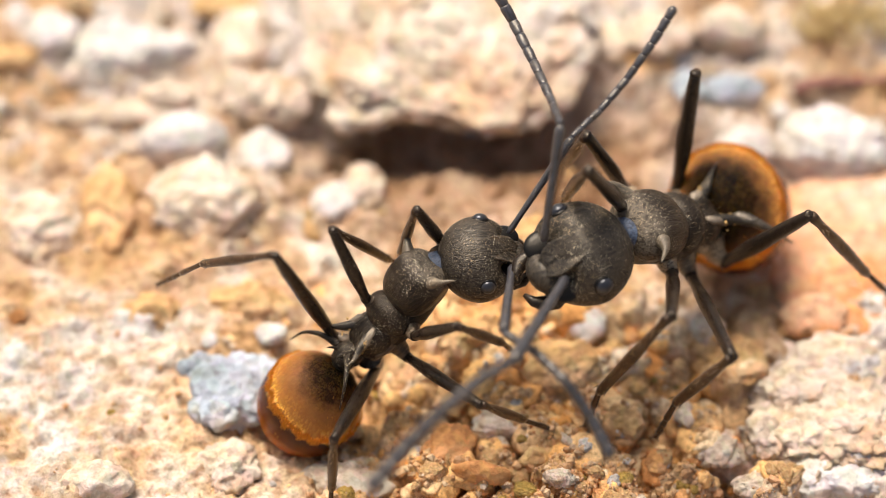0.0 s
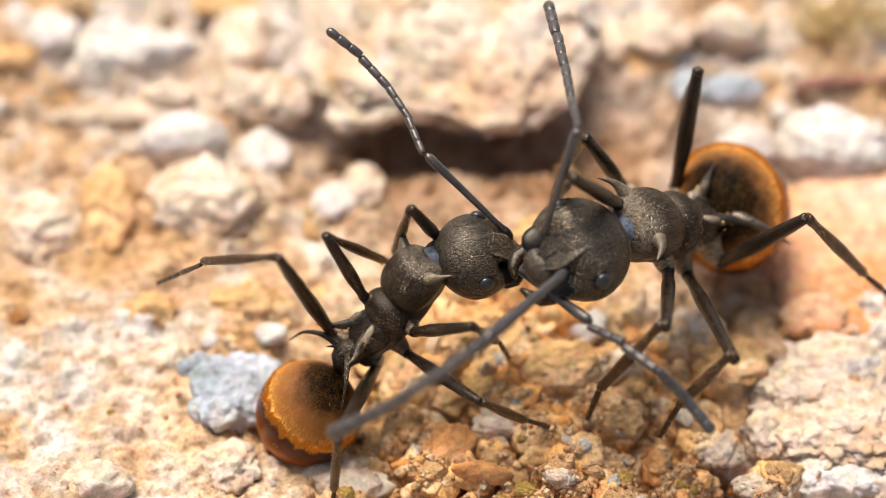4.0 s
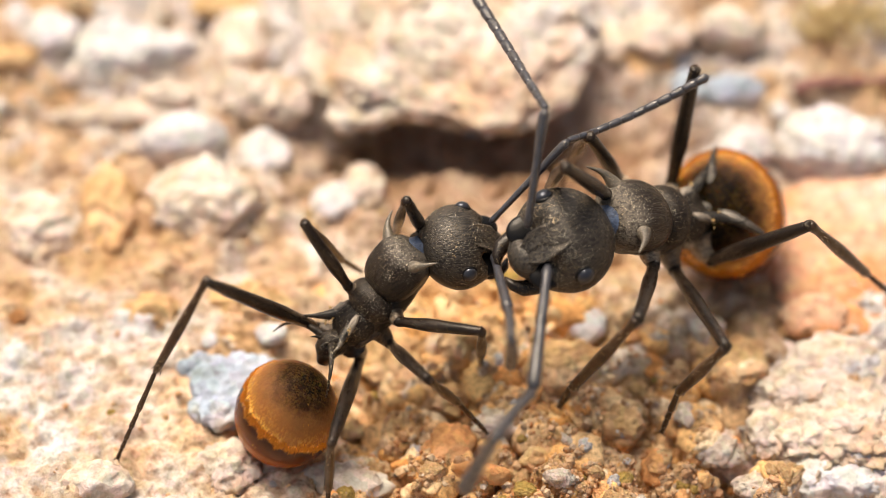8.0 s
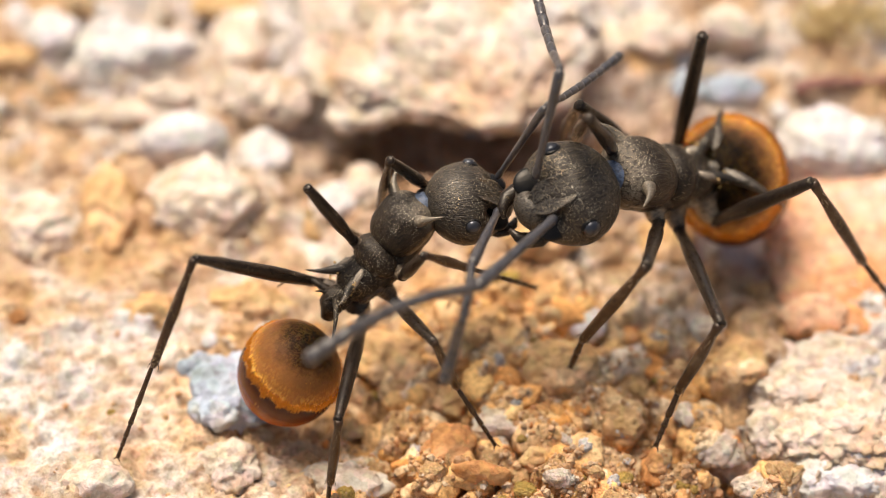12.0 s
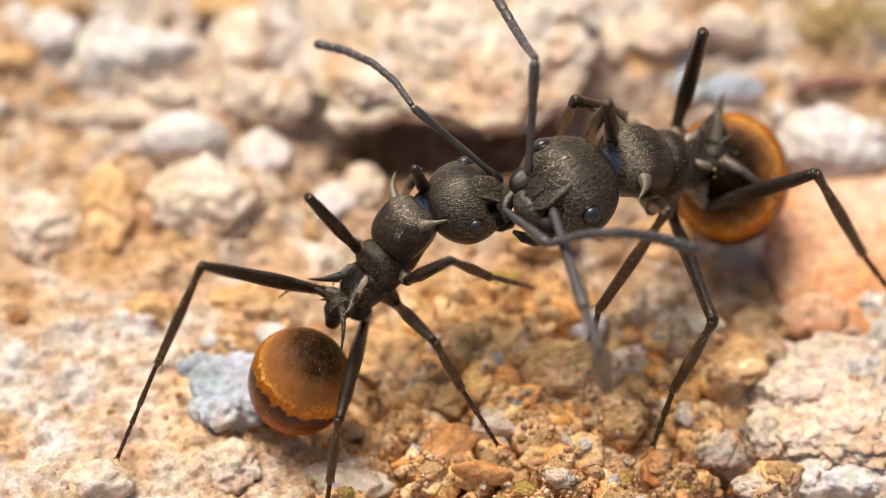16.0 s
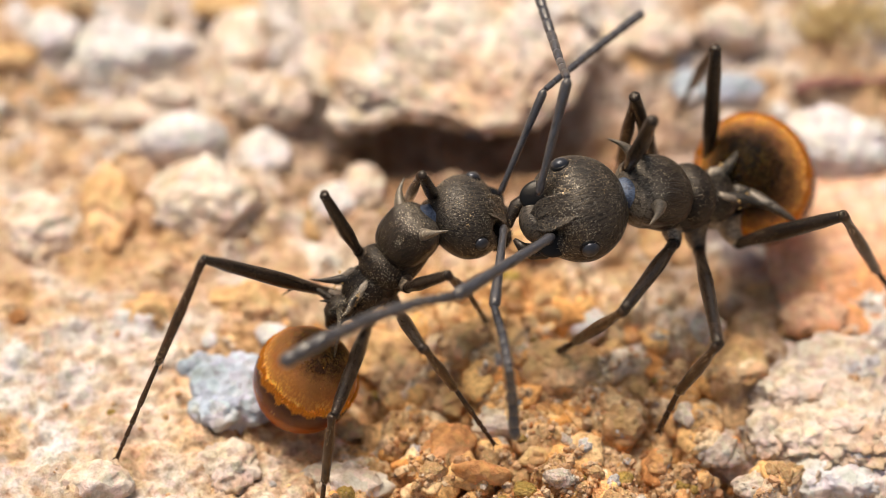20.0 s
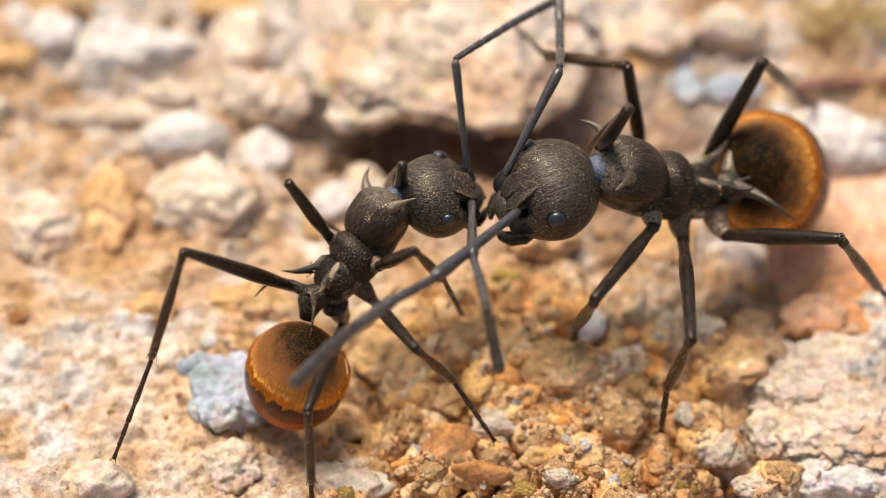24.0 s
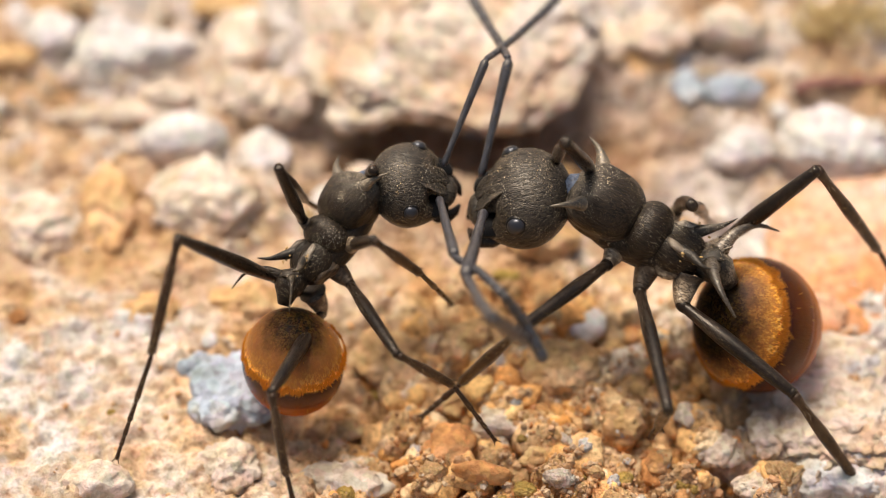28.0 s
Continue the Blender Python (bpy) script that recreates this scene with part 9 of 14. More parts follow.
    walk(small_ant["far_middle_tarsus"], [
        (0, mm(-1.35, 0.39, -0.29, -112, 7, -62)), (1.25, mm(-1.48, 0.38, -0.26, -114, 8, -63)), (2, mm(-1.42, 0.34, -0.23, -114, 7, -64)), (4, mm(-1.22, 0.36, -0.19, -112, 5, -63)),
        (6, mm(-1.42, 0.56, -0.28, -111, 6, -66)), (6.5, mm(-2.29, 0.23, -0.25, -111, 10, -67)), (6.75, mm(-2.04, -0.44, -0.10, -107, 4, -58)), (7, mm(-1.55, -0.79, -0.05, -102, -3, -51)),
        (7.75, mm(-1.47, -0.33, -0.03, -107, 1, -72)), (8, mm(-1.59, -0.26, -0.08, -108, -1, -75)), (9.25, mm(-1.64, -0.31, 0.01, -109, 1, -75)), (10, mm(-1.68, -0.28, 0.08, -110, 3, -79)),
        (11, mm(-1.49, -0.52, 0.09, -106, 3, -74)), (11.5, mm(-1.27, -0.65, 0.10, -105, 3, -70)), (12, mm(-1.44, -0.51, 0.09, -106, 5, -72)), (14.5, mm(-1.49, -0.60, 0.13, -110, 0, -77)),
        (15.25, mm(-1.35, -0.56, 0.09, -108, 2, -75)), (16.25, mm(-1.42, -0.47, -0.01, -102, 7, -70)), (17, mm(-1.43, -0.46, -0.05, -102, 2, -78)), (18, mm(-1.31, -0.97, 0.24, -110, -8, -81)),
        (19, mm(-1.30, -0.73, 0.13, -112, -2, -77)), (20.25, mm(-1.49, -0.54, 0.15, -107, -2, -76)), (21, mm(-1.42, -0.46, 0.12, -107, 2, -71)), (21.5, mm(-1.22, -0.45, 0.04, -102, 1, -70)),
        (21.75, mm(-1.27, -0.25, 0.24, -111, 11, -79)), (22.75, mm(-1.48, -0.14, 0.32, -113, 12, -85)), (24, mm(-1.50, -0.15, 0.33, -114, 7, -88)), (25, mm(-1.33, -0.00, 0.38, -121, 15, -88)),
        (26.25, mm(-1.18, 0.18, 0.36, -125, 10, -99)), (27, mm(-1.24, 0.20, 0.39, -122, 10, -96)), (28, mm(-1.17, 0.22, 0.36, -120, 11, -96)),
    ])
    walk(small_ant["far_hind_femur"], [
        (0, mm(-0.72, -1.75, 0.00, 94, 17, 88)), (3.5, mm(-0.72, -1.75, 0.00, 95, 19, 85)), (6, mm(-0.72, -1.75, 0.00, 92, 14, 87)), (7, mm(-0.72, -1.75, 0.00, 91, 4, 127)),
        (7.75, mm(-0.72, -1.75, 0.00, 91, -3, 111)), (9.25, mm(-0.72, -1.75, 0.00, 91, -6, 111)), (11, mm(-0.72, -1.75, 0.00, 88, -9, 115)), (12.25, mm(-0.72, -1.75, 0.00, 86, -14, 119)),
        (15.5, mm(-0.72, -1.75, 0.00, 86, -12, 118)), (16.5, mm(-0.72, -1.75, 0.00, 83, -11, 115)), (17.25, mm(-0.72, -1.75, 0.00, 82, -11, 118)), (18, mm(-0.72, -1.75, 0.00, 84, -13, 124)),
        (20, mm(-0.72, -1.75, 0.00, 87, -10, 118)), (21.25, mm(-0.72, -1.75, 0.00, 90, -8, 118)), (21.5, mm(-0.72, -1.75, 0.00, 89, -7, 119)), (22, mm(-0.72, -1.75, 0.00, 101, -18, 101)),
        (23.75, mm(-0.72, -1.75, 0.00, 97, -16, 101)), (24, mm(-0.72, -1.75, 0.00, 99, -17, 101)), (25, mm(-0.72, -1.75, 0.00, 104, -20, 96)), (26, mm(-0.72, -1.75, 0.00, 104, -25, 93)),
        (27, mm(-0.72, -1.75, 0.00, 109, -20, 91)), (28, mm(-0.72, -1.75, 0.00, 111, -17, 89)),
    ])
    walk(small_ant["far_hind_tibia"], [
        (0, mm(-0.37, -0.48, 4.18, -19, -21, 138)), (2, mm(-0.25, -0.44, 4.15, -16, -22, 136)), (3.25, mm(-0.21, -0.37, 4.13, -16, -20, 135)), (6, mm(-0.54, -0.71, 4.25, -22, -17, 130)),
        (6.25, mm(-0.56, -0.86, 4.29, -24, -24, 137)), (6.5, mm(-0.60, -1.14, 4.34, -29, -36, 158)), (6.75, mm(-0.68, -1.33, 4.36, -24, -35, -179)), (7, mm(-0.85, -1.44, 4.37, -16, -29, -170)),
        (7.5, mm(-0.52, -1.93, 4.37, -28, -36, -170)), (8, mm(-0.59, -1.91, 4.37, -31, -39, -166)), (9, mm(-0.56, -2.06, 4.37, -30, -39, -165)), (10, mm(-0.55, -2.27, 4.34, -36, -41, -168)),
        (11, mm(-0.59, -2.47, 4.32, -31, -39, -162)), (11.5, mm(-0.42, -2.74, 4.25, -31, -38, -156)), (12, mm(-0.52, -2.81, 4.24, -33, -38, -154)), (15.25, mm(-0.49, -2.65, 4.28, -31, -38, -161)),
        (16.25, mm(-0.83, -2.69, 4.28, -34, -34, -163)), (17, mm(-0.95, -2.76, 4.25, -34, -32, -163)), (18, mm(-0.57, -2.79, 4.25, -29, -40, -157)), (19.25, mm(-0.57, -2.69, 4.27, -31, -38, -157)),
        (20.25, mm(-0.54, -2.46, 4.32, -31, -39, -156)), (21, mm(-0.39, -2.30, 4.33, -30, -40, -157)), (21.5, mm(-0.50, -2.26, 4.34, -28, -35, -158)), (21.75, mm(0.15, -2.72, 4.18, -44, -43, -156)),
        (22.25, mm(0.34, -2.91, 4.09, -52, -46, -154)), (23.5, mm(-0.08, -2.84, 4.19, -51, -41, -153)), (24, mm(0.16, -2.84, 4.15, -52, -44, -151)), (24.5, mm(0.30, -3.18, 4.01, -57, -46, -150)),
        (25, mm(0.47, -3.08, 4.00, -55, -45, -148)), (26, mm(0.48, -3.46, 3.85, -62, -42, -146)), (26.75, mm(0.78, -3.21, 3.85, -59, -44, -146)), (27, mm(0.74, -3.09, 3.90, -56, -44, -148)),
        (28, mm(0.85, -2.97, 3.90, -58, -45, -149)),
    ])
    walk(small_ant["far_hind_tarsus"], [
        (0, mm(-2.52, -2.36, 3.29, -35, -29, 153)), (1.75, mm(-2.47, -2.30, 3.38, -34, -31, 151)), (3.25, mm(-2.44, -2.21, 3.35, -33, -29, 150)), (5.75, mm(-2.84, -2.27, 3.19, -35, -24, 144)),
        (6, mm(-2.88, -2.24, 3.18, -35, -24, 142)), (6.25, mm(-2.78, -2.53, 3.16, -37, -31, 150)), (6.5, mm(-2.38, -3.24, 3.15, -41, -39, 170)), (6.75, mm(-1.34, -4.07, 3.34, -34, -36, -170)),
        (7, mm(-0.73, -4.34, 3.66, -24, -31, -163)), (7.5, mm(-0.86, -4.68, 3.25, -35, -36, -163)), (8, mm(-0.90, -4.65, 3.18, -37, -39, -159)), (8.75, mm(-0.78, -4.77, 3.24, -36, -39, -159)),
        (9.75, mm(-1.04, -4.88, 3.01, -40, -40, -160)), (10, mm(-1.19, -4.87, 2.99, -40, -40, -161)), (11, mm(-0.72, -5.20, 3.11, -37, -38, -159)), (11.5, mm(-0.23, -5.47, 3.03, -37, -38, -155)),
        (12, mm(-0.35, -5.51, 2.97, -39, -38, -155)), (15, mm(-0.55, -5.43, 3.10, -34, -39, -160)), (16.25, mm(-1.00, -5.33, 2.87, -34, -34, -161)), (17, mm(-1.09, -5.39, 2.83, -34, -32, -163)),
        (17.75, mm(-0.58, -5.54, 3.16, -26, -38, -160)), (18, mm(-0.37, -5.57, 3.15, -27, -40, -157)), (19, mm(-0.43, -5.49, 3.11, -32, -39, -156)), (20, mm(-0.42, -5.27, 3.09, -32, -39, -156)),
        (21.25, mm(-0.22, -5.04, 3.19, -30, -38, -158)), (21.5, mm(-0.24, -5.02, 3.19, -29, -35, -158)), (21.75, mm(-0.27, -5.27, 2.67, -43, -43, -157)), (23, mm(-0.58, -5.27, 2.42, -45, -43, -157)),
        (24, mm(-0.40, -5.23, 2.43, -43, -45, -156)), (24.5, mm(-0.44, -5.50, 2.26, -51, -47, -154)), (25, mm(-0.09, -5.44, 2.24, -54, -46, -151)), (26, mm(-0.21, -5.59, 1.86, -59, -43, -148)),
        (27, mm(0.17, -5.43, 2.12, -55, -46, -152)), (28, mm(0.13, -5.24, 2.09, -50, -48, -155)),
    ])
    walk(large_ant["body"], [
        (0, mm(5.286, 0.398, 3.363, 32.5, -11.3, 124.8)), (1, mm(5.246, 0.442, 3.408, 33.3, -10.2, 123.6)), (1.75, mm(5.247, 0.432, 3.389, 33.4, -10.4, 124.2)), (2, mm(5.233, 0.453, 3.410, 33.7, -10.1, 123.6)),
        (3, mm(5.195, 0.446, 3.422, 33.4, -9.8, 123.1)), (3.75, mm(5.216, 0.415, 3.388, 32.7, -11.6, 123.6)), (5.75, mm(5.169, 0.556, 3.506, 33.5, -9.8, 123.0)), (6, mm(5.147, 0.553, 3.512, 33.3, -9.6, 122.8)),
        (6.5, mm(5.100, 0.576, 3.478, 33.1, -9.6, 122.3)), (7, mm(5.118, 0.520, 3.347, 32.5, -13.3, 122.8)), (7.5, mm(4.997, 0.638, 3.416, 34.0, -11.1, 119.2)), (8, mm(4.961, 0.630, 3.367, 33.1, -11.7, 118.7)),
        (9, mm(5.010, 0.785, 3.350, 33.5, -14.3, 117.7)), (10, mm(4.980, 1.101, 3.527, 32.9, -12.7, 115.6)), (10.5, mm(5.053, 1.251, 3.562, 33.0, -14.4, 115.8)), (11, mm(5.058, 1.479, 3.697, 33.7, -12.6, 114.5)),
        (11.5, mm(5.125, 1.505, 3.666, 33.4, -13.6, 117.4)), (12, mm(5.102, 1.609, 3.752, 34.0, -10.4, 117.8)), (12.75, mm(5.184, 1.635, 3.721, 34.5, -12.1, 119.3)), (14.75, mm(5.206, 1.754, 3.837, 35.5, -11.3, 116.0)),
        (15.5, mm(5.114, 1.778, 3.880, 33.9, -14.7, 114.6)), (16, mm(5.024, 1.877, 3.933, 34.3, -16.9, 114.4)), (16.5, mm(4.933, 1.935, 3.956, 34.0, -19.2, 115.0)), (17, mm(4.921, 2.045, 4.000, 36.2, -20.1, 113.9)),
        (17.25, mm(5.098, 1.950, 3.948, 37.2, -17.7, 112.0)), (17.5, mm(5.431, 1.670, 3.849, 37.1, -11.8, 107.7)), (17.75, mm(5.785, 1.213, 3.619, 34.2, -9.6, 105.4)), (18, mm(5.975, 0.941, 3.440, 32.0, -10.3, 105.9)),
        (19, mm(5.773, 1.176, 3.642, 29.6, -8.4, 108.8)), (19.75, mm(5.577, 1.162, 3.596, 29.4, -7.5, 111.2)), (20, mm(5.537, 1.177, 3.557, 30.4, -8.2, 112.3)), (21, mm(5.184, 1.514, 3.729, 33.9, -8.0, 112.7)),
        (22, mm(5.100, 1.489, 3.690, 30.7, -4.5, 112.6)), (24, mm(5.044, 1.491, 3.708, 28.0, 6.6, 108.2)), (24.25, mm(5.134, 1.376, 3.651, 29.3, 6.7, 105.0)), (24.5, mm(5.267, 1.071, 3.551, 29.4, 5.7, 97.0)),
        (24.75, mm(5.354, 0.587, 3.391, 25.7, 2.9, 88.5)), (25, mm(5.395, 0.182, 3.179, 23.2, -0.8, 84.6)), (25.5, mm(5.356, -0.264, 2.981, 19.8, -1.2, 81.2)), (26, mm(5.328, -0.481, 3.030, 15.8, -3.4, 75.4)),
        (26.25, mm(5.248, -0.506, 3.131, 13.4, -3.5, 73.1)), (26.5, mm(5.126, -0.406, 3.173, 14.8, -2.7, 72.5)), (27, mm(4.905, -0.027, 3.219, 22.6, -1.6, 72.2)), (27.5, mm(4.712, 0.094, 3.331, 21.9, 1.7, 73.2)),
        (28, mm(4.504, 0.184, 3.714, 16.3, 6.3, 67.3)),
    ])
    walk(large_ant["head"], [
        (0, mm(-0.000, 1.732, 0.061, -41.1, -6.9, 0.2)), (1, mm(-0.000, 1.732, 0.061, -40.7, -9.5, 7.2)), (1.75, mm(-0.000, 1.732, 0.061, -40.8, -9.0, 3.9)), (2, mm(-0.000, 1.732, 0.061, -42.2, -11.7, 7.8)),
        (3, mm(0.000, 1.732, 0.061, -38.6, -12.3, 8.2)), (3.75, mm(-0.000, 1.732, 0.061, -35.8, -5.6, 0.4)), (5.5, mm(0.000, 1.732, 0.061, -43.3, -12.9, 12.2)), (6.25, mm(-0.000, 1.732, 0.061, -39.8, -13.8, 14.3)),
        (7, mm(0.000, 1.732, 0.061, -39.6, -8.1, 3.3)), (7.5, mm(0.000, 1.732, 0.061, -45.5, -15.0, 16.1)), (8, mm(-0.000, 1.732, 0.061, -39.4, -8.8, 6.8)), (8.5, mm(0.000, 1.732, 0.061, -41.8, -6.6, 5.7)),
        (9, mm(-0.000, 1.732, 0.061, -36.4, -4.9, 3.8)), (10, mm(0.000, 1.732, 0.061, -30.5, -10.1, 14.3)), (10.5, mm(-0.000, 1.732, 0.061, -31.1, -3.9, 7.5)), (11, mm(-0.000, 1.732, 0.061, -35.0, -8.0, 14.8)),
        (11.5, mm(-0.000, 1.732, 0.061, -35.0, -1.8, 1.3)), (12, mm(-0.000, 1.732, 0.061, -36.8, -10.0, 7.9)), (12.5, mm(0.000, 1.732, 0.061, -40.2, -3.5, -3.1)), (13.75, mm(0.000, 1.732, 0.061, -42.9, -5.3, 2.2)),
        (14.75, mm(0.000, 1.732, 0.061, -45.2, -3.5, 6.4)), (15.5, mm(0.000, 1.732, 0.061, -38.3, 3.6, 5.7)), (16, mm(-0.000, 1.732, 0.061, -40.2, 8.1, 6.3)), (16.5, mm(0.000, 1.732, 0.061, -37.1, 10.9, 4.9)),
        (17, mm(-0.000, 1.732, 0.061, -45.0, 12.4, 6.6)), (17.25, mm(0.000, 1.732, 0.061, -51.9, 8.1, 11.1)), (17.5, mm(0.000, 1.732, 0.061, -60.7, -21.0, 41.9)), (17.75, mm(0.000, 1.732, 0.061, -53.1, -28.5, 37.0)),
        (18, mm(-0.000, 1.732, 0.061, -39.6, -16.1, 15.8)), (18.5, mm(0.000, 1.732, 0.061, -36.7, -18.1, 17.5)), (19, mm(0.000, 1.732, 0.061, -40.2, -23.9, 19.6)), (19.5, mm(0.000, 1.732, 0.061, -36.9, -26.7, 19.3)),
        (20, mm(-0.000, 1.732, 0.061, -44.4, -16.8, 9.8)), (20.5, mm(-0.000, 1.732, 0.061, -51.5, -6.4, 4.6)), (21, mm(0.000, 1.732, 0.061, -52.8, -5.2, 7.3)), (21.5, mm(0.000, 1.732, 0.061, -44.8, -2.6, 1.8)),
        (22.75, mm(-0.000, 1.732, 0.061, -46.0, -6.8, 2.9)), (24, mm(-0.000, 1.732, 0.061, -51.9, -12.0, 7.3)), (24.25, mm(0.000, 1.732, 0.061, -63.3, -10.1, 6.5)), (24.5, mm(0.000, 1.732, 0.061, -72.4, -6.1, 10.0)),
        (24.75, mm(0.000, 1.732, 0.061, -64.8, -2.3, 12.5)), (25, mm(-0.000, 1.732, 0.061, -45.1, 1.2, 12.8)), (25.25, mm(0.000, 1.732, 0.061, -34.1, 0.7, 12.8)), (25.5, mm(0.000, 1.732, 0.061, -28.9, -1.2, 13.5)),
        (26, mm(0.000, 1.732, 0.061, -32.3, -0.2, 14.6)), (26.5, mm(-0.000, 1.732, 0.061, -30.0, 1.5, 17.7)), (27, mm(0.000, 1.732, 0.061, -44.7, 6.2, 19.4)), (27.5, mm(0.000, 1.732, 0.061, -40.6, 2.9, 19.2)),
        (28, mm(-0.000, 1.732, 0.061, -44.4, -2.4, 27.4)),
    ])
    walk(large_ant["gaster"], [
        (0, mm(-0.028, -1.209, 0.907, -34.3, 24.0, 174.1)), (1, mm(-0.076, -1.212, 0.899, -33.9, 25.1, 175.4)), (2.25, mm(-0.101, -1.223, 0.901, -33.7, 25.6, 175.7)), (3, mm(-0.116, -1.235, 0.908, -34.1, 25.7, 175.6)),
        (3.75, mm(-0.056, -1.242, 0.927, -34.5, 23.9, 174.4)), (6, mm(-0.122, -1.248, 0.919, -34.2, 25.7, 175.9)), (6.75, mm(-0.253, -1.328, 0.925, -35.8, 27.0, 172.7)), (7, mm(-0.246, -1.341, 0.930, -35.9, 25.9, 171.1)),
        (7.5, mm(-0.324, -1.327, 0.870, -35.5, 27.2, 174.6)), (8, mm(-0.276, -1.294, 0.848, -36.5, 26.2, 174.2)), (9, mm(-0.259, -1.268, 0.806, -36.5, 25.1, 172.6)), (10, mm(-0.379, -1.302, 0.770, -38.8, 27.8, 172.4)),
        (10.5, mm(-0.361, -1.313, 0.794, -38.3, 26.3, 171.6)), (11, mm(-0.426, -1.345, 0.795, -38.2, 27.6, 173.5)), (11.5, mm(-0.324, -1.306, 0.817, -37.1, 26.5, 172.3)), (12, mm(-0.374, -1.302, 0.798, -36.6, 29.2, 174.2)),
        (13, mm(-0.350, -1.252, 0.755, -36.1, 29.8, 171.5)), (15, mm(-0.415, -1.251, 0.703, -36.9, 30.1, 172.8)), (15.75, mm(-0.509, -1.300, 0.708, -39.4, 29.7, 167.9)), (16, mm(-0.563, -1.316, 0.700, -39.4, 30.1, 166.3)),
        (16.25, mm(-0.558, -1.340, 0.736, -39.1, 28.6, 165.8)), (16.75, mm(-0.427, -1.364, 0.839, -36.5, 23.9, 168.6)), (17, mm(-0.405, -1.355, 0.848, -35.0, 22.7, 170.2)), (17.25, mm(-0.352, -1.354, 0.869, -34.2, 21.5, 174.7)),
        (17.5, mm(-0.223, -1.371, 0.959, -34.2, 18.6, -175.2)), (17.75, mm(0.032, -1.363, 1.112, -36.3, 13.7, -168.7)), (18, mm(0.202, -1.360, 1.195, -38.0, 10.5, -167.4)), (19, mm(0.161, -1.436, 1.258, -39.3, 14.1, -169.3)),
        (19.75, mm(0.046, -1.410, 1.170, -39.1, 17.3, -171.9)), (20, mm(0.046, -1.379, 1.148, -38.0, 17.4, -173.1)), (21, mm(-0.070, -1.427, 1.169, -34.9, 20.0, -174.1)), (22, mm(-0.130, -1.514, 1.214, -37.9, 23.0, -173.1)),
        (23.25, mm(-0.369, -1.763, 1.313, -40.2, 28.3, -168.3)), (24, mm(-0.370, -1.782, 1.174, -33.3, 32.2, -168.5)), (24.25, mm(-0.323, -1.664, 0.879, -25.8, 32.3, -168.4)), (24.5, mm(-0.400, -1.629, 0.391, -19.0, 30.0, -165.1)),
        (24.75, mm(-0.567, -1.690, -0.024, -18.0, 26.4, -163.3)), (25, mm(-0.779, -1.827, -0.097, -22.4, 24.1, -163.8)), (25.5, mm(-0.860, -1.973, -0.104, -26.6, 23.9, -162.7)), (26, mm(-0.849, -2.055, -0.054, -32.3, 21.6, -160.0)),
        (26.25, mm(-0.892, -2.106, -0.082, -35.2, 22.2, -159.1)), (26.5, mm(-0.960, -2.138, -0.134, -33.8, 22.8, -158.1)), (27, mm(-1.118, -2.236, -0.210, -25.9, 21.8, -155.1)), (27.5, mm(-1.169, -2.183, -0.344, -25.2, 26.1, -154.9)),
        (28, mm(-1.164, -2.239, -0.468, -29.4, 31.4, -150.2)),
    ])
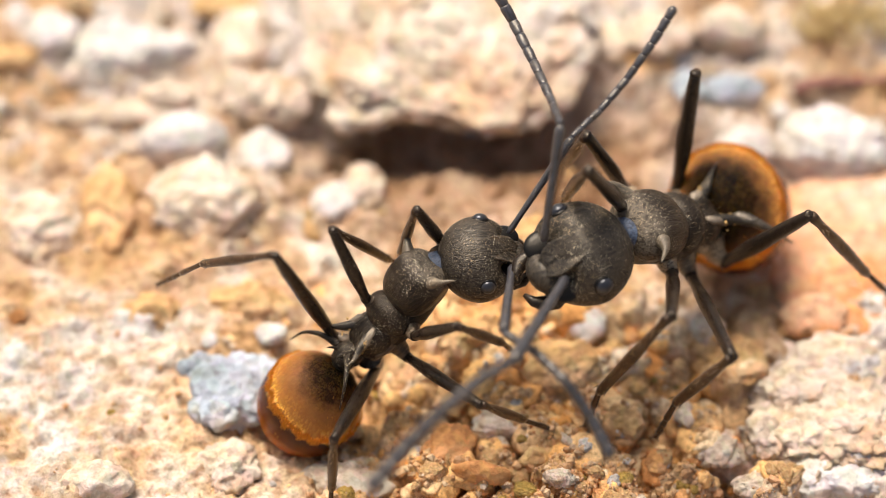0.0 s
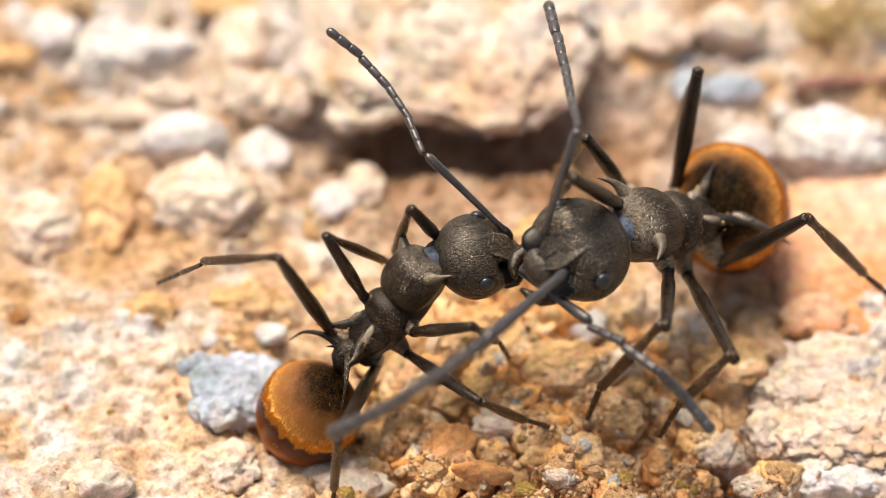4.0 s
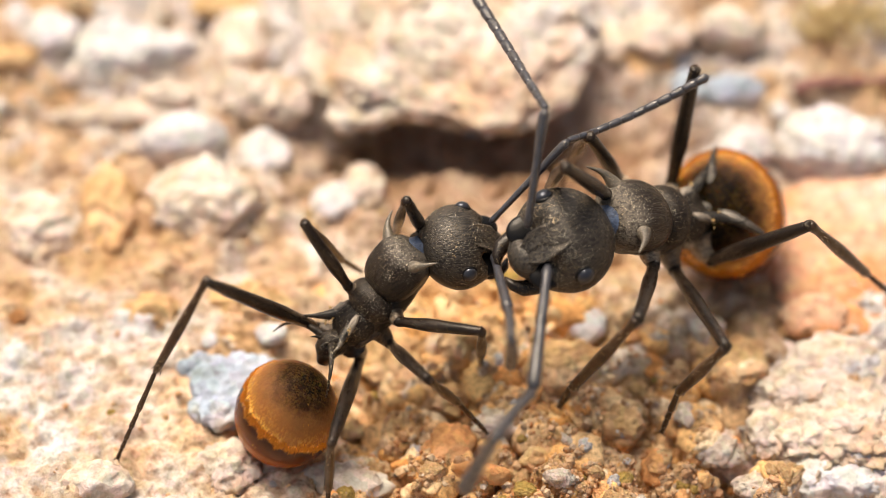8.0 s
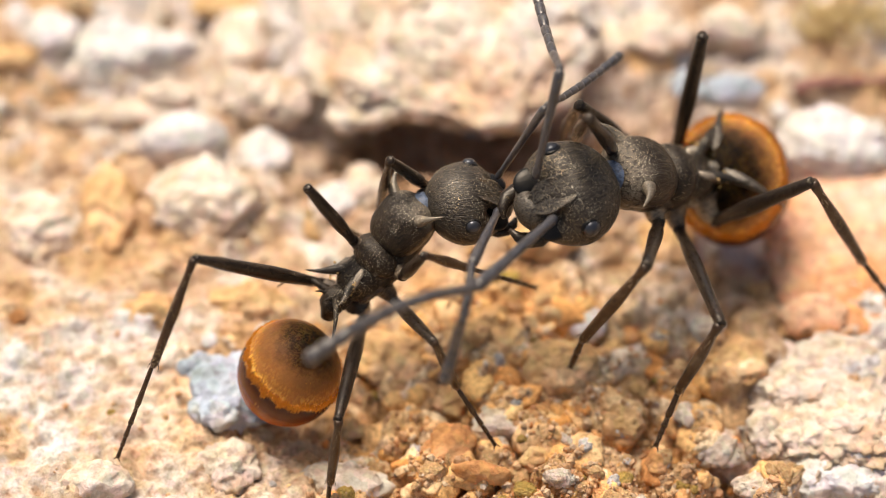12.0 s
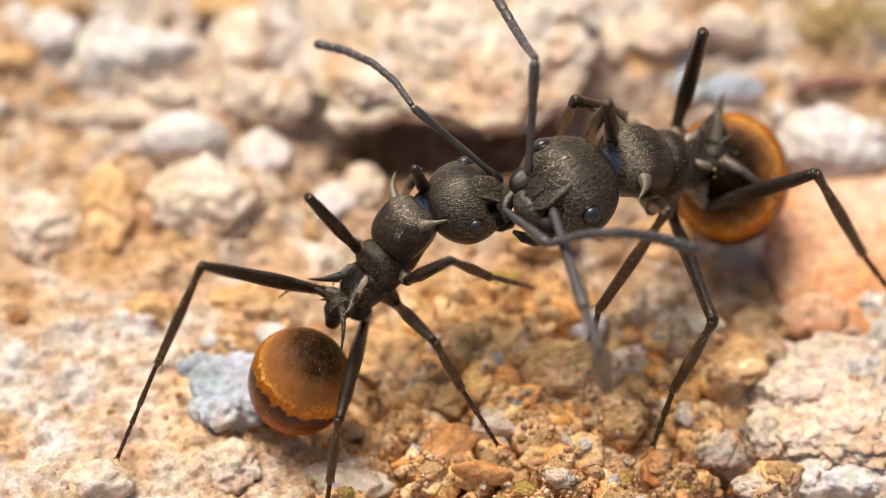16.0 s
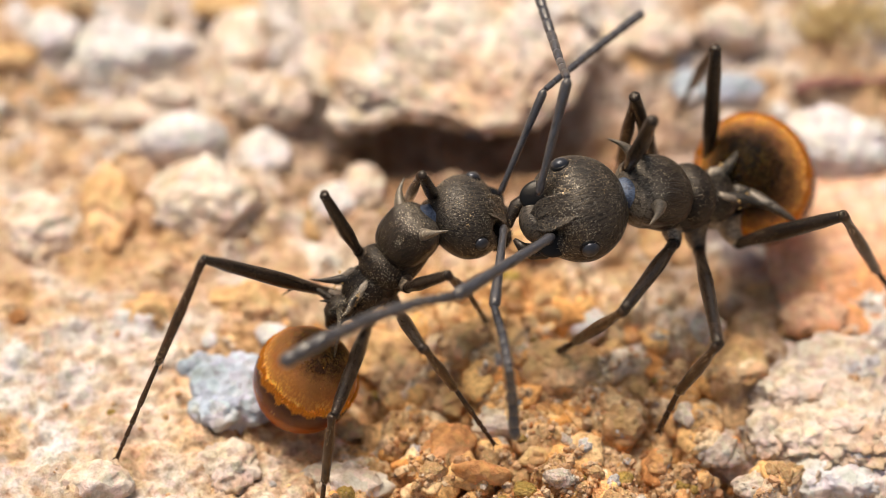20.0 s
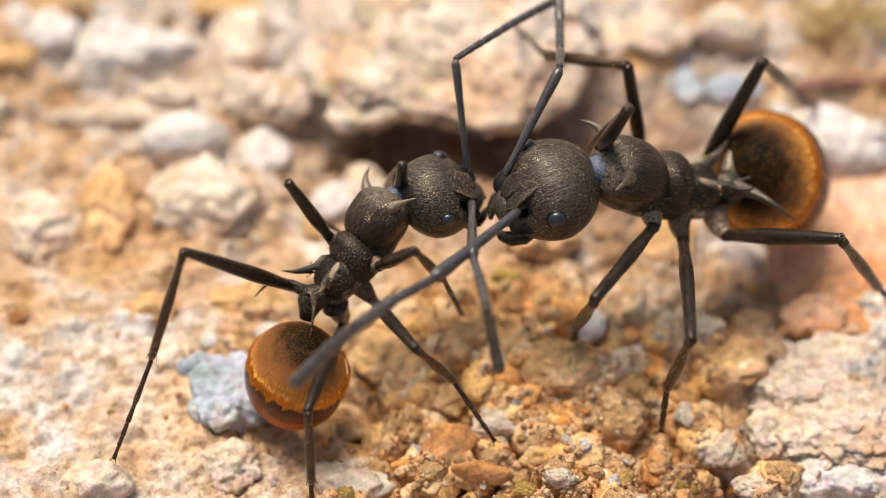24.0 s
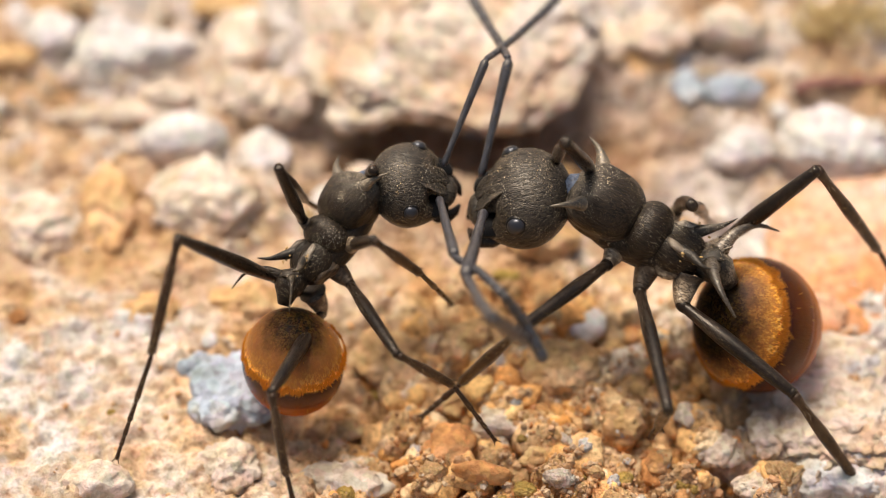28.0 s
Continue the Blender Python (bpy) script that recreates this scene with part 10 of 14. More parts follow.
    walk(large_ant["far_antenna_scape"], [
        (0, mm(0.58, 3.72, -0.53, 72, -26, -137)), (1, mm(0.36, 3.78, -0.49, 64, -32, -131)), (1.5, mm(0.52, 3.75, -0.47, 76, -27, -136)), (2, mm(0.37, 3.77, -0.52, 65, -31, -133)),
        (2.5, mm(0.30, 3.80, -0.46, 75, -25, -137)), (3, mm(0.33, 3.81, -0.39, 71, -26, -136)), (3.75, mm(0.54, 3.77, -0.36, 82, -19, -143)), (5.5, mm(0.24, 3.78, -0.54, 71, -29, -134)),
        (6, mm(0.18, 3.81, -0.45, 67, -34, -128)), (6.5, mm(0.10, 3.82, -0.44, 67, -32, -129)), (6.75, mm(0.28, 3.80, -0.45, 52, -25, -137)), (7, mm(0.48, 3.76, -0.47, 53, -20, -143)),
        (7.5, mm(0.14, 3.78, -0.59, 50, -30, -130)), (7.75, mm(0.24, 3.79, -0.51, 49, -29, -130)), (8, mm(0.36, 3.79, -0.46, 66, -28, -131)), (8.5, mm(0.39, 3.75, -0.56, 76, -18, -141)),
        (9, mm(0.42, 3.79, -0.39, 74, -16, -143)), (10, mm(0.03, 3.87, -0.13, 76, -33, -123)), (10.5, mm(0.26, 3.85, -0.21, 76, -35, -121)), (11, mm(0.03, 3.85, -0.31, 74, -29, -128)),
        (11.5, mm(0.48, 3.79, -0.37, 78, -13, -145)), (12, mm(0.31, 3.82, -0.35, 78, -25, -133)), (12.5, mm(0.66, 3.69, -0.54, 103, -13, -146)), (14.5, mm(0.39, 3.70, -0.72, 82, -23, -136)),
        (15, mm(0.29, 3.75, -0.64, 82, -27, -131)), (15.5, mm(0.27, 3.78, -0.53, 78, -28, -131)), (16, mm(0.20, 3.76, -0.63, 63, -36, -123)), (16.5, mm(0.23, 3.78, -0.55, 62, -39, -120)),
        (17, mm(0.11, 3.69, -0.82, 34, -52, -83)), (17.25, mm(0.01, 3.59, -1.02, 14, -53, -63)), (17.5, mm(-0.40, 3.58, -0.96, -7, -53, -50)), (17.75, mm(-0.32, 3.75, -0.63, 49, -45, -88)),
        (18, mm(0.09, 3.84, -0.38, 64, -24, -122)), (18.5, mm(0.01, 3.86, -0.26, 39, -31, -110)), (19, mm(0.01, 3.85, -0.31, 53, -28, -115)), (19.5, mm(-0.02, 3.87, -0.17, 53, -26, -117)),
        (20, mm(0.37, 3.77, -0.53, 62, -21, -127)), (20.75, mm(0.42, 3.58, -0.95, 52, -31, -122)), (21, mm(0.37, 3.60, -0.94, 47, -32, -120)), (21.25, mm(0.42, 3.65, -0.81, 65, -22, -128)),
        (21.5, mm(0.49, 3.68, -0.70, 65, -11, -137)), (23.5, mm(0.51, 3.64, -0.79, 72, -13, -122)), (24, mm(0.47, 3.63, -0.83, 57, -2, -126)), (24.5, mm(0.43, 3.18, -1.47, 51, -20, -106)),
        (24.75, mm(0.22, 3.37, -1.32, 44, -17, -99)), (25, mm(0.06, 3.72, -0.75, 40, -12, -100)), (25.5, mm(0.02, 3.87, -0.16, 59, -8, -97)), (26, mm(-0.02, 3.85, -0.29, 47, 2, -101)),
        (26.5, mm(-0.15, 3.86, -0.22, 43, 2, -97)), (27, mm(-0.24, 3.70, -0.77, 33, -13, -85)), (27.25, mm(-0.22, 3.72, -0.72, 66, -7, -95)), (27.5, mm(-0.20, 3.77, -0.61, 77, 4, -107)),
        (27.75, mm(-0.30, 3.75, -0.62, 73, -1, -94)), (28, mm(-0.41, 3.71, -0.69, 40, -9, -77)),
    ])
    walk(large_ant["far_antenna_fl1"], [
        (0, mm(2.08, 3.89, 1.93, -17, -45, -115)), (1, mm(2.21, 4.01, 1.71, -17, -53, -94)), (1.5, mm(1.94, 4.13, 2.01, -8, -38, -125)), (2, mm(2.17, 3.92, 1.72, -21, -49, -107)),
        (2.5, mm(1.68, 4.06, 2.06, -11, -42, -118)), (3, mm(1.84, 3.98, 2.06, -15, -43, -117)), (3.75, mm(1.52, 4.00, 2.34, -13, -41, -121)), (5.5, mm(1.83, 4.06, 1.85, -12, -47, -111)),
        (6, mm(1.98, 4.32, 1.75, -27, -54, -89)), (6.5, mm(1.88, 4.22, 1.80, -12, -46, -110)), (6.75, mm(2.20, 3.18, 1.62, -10, -39, -122)), (7, mm(2.16, 2.86, 1.69, -2, -34, -130)),
        (7.5, mm(2.29, 3.44, 1.31, -16, -45, -111)), (7.75, mm(2.36, 3.38, 1.41, -29, -50, -96)), (8, mm(2.04, 3.94, 1.88, -32, -51, -92)), (8.5, mm(1.52, 3.75, 2.09, -17, -42, -115)),
        (9, mm(1.52, 3.62, 2.27, -30, -45, -107)), (9.75, mm(1.50, 4.62, 2.26, -32, -49, -93)), (10, mm(1.44, 4.80, 2.21, -39, -50, -86)), (10.5, mm(1.70, 4.87, 2.07, -47, -51, -82)),
        (11, mm(1.47, 4.42, 2.12, -41, -46, -101)), (11.5, mm(1.36, 3.66, 2.38, -30, -33, -126)), (12, mm(1.55, 4.30, 2.20, -35, -46, -107)), (12.5, mm(0.80, 4.60, 2.20, -20, -35, -126)),
        (14, mm(1.30, 4.21, 2.06, -32, -38, -121)), (14.75, mm(1.46, 4.32, 1.88, -35, -46, -107)), (15, mm(1.44, 4.49, 1.89, -34, -47, -104)), (15.5, mm(1.59, 4.40, 1.96, -45, -45, -104)),
        (16, mm(2.12, 4.29, 1.45, -59, -51, -83)), (16.5, mm(2.20, 4.48, 1.44, -58, -50, -83)), (17, mm(2.31, 5.26, 0.18, -83, -43, -27)), (17.25, mm(2.26, 5.34, -0.61, -86, -39, -16)),
        (17.5, mm(1.98, 5.20, -1.17, -64, -43, -15)), (17.75, mm(1.52, 5.36, 0.90, -88, -47, -27)), (18, mm(1.70, 4.07, 2.00, -41, -39, -98)), (18.5, mm(2.44, 3.95, 1.28, -49, -46, -72)),
        (19, mm(2.04, 4.13, 1.72, -46, -45, -81)), (19.75, mm(1.94, 3.91, 1.96, -34, -38, -103)), (20, mm(2.01, 3.70, 1.84, -35, -41, -100)), (21, mm(2.64, 3.60, 0.84, -52, -53, -76)),
        (21.25, mm(1.97, 3.67, 1.63, -38, -44, -100)), (21.5, mm(1.66, 3.15, 1.88, -24, -26, -123)), (23, mm(1.58, 3.64, 1.94, -28, -28, -113)), (23.5, mm(1.59, 3.65, 1.88, -26, -28, -110)),
        (24, mm(1.80, 2.80, 1.59, -15, -20, -114)), (24.5, mm(2.40, 3.43, 0.62, -13, -24, -102)), (24.75, mm(2.35, 3.61, 0.60, -17, -25, -90)), (25, mm(2.31, 3.72, 1.05, -31, -27, -77)),
        (25.25, mm(1.90, 3.96, 1.84, -41, -30, -66)), (25.5, mm(1.55, 4.03, 2.28, -38, -29, -63)), (25.75, mm(1.60, 3.74, 2.19, -31, -21, -71)), (26, mm(1.88, 3.40, 1.83, -28, -13, -78)),
        (26.5, mm(1.93, 3.51, 1.75, -30, -11, -76)), (27, mm(2.13, 4.25, 0.78, -50, -30, -50)), (27.25, mm(0.97, 3.92, 1.90, -39, -24, -68)), (27.5, mm(0.34, 3.40, 2.20, -25, -16, -80)),
        (27.75, mm(0.53, 3.73, 2.14, -32, -19, -70)), (28, mm(1.67, 4.51, 1.13, -43, -29, -47)),
    ])
    walk(large_ant["far_antenna_fl2"], [
        (0, mm(3.05, 3.15, 1.66, -8, -47, -110)), (0.75, mm(3.38, 3.56, 1.48, -19, -54, -90)), (1, mm(3.38, 3.63, 1.50, -19, -55, -87)), (1.5, mm(2.90, 3.33, 1.88, -8, -44, -118)),
        (2, mm(3.20, 3.26, 1.44, -13, -50, -104)), (2.5, mm(2.69, 3.34, 1.88, -8, -42, -119)), (3, mm(2.81, 3.23, 1.83, -4, -44, -116)), (3.75, mm(2.48, 3.22, 2.13, -7, -39, -123)),
        (5.25, mm(2.79, 3.30, 1.77, -12, -48, -109)), (6, mm(3.10, 3.88, 1.42, -24, -55, -85)), (6.5, mm(2.95, 3.62, 1.62, -19, -53, -93)), (6.75, mm(3.17, 2.41, 1.45, -9, -45, -113)),
        (7, mm(3.11, 2.04, 1.65, -3, -37, -125)), (7.5, mm(3.33, 2.79, 1.06, -25, -50, -99)), (7.75, mm(3.40, 2.80, 1.02, -27, -51, -92)), (8, mm(3.09, 3.39, 1.46, -25, -51, -92)),
        (8.5, mm(2.50, 3.02, 1.81, -11, -43, -114)), (9, mm(2.42, 2.87, 1.83, -11, -43, -111)), (9.5, mm(2.61, 3.73, 1.93, -22, -47, -99)), (10, mm(2.45, 4.27, 1.70, -34, -51, -82)),
        (10.5, mm(2.64, 4.28, 1.49, -40, -51, -80)), (11, mm(2.28, 3.66, 1.55, -29, -47, -97)), (11.5, mm(2.04, 2.75, 1.86, -14, -32, -127)), (12, mm(2.38, 3.51, 1.70, -19, -43, -111)),
        (12.5, mm(1.60, 3.70, 1.85, -7, -35, -126)), (14, mm(1.99, 3.32, 1.53, -15, -37, -123)), (14.5, mm(2.22, 3.30, 1.39, -17, -40, -119)), (15, mm(2.33, 3.75, 1.41, -24, -47, -103)),
        (15.5, mm(2.30, 3.58, 1.33, -26, -42, -112)), (16, mm(2.87, 3.55, 0.77, -43, -50, -86)), (16.5, mm(2.96, 3.75, 0.77, -47, -50, -86)), (17, mm(3.13, 5.01, -0.74, -79, -43, -27)),
        (17.25, mm(3.04, 5.19, -1.57, -84, -38, -14)), (17.5, mm(2.87, 5.52, -1.99, -86, -37, -4)), (17.75, mm(2.36, 4.99, 0.04, -69, -50, -42)), (18, mm(2.55, 3.41, 1.36, -25, -39, -98)),
        (18.5, mm(3.42, 3.55, 0.63, -46, -47, -69)), (19, mm(3.00, 3.63, 1.08, -34, -46, -79)), (19.75, mm(2.85, 3.26, 1.40, -21, -38, -102)), (20, mm(2.94, 3.05, 1.29, -20, -40, -102)),
        (20.75, mm(3.43, 2.97, 0.38, -35, -50, -85)), (21, mm(3.59, 3.04, 0.24, -40, -53, -76)), (21.25, mm(2.85, 2.97, 1.08, -24, -43, -102)), (21.5, mm(2.50, 2.34, 1.42, -12, -28, -121)),
        (23, mm(2.49, 2.96, 1.43, -13, -30, -111)), (23.5, mm(2.56, 3.03, 1.39, -11, -30, -108)), (24, mm(2.87, 2.22, 1.29, -2, -24, -111)), (24.25, mm(3.27, 2.48, 0.90, -7, -28, -105)),
        (24.5, mm(3.57, 3.07, 0.37, -17, -33, -93)), (24.75, mm(3.55, 3.46, 0.27, -23, -31, -80)), (25, mm(3.42, 3.67, 0.48, -25, -29, -74)), (25.5, mm(2.60, 4.16, 1.61, -26, -28, -63)),
        (25.75, mm(2.69, 3.86, 1.58, -19, -21, -72)), (26, mm(2.99, 3.51, 1.26, -14, -13, -78)), (26.5, mm(3.01, 3.65, 1.13, -18, -11, -75)), (27, mm(3.05, 4.40, -0.06, -36, -30, -49)),
        (27.25, mm(1.99, 4.00, 1.18, -26, -24, -66)), (27.5, mm(1.49, 3.45, 1.69, -15, -16, -80)), (27.75, mm(1.59, 3.88, 1.51, -22, -21, -68)), (28, mm(2.62, 4.83, 0.38, -34, -32, -40)),
    ])
    walk(large_ant["far_antenna_fl3"], [
        (0, mm(4.17, 2.61, 1.54, 3, -49, -106)), (0.5, mm(4.51, 2.98, 1.24, -24, -55, -86)), (1, mm(4.58, 3.36, 1.26, -23, -56, -79)), (1.5, mm(3.93, 2.65, 1.75, -12, -48, -109)),
        (2, mm(4.32, 2.75, 1.25, -6, -52, -101)), (2.5, mm(3.72, 2.64, 1.76, -7, -42, -119)), (3, mm(3.91, 2.64, 1.77, 8, -45, -114)), (3.5, mm(3.47, 2.48, 2.02, -4, -38, -124)),
        (5, mm(3.76, 2.58, 1.72, -15, -50, -105)), (6, mm(4.28, 3.57, 1.13, -22, -56, -81)), (6.5, mm(4.11, 3.22, 1.37, -27, -56, -74)), (6.75, mm(4.26, 1.80, 1.31, -7, -49, -104)),
        (7, mm(4.10, 1.29, 1.60, 12, -37, -125)), (7.5, mm(4.38, 2.21, 0.72, -26, -52, -92)), (7.75, mm(4.49, 2.31, 0.66, -25, -52, -89)), (8, mm(4.20, 2.94, 1.13, -20, -51, -91)),
        (8.5, mm(3.56, 2.37, 1.64, -7, -44, -112)), (9, mm(3.51, 2.27, 1.66, 9, -43, -112)), (9.5, mm(3.71, 3.22, 1.61, -21, -49, -94)), (10, mm(3.55, 3.88, 1.26, -32, -52, -77)),
        (10.5, mm(3.69, 3.84, 0.99, -35, -52, -76)), (11, mm(3.31, 3.08, 1.14, -17, -49, -93)), (11.5, mm(2.91, 1.89, 1.61, 1, -33, -126)), (12, mm(3.39, 2.82, 1.40, -5, -43, -112)),
        (12.5, mm(2.54, 2.89, 1.71, 4, -36, -125)), (13.75, mm(2.78, 2.58, 1.39, 3, -37, -123)), (14.5, mm(3.16, 2.52, 1.11, -3, -40, -118)), (15, mm(3.35, 3.12, 1.06, -16, -48, -101)),
        (15.5, mm(3.21, 2.83, 0.93, -11, -41, -113)), (16, mm(3.84, 2.97, 0.23, -29, -50, -85)), (16.5, mm(3.85, 3.10, 0.17, -41, -50, -85)), (16.75, mm(3.96, 3.91, -0.60, -66, -51, -54)),
        (17, mm(3.98, 4.85, -1.64, -77, -42, -25)), (17.25, mm(3.82, 5.12, -2.55, -83, -36, -12)), (17.5, mm(3.62, 5.54, -2.99, -86, -34, -0)), (17.75, mm(3.32, 4.73, -0.71, -54, -50, -50)),
        (18, mm(3.63, 2.92, 0.95, -8, -40, -96)), (18.5, mm(4.46, 3.24, 0.00, -38, -47, -69)), (19, mm(4.11, 3.34, 0.60, -20, -46, -76)), (19.75, mm(3.93, 2.74, 1.04, -8, -39, -101)),
        (20, mm(4.03, 2.54, 0.96, -5, -40, -101)), (20.5, mm(4.22, 2.39, 0.36, -12, -45, -97)), (21, mm(4.67, 2.66, -0.25, -24, -52, -77)), (21.25, mm(3.89, 2.40, 0.71, -11, -43, -102)),
        (21.5, mm(3.49, 1.60, 1.20, 1, -29, -120)), (23, mm(3.58, 2.39, 1.18, 2, -31, -109)), (23.5, mm(3.69, 2.53, 1.19, 6, -31, -107)), (24, mm(4.03, 1.76, 1.26, 19, -25, -110)),
        (24.25, mm(4.45, 2.09, 0.78, 8, -30, -103)), (24.5, mm(4.75, 2.81, 0.07, -5, -35, -90)), (24.75, mm(4.73, 3.40, -0.15, -9, -32, -79)), (25, mm(4.58, 3.75, 0.02, -10, -29, -74)),
        (25.5, mm(3.72, 4.43, 1.13, -15, -29, -62)), (25.75, mm(3.86, 4.09, 1.20, -7, -21, -71)), (26, mm(4.19, 3.69, 0.95, 1, -13, -78)), (26.5, mm(4.18, 3.88, 0.75, -4, -12, -74)),
        (27, mm(4.05, 4.79, -0.70, -18, -30, -48)), (27.25, mm(3.11, 4.24, 0.67, -15, -25, -64)), (27.5, mm(2.69, 3.57, 1.37, -7, -17, -79)), (27.75, mm(2.73, 4.17, 1.07, -13, -22, -65)),
        (28, mm(3.58, 5.38, -0.22, -19, -33, -39)),
    ])
    walk(large_ant["far_antenna_fl4"], [
        (0, mm(5.39, 2.32, 1.59, 29, -51, -101)), (0.25, mm(5.54, 2.44, 1.21, -10, -54, -90)), (0.5, mm(5.68, 2.64, 0.94, -29, -56, -77)), (1, mm(5.78, 3.17, 0.99, -27, -57, -71)),
        (1.5, mm(5.03, 2.07, 1.58, -15, -52, -99)), (2, mm(5.52, 2.40, 1.17, 4, -52, -99)), (2.5, mm(4.76, 1.96, 1.65, -6, -42, -119)), (3, mm(5.10, 2.25, 1.89, 30, -46, -112)),
        (3.5, mm(4.48, 1.74, 1.96, -0, -38, -125)), (4.75, mm(4.73, 1.90, 1.64, -16, -50, -103)), (5.5, mm(5.17, 2.51, 1.19, -28, -56, -81)), (6, mm(5.48, 3.36, 0.86, -20, -56, -77)),
        (6.5, mm(5.32, 3.08, 1.05, -28, -56, -56)), (6.75, mm(5.44, 1.40, 1.22, 0, -52, -96)), (7, mm(5.20, 0.71, 1.81, 44, -38, -125)), (7.25, mm(5.35, 1.07, 1.08, 4, -45, -112)),
        (7.5, mm(5.49, 1.74, 0.38, -26, -54, -85)), (7.75, mm(5.63, 1.92, 0.34, -21, -53, -86)), (8, mm(5.38, 2.59, 0.86, -14, -51, -90)), (8.5, mm(4.67, 1.80, 1.54, -2, -45, -111)),
        (9, mm(4.71, 1.94, 1.80, 35, -43, -111)), (9.5, mm(4.84, 2.80, 1.31, -20, -50, -89)), (10, mm(4.71, 3.62, 0.85, -28, -52, -72)), (10.5, mm(4.83, 3.55, 0.54, -28, -52, -72)),
        (10.75, mm(4.70, 3.28, 0.61, -12, -51, -79)), (11, mm(4.49, 2.74, 0.90, 4, -50, -90)), (11.25, mm(4.17, 1.83, 1.34, 12, -42, -112)), (11.5, mm(3.93, 1.17, 1.63, 24, -34, -125)),
        (12, mm(4.51, 2.28, 1.32, 12, -43, -112)), (12.5, mm(3.59, 2.22, 1.79, 21, -37, -124)), (13.75, mm(3.85, 1.93, 1.44, 27, -37, -122)), (14.5, mm(4.23, 1.89, 1.07, 16, -40, -118)),
        (15, mm(4.48, 2.64, 0.83, -7, -49, -99)), (15.5, mm(4.29, 2.21, 0.75, 9, -41, -113)), (16, mm(4.97, 2.60, -0.16, -10, -51, -84)), (16.5, mm(4.85, 2.56, -0.35, -34, -50, -84)),
        (16.75, mm(4.89, 3.49, -1.32, -63, -51, -55)), (17, mm(4.83, 4.75, -2.54, -75, -41, -24)), (17.25, mm(4.56, 5.12, -3.55, -82, -34, -9)), (17.5, mm(4.32, 5.63, -4.03, -84, -32, 2)),
        (17.75, mm(4.38, 4.61, -1.36, -41, -50, -55)), (18, mm(4.85, 2.68, 0.82, 29, -41, -94)), (18.25, mm(5.29, 2.83, 0.11, -9, -43, -86)), (18.5, mm(5.58, 3.07, -0.53, -29, -47, -69)),
        (19, mm(5.33, 3.32, 0.30, 7, -47, -74)), (19.5, mm(5.15, 2.56, 0.75, 9, -39, -97)), (20, mm(5.23, 2.22, 0.87, 18, -41, -101)), (20.5, mm(5.41, 2.05, 0.17, 9, -46, -96)),
        (20.75, mm(5.69, 2.26, -0.35, 4, -50, -85)), (21, mm(5.88, 2.52, -0.56, -1, -52, -77)), (21.25, mm(5.07, 2.00, 0.54, 6, -44, -101)), (21.5, mm(4.58, 1.00, 1.22, 18, -31, -118)),
        (22.75, mm(4.68, 1.83, 1.24, 23, -32, -110)), (23.5, mm(4.90, 2.24, 1.31, 35, -32, -106)), (23.75, mm(5.00, 1.92, 1.52, 51, -29, -107)), (24, mm(5.20, 1.52, 1.62, 53, -26, -109)),
        (24.25, mm(5.67, 1.89, 0.93, 33, -31, -102)), (24.5, mm(6.00, 2.75, -0.03, 12, -37, -87)), (24.75, mm(5.96, 3.54, -0.32, 11, -33, -78)), (25, mm(5.80, 3.98, -0.16, 14, -28, -75)),
        (25.5, mm(4.86, 4.86, 0.85, 1, -29, -61)), (25.75, mm(5.05, 4.44, 1.06, 10, -22, -70)), (26, mm(5.41, 3.96, 0.97, 31, -13, -77)), (26.5, mm(5.38, 4.21, 0.66, 19, -13, -73)),
        (27, mm(5.07, 5.44, -1.03, 19, -30, -47)), (27.25, mm(4.26, 4.65, 0.39, 2, -26, -63)), (27.5, mm(3.91, 3.77, 1.21, 2, -18, -78)), (27.75, mm(3.88, 4.59, 0.82, -1, -24, -63)),
        (28, mm(4.49, 6.16, -0.56, 4, -33, -38)),
    ])
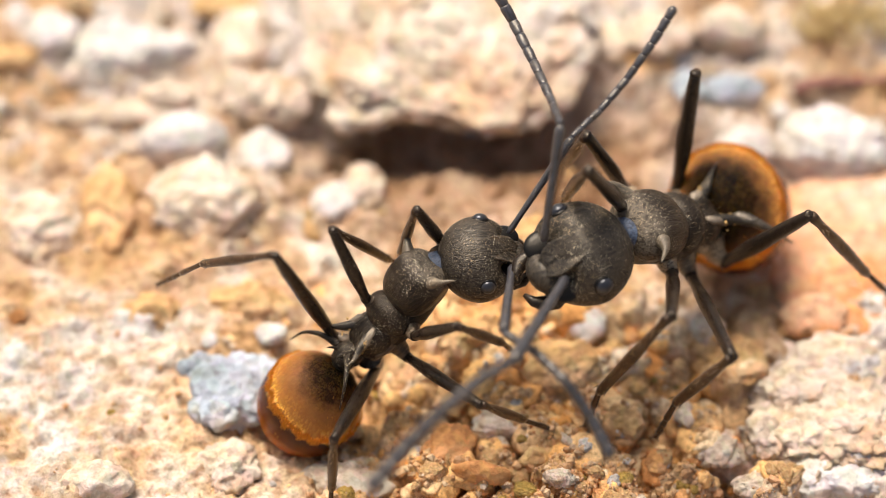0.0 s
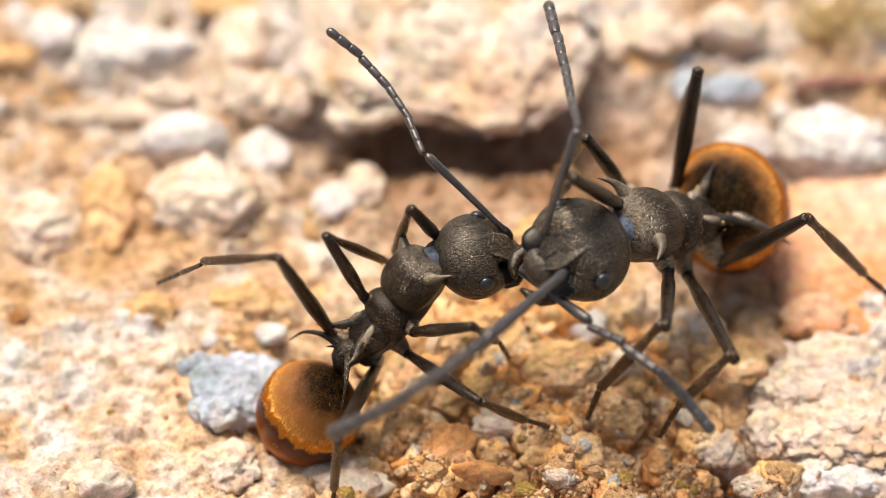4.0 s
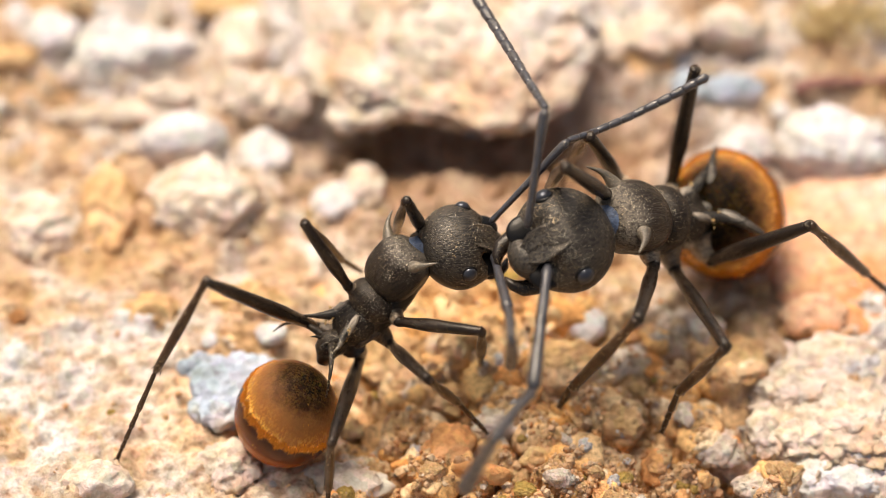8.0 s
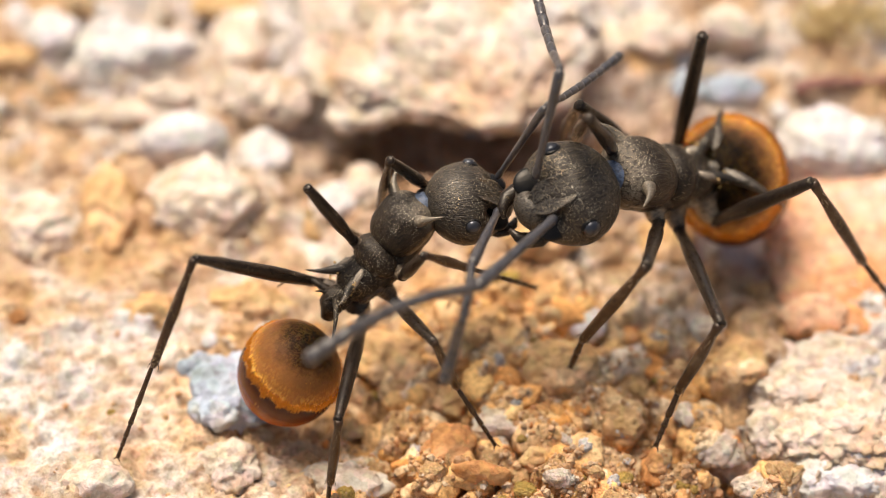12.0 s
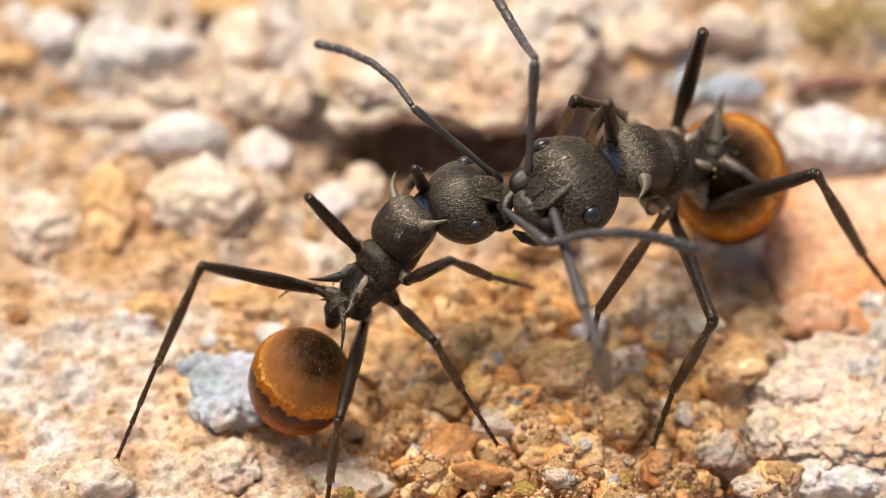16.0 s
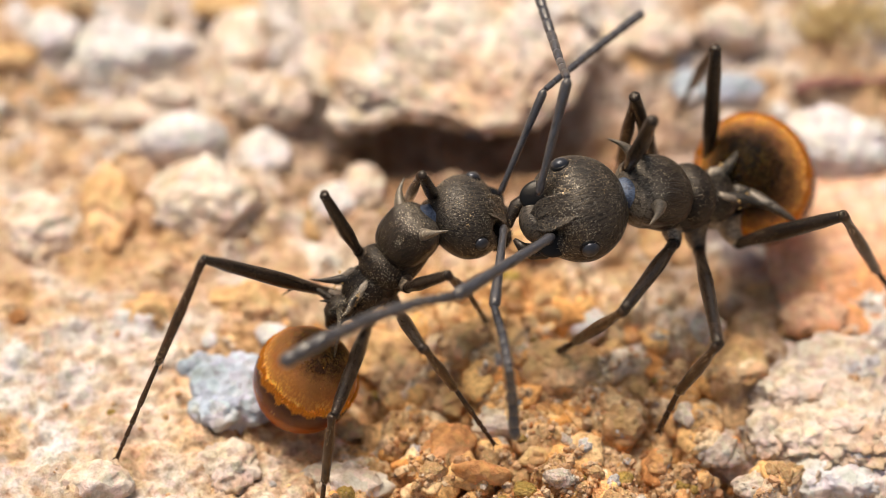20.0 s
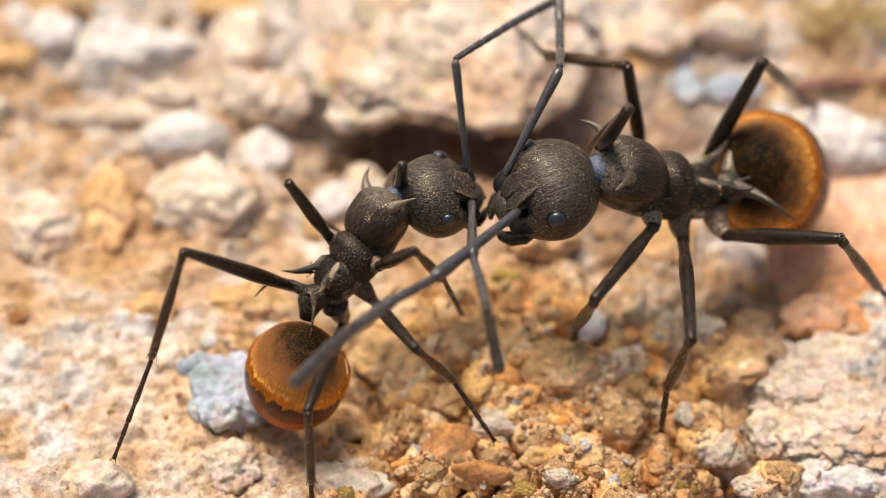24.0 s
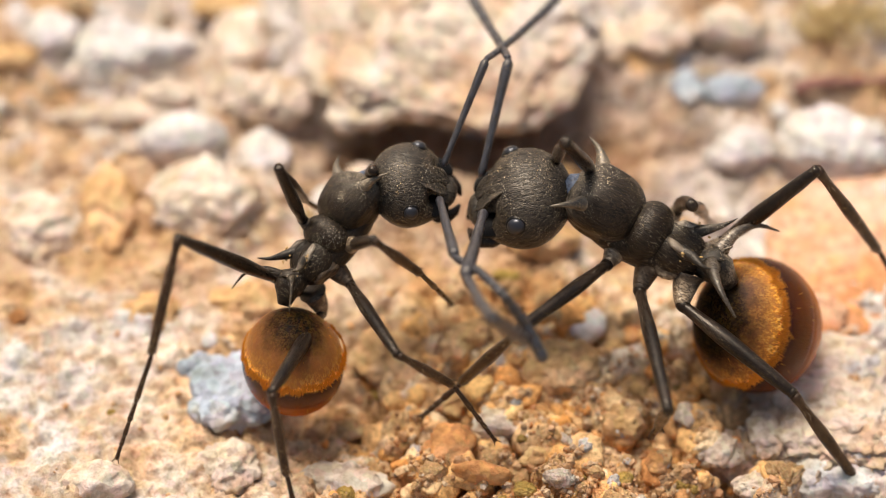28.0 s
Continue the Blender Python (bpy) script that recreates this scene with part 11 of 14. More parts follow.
    walk(large_ant["near_antenna_scape"], [
        (0, mm(-0.44, 3.71, -0.66, -7, 5, 27)), (0.5, mm(-0.62, 3.66, -0.66, -3, 16, 36)), (1, mm(-0.64, 3.65, -0.66, -20, 19, 38)), (1.5, mm(-0.49, 3.72, -0.61, 5, 1, 25)),
        (2, mm(-0.62, 3.63, -0.73, 15, 29, 46)), (2.5, mm(-0.68, 3.62, -0.70, 29, 44, 64)), (2.75, mm(-0.68, 3.64, -0.66, 7, 6, 30)), (3, mm(-0.66, 3.67, -0.61, -12, -11, 19)),
        (3.75, mm(-0.48, 3.76, -0.46, -11, -9, 18)), (5.5, mm(-0.74, 3.57, -0.77, -1, 11, 33)), (6, mm(-0.80, 3.59, -0.68, -11, 13, 35)), (6.75, mm(-0.70, 3.63, -0.66, 1, 11, 32)),
        (7, mm(-0.53, 3.70, -0.61, 7, 15, 33)), (7.5, mm(-0.81, 3.50, -0.85, 27, 45, 70)), (8, mm(-0.65, 3.67, -0.61, -13, 29, 49)), (8.25, mm(-0.63, 3.66, -0.65, -9, 9, 32)),
        (8.5, mm(-0.63, 3.65, -0.68, -7, -10, 18)), (9, mm(-0.60, 3.73, -0.48, -10, -4, 21)), (9.25, mm(-0.63, 3.74, -0.38, 7, 22, 41)), (9.5, mm(-0.73, 3.72, -0.32, 23, 46, 78)),
        (10, mm(-0.95, 3.63, -0.31, -10, 28, 51)), (10.25, mm(-0.86, 3.67, -0.30, 16, 45, 76)), (10.5, mm(-0.75, 3.72, -0.28, 43, 52, 117)), (10.75, mm(-0.88, 3.65, -0.38, 22, 43, 73)),
        (11, mm(-0.95, 3.59, -0.45, -6, 11, 36)), (11.25, mm(-0.75, 3.69, -0.40, -11, -0, 26)), (11.5, mm(-0.54, 3.76, -0.40, -8, -6, 21)), (12, mm(-0.69, 3.68, -0.53, -10, -5, 25)),
        (12.75, mm(-0.36, 3.75, -0.58, -11, 1, 26)), (14.75, mm(-0.67, 3.60, -0.77, -13, -4, 25)), (15, mm(-0.73, 3.62, -0.68, -16, -3, 25)), (15.5, mm(-0.74, 3.68, -0.47, -5, -2, 23)),
        (15.75, mm(-0.77, 3.67, -0.47, 10, 26, 46)), (16, mm(-0.81, 3.65, -0.49, 20, 46, 78)), (16.5, mm(-0.77, 3.70, -0.35, -1, 29, 46)), (16.75, mm(-0.83, 3.64, -0.47, 20, 42, 64)),
        (17, mm(-0.89, 3.58, -0.60, 49, 52, 101)), (17.25, mm(-0.99, 3.40, -0.88, 42, 51, 89)), (17.5, mm(-1.11, 2.94, -1.33, 26, 38, 66)), (18, mm(-0.86, 3.57, -0.66, 8, 10, 45)),
        (18.5, mm(-0.92, 3.57, -0.58, -2, -3, 34)), (18.75, mm(-0.89, 3.56, -0.65, 22, 23, 59)), (19, mm(-0.87, 3.54, -0.72, 54, 49, 123)), (19.25, mm(-0.91, 3.55, -0.64, 25, 36, 78)),
        (19.75, mm(-0.74, 3.59, -0.73, -8, -6, 31)), (20, mm(-0.59, 3.60, -0.83, -10, -14, 24)), (20.5, mm(-0.54, 3.53, -1.00, 1, 8, 38)), (21, mm(-0.64, 3.47, -1.03, -13, -6, 29)),
        (21.75, mm(-0.52, 3.67, -0.72, -6, -15, 26)), (23.5, mm(-0.49, 3.55, -0.98, 1, -18, 36)), (24, mm(-0.52, 3.50, -1.04, -12, -18, 40)), (24.25, mm(-0.44, 3.28, -1.37, -3, 1, 55)),
        (24.5, mm(-0.57, 3.00, -1.58, 9, 26, 79)), (24.75, mm(-0.78, 3.15, -1.36, 19, 27, 94)), (25, mm(-0.94, 3.50, -0.73, 25, 26, 101)), (25.25, mm(-0.96, 3.61, -0.35, 16, 6, 75)),
        (25.5, mm(-0.98, 3.63, -0.18, 2, -13, 55)), (26, mm(-1.01, 3.60, -0.29, 19, -24, 39)), (26.25, mm(-1.07, 3.58, -0.21, 30, -19, 54)), (26.5, mm(-1.13, 3.55, -0.19, 31, -4, 80)),
        (27, mm(-1.20, 3.36, -0.66, 14, -15, 53)), (27.25, mm(-1.18, 3.39, -0.63, 14, 1, 77)), (27.5, mm(-1.17, 3.43, -0.56, 6, 15, 98)), (28, mm(-1.32, 3.23, -0.73, 24, 8, 101)),
    ])
    walk(large_ant["near_antenna_fl1"], [
        (0, mm(-2.04, 6.84, -1.07, -2, -19, 11)), (0.5, mm(-2.72, 6.50, -0.85, -1, 12, 33)), (1, mm(-3.00, 6.03, -1.79, 5, 1, 26)), (1.25, mm(-2.53, 6.61, -0.95, -18, 0, 25)),
        (1.5, mm(-1.98, 6.91, -0.28, -40, -2, 23)), (1.75, mm(-2.32, 6.70, -0.15, -8, -6, 21)), (2, mm(-2.77, 6.33, 0.05, 11, 5, 28)), (2.5, mm(-2.94, 6.05, 0.53, 26, 52, 81)),
        (2.75, mm(-2.41, 6.70, -0.24, 15, 14, 35)), (3, mm(-1.64, 6.99, -1.31, 1, -32, 2)), (3.75, mm(-1.46, 7.09, -1.16, -23, -14, 14)), (5.25, mm(-2.57, 6.59, -0.77, -8, -9, 20)),
        (6, mm(-2.92, 6.34, -1.35, 7, -13, 18)), (6.5, mm(-2.83, 6.47, -0.97, -4, -30, 4)), (7, mm(-2.36, 6.70, -0.17, 18, -8, 17)), (7.5, mm(-3.40, 5.64, 0.27, -22, -2, 25)),
        (7.75, mm(-3.60, 5.62, -0.31, -8, -1, 26)), (8, mm(-3.52, 5.63, -1.30, 7, -3, 24)), (8.25, mm(-2.56, 6.58, -1.16, 2, -16, 14)), (8.5, mm(-1.64, 7.02, -1.09, -8, -26, 5)),
        (9, mm(-1.81, 6.99, -1.11, -11, -30, -2)), (9.25, mm(-2.82, 6.49, 0.04, 10, -8, 18)), (9.5, mm(-3.69, 5.39, 0.65, 20, 38, 62)), (10, mm(-3.85, 5.59, -0.83, 7, 2, 28)),
        (10.25, mm(-3.99, 5.17, 0.38, 18, 22, 45)), (10.5, mm(-3.92, 4.24, 1.21, 43, 45, 77)), (10.75, mm(-3.76, 5.47, 0.57, 19, -8, 20)), (11, mm(-3.06, 6.40, -0.84, -3, -28, 4)),
        (11.25, mm(-2.26, 6.82, -1.08, -3, -32, -2)), (11.5, mm(-1.73, 7.05, -0.92, -3, -32, -2)), (12, mm(-2.11, 6.87, -1.14, -3, -31, 4)), (12.75, mm(-1.90, 6.87, -1.24, -14, -28, 4)),
        (14.5, mm(-2.05, 6.78, -1.43, 5, -32, 3)), (15, mm(-2.13, 6.71, -1.67, -6, -26, 7)), (15.5, mm(-2.11, 6.93, -0.80, -14, -22, 6)), (15.75, mm(-3.10, 6.28, 0.07, 10, -3, 21)),
        (16, mm(-3.88, 5.19, 0.34, 45, 47, 80)), (16.25, mm(-3.65, 5.73, 0.02, 16, 5, 25)), (16.5, mm(-3.32, 6.15, -0.41, -2, -18, 4)), (16.75, mm(-3.48, 5.81, 0.41, 13, -22, 0)),
        (17, mm(-3.55, 5.22, 1.04, 22, -20, 2)), (17.25, mm(-3.57, 5.29, 0.63, 13, -20, 6)), (17.5, mm(-3.65, 5.10, -0.11, 8, -21, 13)), (18, mm(-3.26, 6.12, -0.18, 36, -29, 5)),
        (18.5, mm(-2.87, 6.52, -0.71, 3, -20, 17)), (18.75, mm(-3.45, 5.68, 0.56, 21, 0, 37)), (19, mm(-3.78, 4.23, 1.17, 48, 44, 96)), (19.25, mm(-3.86, 5.08, 0.56, 23, -7, 32)),
        (19.5, mm(-3.43, 6.02, -0.71, -1, -29, 10)), (19.75, mm(-2.51, 6.61, -1.24, -4, -30, 8)), (20, mm(-1.84, 6.85, -1.44, 3, -29, 8)), (20.5, mm(-2.74, 6.30, -0.96, -6, 6, 37)),
        (21, mm(-2.22, 6.54, -1.83, 5, -25, 14)), (21.5, mm(-1.91, 6.88, -1.23, -14, -31, 8)), (22.75, mm(-2.31, 6.67, -0.86, -15, -30, 19)), (23.5, mm(-2.59, 6.40, -0.94, -22, -30, 26)),
        (24, mm(-2.59, 6.29, -1.73, -8, -27, 33)), (24.25, mm(-3.33, 5.32, -1.56, 13, -16, 43)), (24.5, mm(-3.96, 3.88, -1.07, 32, 30, 84)), (24.75, mm(-4.15, 3.45, -0.33, 21, 19, 83)),
        (25, mm(-4.21, 3.53, 0.63, 13, 14, 83)), (25.25, mm(-4.21, 4.58, 0.65, 25, 6, 76)), (25.5, mm(-3.88, 5.65, -0.08, 39, -19, 46)), (25.75, mm(-3.61, 5.96, 0.24, 29, -28, 27)),
        (26, mm(-3.46, 5.93, 0.74, 14, -28, 27)), (26.25, mm(-3.89, 4.89, 1.47, 26, -18, 56)), (26.5, mm(-4.14, 3.96, 1.61, 20, 3, 91)), (27, mm(-4.08, 5.25, 0.17, 53, 26, 106)),
        (27.25, mm(-4.52, 4.19, 0.21, 30, 4, 81)), (27.5, mm(-4.66, 3.02, -0.20, 18, 11, 92)), (28, mm(-4.54, 2.79, 0.68, 38, 32, 140)),
    ])
    walk(large_ant["near_antenna_fl2"], [
        (0, mm(-2.26, 8.07, -1.11, -19, -10, 17)), (0.25, mm(-2.94, 7.81, -0.87, -7, 3, 27)), (0.5, mm(-3.40, 7.55, -0.87, -2, 14, 35)), (1, mm(-3.55, 7.16, -1.69, 3, 4, 28)),
        (1.25, mm(-3.04, 7.70, -1.33, -17, -1, 24)), (1.5, mm(-2.32, 7.81, -1.08, -42, -4, 22)), (1.75, mm(-2.74, 7.86, -0.33, -9, -7, 20)), (2, mm(-3.34, 7.42, 0.29, 12, -3, 24)),
        (2.25, mm(-3.77, 6.97, 0.68, 12, 25, 43)), (2.5, mm(-3.98, 6.66, 0.87, 6, 33, 51)), (2.75, mm(-3.04, 7.73, 0.07, -0, 3, 28)), (3, mm(-1.70, 8.24, -1.29, -14, -22, 11)),
        (3.5, mm(-1.52, 8.28, -1.58, -20, -19, 11)), (4.25, mm(-2.06, 8.14, -1.42, -17, -12, 16)), (5.25, mm(-2.96, 7.77, -0.94, -9, -1, 25)), (6, mm(-3.33, 7.51, -1.20, -6, -5, 23)),
        (6.5, mm(-2.88, 7.72, -1.05, -14, -23, 10)), (7, mm(-2.76, 7.82, 0.21, 12, -18, 10)), (7.25, mm(-3.35, 7.37, 0.16, 0, -8, 19)), (7.5, mm(-3.87, 6.70, -0.19, -17, -1, 26)),
        (7.75, mm(-4.15, 6.73, -0.49, -8, 1, 27)), (8, mm(-4.03, 6.75, -1.15, 4, 3, 29)), (8.25, mm(-2.88, 7.79, -1.11, -3, -7, 21)), (8.5, mm(-1.68, 8.26, -1.25, -16, -18, 12)),
        (9, mm(-1.65, 8.21, -1.33, -14, -25, 4)), (9.25, mm(-3.22, 7.65, 0.26, 6, 1, 24)), (9.5, mm(-4.60, 6.18, 0.99, 16, 39, 62)), (10, mm(-4.43, 6.68, -0.67, 2, 9, 34)),
        (10.25, mm(-4.73, 6.12, 0.73, 17, 23, 45)), (10.5, mm(-4.67, 5.04, 1.81, 47, 46, 80)), (10.75, mm(-4.22, 6.56, 0.96, 14, -4, 23)), (11, mm(-3.12, 7.65, -0.90, -13, -20, 11)),
        (11.25, mm(-2.18, 8.07, -1.14, -12, -23, 8)), (11.5, mm(-1.65, 8.30, -0.97, -11, -24, 6)), (12, mm(-2.16, 8.12, -1.19, -13, -22, 11)), (12.5, mm(-1.84, 8.09, -1.52, -22, -24, 8)),
        (14.5, mm(-2.17, 8.02, -1.34, 1, -29, 6)), (15, mm(-2.23, 7.95, -1.79, -14, -16, 16)), (15.5, mm(-2.13, 8.14, -1.09, -16, -17, 12)), (15.75, mm(-3.56, 7.42, 0.29, 9, 1, 24)),
        (16, mm(-4.64, 5.98, 0.95, 41, 45, 74)), (16.25, mm(-4.13, 6.83, 0.36, 14, 7, 26)), (16.5, mm(-3.40, 7.40, -0.44, -5, -13, 9)), (16.75, mm(-3.59, 7.03, 0.66, 9, -18, 4)),
        (17, mm(-3.75, 6.38, 1.48, 20, -22, 0)), (17.25, mm(-3.79, 6.49, 0.90, 13, -21, 5)), (17.5, mm(-3.99, 6.29, 0.04, 9, -23, 12)), (18, mm(-3.71, 7.10, 0.46, 38, -33, 0)),
        (18.5, mm(-3.25, 7.71, -0.66, -0, -17, 20)), (18.75, mm(-4.15, 6.61, 1.01, 18, 5, 41)), (19, mm(-4.68, 4.79, 1.83, 40, 43, 92)), (19.25, mm(-4.53, 6.03, 1.04, 17, 5, 42)),
        (19.5, mm(-3.62, 7.26, -0.74, -9, -21, 18)), (19.75, mm(-2.64, 7.85, -1.31, -13, -23, 15)), (20, mm(-2.04, 8.08, -1.40, -8, -23, 15)), (20.5, mm(-3.50, 7.28, -1.09, -10, 9, 39)),
        (21, mm(-2.55, 7.74, -1.73, 1, -18, 20)), (21.5, mm(-1.93, 8.10, -1.49, -19, -26, 14)), (22.75, mm(-2.54, 7.87, -1.15, -24, -26, 23)), (23.75, mm(-3.09, 7.49, -1.53, -22, -23, 35)),
        (24, mm(-3.20, 7.37, -1.88, -14, -21, 38)), (24.25, mm(-4.22, 6.15, -1.30, 9, -8, 49)), (24.5, mm(-4.98, 4.33, -0.50, 29, 26, 79)), (24.75, mm(-5.29, 3.73, 0.10, 20, 20, 84)),
        (25, mm(-5.41, 3.75, 0.90, 6, 15, 84)), (25.25, mm(-5.30, 4.91, 1.17, 18, 8, 79)), (25.5, mm(-4.76, 6.14, 0.67, 31, -8, 62)), (25.75, mm(-4.37, 6.79, 0.78, 24, -23, 39)),
        (26, mm(-4.14, 6.95, 1.01, 10, -26, 35)), (26.25, mm(-4.92, 5.38, 1.98, 21, -18, 56)), (26.5, mm(-5.32, 3.96, 2.03, 19, -3, 82)), (26.75, mm(-5.19, 4.80, 1.67, 33, 1, 80)),
        (27, mm(-4.93, 5.47, 1.06, 52, 27, 105)), (27.25, mm(-5.58, 4.40, 0.84, 31, 7, 85)), (27.5, mm(-5.85, 3.04, 0.18, 17, 13, 95)), (28, mm(-5.49, 2.30, 1.32, 47, 36, 150)),
    ])
    walk(large_ant["near_antenna_fl3"], [
        (0, mm(-2.53, 9.22, -1.50, -68, -4, 21)), (0.25, mm(-3.51, 8.92, -1.01, -98, 9, 30)), (0.5, mm(-4.11, 8.58, -0.90, -106, 19, 38)), (1, mm(-4.13, 8.26, -1.63, -114, 11, 33)),
        (1.25, mm(-3.52, 8.79, -1.70, -98, 0, 25)), (1.5, mm(-2.62, 8.69, -1.92, -70, -5, 21)), (1.75, mm(-3.14, 9.03, -0.52, -105, -6, 21)), (2, mm(-3.84, 8.54, 0.55, -128, -3, 23)),
        (2.25, mm(-4.53, 7.94, 0.91, -117, 16, 36)), (2.5, mm(-4.90, 7.50, 0.97, -102, 20, 39)), (2.75, mm(-3.63, 8.83, 0.06, -97, 1, 27)), (3, mm(-1.82, 9.45, -1.57, -79, -14, 17)),
        (3.5, mm(-1.60, 9.46, -1.99, -86, -19, 11)), (4, mm(-2.00, 9.36, -1.97, -92, -17, 12)), (5.25, mm(-3.49, 8.89, -1.14, -102, 9, 32)), (6, mm(-3.81, 8.66, -1.33, -94, 1, 27)),
        (6.5, mm(-2.98, 8.93, -1.33, -85, -16, 15)), (7, mm(-3.04, 9.02, 0.45, -109, -20, 8)), (7.25, mm(-3.75, 8.56, 0.17, -109, -7, 19)), (7.5, mm(-4.38, 7.78, -0.55, -99, 3, 28)),
        (7.75, mm(-4.72, 7.83, -0.67, -102, 5, 30)), (8, mm(-4.63, 7.85, -1.06, -109, 11, 34)), (8.25, mm(-3.31, 8.96, -1.19, -100, 1, 27)), (8.5, mm(-1.82, 9.45, -1.59, -81, -11, 17)),
        (9, mm(-1.61, 9.43, -1.60, -85, -19, 9)), (9.25, mm(-3.72, 8.79, 0.39, -106, 9, 31)), (9.5, mm(-5.56, 6.93, 1.25, -84, 41, 66)), (10, mm(-5.12, 7.73, -0.63, -98, 15, 39)),
        (10.25, mm(-5.46, 7.07, 1.08, -112, 28, 50)), (10.5, mm(-5.39, 5.84, 2.44, -84, 51, 101)), (10.75, mm(-4.71, 7.67, 1.26, -116, 2, 28)), (11, mm(-3.26, 8.87, -1.16, -79, -14, 17)),
        (11.25, mm(-2.24, 9.29, -1.39, -79, -15, 14)), (11.5, mm(-1.68, 9.53, -1.19, -81, -17, 11)), (12, mm(-2.30, 9.33, -1.44, -83, -16, 17)), (12.5, mm(-1.81, 9.26, -1.96, -75, -19, 11)),
        (14.5, mm(-2.31, 9.26, -1.32, -100, -26, 8)), (15, mm(-2.48, 9.14, -2.08, -84, -7, 22)), (15.5, mm(-2.28, 9.34, -1.42, -84, -11, 16)), (15.75, mm(-4.07, 8.54, 0.49, -112, 7, 29)),
        (16, mm(-5.40, 6.79, 1.52, -91, 47, 82)), (16.25, mm(-4.64, 7.93, 0.66, -114, 12, 30)), (16.5, mm(-3.57, 8.63, -0.56, -93, -7, 13)), (16.75, mm(-3.74, 8.26, 0.85, -108, -13, 8)),
        (17, mm(-3.91, 7.55, 1.88, -117, -25, -3)), (17.25, mm(-3.99, 7.70, 1.15, -113, -23, 3)), (17.5, mm(-4.32, 7.48, 0.22, -109, -24, 11)), (17.75, mm(-4.38, 7.70, 0.70, -112, -29, 8)),
        (18, mm(-4.13, 8.08, 1.10, -112, -35, -3)), (18.5, mm(-3.68, 8.88, -0.66, -89, -14, 23)), (18.75, mm(-4.91, 7.53, 1.39, -109, 12, 48)), (19, mm(-5.66, 5.31, 2.42, -80, 45, 98)),
        (19.25, mm(-5.31, 6.93, 1.41, -106, 15, 52)), (19.5, mm(-3.95, 8.45, -0.91, -79, -14, 26)), (19.75, mm(-2.86, 9.06, -1.57, -71, -18, 21)), (20, mm(-2.29, 9.30, -1.55, -77, -18, 19)),
        (20.5, mm(-4.29, 8.23, -1.30, -88, 11, 41)), (20.75, mm(-3.82, 8.56, -1.47, -98, 4, 35)), (21, mm(-2.98, 8.91, -1.72, -102, -11, 25)), (21.25, mm(-2.37, 9.20, -1.80, -89, -19, 19)),
        (21.5, mm(-2.03, 9.29, -1.85, -76, -22, 18)), (22.75, mm(-2.79, 9.01, -1.60, -67, -23, 26)), (23.75, mm(-3.60, 8.55, -1.96, -77, -19, 38)), (24, mm(-3.86, 8.40, -2.16, -90, -17, 41)),
        (24.25, mm(-5.17, 6.95, -1.11, -117, -1, 53)), (24.5, mm(-6.01, 4.78, 0.04, -122, 29, 83)), (24.75, mm(-6.45, 3.99, 0.50, -100, 23, 89)), (25, mm(-6.65, 3.91, 1.02, -73, 16, 86)),
        (25.25, mm(-6.45, 5.20, 1.56, -85, 11, 82)), (25.5, mm(-5.75, 6.56, 1.31, -99, -1, 71)), (25.75, mm(-5.24, 7.56, 1.24, -79, -19, 48)), (26, mm(-4.91, 7.91, 1.20, -53, -23, 41)),
        (26.25, mm(-5.97, 5.91, 2.42, -70, -18, 57)), (26.5, mm(-6.49, 4.10, 2.44, -81, -7, 76)), (26.75, mm(-6.23, 4.99, 2.35, -99, -3, 74)), (27, mm(-5.78, 5.70, 1.94, -70, -14, -67)),
        (27.25, mm(-6.65, 4.57, 1.47, -101, 9, 88)), (27.5, mm(-7.06, 3.01, 0.52, -85, 15, 99)), (27.75, mm(-6.87, 2.36, 1.21, -92, 24, 118)), (28, mm(-6.37, 1.82, 2.07, -78, 39, 166)),
    ])
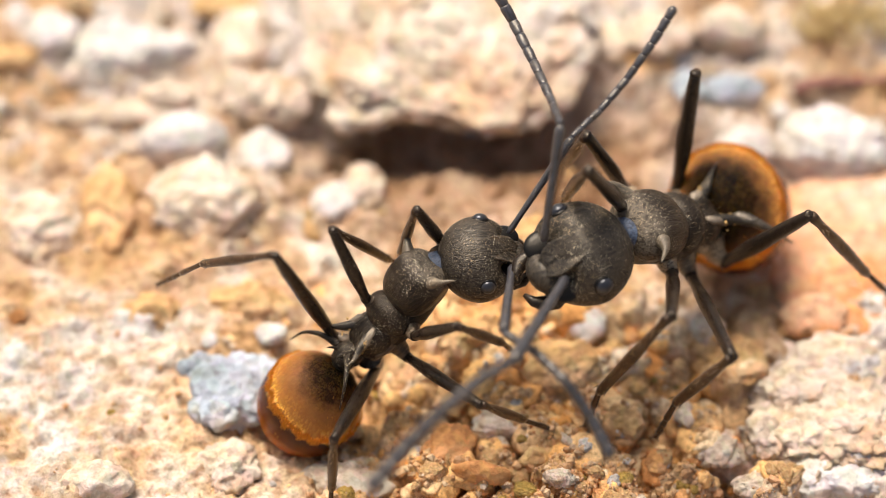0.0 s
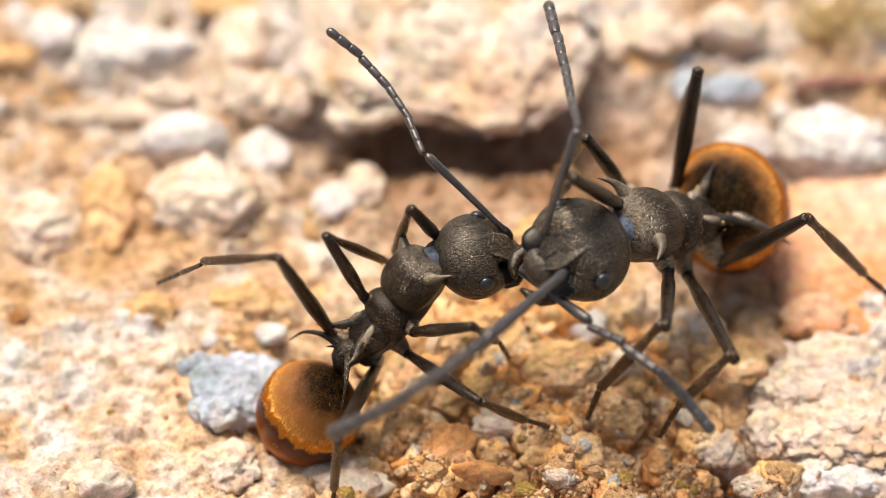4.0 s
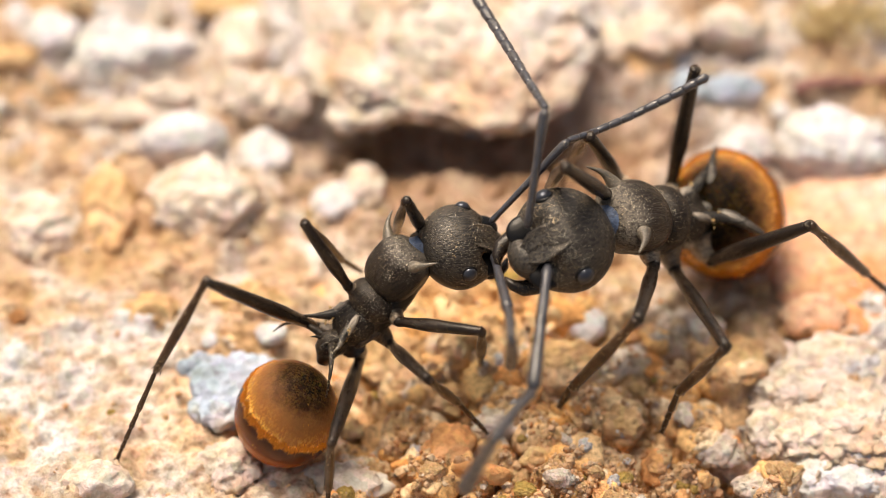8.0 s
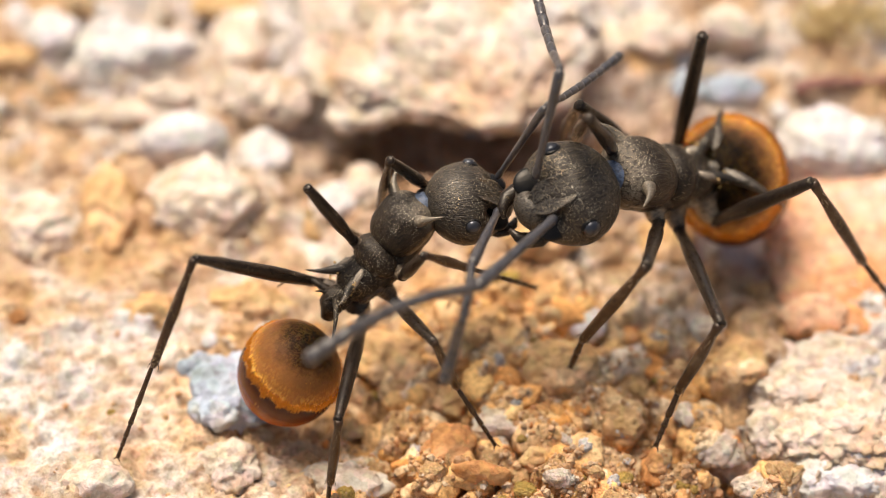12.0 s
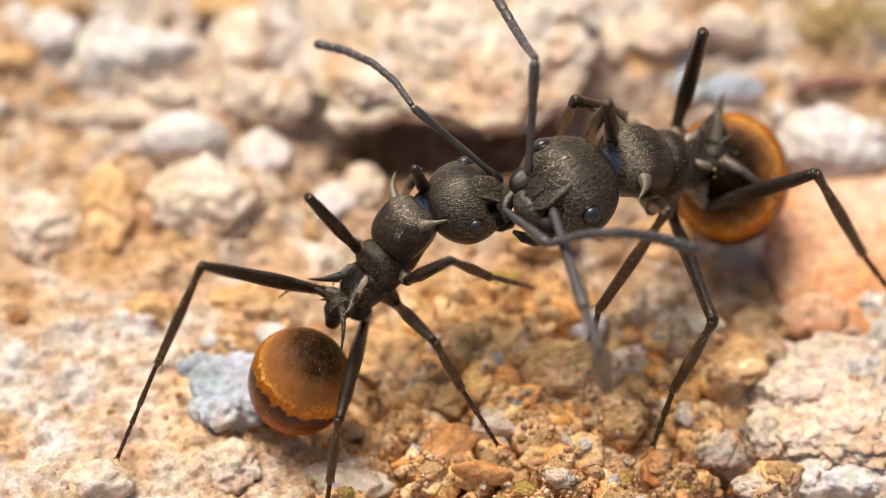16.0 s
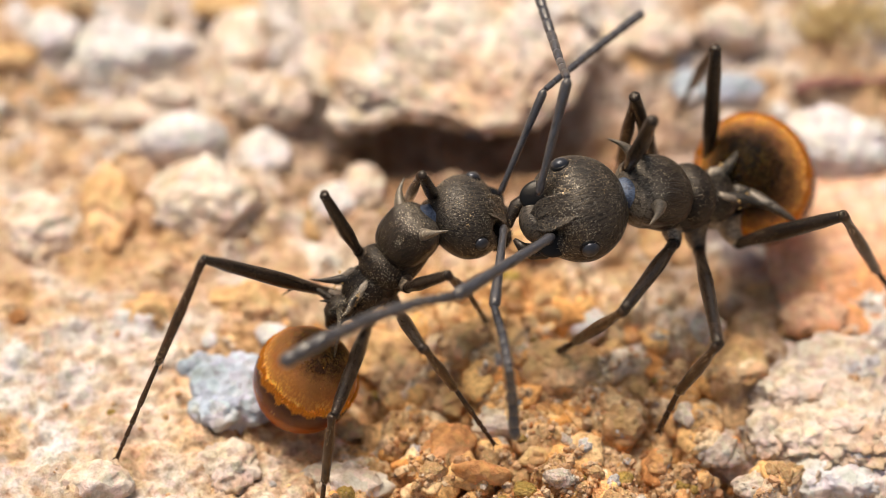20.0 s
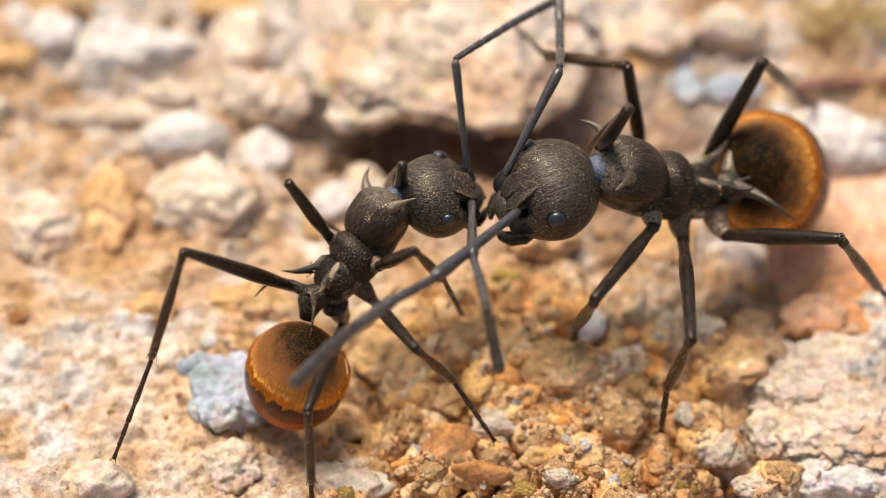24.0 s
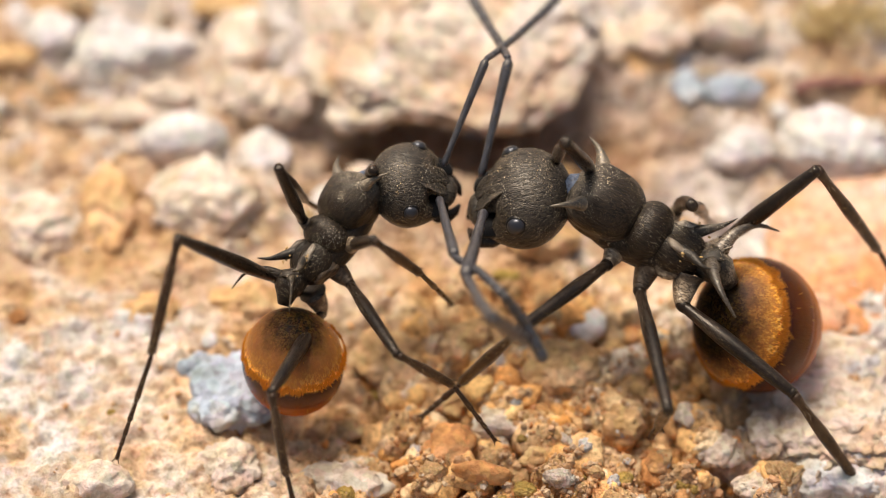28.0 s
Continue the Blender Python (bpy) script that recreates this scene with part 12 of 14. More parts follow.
    walk(large_ant["near_antenna_fl4"], [
        (0, mm(-2.63, 9.70, -2.66, -57, -1, 23)), (0.25, mm(-3.58, 8.67, -2.24, -86, 10, 31)), (0.5, mm(-4.21, 8.05, -2.03, -102, 21, 40)), (1, mm(-4.05, 7.71, -2.75, -111, 13, 34)),
        (1.25, mm(-3.45, 8.64, -2.94, -95, -1, 24)), (1.5, mm(-2.68, 9.13, -3.09, -57, -7, 20)), (1.75, mm(-2.90, 8.78, -1.72, -102, -8, 19)), (2, mm(-3.49, 7.85, -0.44, -127, -12, 17)),
        (2.25, mm(-4.44, 7.31, -0.16, -111, 4, 28)), (2.5, mm(-5.07, 7.03, -0.18, -85, 7, 30)), (2.75, mm(-3.59, 8.69, -1.18, -58, -3, 24)), (3, mm(-1.61, 9.77, -2.76, -57, -10, 20)),
        (3.5, mm(-1.23, 9.63, -3.18, -79, -19, 10)), (4, mm(-1.64, 9.40, -3.17, -90, -20, 10)), (5.25, mm(-3.51, 8.56, -2.35, -94, 15, 36)), (5.75, mm(-3.76, 8.49, -2.48, -86, 12, 34)),
        (6, mm(-3.79, 8.56, -2.57, -64, 3, 28)), (6.25, mm(-3.31, 8.93, -2.58, -57, -6, 22)), (6.5, mm(-2.66, 9.12, -2.52, -65, -13, 18)), (7, mm(-2.58, 8.68, -0.66, -96, -24, 5)),
        (7.25, mm(-3.48, 8.23, -1.00, -104, -10, 17)), (7.5, mm(-4.34, 7.57, -1.79, -101, 4, 29)), (7.75, mm(-4.69, 7.56, -1.89, -99, 5, 30)), (8, mm(-4.59, 7.40, -2.22, -104, 13, 36)),
        (8.25, mm(-3.23, 8.76, -2.42, -90, 6, 30)), (8.5, mm(-1.64, 9.70, -2.80, -55, -6, 21)), (8.75, mm(-1.35, 9.64, -2.81, -78, -13, 15)), (9, mm(-1.24, 9.61, -2.78, -80, -14, 13)),
        (9.25, mm(-3.71, 8.39, -0.79, -98, 14, 34)), (9.5, mm(-6.00, 6.23, 0.32, -78, 40, 65)), (10, mm(-5.27, 7.39, -1.83, -87, 17, 41)), (10.25, mm(-5.46, 6.35, 0.05, -112, 26, 48)),
        (10.5, mm(-5.33, 4.86, 1.66, -85, 51, 104)), (10.75, mm(-4.49, 7.18, 0.14, -110, 2, 28)), (11, mm(-3.05, 9.18, -2.35, -52, -9, 20)), (11.25, mm(-1.99, 9.60, -2.58, -53, -9, 19)),
        (11.5, mm(-1.35, 9.79, -2.37, -62, -12, 16)), (12, mm(-2.02, 9.57, -2.63, -55, -11, 20)), (12.5, mm(-1.48, 9.66, -3.10, -54, -16, 14)), (14.5, mm(-1.75, 9.14, -2.43, -95, -24, 11)),
        (14.75, mm(-2.04, 9.20, -2.92, -86, -11, 20)), (15, mm(-2.38, 9.33, -3.32, -55, -1, 26)), (15.5, mm(-2.07, 9.52, -2.64, -79, -6, 20)), (15.75, mm(-3.96, 8.07, -0.66, -109, 10, 32)),
        (16, mm(-5.50, 5.87, 0.68, -94, 46, 77)), (16.25, mm(-4.58, 7.38, -0.46, -111, 12, 31)), (16.5, mm(-3.40, 8.61, -1.80, -87, -4, 16)), (16.75, mm(-3.42, 7.92, -0.31, -105, -10, 10)),
        (17, mm(-3.47, 6.97, 0.87, -112, -28, -6)), (17.25, mm(-3.52, 7.24, 0.09, -110, -25, 1)), (17.5, mm(-3.77, 7.18, -0.86, -107, -26, 8)), (18, mm(-3.49, 7.57, 0.16, -107, -38, -9)),
        (18.5, mm(-3.41, 9.03, -1.87, -84, -12, 25)), (18.75, mm(-4.77, 7.07, 0.24, -103, 14, 50)), (19, mm(-5.75, 4.41, 1.54, -77, 43, 93)), (19.25, mm(-5.22, 6.47, 0.25, -97, 18, 55)),
        (19.5, mm(-3.79, 8.80, -2.10, -66, -8, 31)), (19.75, mm(-2.67, 9.57, -2.70, -49, -13, 25)), (20, mm(-2.01, 9.69, -2.71, -50, -15, 23)), (20.5, mm(-4.50, 8.10, -2.53, -78, 13, 42)),
        (20.75, mm(-3.80, 8.36, -2.70, -90, 7, 37)), (21, mm(-2.66, 8.78, -2.92, -96, -6, 29)), (21.25, mm(-1.99, 9.36, -2.98, -83, -14, 24)), (21.5, mm(-1.70, 9.73, -2.98, -65, -17, 22)),
        (22.5, mm(-2.40, 9.70, -2.67, -52, -20, 27)), (23.5, mm(-3.16, 9.17, -2.98, -55, -16, 38)), (23.75, mm(-3.46, 9.01, -3.11, -55, -15, 40)), (24, mm(-3.59, 8.64, -3.36, -79, -13, 44)),
        (24.25, mm(-4.69, 6.62, -2.22, -112, 3, 56)), (24.5, mm(-5.42, 4.19, -0.89, -122, 26, 79)), (24.75, mm(-6.25, 3.49, -0.63, -96, 24, 89)), (25, mm(-7.04, 3.59, -0.12, -56, 17, 86)),
        (25.25, mm(-6.58, 4.98, 0.34, -74, 12, 83)), (25.5, mm(-5.55, 6.51, 0.08, -91, 4, 78)), (25.75, mm(-5.15, 8.01, 0.08, -76, -14, 55)), (26, mm(-5.10, 8.74, 0.28, -46, -21, 46)),
        (26.25, mm(-6.12, 6.44, 1.30, -63, -18, 57)), (26.5, mm(-6.64, 4.28, 1.21, -75, -11, 70)), (27, mm(-5.28, 5.61, 0.80, -114, -5, 68)), (27.25, mm(-6.42, 4.37, 0.25, -99, 12, 92)),
        (27.5, mm(-7.11, 2.67, -0.68, -80, 17, 101)), (27.75, mm(-6.59, 1.93, 0.07, -90, 25, 119)), (28, mm(-5.69, 1.38, 1.12, -67, 40, -178)),
    ])
    walk(large_ant["near_front_femur"], [
        (0, mm(-0.92, 0.07, -0.61, 19, 22, 40)), (1, mm(-0.92, 0.07, -0.61, 17, 23, 41)), (3, mm(-0.92, 0.07, -0.61, 16, 23, 42)), (6, mm(-0.92, 0.07, -0.61, 13, 22, 41)),
        (7, mm(-0.92, 0.07, -0.61, 33, 33, 51)), (8, mm(-0.92, 0.07, -0.61, 14, 17, 39)), (9, mm(-0.92, 0.07, -0.61, 11, 18, 38)), (10, mm(-0.92, 0.07, -0.61, 26, 22, 46)),
        (11, mm(-0.92, 0.07, -0.61, 17, 18, 41)), (11.75, mm(-0.92, 0.07, -0.61, 18, 16, 38)), (12, mm(-0.92, 0.07, -0.61, 17, 17, 40)), (14.25, mm(-0.92, 0.07, -0.61, 12, 13, 37)),
        (15, mm(-0.92, 0.07, -0.61, 15, 16, 39)), (16, mm(-0.92, 0.07, -0.61, 51, 35, 63)), (16.75, mm(-0.92, 0.07, -0.61, 48, 37, 62)), (17, mm(-0.92, 0.07, -0.61, 43, 40, 61)),
        (17.75, mm(-0.92, 0.07, -0.61, 2, 4, 39)), (18, mm(-0.92, 0.07, -0.61, 1, -3, 33)), (19, mm(-0.92, 0.07, -0.61, 12, 7, 43)), (20, mm(-0.92, 0.07, -0.61, 2, 2, 36)),
        (21, mm(-0.92, 0.07, -0.61, 0, 8, 39)), (23.75, mm(-0.92, 0.07, -0.61, -7, -7, 46)), (24.25, mm(-0.92, 0.07, -0.61, -10, -10, 47)), (25, mm(-0.92, 0.07, -0.61, 2, -12, 52)),
        (26.25, mm(-0.92, 0.07, -0.61, 30, -21, 51)), (27, mm(-0.92, 0.07, -0.61, 31, -17, 51)), (27.75, mm(-0.92, 0.07, -0.61, 11, -16, 64)), (28, mm(-0.92, 0.07, -0.61, 2, -16, 71)),
    ])
    walk(large_ant["near_front_tibia"], [
        (0, mm(-2.65, 2.84, 0.42, -104, -0, 24)), (1, mm(-2.77, 2.80, 0.32, -109, 4, 28)), (2.25, mm(-2.82, 2.78, 0.25, -109, 2, 27)), (3, mm(-2.84, 2.77, 0.26, -109, 0, 26)),
        (4.25, mm(-2.75, 2.84, 0.23, -111, 1, 25)), (6, mm(-2.91, 2.77, 0.08, -116, -0, 26)), (6.5, mm(-2.88, 2.67, 0.45, -100, -1, 26)), (7, mm(-2.51, 2.67, 0.96, -76, 0, 23)),
        (7.75, mm(-2.85, 2.74, 0.33, -102, 1, 27)), (8, mm(-2.82, 2.81, 0.17, -106, 2, 27)), (9, mm(-2.82, 2.85, -0.00, -102, 2, 26)), (10, mm(-2.73, 2.64, 0.75, -104, 8, 33)),
        (10.75, mm(-2.77, 2.75, 0.44, -102, 6, 31)), (11, mm(-2.86, 2.73, 0.34, -102, 6, 32)), (11.75, mm(-2.71, 2.80, 0.42, -104, 5, 30)), (12, mm(-2.80, 2.76, 0.37, -105, 4, 31)),
        (13.25, mm(-2.65, 2.90, 0.24, -99, 4, 28)), (15, mm(-2.81, 2.79, 0.25, -85, 4, 30)), (15.75, mm(-2.22, 2.51, 1.40, -89, 12, 33)), (16, mm(-2.12, 2.43, 1.56, -89, 14, 34)),
        (16.75, mm(-2.22, 2.51, 1.41, -85, 16, 31)), (17, mm(-2.40, 2.59, 1.17, -88, 14, 30)), (17.5, mm(-3.10, 2.64, -0.04, -102, -6, 26)), (17.75, mm(-3.04, 2.76, -0.46, -100, -19, 19)),
        (18, mm(-2.79, 2.94, -0.58, -95, -24, 12)), (19, mm(-3.14, 2.57, 0.11, -116, -7, 31)), (19.75, mm(-3.05, 2.74, -0.34, -117, -10, 28)), (20, mm(-2.95, 2.83, -0.50, -119, -9, 28)),
        (21, mm(-3.06, 2.74, -0.59, -124, 5, 37)), (22.75, mm(-3.25, 2.58, -0.71, -128, -3, 41)), (24, mm(-3.33, 2.44, -1.16, -135, 2, 54)), (24.25, mm(-3.33, 2.43, -1.21, -50, -25, -104)),
        (24.5, mm(-3.49, 2.29, -1.03, -126, 26, 80)), (25, mm(-3.64, 2.14, -0.48, -105, -5, 61)), (25.75, mm(-3.59, 1.90, 0.49, -96, -8, 66)), (26, mm(-3.61, 1.70, 0.73, -93, -9, 67)),
        (26.5, mm(-3.51, 1.45, 1.14, -92, -13, 66)), (27, mm(-3.50, 1.53, 1.09, -94, -10, 61)), (27.5, mm(-3.79, 1.56, 0.50, -96, -10, 65)), (28, mm(-4.17, 1.13, -0.48, -97, -12, 78)),
    ])
    walk(large_ant["near_front_tarsus"], [
        (0, mm(-2.30, 2.05, -2.99, -104, 17, 35)), (1, mm(-2.41, 1.66, -2.99, -102, 10, 32)), (3, mm(-2.36, 1.74, -3.07, -104, 17, 37)), (4.75, mm(-2.24, 1.55, -3.11, -114, 19, 38)),
        (6, mm(-2.23, 1.41, -3.09, -119, 20, 40)), (6.25, mm(-2.33, 1.61, -3.07, -117, 22, 42)), (6.5, mm(-2.55, 2.13, -3.01, -112, 26, 45)), (7, mm(-2.86, 3.47, -2.45, -105, 28, 45)),
        (7.5, mm(-2.81, 2.45, -2.96, -113, 23, 43)), (8, mm(-2.44, 1.90, -3.20, -118, 15, 37)), (9, mm(-2.62, 2.11, -3.43, -104, 11, 33)), (10, mm(-2.63, 1.66, -2.63, -108, 29, 52)),
        (11, mm(-2.76, 1.93, -3.09, -117, 17, 41)), (11.75, mm(-2.54, 1.93, -2.98, -113, 19, 41)), (12, mm(-2.55, 1.87, -3.02, -113, 19, 42)), (14, mm(-2.79, 2.65, -3.39, -105, 14, 37)),
        (15, mm(-3.16, 2.96, -3.24, -99, 15, 38)), (15.25, mm(-3.15, 2.86, -2.95, -100, 17, 39)), (15.75, mm(-2.89, 2.18, -2.03, -104, 26, 46)), (16, mm(-2.87, 1.98, -1.85, -104, 29, 48)),
        (16.75, mm(-3.18, 2.28, -1.97, -99, 27, 43)), (17, mm(-3.22, 2.26, -2.23, -100, 26, 40)), (17.25, mm(-2.95, 2.15, -2.80, -109, 19, 37)), (17.5, mm(-2.46, 2.12, -3.46, -119, -0, 30)),
        (17.75, mm(-1.78, 2.56, -3.74, -114, -25, 13)), (18, mm(-1.33, 2.92, -3.78, -104, -35, -2)), (18.25, mm(-1.46, 2.69, -3.65, -109, -29, 7)), (18.75, mm(-1.91, 1.70, -3.13, -109, 1, 37)),
        (19, mm(-2.02, 1.46, -3.03, -107, 4, 40)), (20, mm(-1.74, 1.54, -3.54, -106, -15, 22)), (21, mm(-2.09, 1.04, -3.51, -112, 19, 47)), (23.25, mm(-1.58, 1.01, -3.54, -122, 20, 62)),
        (24, mm(-1.37, 0.89, -3.65, -125, 21, 68)), (24.5, mm(-1.66, 0.69, -3.57, -123, 28, 82)), (24.75, mm(-2.19, 1.26, -3.85, -110, -1, 63)), (25, mm(-2.74, 1.95, -3.87, -83, -8, 57)),
        (26, mm(-3.22, 2.15, -2.73, -78, -10, 66)), (26.5, mm(-3.09, 2.13, -2.28, -66, -14, 63)), (27, mm(-3.01, 1.95, -2.36, -52, -11, 60)), (27.75, mm(-3.44, 1.87, -3.40, -56, -12, 69)),
        (28, mm(-3.63, 1.74, -3.90, -58, -14, 75)),
    ])
    walk(large_ant["near_middle_femur"], [
        (0, mm(-0.96, -0.86, -0.84, 25, 47, 69)), (1, mm(-0.96, -0.86, -0.84, 24, 48, 70)), (3, mm(-0.96, -0.86, -0.84, 25, 48, 72)), (6.25, mm(-0.96, -0.86, -0.84, 32, 51, 80)),
        (7, mm(-0.96, -0.86, -0.84, 34, 51, 82)), (9, mm(-0.96, -0.86, -0.84, 41, 51, 93)), (10, mm(-0.96, -0.86, -0.84, 36, 49, 88)), (11, mm(-0.96, -0.86, -0.84, 29, 47, 83)),
        (12, mm(-0.96, -0.86, -0.84, 21, 46, 75)), (15, mm(-0.96, -0.86, -0.84, 23, 47, 77)), (16.25, mm(-0.96, -0.86, -0.84, 27, 47, 81)), (17, mm(-0.96, -0.86, -0.84, 31, 50, 83)),
        (17.75, mm(-0.96, -0.86, -0.84, 22, 40, 78)), (18, mm(-0.96, -0.86, -0.84, 23, 35, 74)), (19, mm(-0.96, -0.86, -0.84, 18, 32, 70)), (20.75, mm(-0.96, -0.86, -0.84, 19, 41, 71)),
        (21.25, mm(-0.96, -0.86, -0.84, 16, 38, 70)), (24, mm(-0.96, -0.86, -0.84, 2, 24, 70)), (25, mm(-0.96, -0.86, -0.84, 14, 16, 86)), (26, mm(-0.96, -0.86, -0.84, 16, 5, 90)),
        (27, mm(-0.96, -0.86, -0.84, 17, 21, 110)), (27.75, mm(-0.96, -0.86, -0.84, 16, 24, 117)), (28, mm(-0.96, -0.86, -0.84, 14, 24, 123)),
    ])
    walk(large_ant["near_middle_tibia"], [
        (0, mm(-4.04, 1.73, 0.36, -104, -6, 20)), (1, mm(-4.15, 1.63, 0.30, -105, -6, 22)), (2.25, mm(-4.18, 1.60, 0.30, -105, -5, 23)), (3, mm(-4.17, 1.58, 0.35, -104, -4, 23)),
        (4.25, mm(-4.05, 1.64, 0.52, -103, -0, 24)), (6, mm(-4.15, 1.49, 0.57, -104, 3, 28)), (6.75, mm(-4.21, 1.42, 0.55, -103, -0, 24)), (7, mm(-4.13, 1.46, 0.65, -102, -0, 22)),
        (7.5, mm(-4.32, 1.20, 0.63, -105, -0, 26)), (8, mm(-4.21, 1.26, 0.78, -107, 1, 27)), (9.25, mm(-4.21, 1.15, 0.90, -100, 7, 29)), (10, mm(-4.30, 1.12, 0.77, -100, 12, 36)),
        (10.75, mm(-4.32, 1.18, 0.65, -97, 13, 36)), (11, mm(-4.40, 1.11, 0.56, -96, 12, 37)), (11.5, mm(-4.28, 1.35, 0.48, -94, 13, 35)), (12, mm(-4.45, 1.24, 0.21, -95, 12, 37)),
        (13, mm(-4.33, 1.43, 0.18, -94, 14, 35)), (15, mm(-4.48, 1.15, 0.26, -91, 16, 39)), (16, mm(-4.47, 1.08, 0.41, -88, 18, 38)), (17, mm(-4.31, 1.25, 0.58, -87, 25, 40)),
        (17.5, mm(-4.63, 0.87, 0.26, -98, 17, 44)), (18, mm(-4.44, 1.10, 0.47, -100, 6, 40)), (19, mm(-4.48, 1.15, 0.26, -102, 4, 41)), (20, mm(-4.44, 1.25, 0.22, -105, 5, 39)),
        (21, mm(-4.50, 1.21, 0.10, -102, 11, 42)), (22.75, mm(-4.67, 1.03, -0.25, -107, 10, 51)), (24, mm(-4.87, 0.67, -0.68, -115, 8, 58)), (24.25, mm(-4.91, 0.55, -0.55, -113, 12, 62)),
        (24.5, mm(-4.97, 0.21, -0.16, -110, 18, 72)), (24.75, mm(-4.99, -0.17, 0.12, -115, 16, 79)), (25, mm(-5.00, -0.28, 0.14, -64, -20, -82)), (25.75, mm(-5.03, -0.55, 0.16, -62, -17, -78)),
        (26, mm(-4.99, -0.76, 0.34, -64, -14, -75)), (27, mm(-4.89, -1.76, 0.33, -64, -19, -70)), (27.5, mm(-4.85, -1.95, 0.30, -64, -19, -71)), (28, mm(-4.59, -2.75, 0.10, -64, -15, -64)),
    ])
    walk(large_ant["near_middle_tarsus"], [
        (0, mm(-3.62, 1.27, -2.00, -108, 12, 32)), (1, mm(-3.71, 1.14, -2.05, -109, 12, 33)), (3, mm(-3.77, 1.09, -2.01, -109, 12, 34)), (4.5, mm(-3.84, 1.10, -1.86, -110, 12, 33)),
        (6.25, mm(-3.99, 0.89, -1.82, -111, 10, 33)), (7, mm(-3.93, 1.00, -1.74, -108, 10, 29)), (7.75, mm(-3.95, 0.59, -1.63, -101, 18, 40)), (8, mm(-3.92, 0.60, -1.56, -99, 20, 41)),
        (9, mm(-4.19, 0.63, -1.50, -104, 20, 40)), (10, mm(-4.43, 0.48, -1.58, -88, 17, 41)), (10.75, mm(-4.59, 0.64, -1.72, -82, 23, 46)), (11, mm(-4.67, 0.61, -1.82, -81, 24, 47)),
        (11.75, mm(-4.69, 0.82, -2.04, -76, 19, 41)), (12, mm(-4.74, 0.76, -2.17, -76, 18, 41)), (13.25, mm(-4.73, 0.94, -2.21, -77, 19, 39)), (15, mm(-4.96, 0.69, -2.09, -75, 20, 43)),
        (16, mm(-5.14, 0.68, -1.91, -72, 25, 44)), (17, mm(-5.19, 0.67, -1.62, -62, 31, 46)), (17.5, mm(-4.91, 0.15, -2.05, -87, 25, 51)), (18, mm(-4.34, 0.62, -1.92, -97, 13, 48)),
        (19, mm(-4.27, 0.66, -2.12, -93, 15, 50)), (20, mm(-4.20, 0.62, -2.13, -95, 14, 47)), (21, mm(-4.52, 0.52, -2.25, -95, 28, 56)), (23, mm(-4.35, 0.21, -2.63, -98, 22, 62)),
        (24, mm(-4.16, -0.14, -2.87, -101, 21, 67)), (24.25, mm(-4.27, -0.32, -2.74, -107, 22, 70)), (24.5, mm(-4.37, -0.72, -2.33, -114, 22, 76)), (24.75, mm(-4.10, -0.94, -2.02, -115, 17, 81)),
        (25, mm(-3.82, -0.86, -1.91, -118, 8, 75)), (25.25, mm(-3.71, -0.82, -1.94, -64, -18, -80)), (26, mm(-3.82, -1.01, -1.79, -67, -12, -74)), (26.5, mm(-3.74, -1.41, -1.75, -67, -10, -70)),
        (27, mm(-3.62, -2.08, -1.73, -69, -17, -68)), (27.5, mm(-3.59, -2.27, -1.76, -68, -17, -69)), (27.75, mm(-3.51, -2.50, -1.87, -117, 4, 90)), (28, mm(-3.38, -2.80, -2.02, -117, 4, 96)),
    ])
    walk(large_ant["near_hind_femur"], [
        (0, mm(-1.00, -1.90, -0.54, 106, 16, -168)), (2.75, mm(-1.00, -1.90, -0.54, 108, 15, -164)), (6, mm(-1.00, -1.90, -0.54, 107, 17, -165)), (7.5, mm(-1.00, -1.90, -0.54, 99, 22, -169)),
        (9.5, mm(-1.00, -1.90, -0.54, 100, 15, -168)), (10.25, mm(-1.00, -1.90, -0.54, 101, 16, -167)), (11, mm(-1.00, -1.90, -0.54, 99, 18, -167)), (12.25, mm(-1.00, -1.90, -0.54, 101, 20, -167)),
        (15, mm(-1.00, -1.90, -0.54, 99, 19, -167)), (16.25, mm(-1.00, -1.90, -0.54, 91, 16, -173)), (17, mm(-1.00, -1.90, -0.54, 92, 15, -174)), (18.25, mm(-1.00, -1.90, -0.54, 94, 22, -165)),
        (19, mm(-1.00, -1.90, -0.54, 93, 25, -166)), (21, mm(-1.00, -1.90, -0.54, 90, 26, -168)), (23.75, mm(-1.00, -1.90, -0.54, 78, 46, -172)), (24, mm(-1.00, -1.90, -0.54, 75, 48, -175)),
        (24.5, mm(-1.00, -1.90, -0.54, 59, 52, 164)), (25, mm(-1.00, -1.90, -0.54, 51, 40, 163)), (25.75, mm(-1.00, -1.90, -0.54, 43, 36, 162)), (26.25, mm(-1.00, -1.90, -0.54, 34, 31, 162)),
        (27, mm(-1.00, -1.90, -0.54, 30, 35, 168)), (27.75, mm(-1.00, -1.90, -0.54, 16, 39, 166)), (28, mm(-1.00, -1.90, -0.54, 6, 39, 167)),
    ])
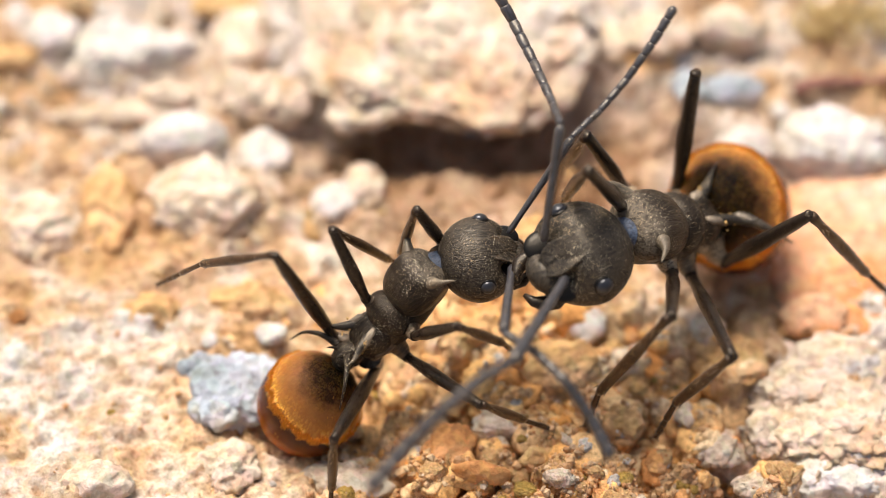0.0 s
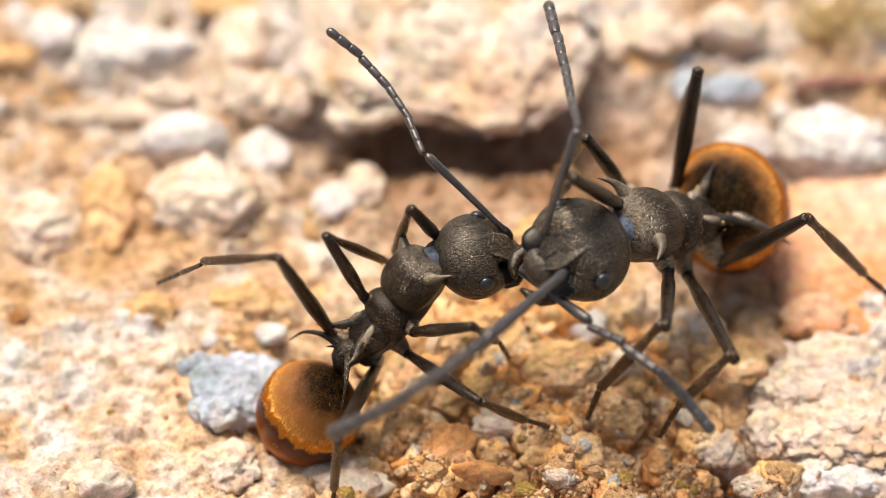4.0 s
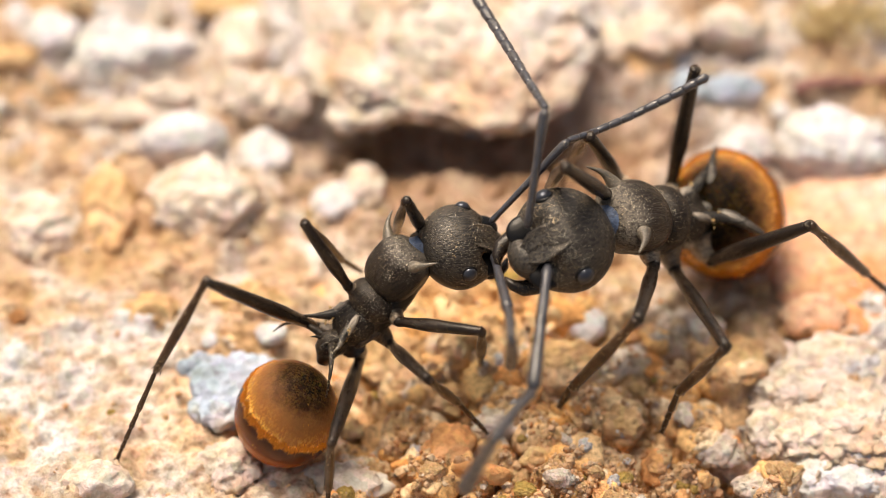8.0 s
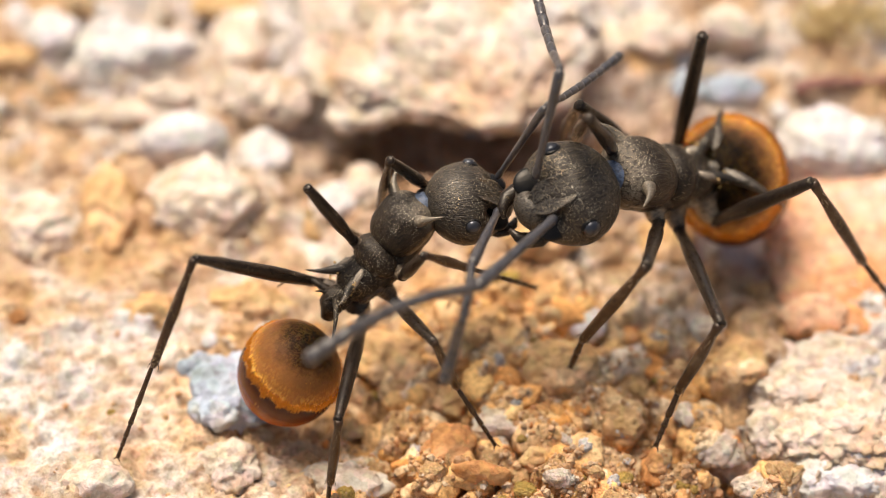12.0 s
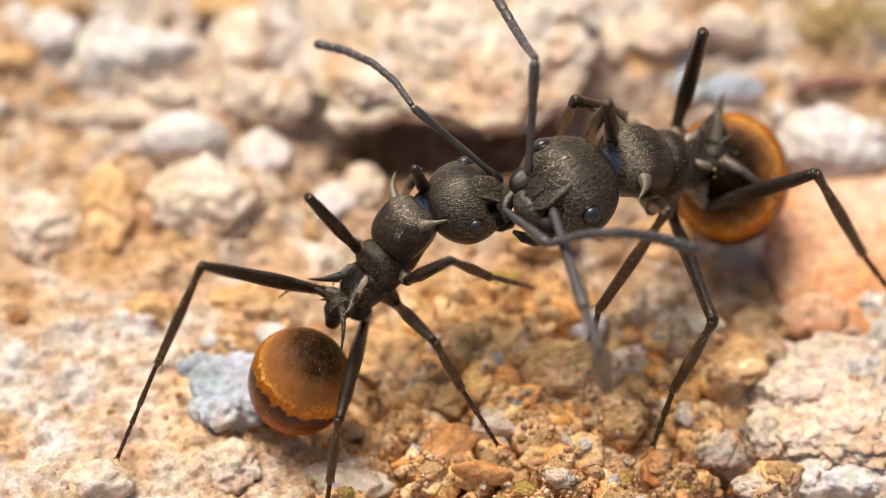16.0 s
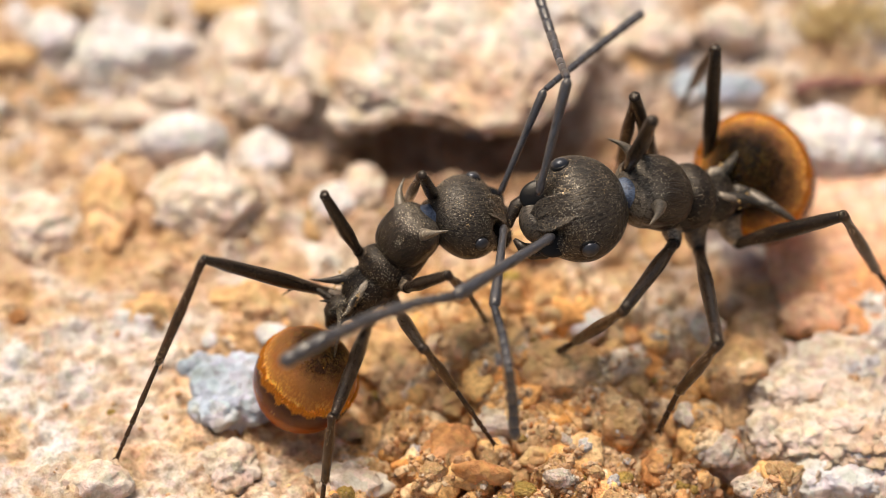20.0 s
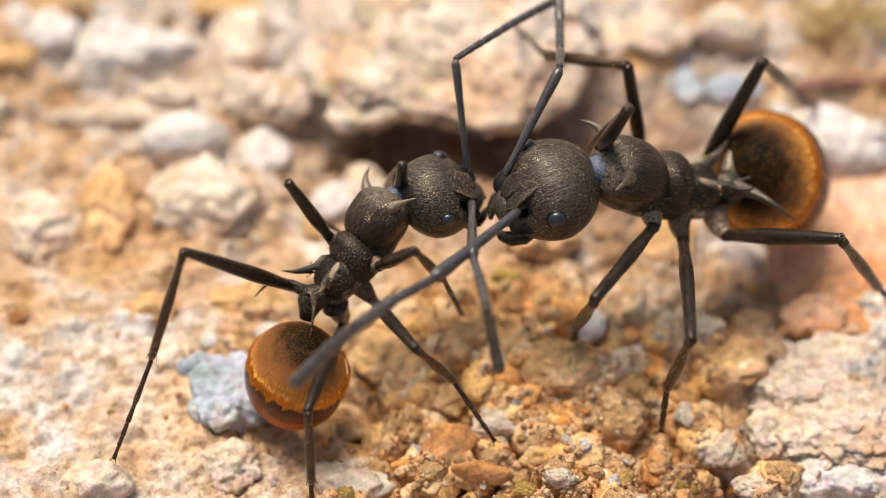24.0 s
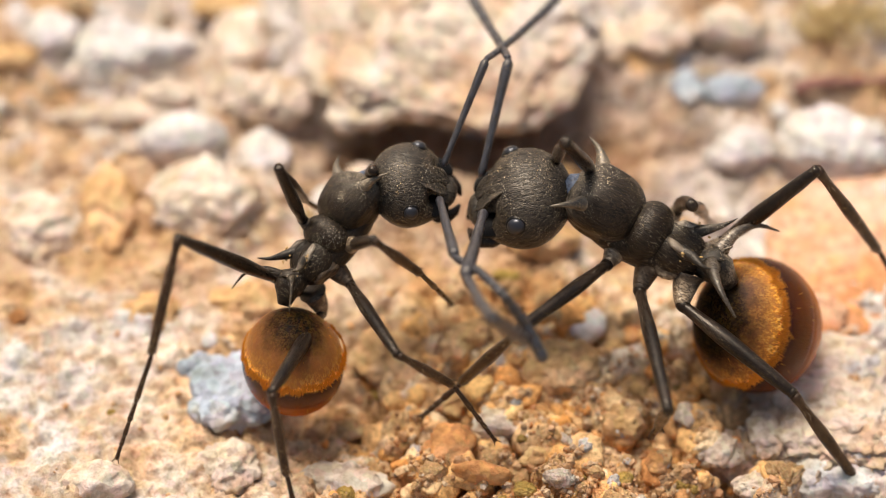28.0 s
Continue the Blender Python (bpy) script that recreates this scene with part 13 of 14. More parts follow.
    walk(large_ant["near_hind_tibia"], [
        (0, mm(-2.11, -1.19, 2.63, -51, 56, 112)), (1.25, mm(-2.12, -1.14, 2.61, -50, 57, 113)), (3, mm(-2.10, -1.15, 2.62, -49, 57, 115)), (6, mm(-2.16, -1.20, 2.61, -50, 57, 112)),
        (7.25, mm(-2.31, -1.55, 2.61, -45, 55, 124)), (8, mm(-2.26, -1.60, 2.64, -41, 54, 129)), (9.5, mm(-2.00, -1.51, 2.72, -36, 52, 127)), (10, mm(-2.07, -1.52, 2.70, -38, 52, 123)),
        (11, mm(-2.16, -1.59, 2.68, -41, 53, 117)), (12, mm(-2.26, -1.55, 2.64, -56, 54, 101)), (14.75, mm(-2.23, -1.57, 2.65, -55, 55, 103)), (16, mm(-1.98, -1.91, 2.75, -48, 52, 105)),
        (17, mm(-1.90, -1.88, 2.77, -37, 52, 112)), (17.25, mm(-2.01, -1.83, 2.74, -42, 53, 115)), (17.75, mm(-2.29, -1.98, 2.64, -60, 50, 125)), (18, mm(-2.27, -1.94, 2.65, -64, 49, 125)),
        (19, mm(-2.43, -2.03, 2.58, -69, 48, 114)), (20, mm(-2.44, -2.08, 2.57, -69, 50, 110)), (21, mm(-2.48, -2.21, 2.54, -60, 53, 111)), (23, mm(-2.97, -2.71, 2.15, -76, 51, 107)),
        (24, mm(-3.41, -2.97, 1.66, -80, 54, 118)), (24.25, mm(-3.67, -2.80, 1.41, -76, 51, 109)), (24.5, mm(-3.72, -2.95, 1.27, -57, 47, 111)), (25, mm(-3.26, -3.50, 1.48, -54, 38, 132)),
        (25.75, mm(-3.09, -3.85, 1.37, -58, 33, 141)), (26.25, mm(-2.82, -4.30, 1.11, -63, 27, 142)), (27, mm(-2.60, -4.58, 0.88, -52, 34, 148)), (27.5, mm(-2.63, -4.72, 0.55, -52, 36, 148)),
        (28, mm(-1.99, -5.18, -0.27, -56, 36, 152)),
    ])
    walk(large_ant["near_hind_tarsus"], [
        (0, mm(-3.22, -3.86, 1.26, -40, 56, 115)), (1, mm(-3.18, -3.88, 1.28, -38, 57, 117)), (2.5, mm(-3.16, -3.86, 1.32, -35, 57, 119)), (6, mm(-3.28, -3.87, 1.27, -36, 57, 119)),
        (7, mm(-3.21, -4.24, 1.27, -36, 55, 119)), (7.75, mm(-3.09, -4.45, 1.37, -34, 55, 126)), (9.25, mm(-3.17, -4.26, 1.55, -30, 52, 126)), (10, mm(-3.31, -4.21, 1.49, -33, 52, 124)),
        (11, mm(-3.56, -4.17, 1.41, -37, 53, 120)), (11.75, mm(-3.56, -3.99, 1.16, -37, 54, 109)), (12, mm(-3.56, -4.01, 1.07, -39, 55, 107)), (13, mm(-3.63, -3.90, 1.08, -39, 55, 106)),
        (15, mm(-3.51, -4.12, 1.16, -39, 54, 114)), (16, mm(-3.56, -4.27, 1.28, -27, 52, 114)), (17, mm(-3.69, -4.25, 1.59, -19, 52, 113)), (17.25, mm(-3.45, -4.38, 1.45, -24, 53, 116)),
        (17.5, mm(-2.85, -4.65, 1.14, -33, 53, 124)), (17.75, mm(-2.34, -4.64, 0.86, -40, 50, 128)), (18, mm(-2.19, -4.51, 0.75, -43, 48, 128)), (19, mm(-2.60, -4.53, 0.59, -49, 48, 115)),
        (20, mm(-2.75, -4.63, 0.66, -45, 50, 111)), (21, mm(-3.19, -4.86, 0.89, -43, 53, 111)), (23.5, mm(-2.88, -5.37, 0.02, -56, 53, 113)), (24, mm(-2.74, -5.50, -0.18, -58, 54, 118)),
        (24.25, mm(-3.61, -5.34, -0.53, -59, 54, 120)), (24.5, mm(-4.67, -5.39, -0.57, -58, 52, 129)), (25, mm(-3.59, -5.95, -0.54, -50, 40, 149)), (25.5, mm(-3.29, -5.98, -0.68, -52, 38, 155)),
        (26, mm(-2.79, -6.17, -1.19, -53, 32, 158)), (26.5, mm(-2.63, -6.43, -1.45, -53, 32, 166)), (27, mm(-2.46, -7.00, -1.20, -42, 35, 174)), (27.5, mm(-2.38, -7.17, -1.50, -43, 38, 172)),
        (28, mm(-1.44, -7.48, -2.42, -50, 40, 173)),
    ])
    walk(large_ant["far_front_femur"], [
        (0, mm(0.54, 1.50, 0.33, 66, -56, -68)), (1, mm(0.54, 1.50, 0.33, 55, -57, -55)), (2.25, mm(0.54, 1.50, 0.33, 47, -56, -45)), (3, mm(0.54, 1.50, 0.33, 47, -56, -45)),
        (4.5, mm(0.54, 1.50, 0.33, 43, -55, -43)), (6.5, mm(0.54, 1.50, 0.33, 45, -54, -41)), (7, mm(0.54, 1.50, 0.33, 45, -54, -50)), (7.75, mm(0.54, 1.50, 0.33, 44, -52, -39)),
        (8.25, mm(0.54, 1.50, 0.33, 48, -53, -44)), (9, mm(0.54, 1.50, 0.33, 72, -53, -68)), (10, mm(0.54, 1.50, 0.33, 47, -49, -37)), (10.75, mm(0.54, 1.50, 0.33, 34, -45, -25)),
        (11, mm(0.54, 1.50, 0.33, 32, -45, -21)), (11.75, mm(0.54, 1.50, 0.33, 60, -54, -54)), (12, mm(0.54, 1.50, 0.33, 71, -55, -63)), (13.25, mm(0.54, 1.50, 0.33, 82, -55, -79)),
        (15, mm(0.54, 1.50, 0.33, 82, -54, -74)), (16, mm(0.54, 1.50, 0.33, 100, -47, -100)), (17, mm(0.54, 1.50, 0.33, 90, -49, -97)), (17.25, mm(0.54, 1.50, 0.33, 107, -44, -111)),
        (17.5, mm(0.54, 1.50, 0.33, 128, -6, -145)), (17.75, mm(0.54, 1.50, 0.33, 113, 10, -153)), (18, mm(0.54, 1.50, 0.33, 104, 9, -153)), (19, mm(0.54, 1.50, 0.33, 117, -14, -130)),
        (20, mm(0.54, 1.50, 0.33, 116, -13, -135)), (21, mm(0.54, 1.50, 0.33, 123, -3, -145)), (22.75, mm(0.54, 1.50, 0.33, 123, 1, -137)), (24, mm(0.54, 1.50, 0.33, 126, 3, -129)),
        (24.5, mm(0.54, 1.50, 0.33, 118, -16, -110)), (24.75, mm(0.54, 1.50, 0.33, 102, -38, -68)), (25, mm(0.54, 1.50, 0.33, 64, -40, -12)), (26, mm(0.54, 1.50, 0.33, 99, -20, -65)),
        (26.5, mm(0.54, 1.50, 0.33, 101, -13, -72)), (27, mm(0.54, 1.50, 0.33, 103, -17, -78)), (28, mm(0.54, 1.50, 0.33, 81, -39, -13)),
    ])
    walk(large_ant["far_front_tibia"], [
        (0, mm(0.79, 3.91, 1.75, -52, -28, -126)), (1, mm(0.76, 4.00, 1.58, -52, -29, -125)), (2, mm(0.76, 4.05, 1.48, -51, -30, -126)), (3, mm(0.70, 4.05, 1.49, -50, -29, -125)),
        (4.25, mm(0.83, 4.05, 1.46, -51, -30, -126)), (6.25, mm(0.61, 4.06, 1.47, -49, -29, -125)), (7, mm(1.01, 4.01, 1.51, -53, -31, -126)), (7.5, mm(0.58, 4.07, 1.46, -52, -32, -122)),
        (8, mm(0.66, 4.02, 1.57, -54, -31, -121)), (9, mm(0.55, 3.81, 1.92, -54, -32, -120)), (10, mm(0.45, 3.97, 1.66, -57, -33, -119)), (10.5, mm(0.65, 4.05, 1.51, -59, -34, -119)),
        (11, mm(0.41, 4.09, 1.40, -58, -33, -118)), (11.5, mm(0.69, 4.00, 1.61, -56, -33, -121)), (12, mm(0.37, 3.86, 1.84, -52, -32, -121)), (13, mm(0.53, 3.81, 1.92, -52, -32, -122)),
        (15, mm(0.28, 3.77, 1.96, -55, -33, -118)), (16, mm(0.41, 3.57, 2.22, -63, -34, -117)), (16.25, mm(0.55, 3.53, 2.27, -125, 24, 42)), (17, mm(0.82, 3.62, 2.15, -122, 31, 46)),
        (17.25, mm(0.46, 3.54, 2.25, -60, -38, -116)), (17.5, mm(-0.27, 3.05, 2.52, -47, -37, -111)), (17.75, mm(-0.36, 2.30, 2.86, -41, -39, -102)), (18, mm(-0.16, 1.91, 3.01, -36, -36, -104)),
        (19, mm(-0.04, 2.79, 2.75, -59, -29, -110)), (19.75, mm(-0.01, 2.70, 2.80, -59, -28, -113)), (20, mm(0.06, 2.75, 2.79, -126, 21, 53)), (21, mm(-0.24, 2.82, 2.68, -132, -4, 30)),
        (22.5, mm(-0.44, 2.62, 2.70, -128, -12, 33)), (24, mm(-0.82, 2.47, 2.58, -131, -12, 44)), (24.25, mm(-0.74, 2.53, 2.60, -133, -9, 48)), (24.5, mm(-0.47, 2.57, 2.71, -54, -24, -92)),
        (25, mm(-0.77, 3.06, 2.26, -64, -22, -83)), (25.25, mm(-0.57, 2.95, 2.46, -113, 17, 91)), (26, mm(-0.25, 2.16, 2.94, -107, 8, 95)), (26.5, mm(-0.17, 1.93, 3.01, -110, -6, 77)),
        (27, mm(-0.25, 2.16, 2.94, -106, -17, 50)), (27.5, mm(-0.50, 2.31, 2.80, -113, -17, 56)), (27.75, mm(-0.80, 2.35, 2.64, -62, -14, -66)), (28, mm(-1.07, 2.32, 2.47, -60, -15, -65)),
    ])
    walk(large_ant["far_front_tarsus"], [
        (0, mm(1.82, 1.50, -0.80, -125, 27, 43)), (1, mm(1.81, 1.56, -0.93, -126, 27, 44)), (2.5, mm(1.80, 1.57, -0.97, -126, 27, 45)), (3.25, mm(1.86, 1.55, -0.96, -125, 27, 44)),
        (6.5, mm(1.79, 1.58, -0.95, -128, 25, 45)), (7, mm(1.94, 1.49, -0.99, -125, 27, 43)), (7.75, mm(1.67, 1.58, -0.97, -125, 27, 48)), (8.25, mm(1.69, 1.54, -0.90, -123, 28, 48)),
        (9, mm(1.62, 1.36, -0.57, -121, 27, 47)), (10, mm(1.39, 1.56, -0.93, -122, 28, 51)), (11, mm(1.36, 1.68, -1.18, -123, 29, 52)), (11.75, mm(1.55, 1.45, -0.74, -124, 29, 50)),
        (12, mm(1.50, 1.40, -0.62, -125, 28, 50)), (14.5, mm(1.44, 1.36, -0.56, -126, 31, 51)), (15.25, mm(1.30, 1.30, -0.52, -123, 30, 51)), (16.25, mm(1.05, 1.14, -0.46, -121, 29, 48)),
        (17, mm(1.09, 1.12, -0.51, -119, 33, 48)), (17.25, mm(1.25, 0.97, -0.23, -118, 32, 50)), (17.75, mm(2.03, 0.23, 1.01, -113, 26, 59)), (18, mm(2.39, -0.06, 1.27, -110, 24, 58)),
        (18.25, mm(2.23, 0.03, 1.07, -113, 24, 59)), (18.5, mm(1.86, 0.27, 0.63, -117, 25, 61)), (18.75, mm(1.46, 0.57, 0.21, -61, -31, -110)), (19, mm(1.23, 0.74, -0.00, -57, -31, -112)),
        (20, mm(1.16, 0.61, 0.04, -54, -31, -116)), (21, mm(1.15, 0.82, -0.05, -54, -33, -116)), (24, mm(1.27, 1.18, -0.13, -44, -24, -110)), (24.5, mm(1.65, 1.32, 0.01, -52, -27, -97)),
        (24.75, mm(1.38, 1.78, -0.37, -61, -25, -88)), (25, mm(0.97, 2.03, -0.79, -114, 21, 93)), (25.25, mm(0.90, 1.97, -0.75, -67, -21, -82)), (26, mm(0.87, 1.75, -0.52, -69, -15, -75)),
        (27, mm(1.20, 2.28, -0.42, -72, -19, -70)), (27.25, mm(1.21, 2.31, -0.42, -112, 16, 99)), (28, mm(0.97, 2.36, -0.57, -117, 14, 109)),
    ])
    walk(large_ant["far_middle_femur"], [
        (0, mm(1.71, -0.75, -0.76, 69, -55, -83)), (1, mm(1.71, -0.75, -0.76, 70, -56, -81)), (3, mm(1.71, -0.75, -0.76, 71, -56, -82)), (6, mm(1.71, -0.75, -0.76, 66, -56, -77)),
        (7, mm(1.71, -0.75, -0.76, 69, -54, -81)), (7.75, mm(1.71, -0.75, -0.76, 74, -54, -76)), (8.25, mm(1.71, -0.75, -0.76, 72, -54, -74)), (9.5, mm(1.71, -0.75, -0.76, 54, -52, -55)),
        (10, mm(1.71, -0.75, -0.76, 51, -52, -50)), (11, mm(1.71, -0.75, -0.76, 39, -50, -36)), (12, mm(1.71, -0.75, -0.76, 44, -54, -42)), (15.75, mm(1.71, -0.75, -0.76, 24, -40, -17)),
        (16.25, mm(1.71, -0.75, -0.76, 23, -35, -14)), (17, mm(1.71, -0.75, -0.76, 20, -33, -12)), (17.25, mm(1.71, -0.75, -0.76, 30, -41, -19)), (17.5, mm(1.71, -0.75, -0.76, 80, -52, -71)),
        (17.75, mm(1.71, -0.75, -0.76, 101, -33, -112)), (18, mm(1.71, -0.75, -0.76, 95, -26, -119)), (19, mm(1.71, -0.75, -0.76, 79, -45, -83)), (20.25, mm(1.71, -0.75, -0.76, 92, -42, -102)),
        (21, mm(1.71, -0.75, -0.76, 98, -34, -118)), (24, mm(1.71, -0.75, -0.76, 85, -33, -102)), (24.5, mm(1.71, -0.75, -0.76, 73, -28, -98)), (25, mm(1.71, -0.75, -0.76, 99, -29, -74)),
        (25.75, mm(1.71, -0.75, -0.76, 84, -34, -33)), (26, mm(1.71, -0.75, -0.76, 80, -32, -25)), (26.5, mm(1.71, -0.75, -0.76, 100, -25, -47)), (26.75, mm(1.71, -0.75, -0.76, 70, 15, 110)),
        (27, mm(1.71, -0.75, -0.76, 69, 13, 114)), (27.25, mm(1.71, -0.75, -0.76, 112, 15, -125)), (27.5, mm(1.71, -0.75, -0.76, 112, 19, -128)), (27.75, mm(1.71, -0.75, -0.76, 60, 13, 115)),
        (28, mm(1.71, -0.75, -0.76, 56, 14, 117)),
    ])
    walk(large_ant["far_middle_tibia"], [
        (0, mm(2.42, 1.52, 0.73, -130, 3, 25)), (1, mm(2.32, 1.56, 0.71, -131, 4, 27)), (3, mm(2.31, 1.55, 0.73, -130, 6, 30)), (6, mm(2.36, 1.58, 0.66, -132, 7, 31)),
        (7, mm(2.35, 1.52, 0.77, -131, 6, 27)), (7.75, mm(1.93, 1.56, 0.82, -131, 3, 28)), (8.25, mm(1.93, 1.58, 0.80, -131, 4, 29)), (9.25, mm(2.07, 1.64, 0.68, -125, 17, 37)),
        (10, mm(1.97, 1.70, 0.58, -126, 17, 41)), (11, mm(1.91, 1.81, 0.38, -126, 17, 41)), (12, mm(1.89, 1.80, 0.40, -131, 13, 37)), (15.25, mm(1.80, 1.90, 0.18, -127, 18, 40)),
        (16, mm(1.71, 1.92, 0.10, -124, 20, 39)), (17, mm(1.74, 1.94, 0.05, -122, 25, 39)), (17.25, mm(1.63, 1.84, 0.31, -121, 25, 42)), (17.5, mm(1.46, 1.48, 0.93, -117, 24, 50)),
        (17.75, mm(1.76, 0.86, 1.54, -109, 22, 54)), (18, mm(2.09, 0.43, 1.76, -103, 21, 55)), (19, mm(2.01, 1.24, 1.20, -97, 22, 58)), (20, mm(2.00, 1.16, 1.28, -99, 24, 56)),
        (20.25, mm(2.01, 1.11, 1.33, -108, 11, 42)), (20.5, mm(2.07, 1.00, 1.41, -104, -20, 16)), (20.75, mm(2.11, 0.88, 1.49, -75, -37, -3)), (21, mm(2.09, 0.80, 1.55, -52, -42, -7)),
        (21.5, mm(2.03, 0.73, 1.60, -70, -43, -9)), (23.75, mm(2.21, 0.67, 1.61, -65, -52, -7)), (24, mm(2.26, 0.68, 1.59, -65, -52, -5)), (24.25, mm(2.37, 0.54, 1.65, -108, -41, 19)),
        (24.5, mm(2.68, 0.40, 1.61, -113, 34, 89)), (24.75, mm(1.84, 0.57, 1.72, -98, 36, 108)), (25, mm(0.94, 0.42, 1.68, -101, 33, 115)), (25.5, mm(0.55, 0.32, 1.56, -101, 31, 124)),
        (25.75, mm(0.56, 0.34, 1.55, -67, -21, -81)), (26, mm(0.59, 0.32, 1.58, -69, -18, -77)), (26.25, mm(0.58, 0.10, 1.67, -69, -16, -75)), (26.5, mm(0.58, -0.20, 1.75, -101, 25, 132)),
        (27, mm(0.54, -0.60, 1.79, -96, 31, 133)), (27.25, mm(0.47, -0.69, 1.76, -95, 33, 137)), (27.5, mm(0.35, -0.76, 1.69, -64, -27, -76)), (28, mm(0.05, -0.98, 1.49, -54, -25, -73)),
    ])
    walk(large_ant["far_middle_tarsus"], [
        (0, mm(3.04, -0.00, -1.21, -130, 21, 39)), (1, mm(2.98, 0.04, -1.22, -130, 21, 40)), (3.25, mm(2.97, 0.01, -1.22, -130, 22, 40)), (6.25, mm(3.01, 0.00, -1.19, -128, 26, 45)),
        (7, mm(2.91, -0.05, -1.15, -126, 26, 42)), (8, mm(2.64, 0.05, -1.09, -127, 24, 45)), (9.5, mm(2.46, 0.14, -1.36, -123, 27, 48)), (10.25, mm(2.50, 0.19, -1.44, -122, 29, 52)),
        (11, mm(2.44, 0.28, -1.59, -123, 29, 52)), (12, mm(2.57, 0.21, -1.47, -124, 28, 50)), (15, mm(2.37, 0.31, -1.74, -122, 31, 52)), (16, mm(2.05, 0.36, -1.88, -115, 36, 57)),
        (17, mm(1.89, 0.33, -1.91, -113, 39, 56)), (17.5, mm(1.76, 0.04, -1.15, -120, 36, 64)), (17.75, mm(1.93, -0.35, -0.69, -60, -35, -108)), (18, mm(2.06, -0.62, -0.56, -58, -33, -109)),
        (19, mm(1.79, 0.27, -1.14, -55, -31, -112)), (20, mm(1.77, 0.09, -1.02, -51, -32, -117)), (20.25, mm(2.21, 0.21, -1.05, -47, -33, -117)), (20.5, mm(3.05, 0.65, -0.92, -41, -31, -115)),
        (20.75, mm(3.63, 1.47, -0.47, -48, -49, -89)), (21, mm(3.63, 2.17, 0.05, -41, -49, -89)), (21.5, mm(3.77, 1.34, -0.16, -38, -50, -81)), (23.75, mm(4.14, 1.50, 0.19, -49, -54, -64)),
        (24, mm(4.17, 1.59, 0.17, -38, -50, -77)), (24.25, mm(4.13, 0.29, -0.17, -33, -24, -103)), (24.5, mm(3.63, -0.94, -0.34, -49, -30, -100)), (24.75, mm(2.64, -0.72, -0.33, -57, -29, -91)),
        (25, mm(1.94, -0.61, -0.43, -61, -26, -87)), (25.75, mm(1.68, -0.34, -0.63, -64, -21, -80)), (26, mm(1.66, -0.21, -0.67, -66, -18, -77)), (26.25, mm(1.63, -0.30, -0.62, -66, -16, -75)),
        (27, mm(1.61, -1.36, -0.39, -67, -25, -74)), (27.75, mm(1.70, -1.43, -0.37, -58, -25, -74)), (28, mm(1.72, -1.36, -0.39, -55, -23, -71)),
    ])
    walk(large_ant["far_hind_femur"], [
        (0, mm(1.21, -2.04, -0.44, 89, -27, -137)), (1.75, mm(1.21, -2.04, -0.44, 88, -25, -138)), (3.25, mm(1.21, -2.04, -0.44, 87, -26, -136)), (7, mm(1.21, -2.04, -0.44, 85, -27, -137)),
        (9.25, mm(1.21, -2.04, -0.44, 93, -28, -132)), (10.25, mm(1.21, -2.04, -0.44, 90, -28, -130)), (11, mm(1.21, -2.04, -0.44, 91, -27, -129)), (12.25, mm(1.21, -2.04, -0.44, 93, -26, -134)),
        (16, mm(1.21, -2.04, -0.44, 96, -29, -131)), (17, mm(1.21, -2.04, -0.44, 94, -31, -134)), (17.5, mm(1.21, -2.04, -0.44, 86, -36, -117)), (18, mm(1.21, -2.04, -0.44, 70, -35, -106)),
        (19.25, mm(1.21, -2.04, -0.44, 74, -31, -110)), (20, mm(1.21, -2.04, -0.44, 80, -30, -117)), (21.5, mm(1.21, -2.04, -0.44, 80, -26, -123)), (23.5, mm(1.21, -2.04, -0.44, 91, -10, -124)),
        (24, mm(1.21, -2.04, -0.44, 89, -1, -127)), (24.25, mm(1.21, -2.04, -0.44, 81, -2, -124)), (24.5, mm(1.21, -2.04, -0.44, 61, -6, -117)), (25, mm(1.21, -2.04, -0.44, 69, 14, -131)),
        (26, mm(1.21, -2.04, -0.44, 69, 14, -121)), (27.25, mm(1.21, -2.04, -0.44, 69, 12, -121)), (28, mm(1.21, -2.04, -0.44, 76, 15, -107)),
    ])
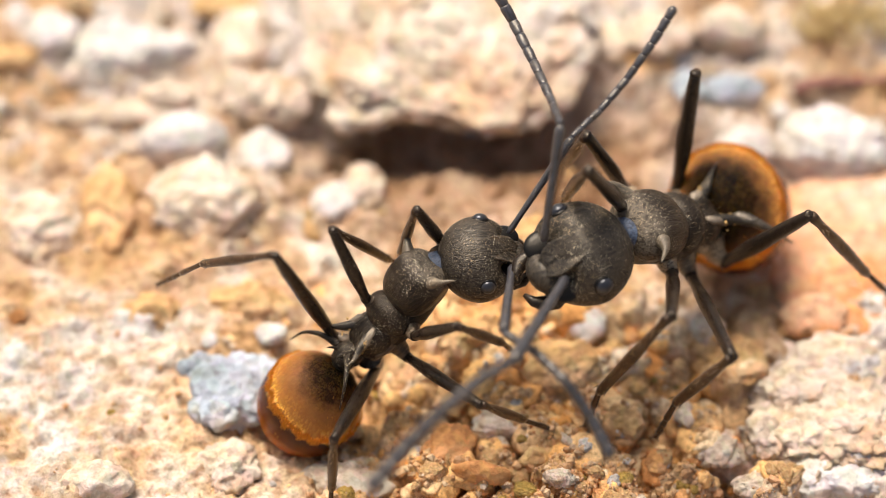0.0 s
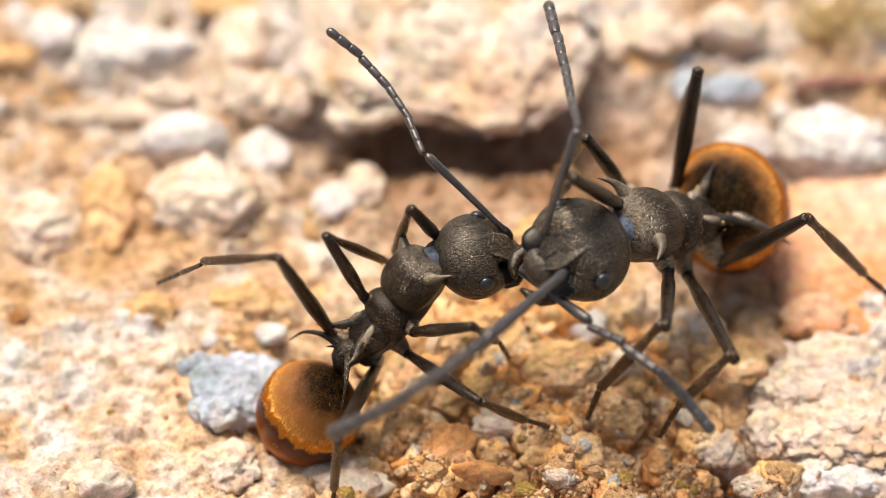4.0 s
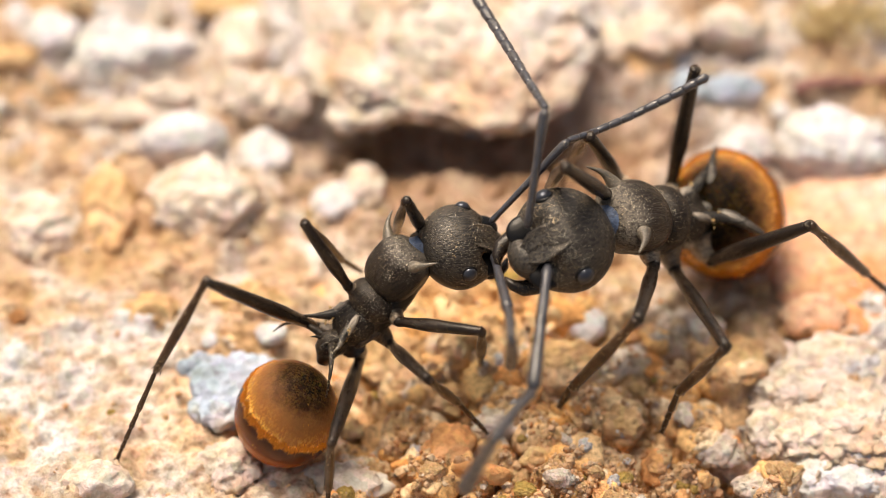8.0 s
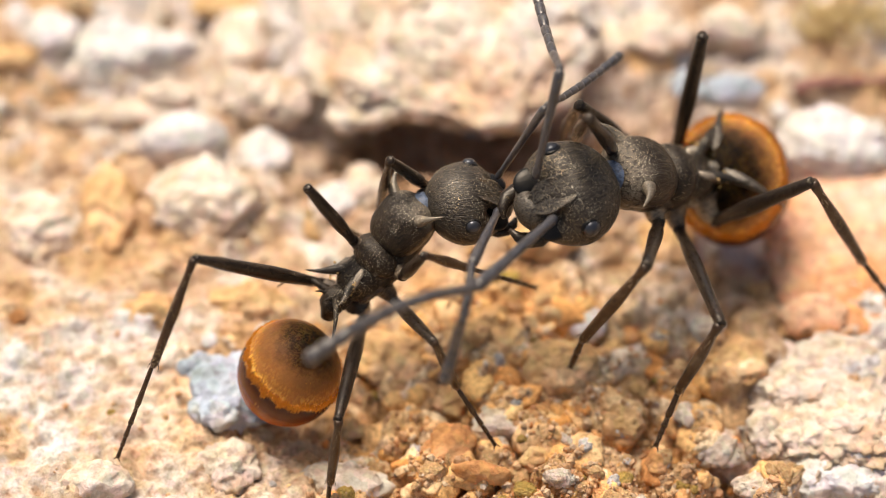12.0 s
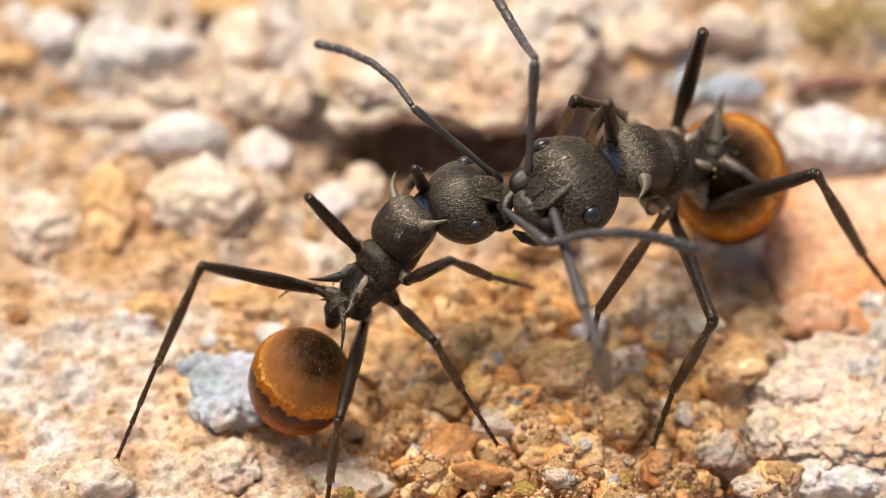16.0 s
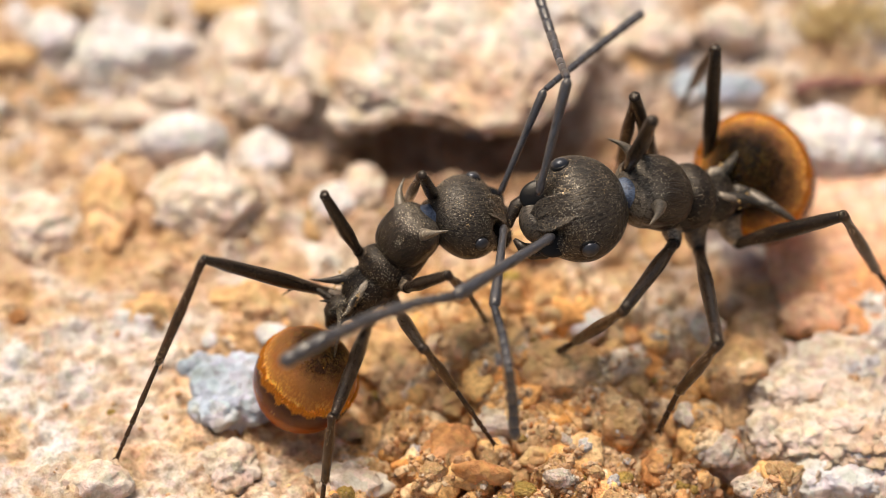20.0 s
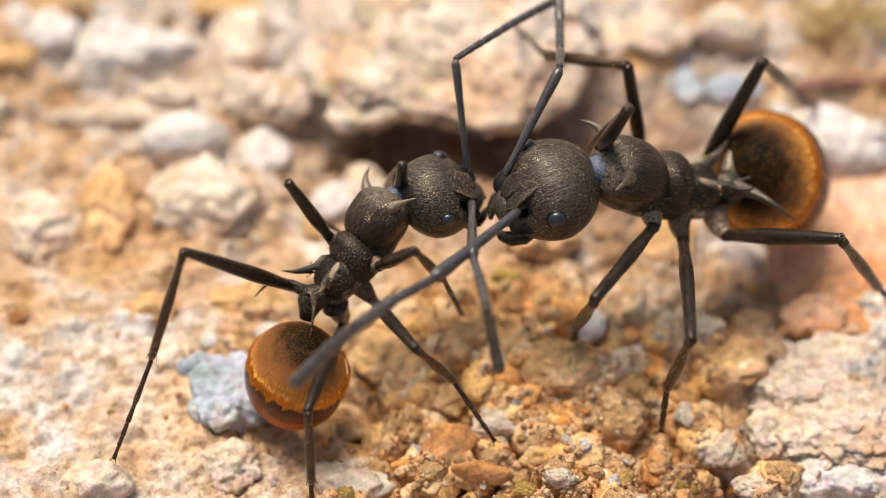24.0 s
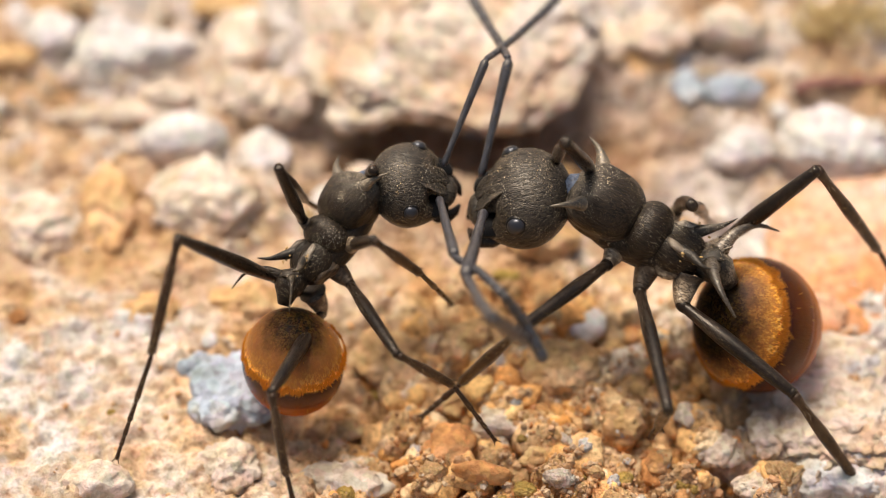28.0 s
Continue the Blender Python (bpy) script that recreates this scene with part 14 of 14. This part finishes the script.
    walk(large_ant["far_hind_tibia"], [
        (0, mm(2.38, -1.00, 2.67, -129, 27, 43)), (1.75, mm(2.39, -1.12, 2.70, -129, 27, 44)), (2.75, mm(2.38, -1.03, 2.67, -129, 27, 45)), (6.25, mm(2.45, -1.18, 2.69, -127, 27, 46)),
        (7, mm(2.54, -1.19, 2.66, -125, 28, 44)), (8.25, mm(2.31, -0.88, 2.65, -126, 27, 48)), (9.25, mm(2.18, -0.72, 2.63, -124, 29, 49)), (10.25, mm(2.23, -0.78, 2.64, -122, 28, 51)),
        (11, mm(2.19, -0.77, 2.65, -123, 25, 48)), (12.25, mm(2.15, -0.81, 2.67, -125, 27, 47)), (15.25, mm(2.10, -0.63, 2.61, -121, 27, 49)), (16, mm(2.06, -0.53, 2.58, -116, 32, 51)),
        (17, mm(2.30, -0.58, 2.52, -114, 36, 52)), (17.25, mm(2.30, -0.47, 2.46, -121, 28, 45)), (17.5, mm(2.34, -0.34, 2.38, -128, 5, 34)), (17.75, mm(2.63, -0.42, 2.29, -122, -17, 21)),
        (18, mm(2.88, -0.56, 2.23, -115, -23, 13)), (19, mm(2.76, -0.71, 2.38, -122, -20, 19)), (20, mm(2.52, -0.76, 2.52, -128, 13, 45)), (21, mm(2.60, -0.98, 2.57, -124, 23, 52)),
        (22.5, mm(2.11, -1.12, 2.79, -107, 47, 93)), (23.75, mm(1.36, -1.72, 3.02, -67, 56, 148)), (24, mm(1.30, -2.01, 3.03, -65, 56, 152)), (24.25, mm(1.75, -2.23, 2.99, -86, 55, 127)),
        (24.5, mm(2.86, -2.54, 2.57, -89, 48, 116)), (24.75, mm(2.21, -2.84, 2.79, -78, 44, 133)), (25, mm(1.67, -3.43, 2.71, -65, 40, 157)), (26, mm(1.91, -3.35, 2.70, -62, 33, 174)),
        (26.5, mm(1.94, -3.42, 2.66, -77, 29, 146)), (27, mm(1.97, -3.25, 2.72, -74, 30, 132)), (28, mm(1.78, -3.11, 2.81, -63, 37, 157)),
    ])
    walk(large_ant["far_hind_tarsus"], [
        (0, mm(3.06, -3.65, 0.07, -121, 22, 40)), (1.25, mm(3.08, -3.76, 0.09, -122, 19, 37)), (3, mm(3.13, -3.66, 0.07, -122, 23, 42)), (6.5, mm(3.15, -3.74, 0.03, -122, 22, 42)),
        (7, mm(3.02, -3.75, -0.06, -119, 24, 41)), (8, mm(3.04, -3.46, -0.06, -118, 25, 46)), (9.25, mm(2.75, -3.24, -0.11, -115, 27, 46)), (10, mm(2.84, -3.22, -0.13, -116, 26, 49)),
        (11, mm(2.81, -3.12, -0.23, -111, 28, 51)), (12, mm(2.82, -3.26, -0.09, -115, 26, 48)), (15, mm(2.66, -3.06, -0.22, -113, 29, 50)), (16, mm(2.26, -2.95, -0.30, -108, 31, 50)),
        (17, mm(2.26, -3.10, -0.28, -102, 35, 50)), (17.25, mm(2.63, -2.91, -0.39, -107, 33, 51)), (17.75, mm(4.20, -1.93, -0.79, -115, 24, 57)), (18, mm(4.55, -1.83, -0.89, -117, 20, 54)),
        (19, mm(4.43, -2.26, -0.63, -119, 7, 43)), (20, mm(3.71, -2.85, -0.39, -116, 18, 51)), (21, mm(3.50, -3.27, -0.29, -113, 26, 54)), (22, mm(3.46, -3.50, 0.00, -109, 34, 69)),
        (23.75, mm(3.02, -4.49, 1.08, -69, 56, 131)), (24, mm(3.09, -4.73, 1.13, -65, 57, 138)), (24.25, mm(3.36, -4.89, 0.85, -58, 56, 150)), (24.5, mm(4.03, -5.11, 0.07, -53, 53, 160)),
        (24.75, mm(3.42, -5.23, 0.14, -57, 46, 151)), (25, mm(3.10, -5.75, 0.11, -54, 40, 148)), (25.5, mm(3.35, -5.63, 0.17, -56, 38, 155)), (26, mm(3.54, -5.28, -0.10, -59, 32, 159)),
        (26.25, mm(3.31, -5.15, -0.38, -64, 30, 153)), (26.5, mm(2.94, -5.12, -0.55, -66, 28, 142)), (27, mm(2.38, -5.31, -0.41, -59, 30, 130)), (27.5, mm(2.52, -5.56, -0.11, -61, 33, 134)),
        (28, mm(2.97, -5.49, 0.14, -65, 35, 147)),
    ])


motions()
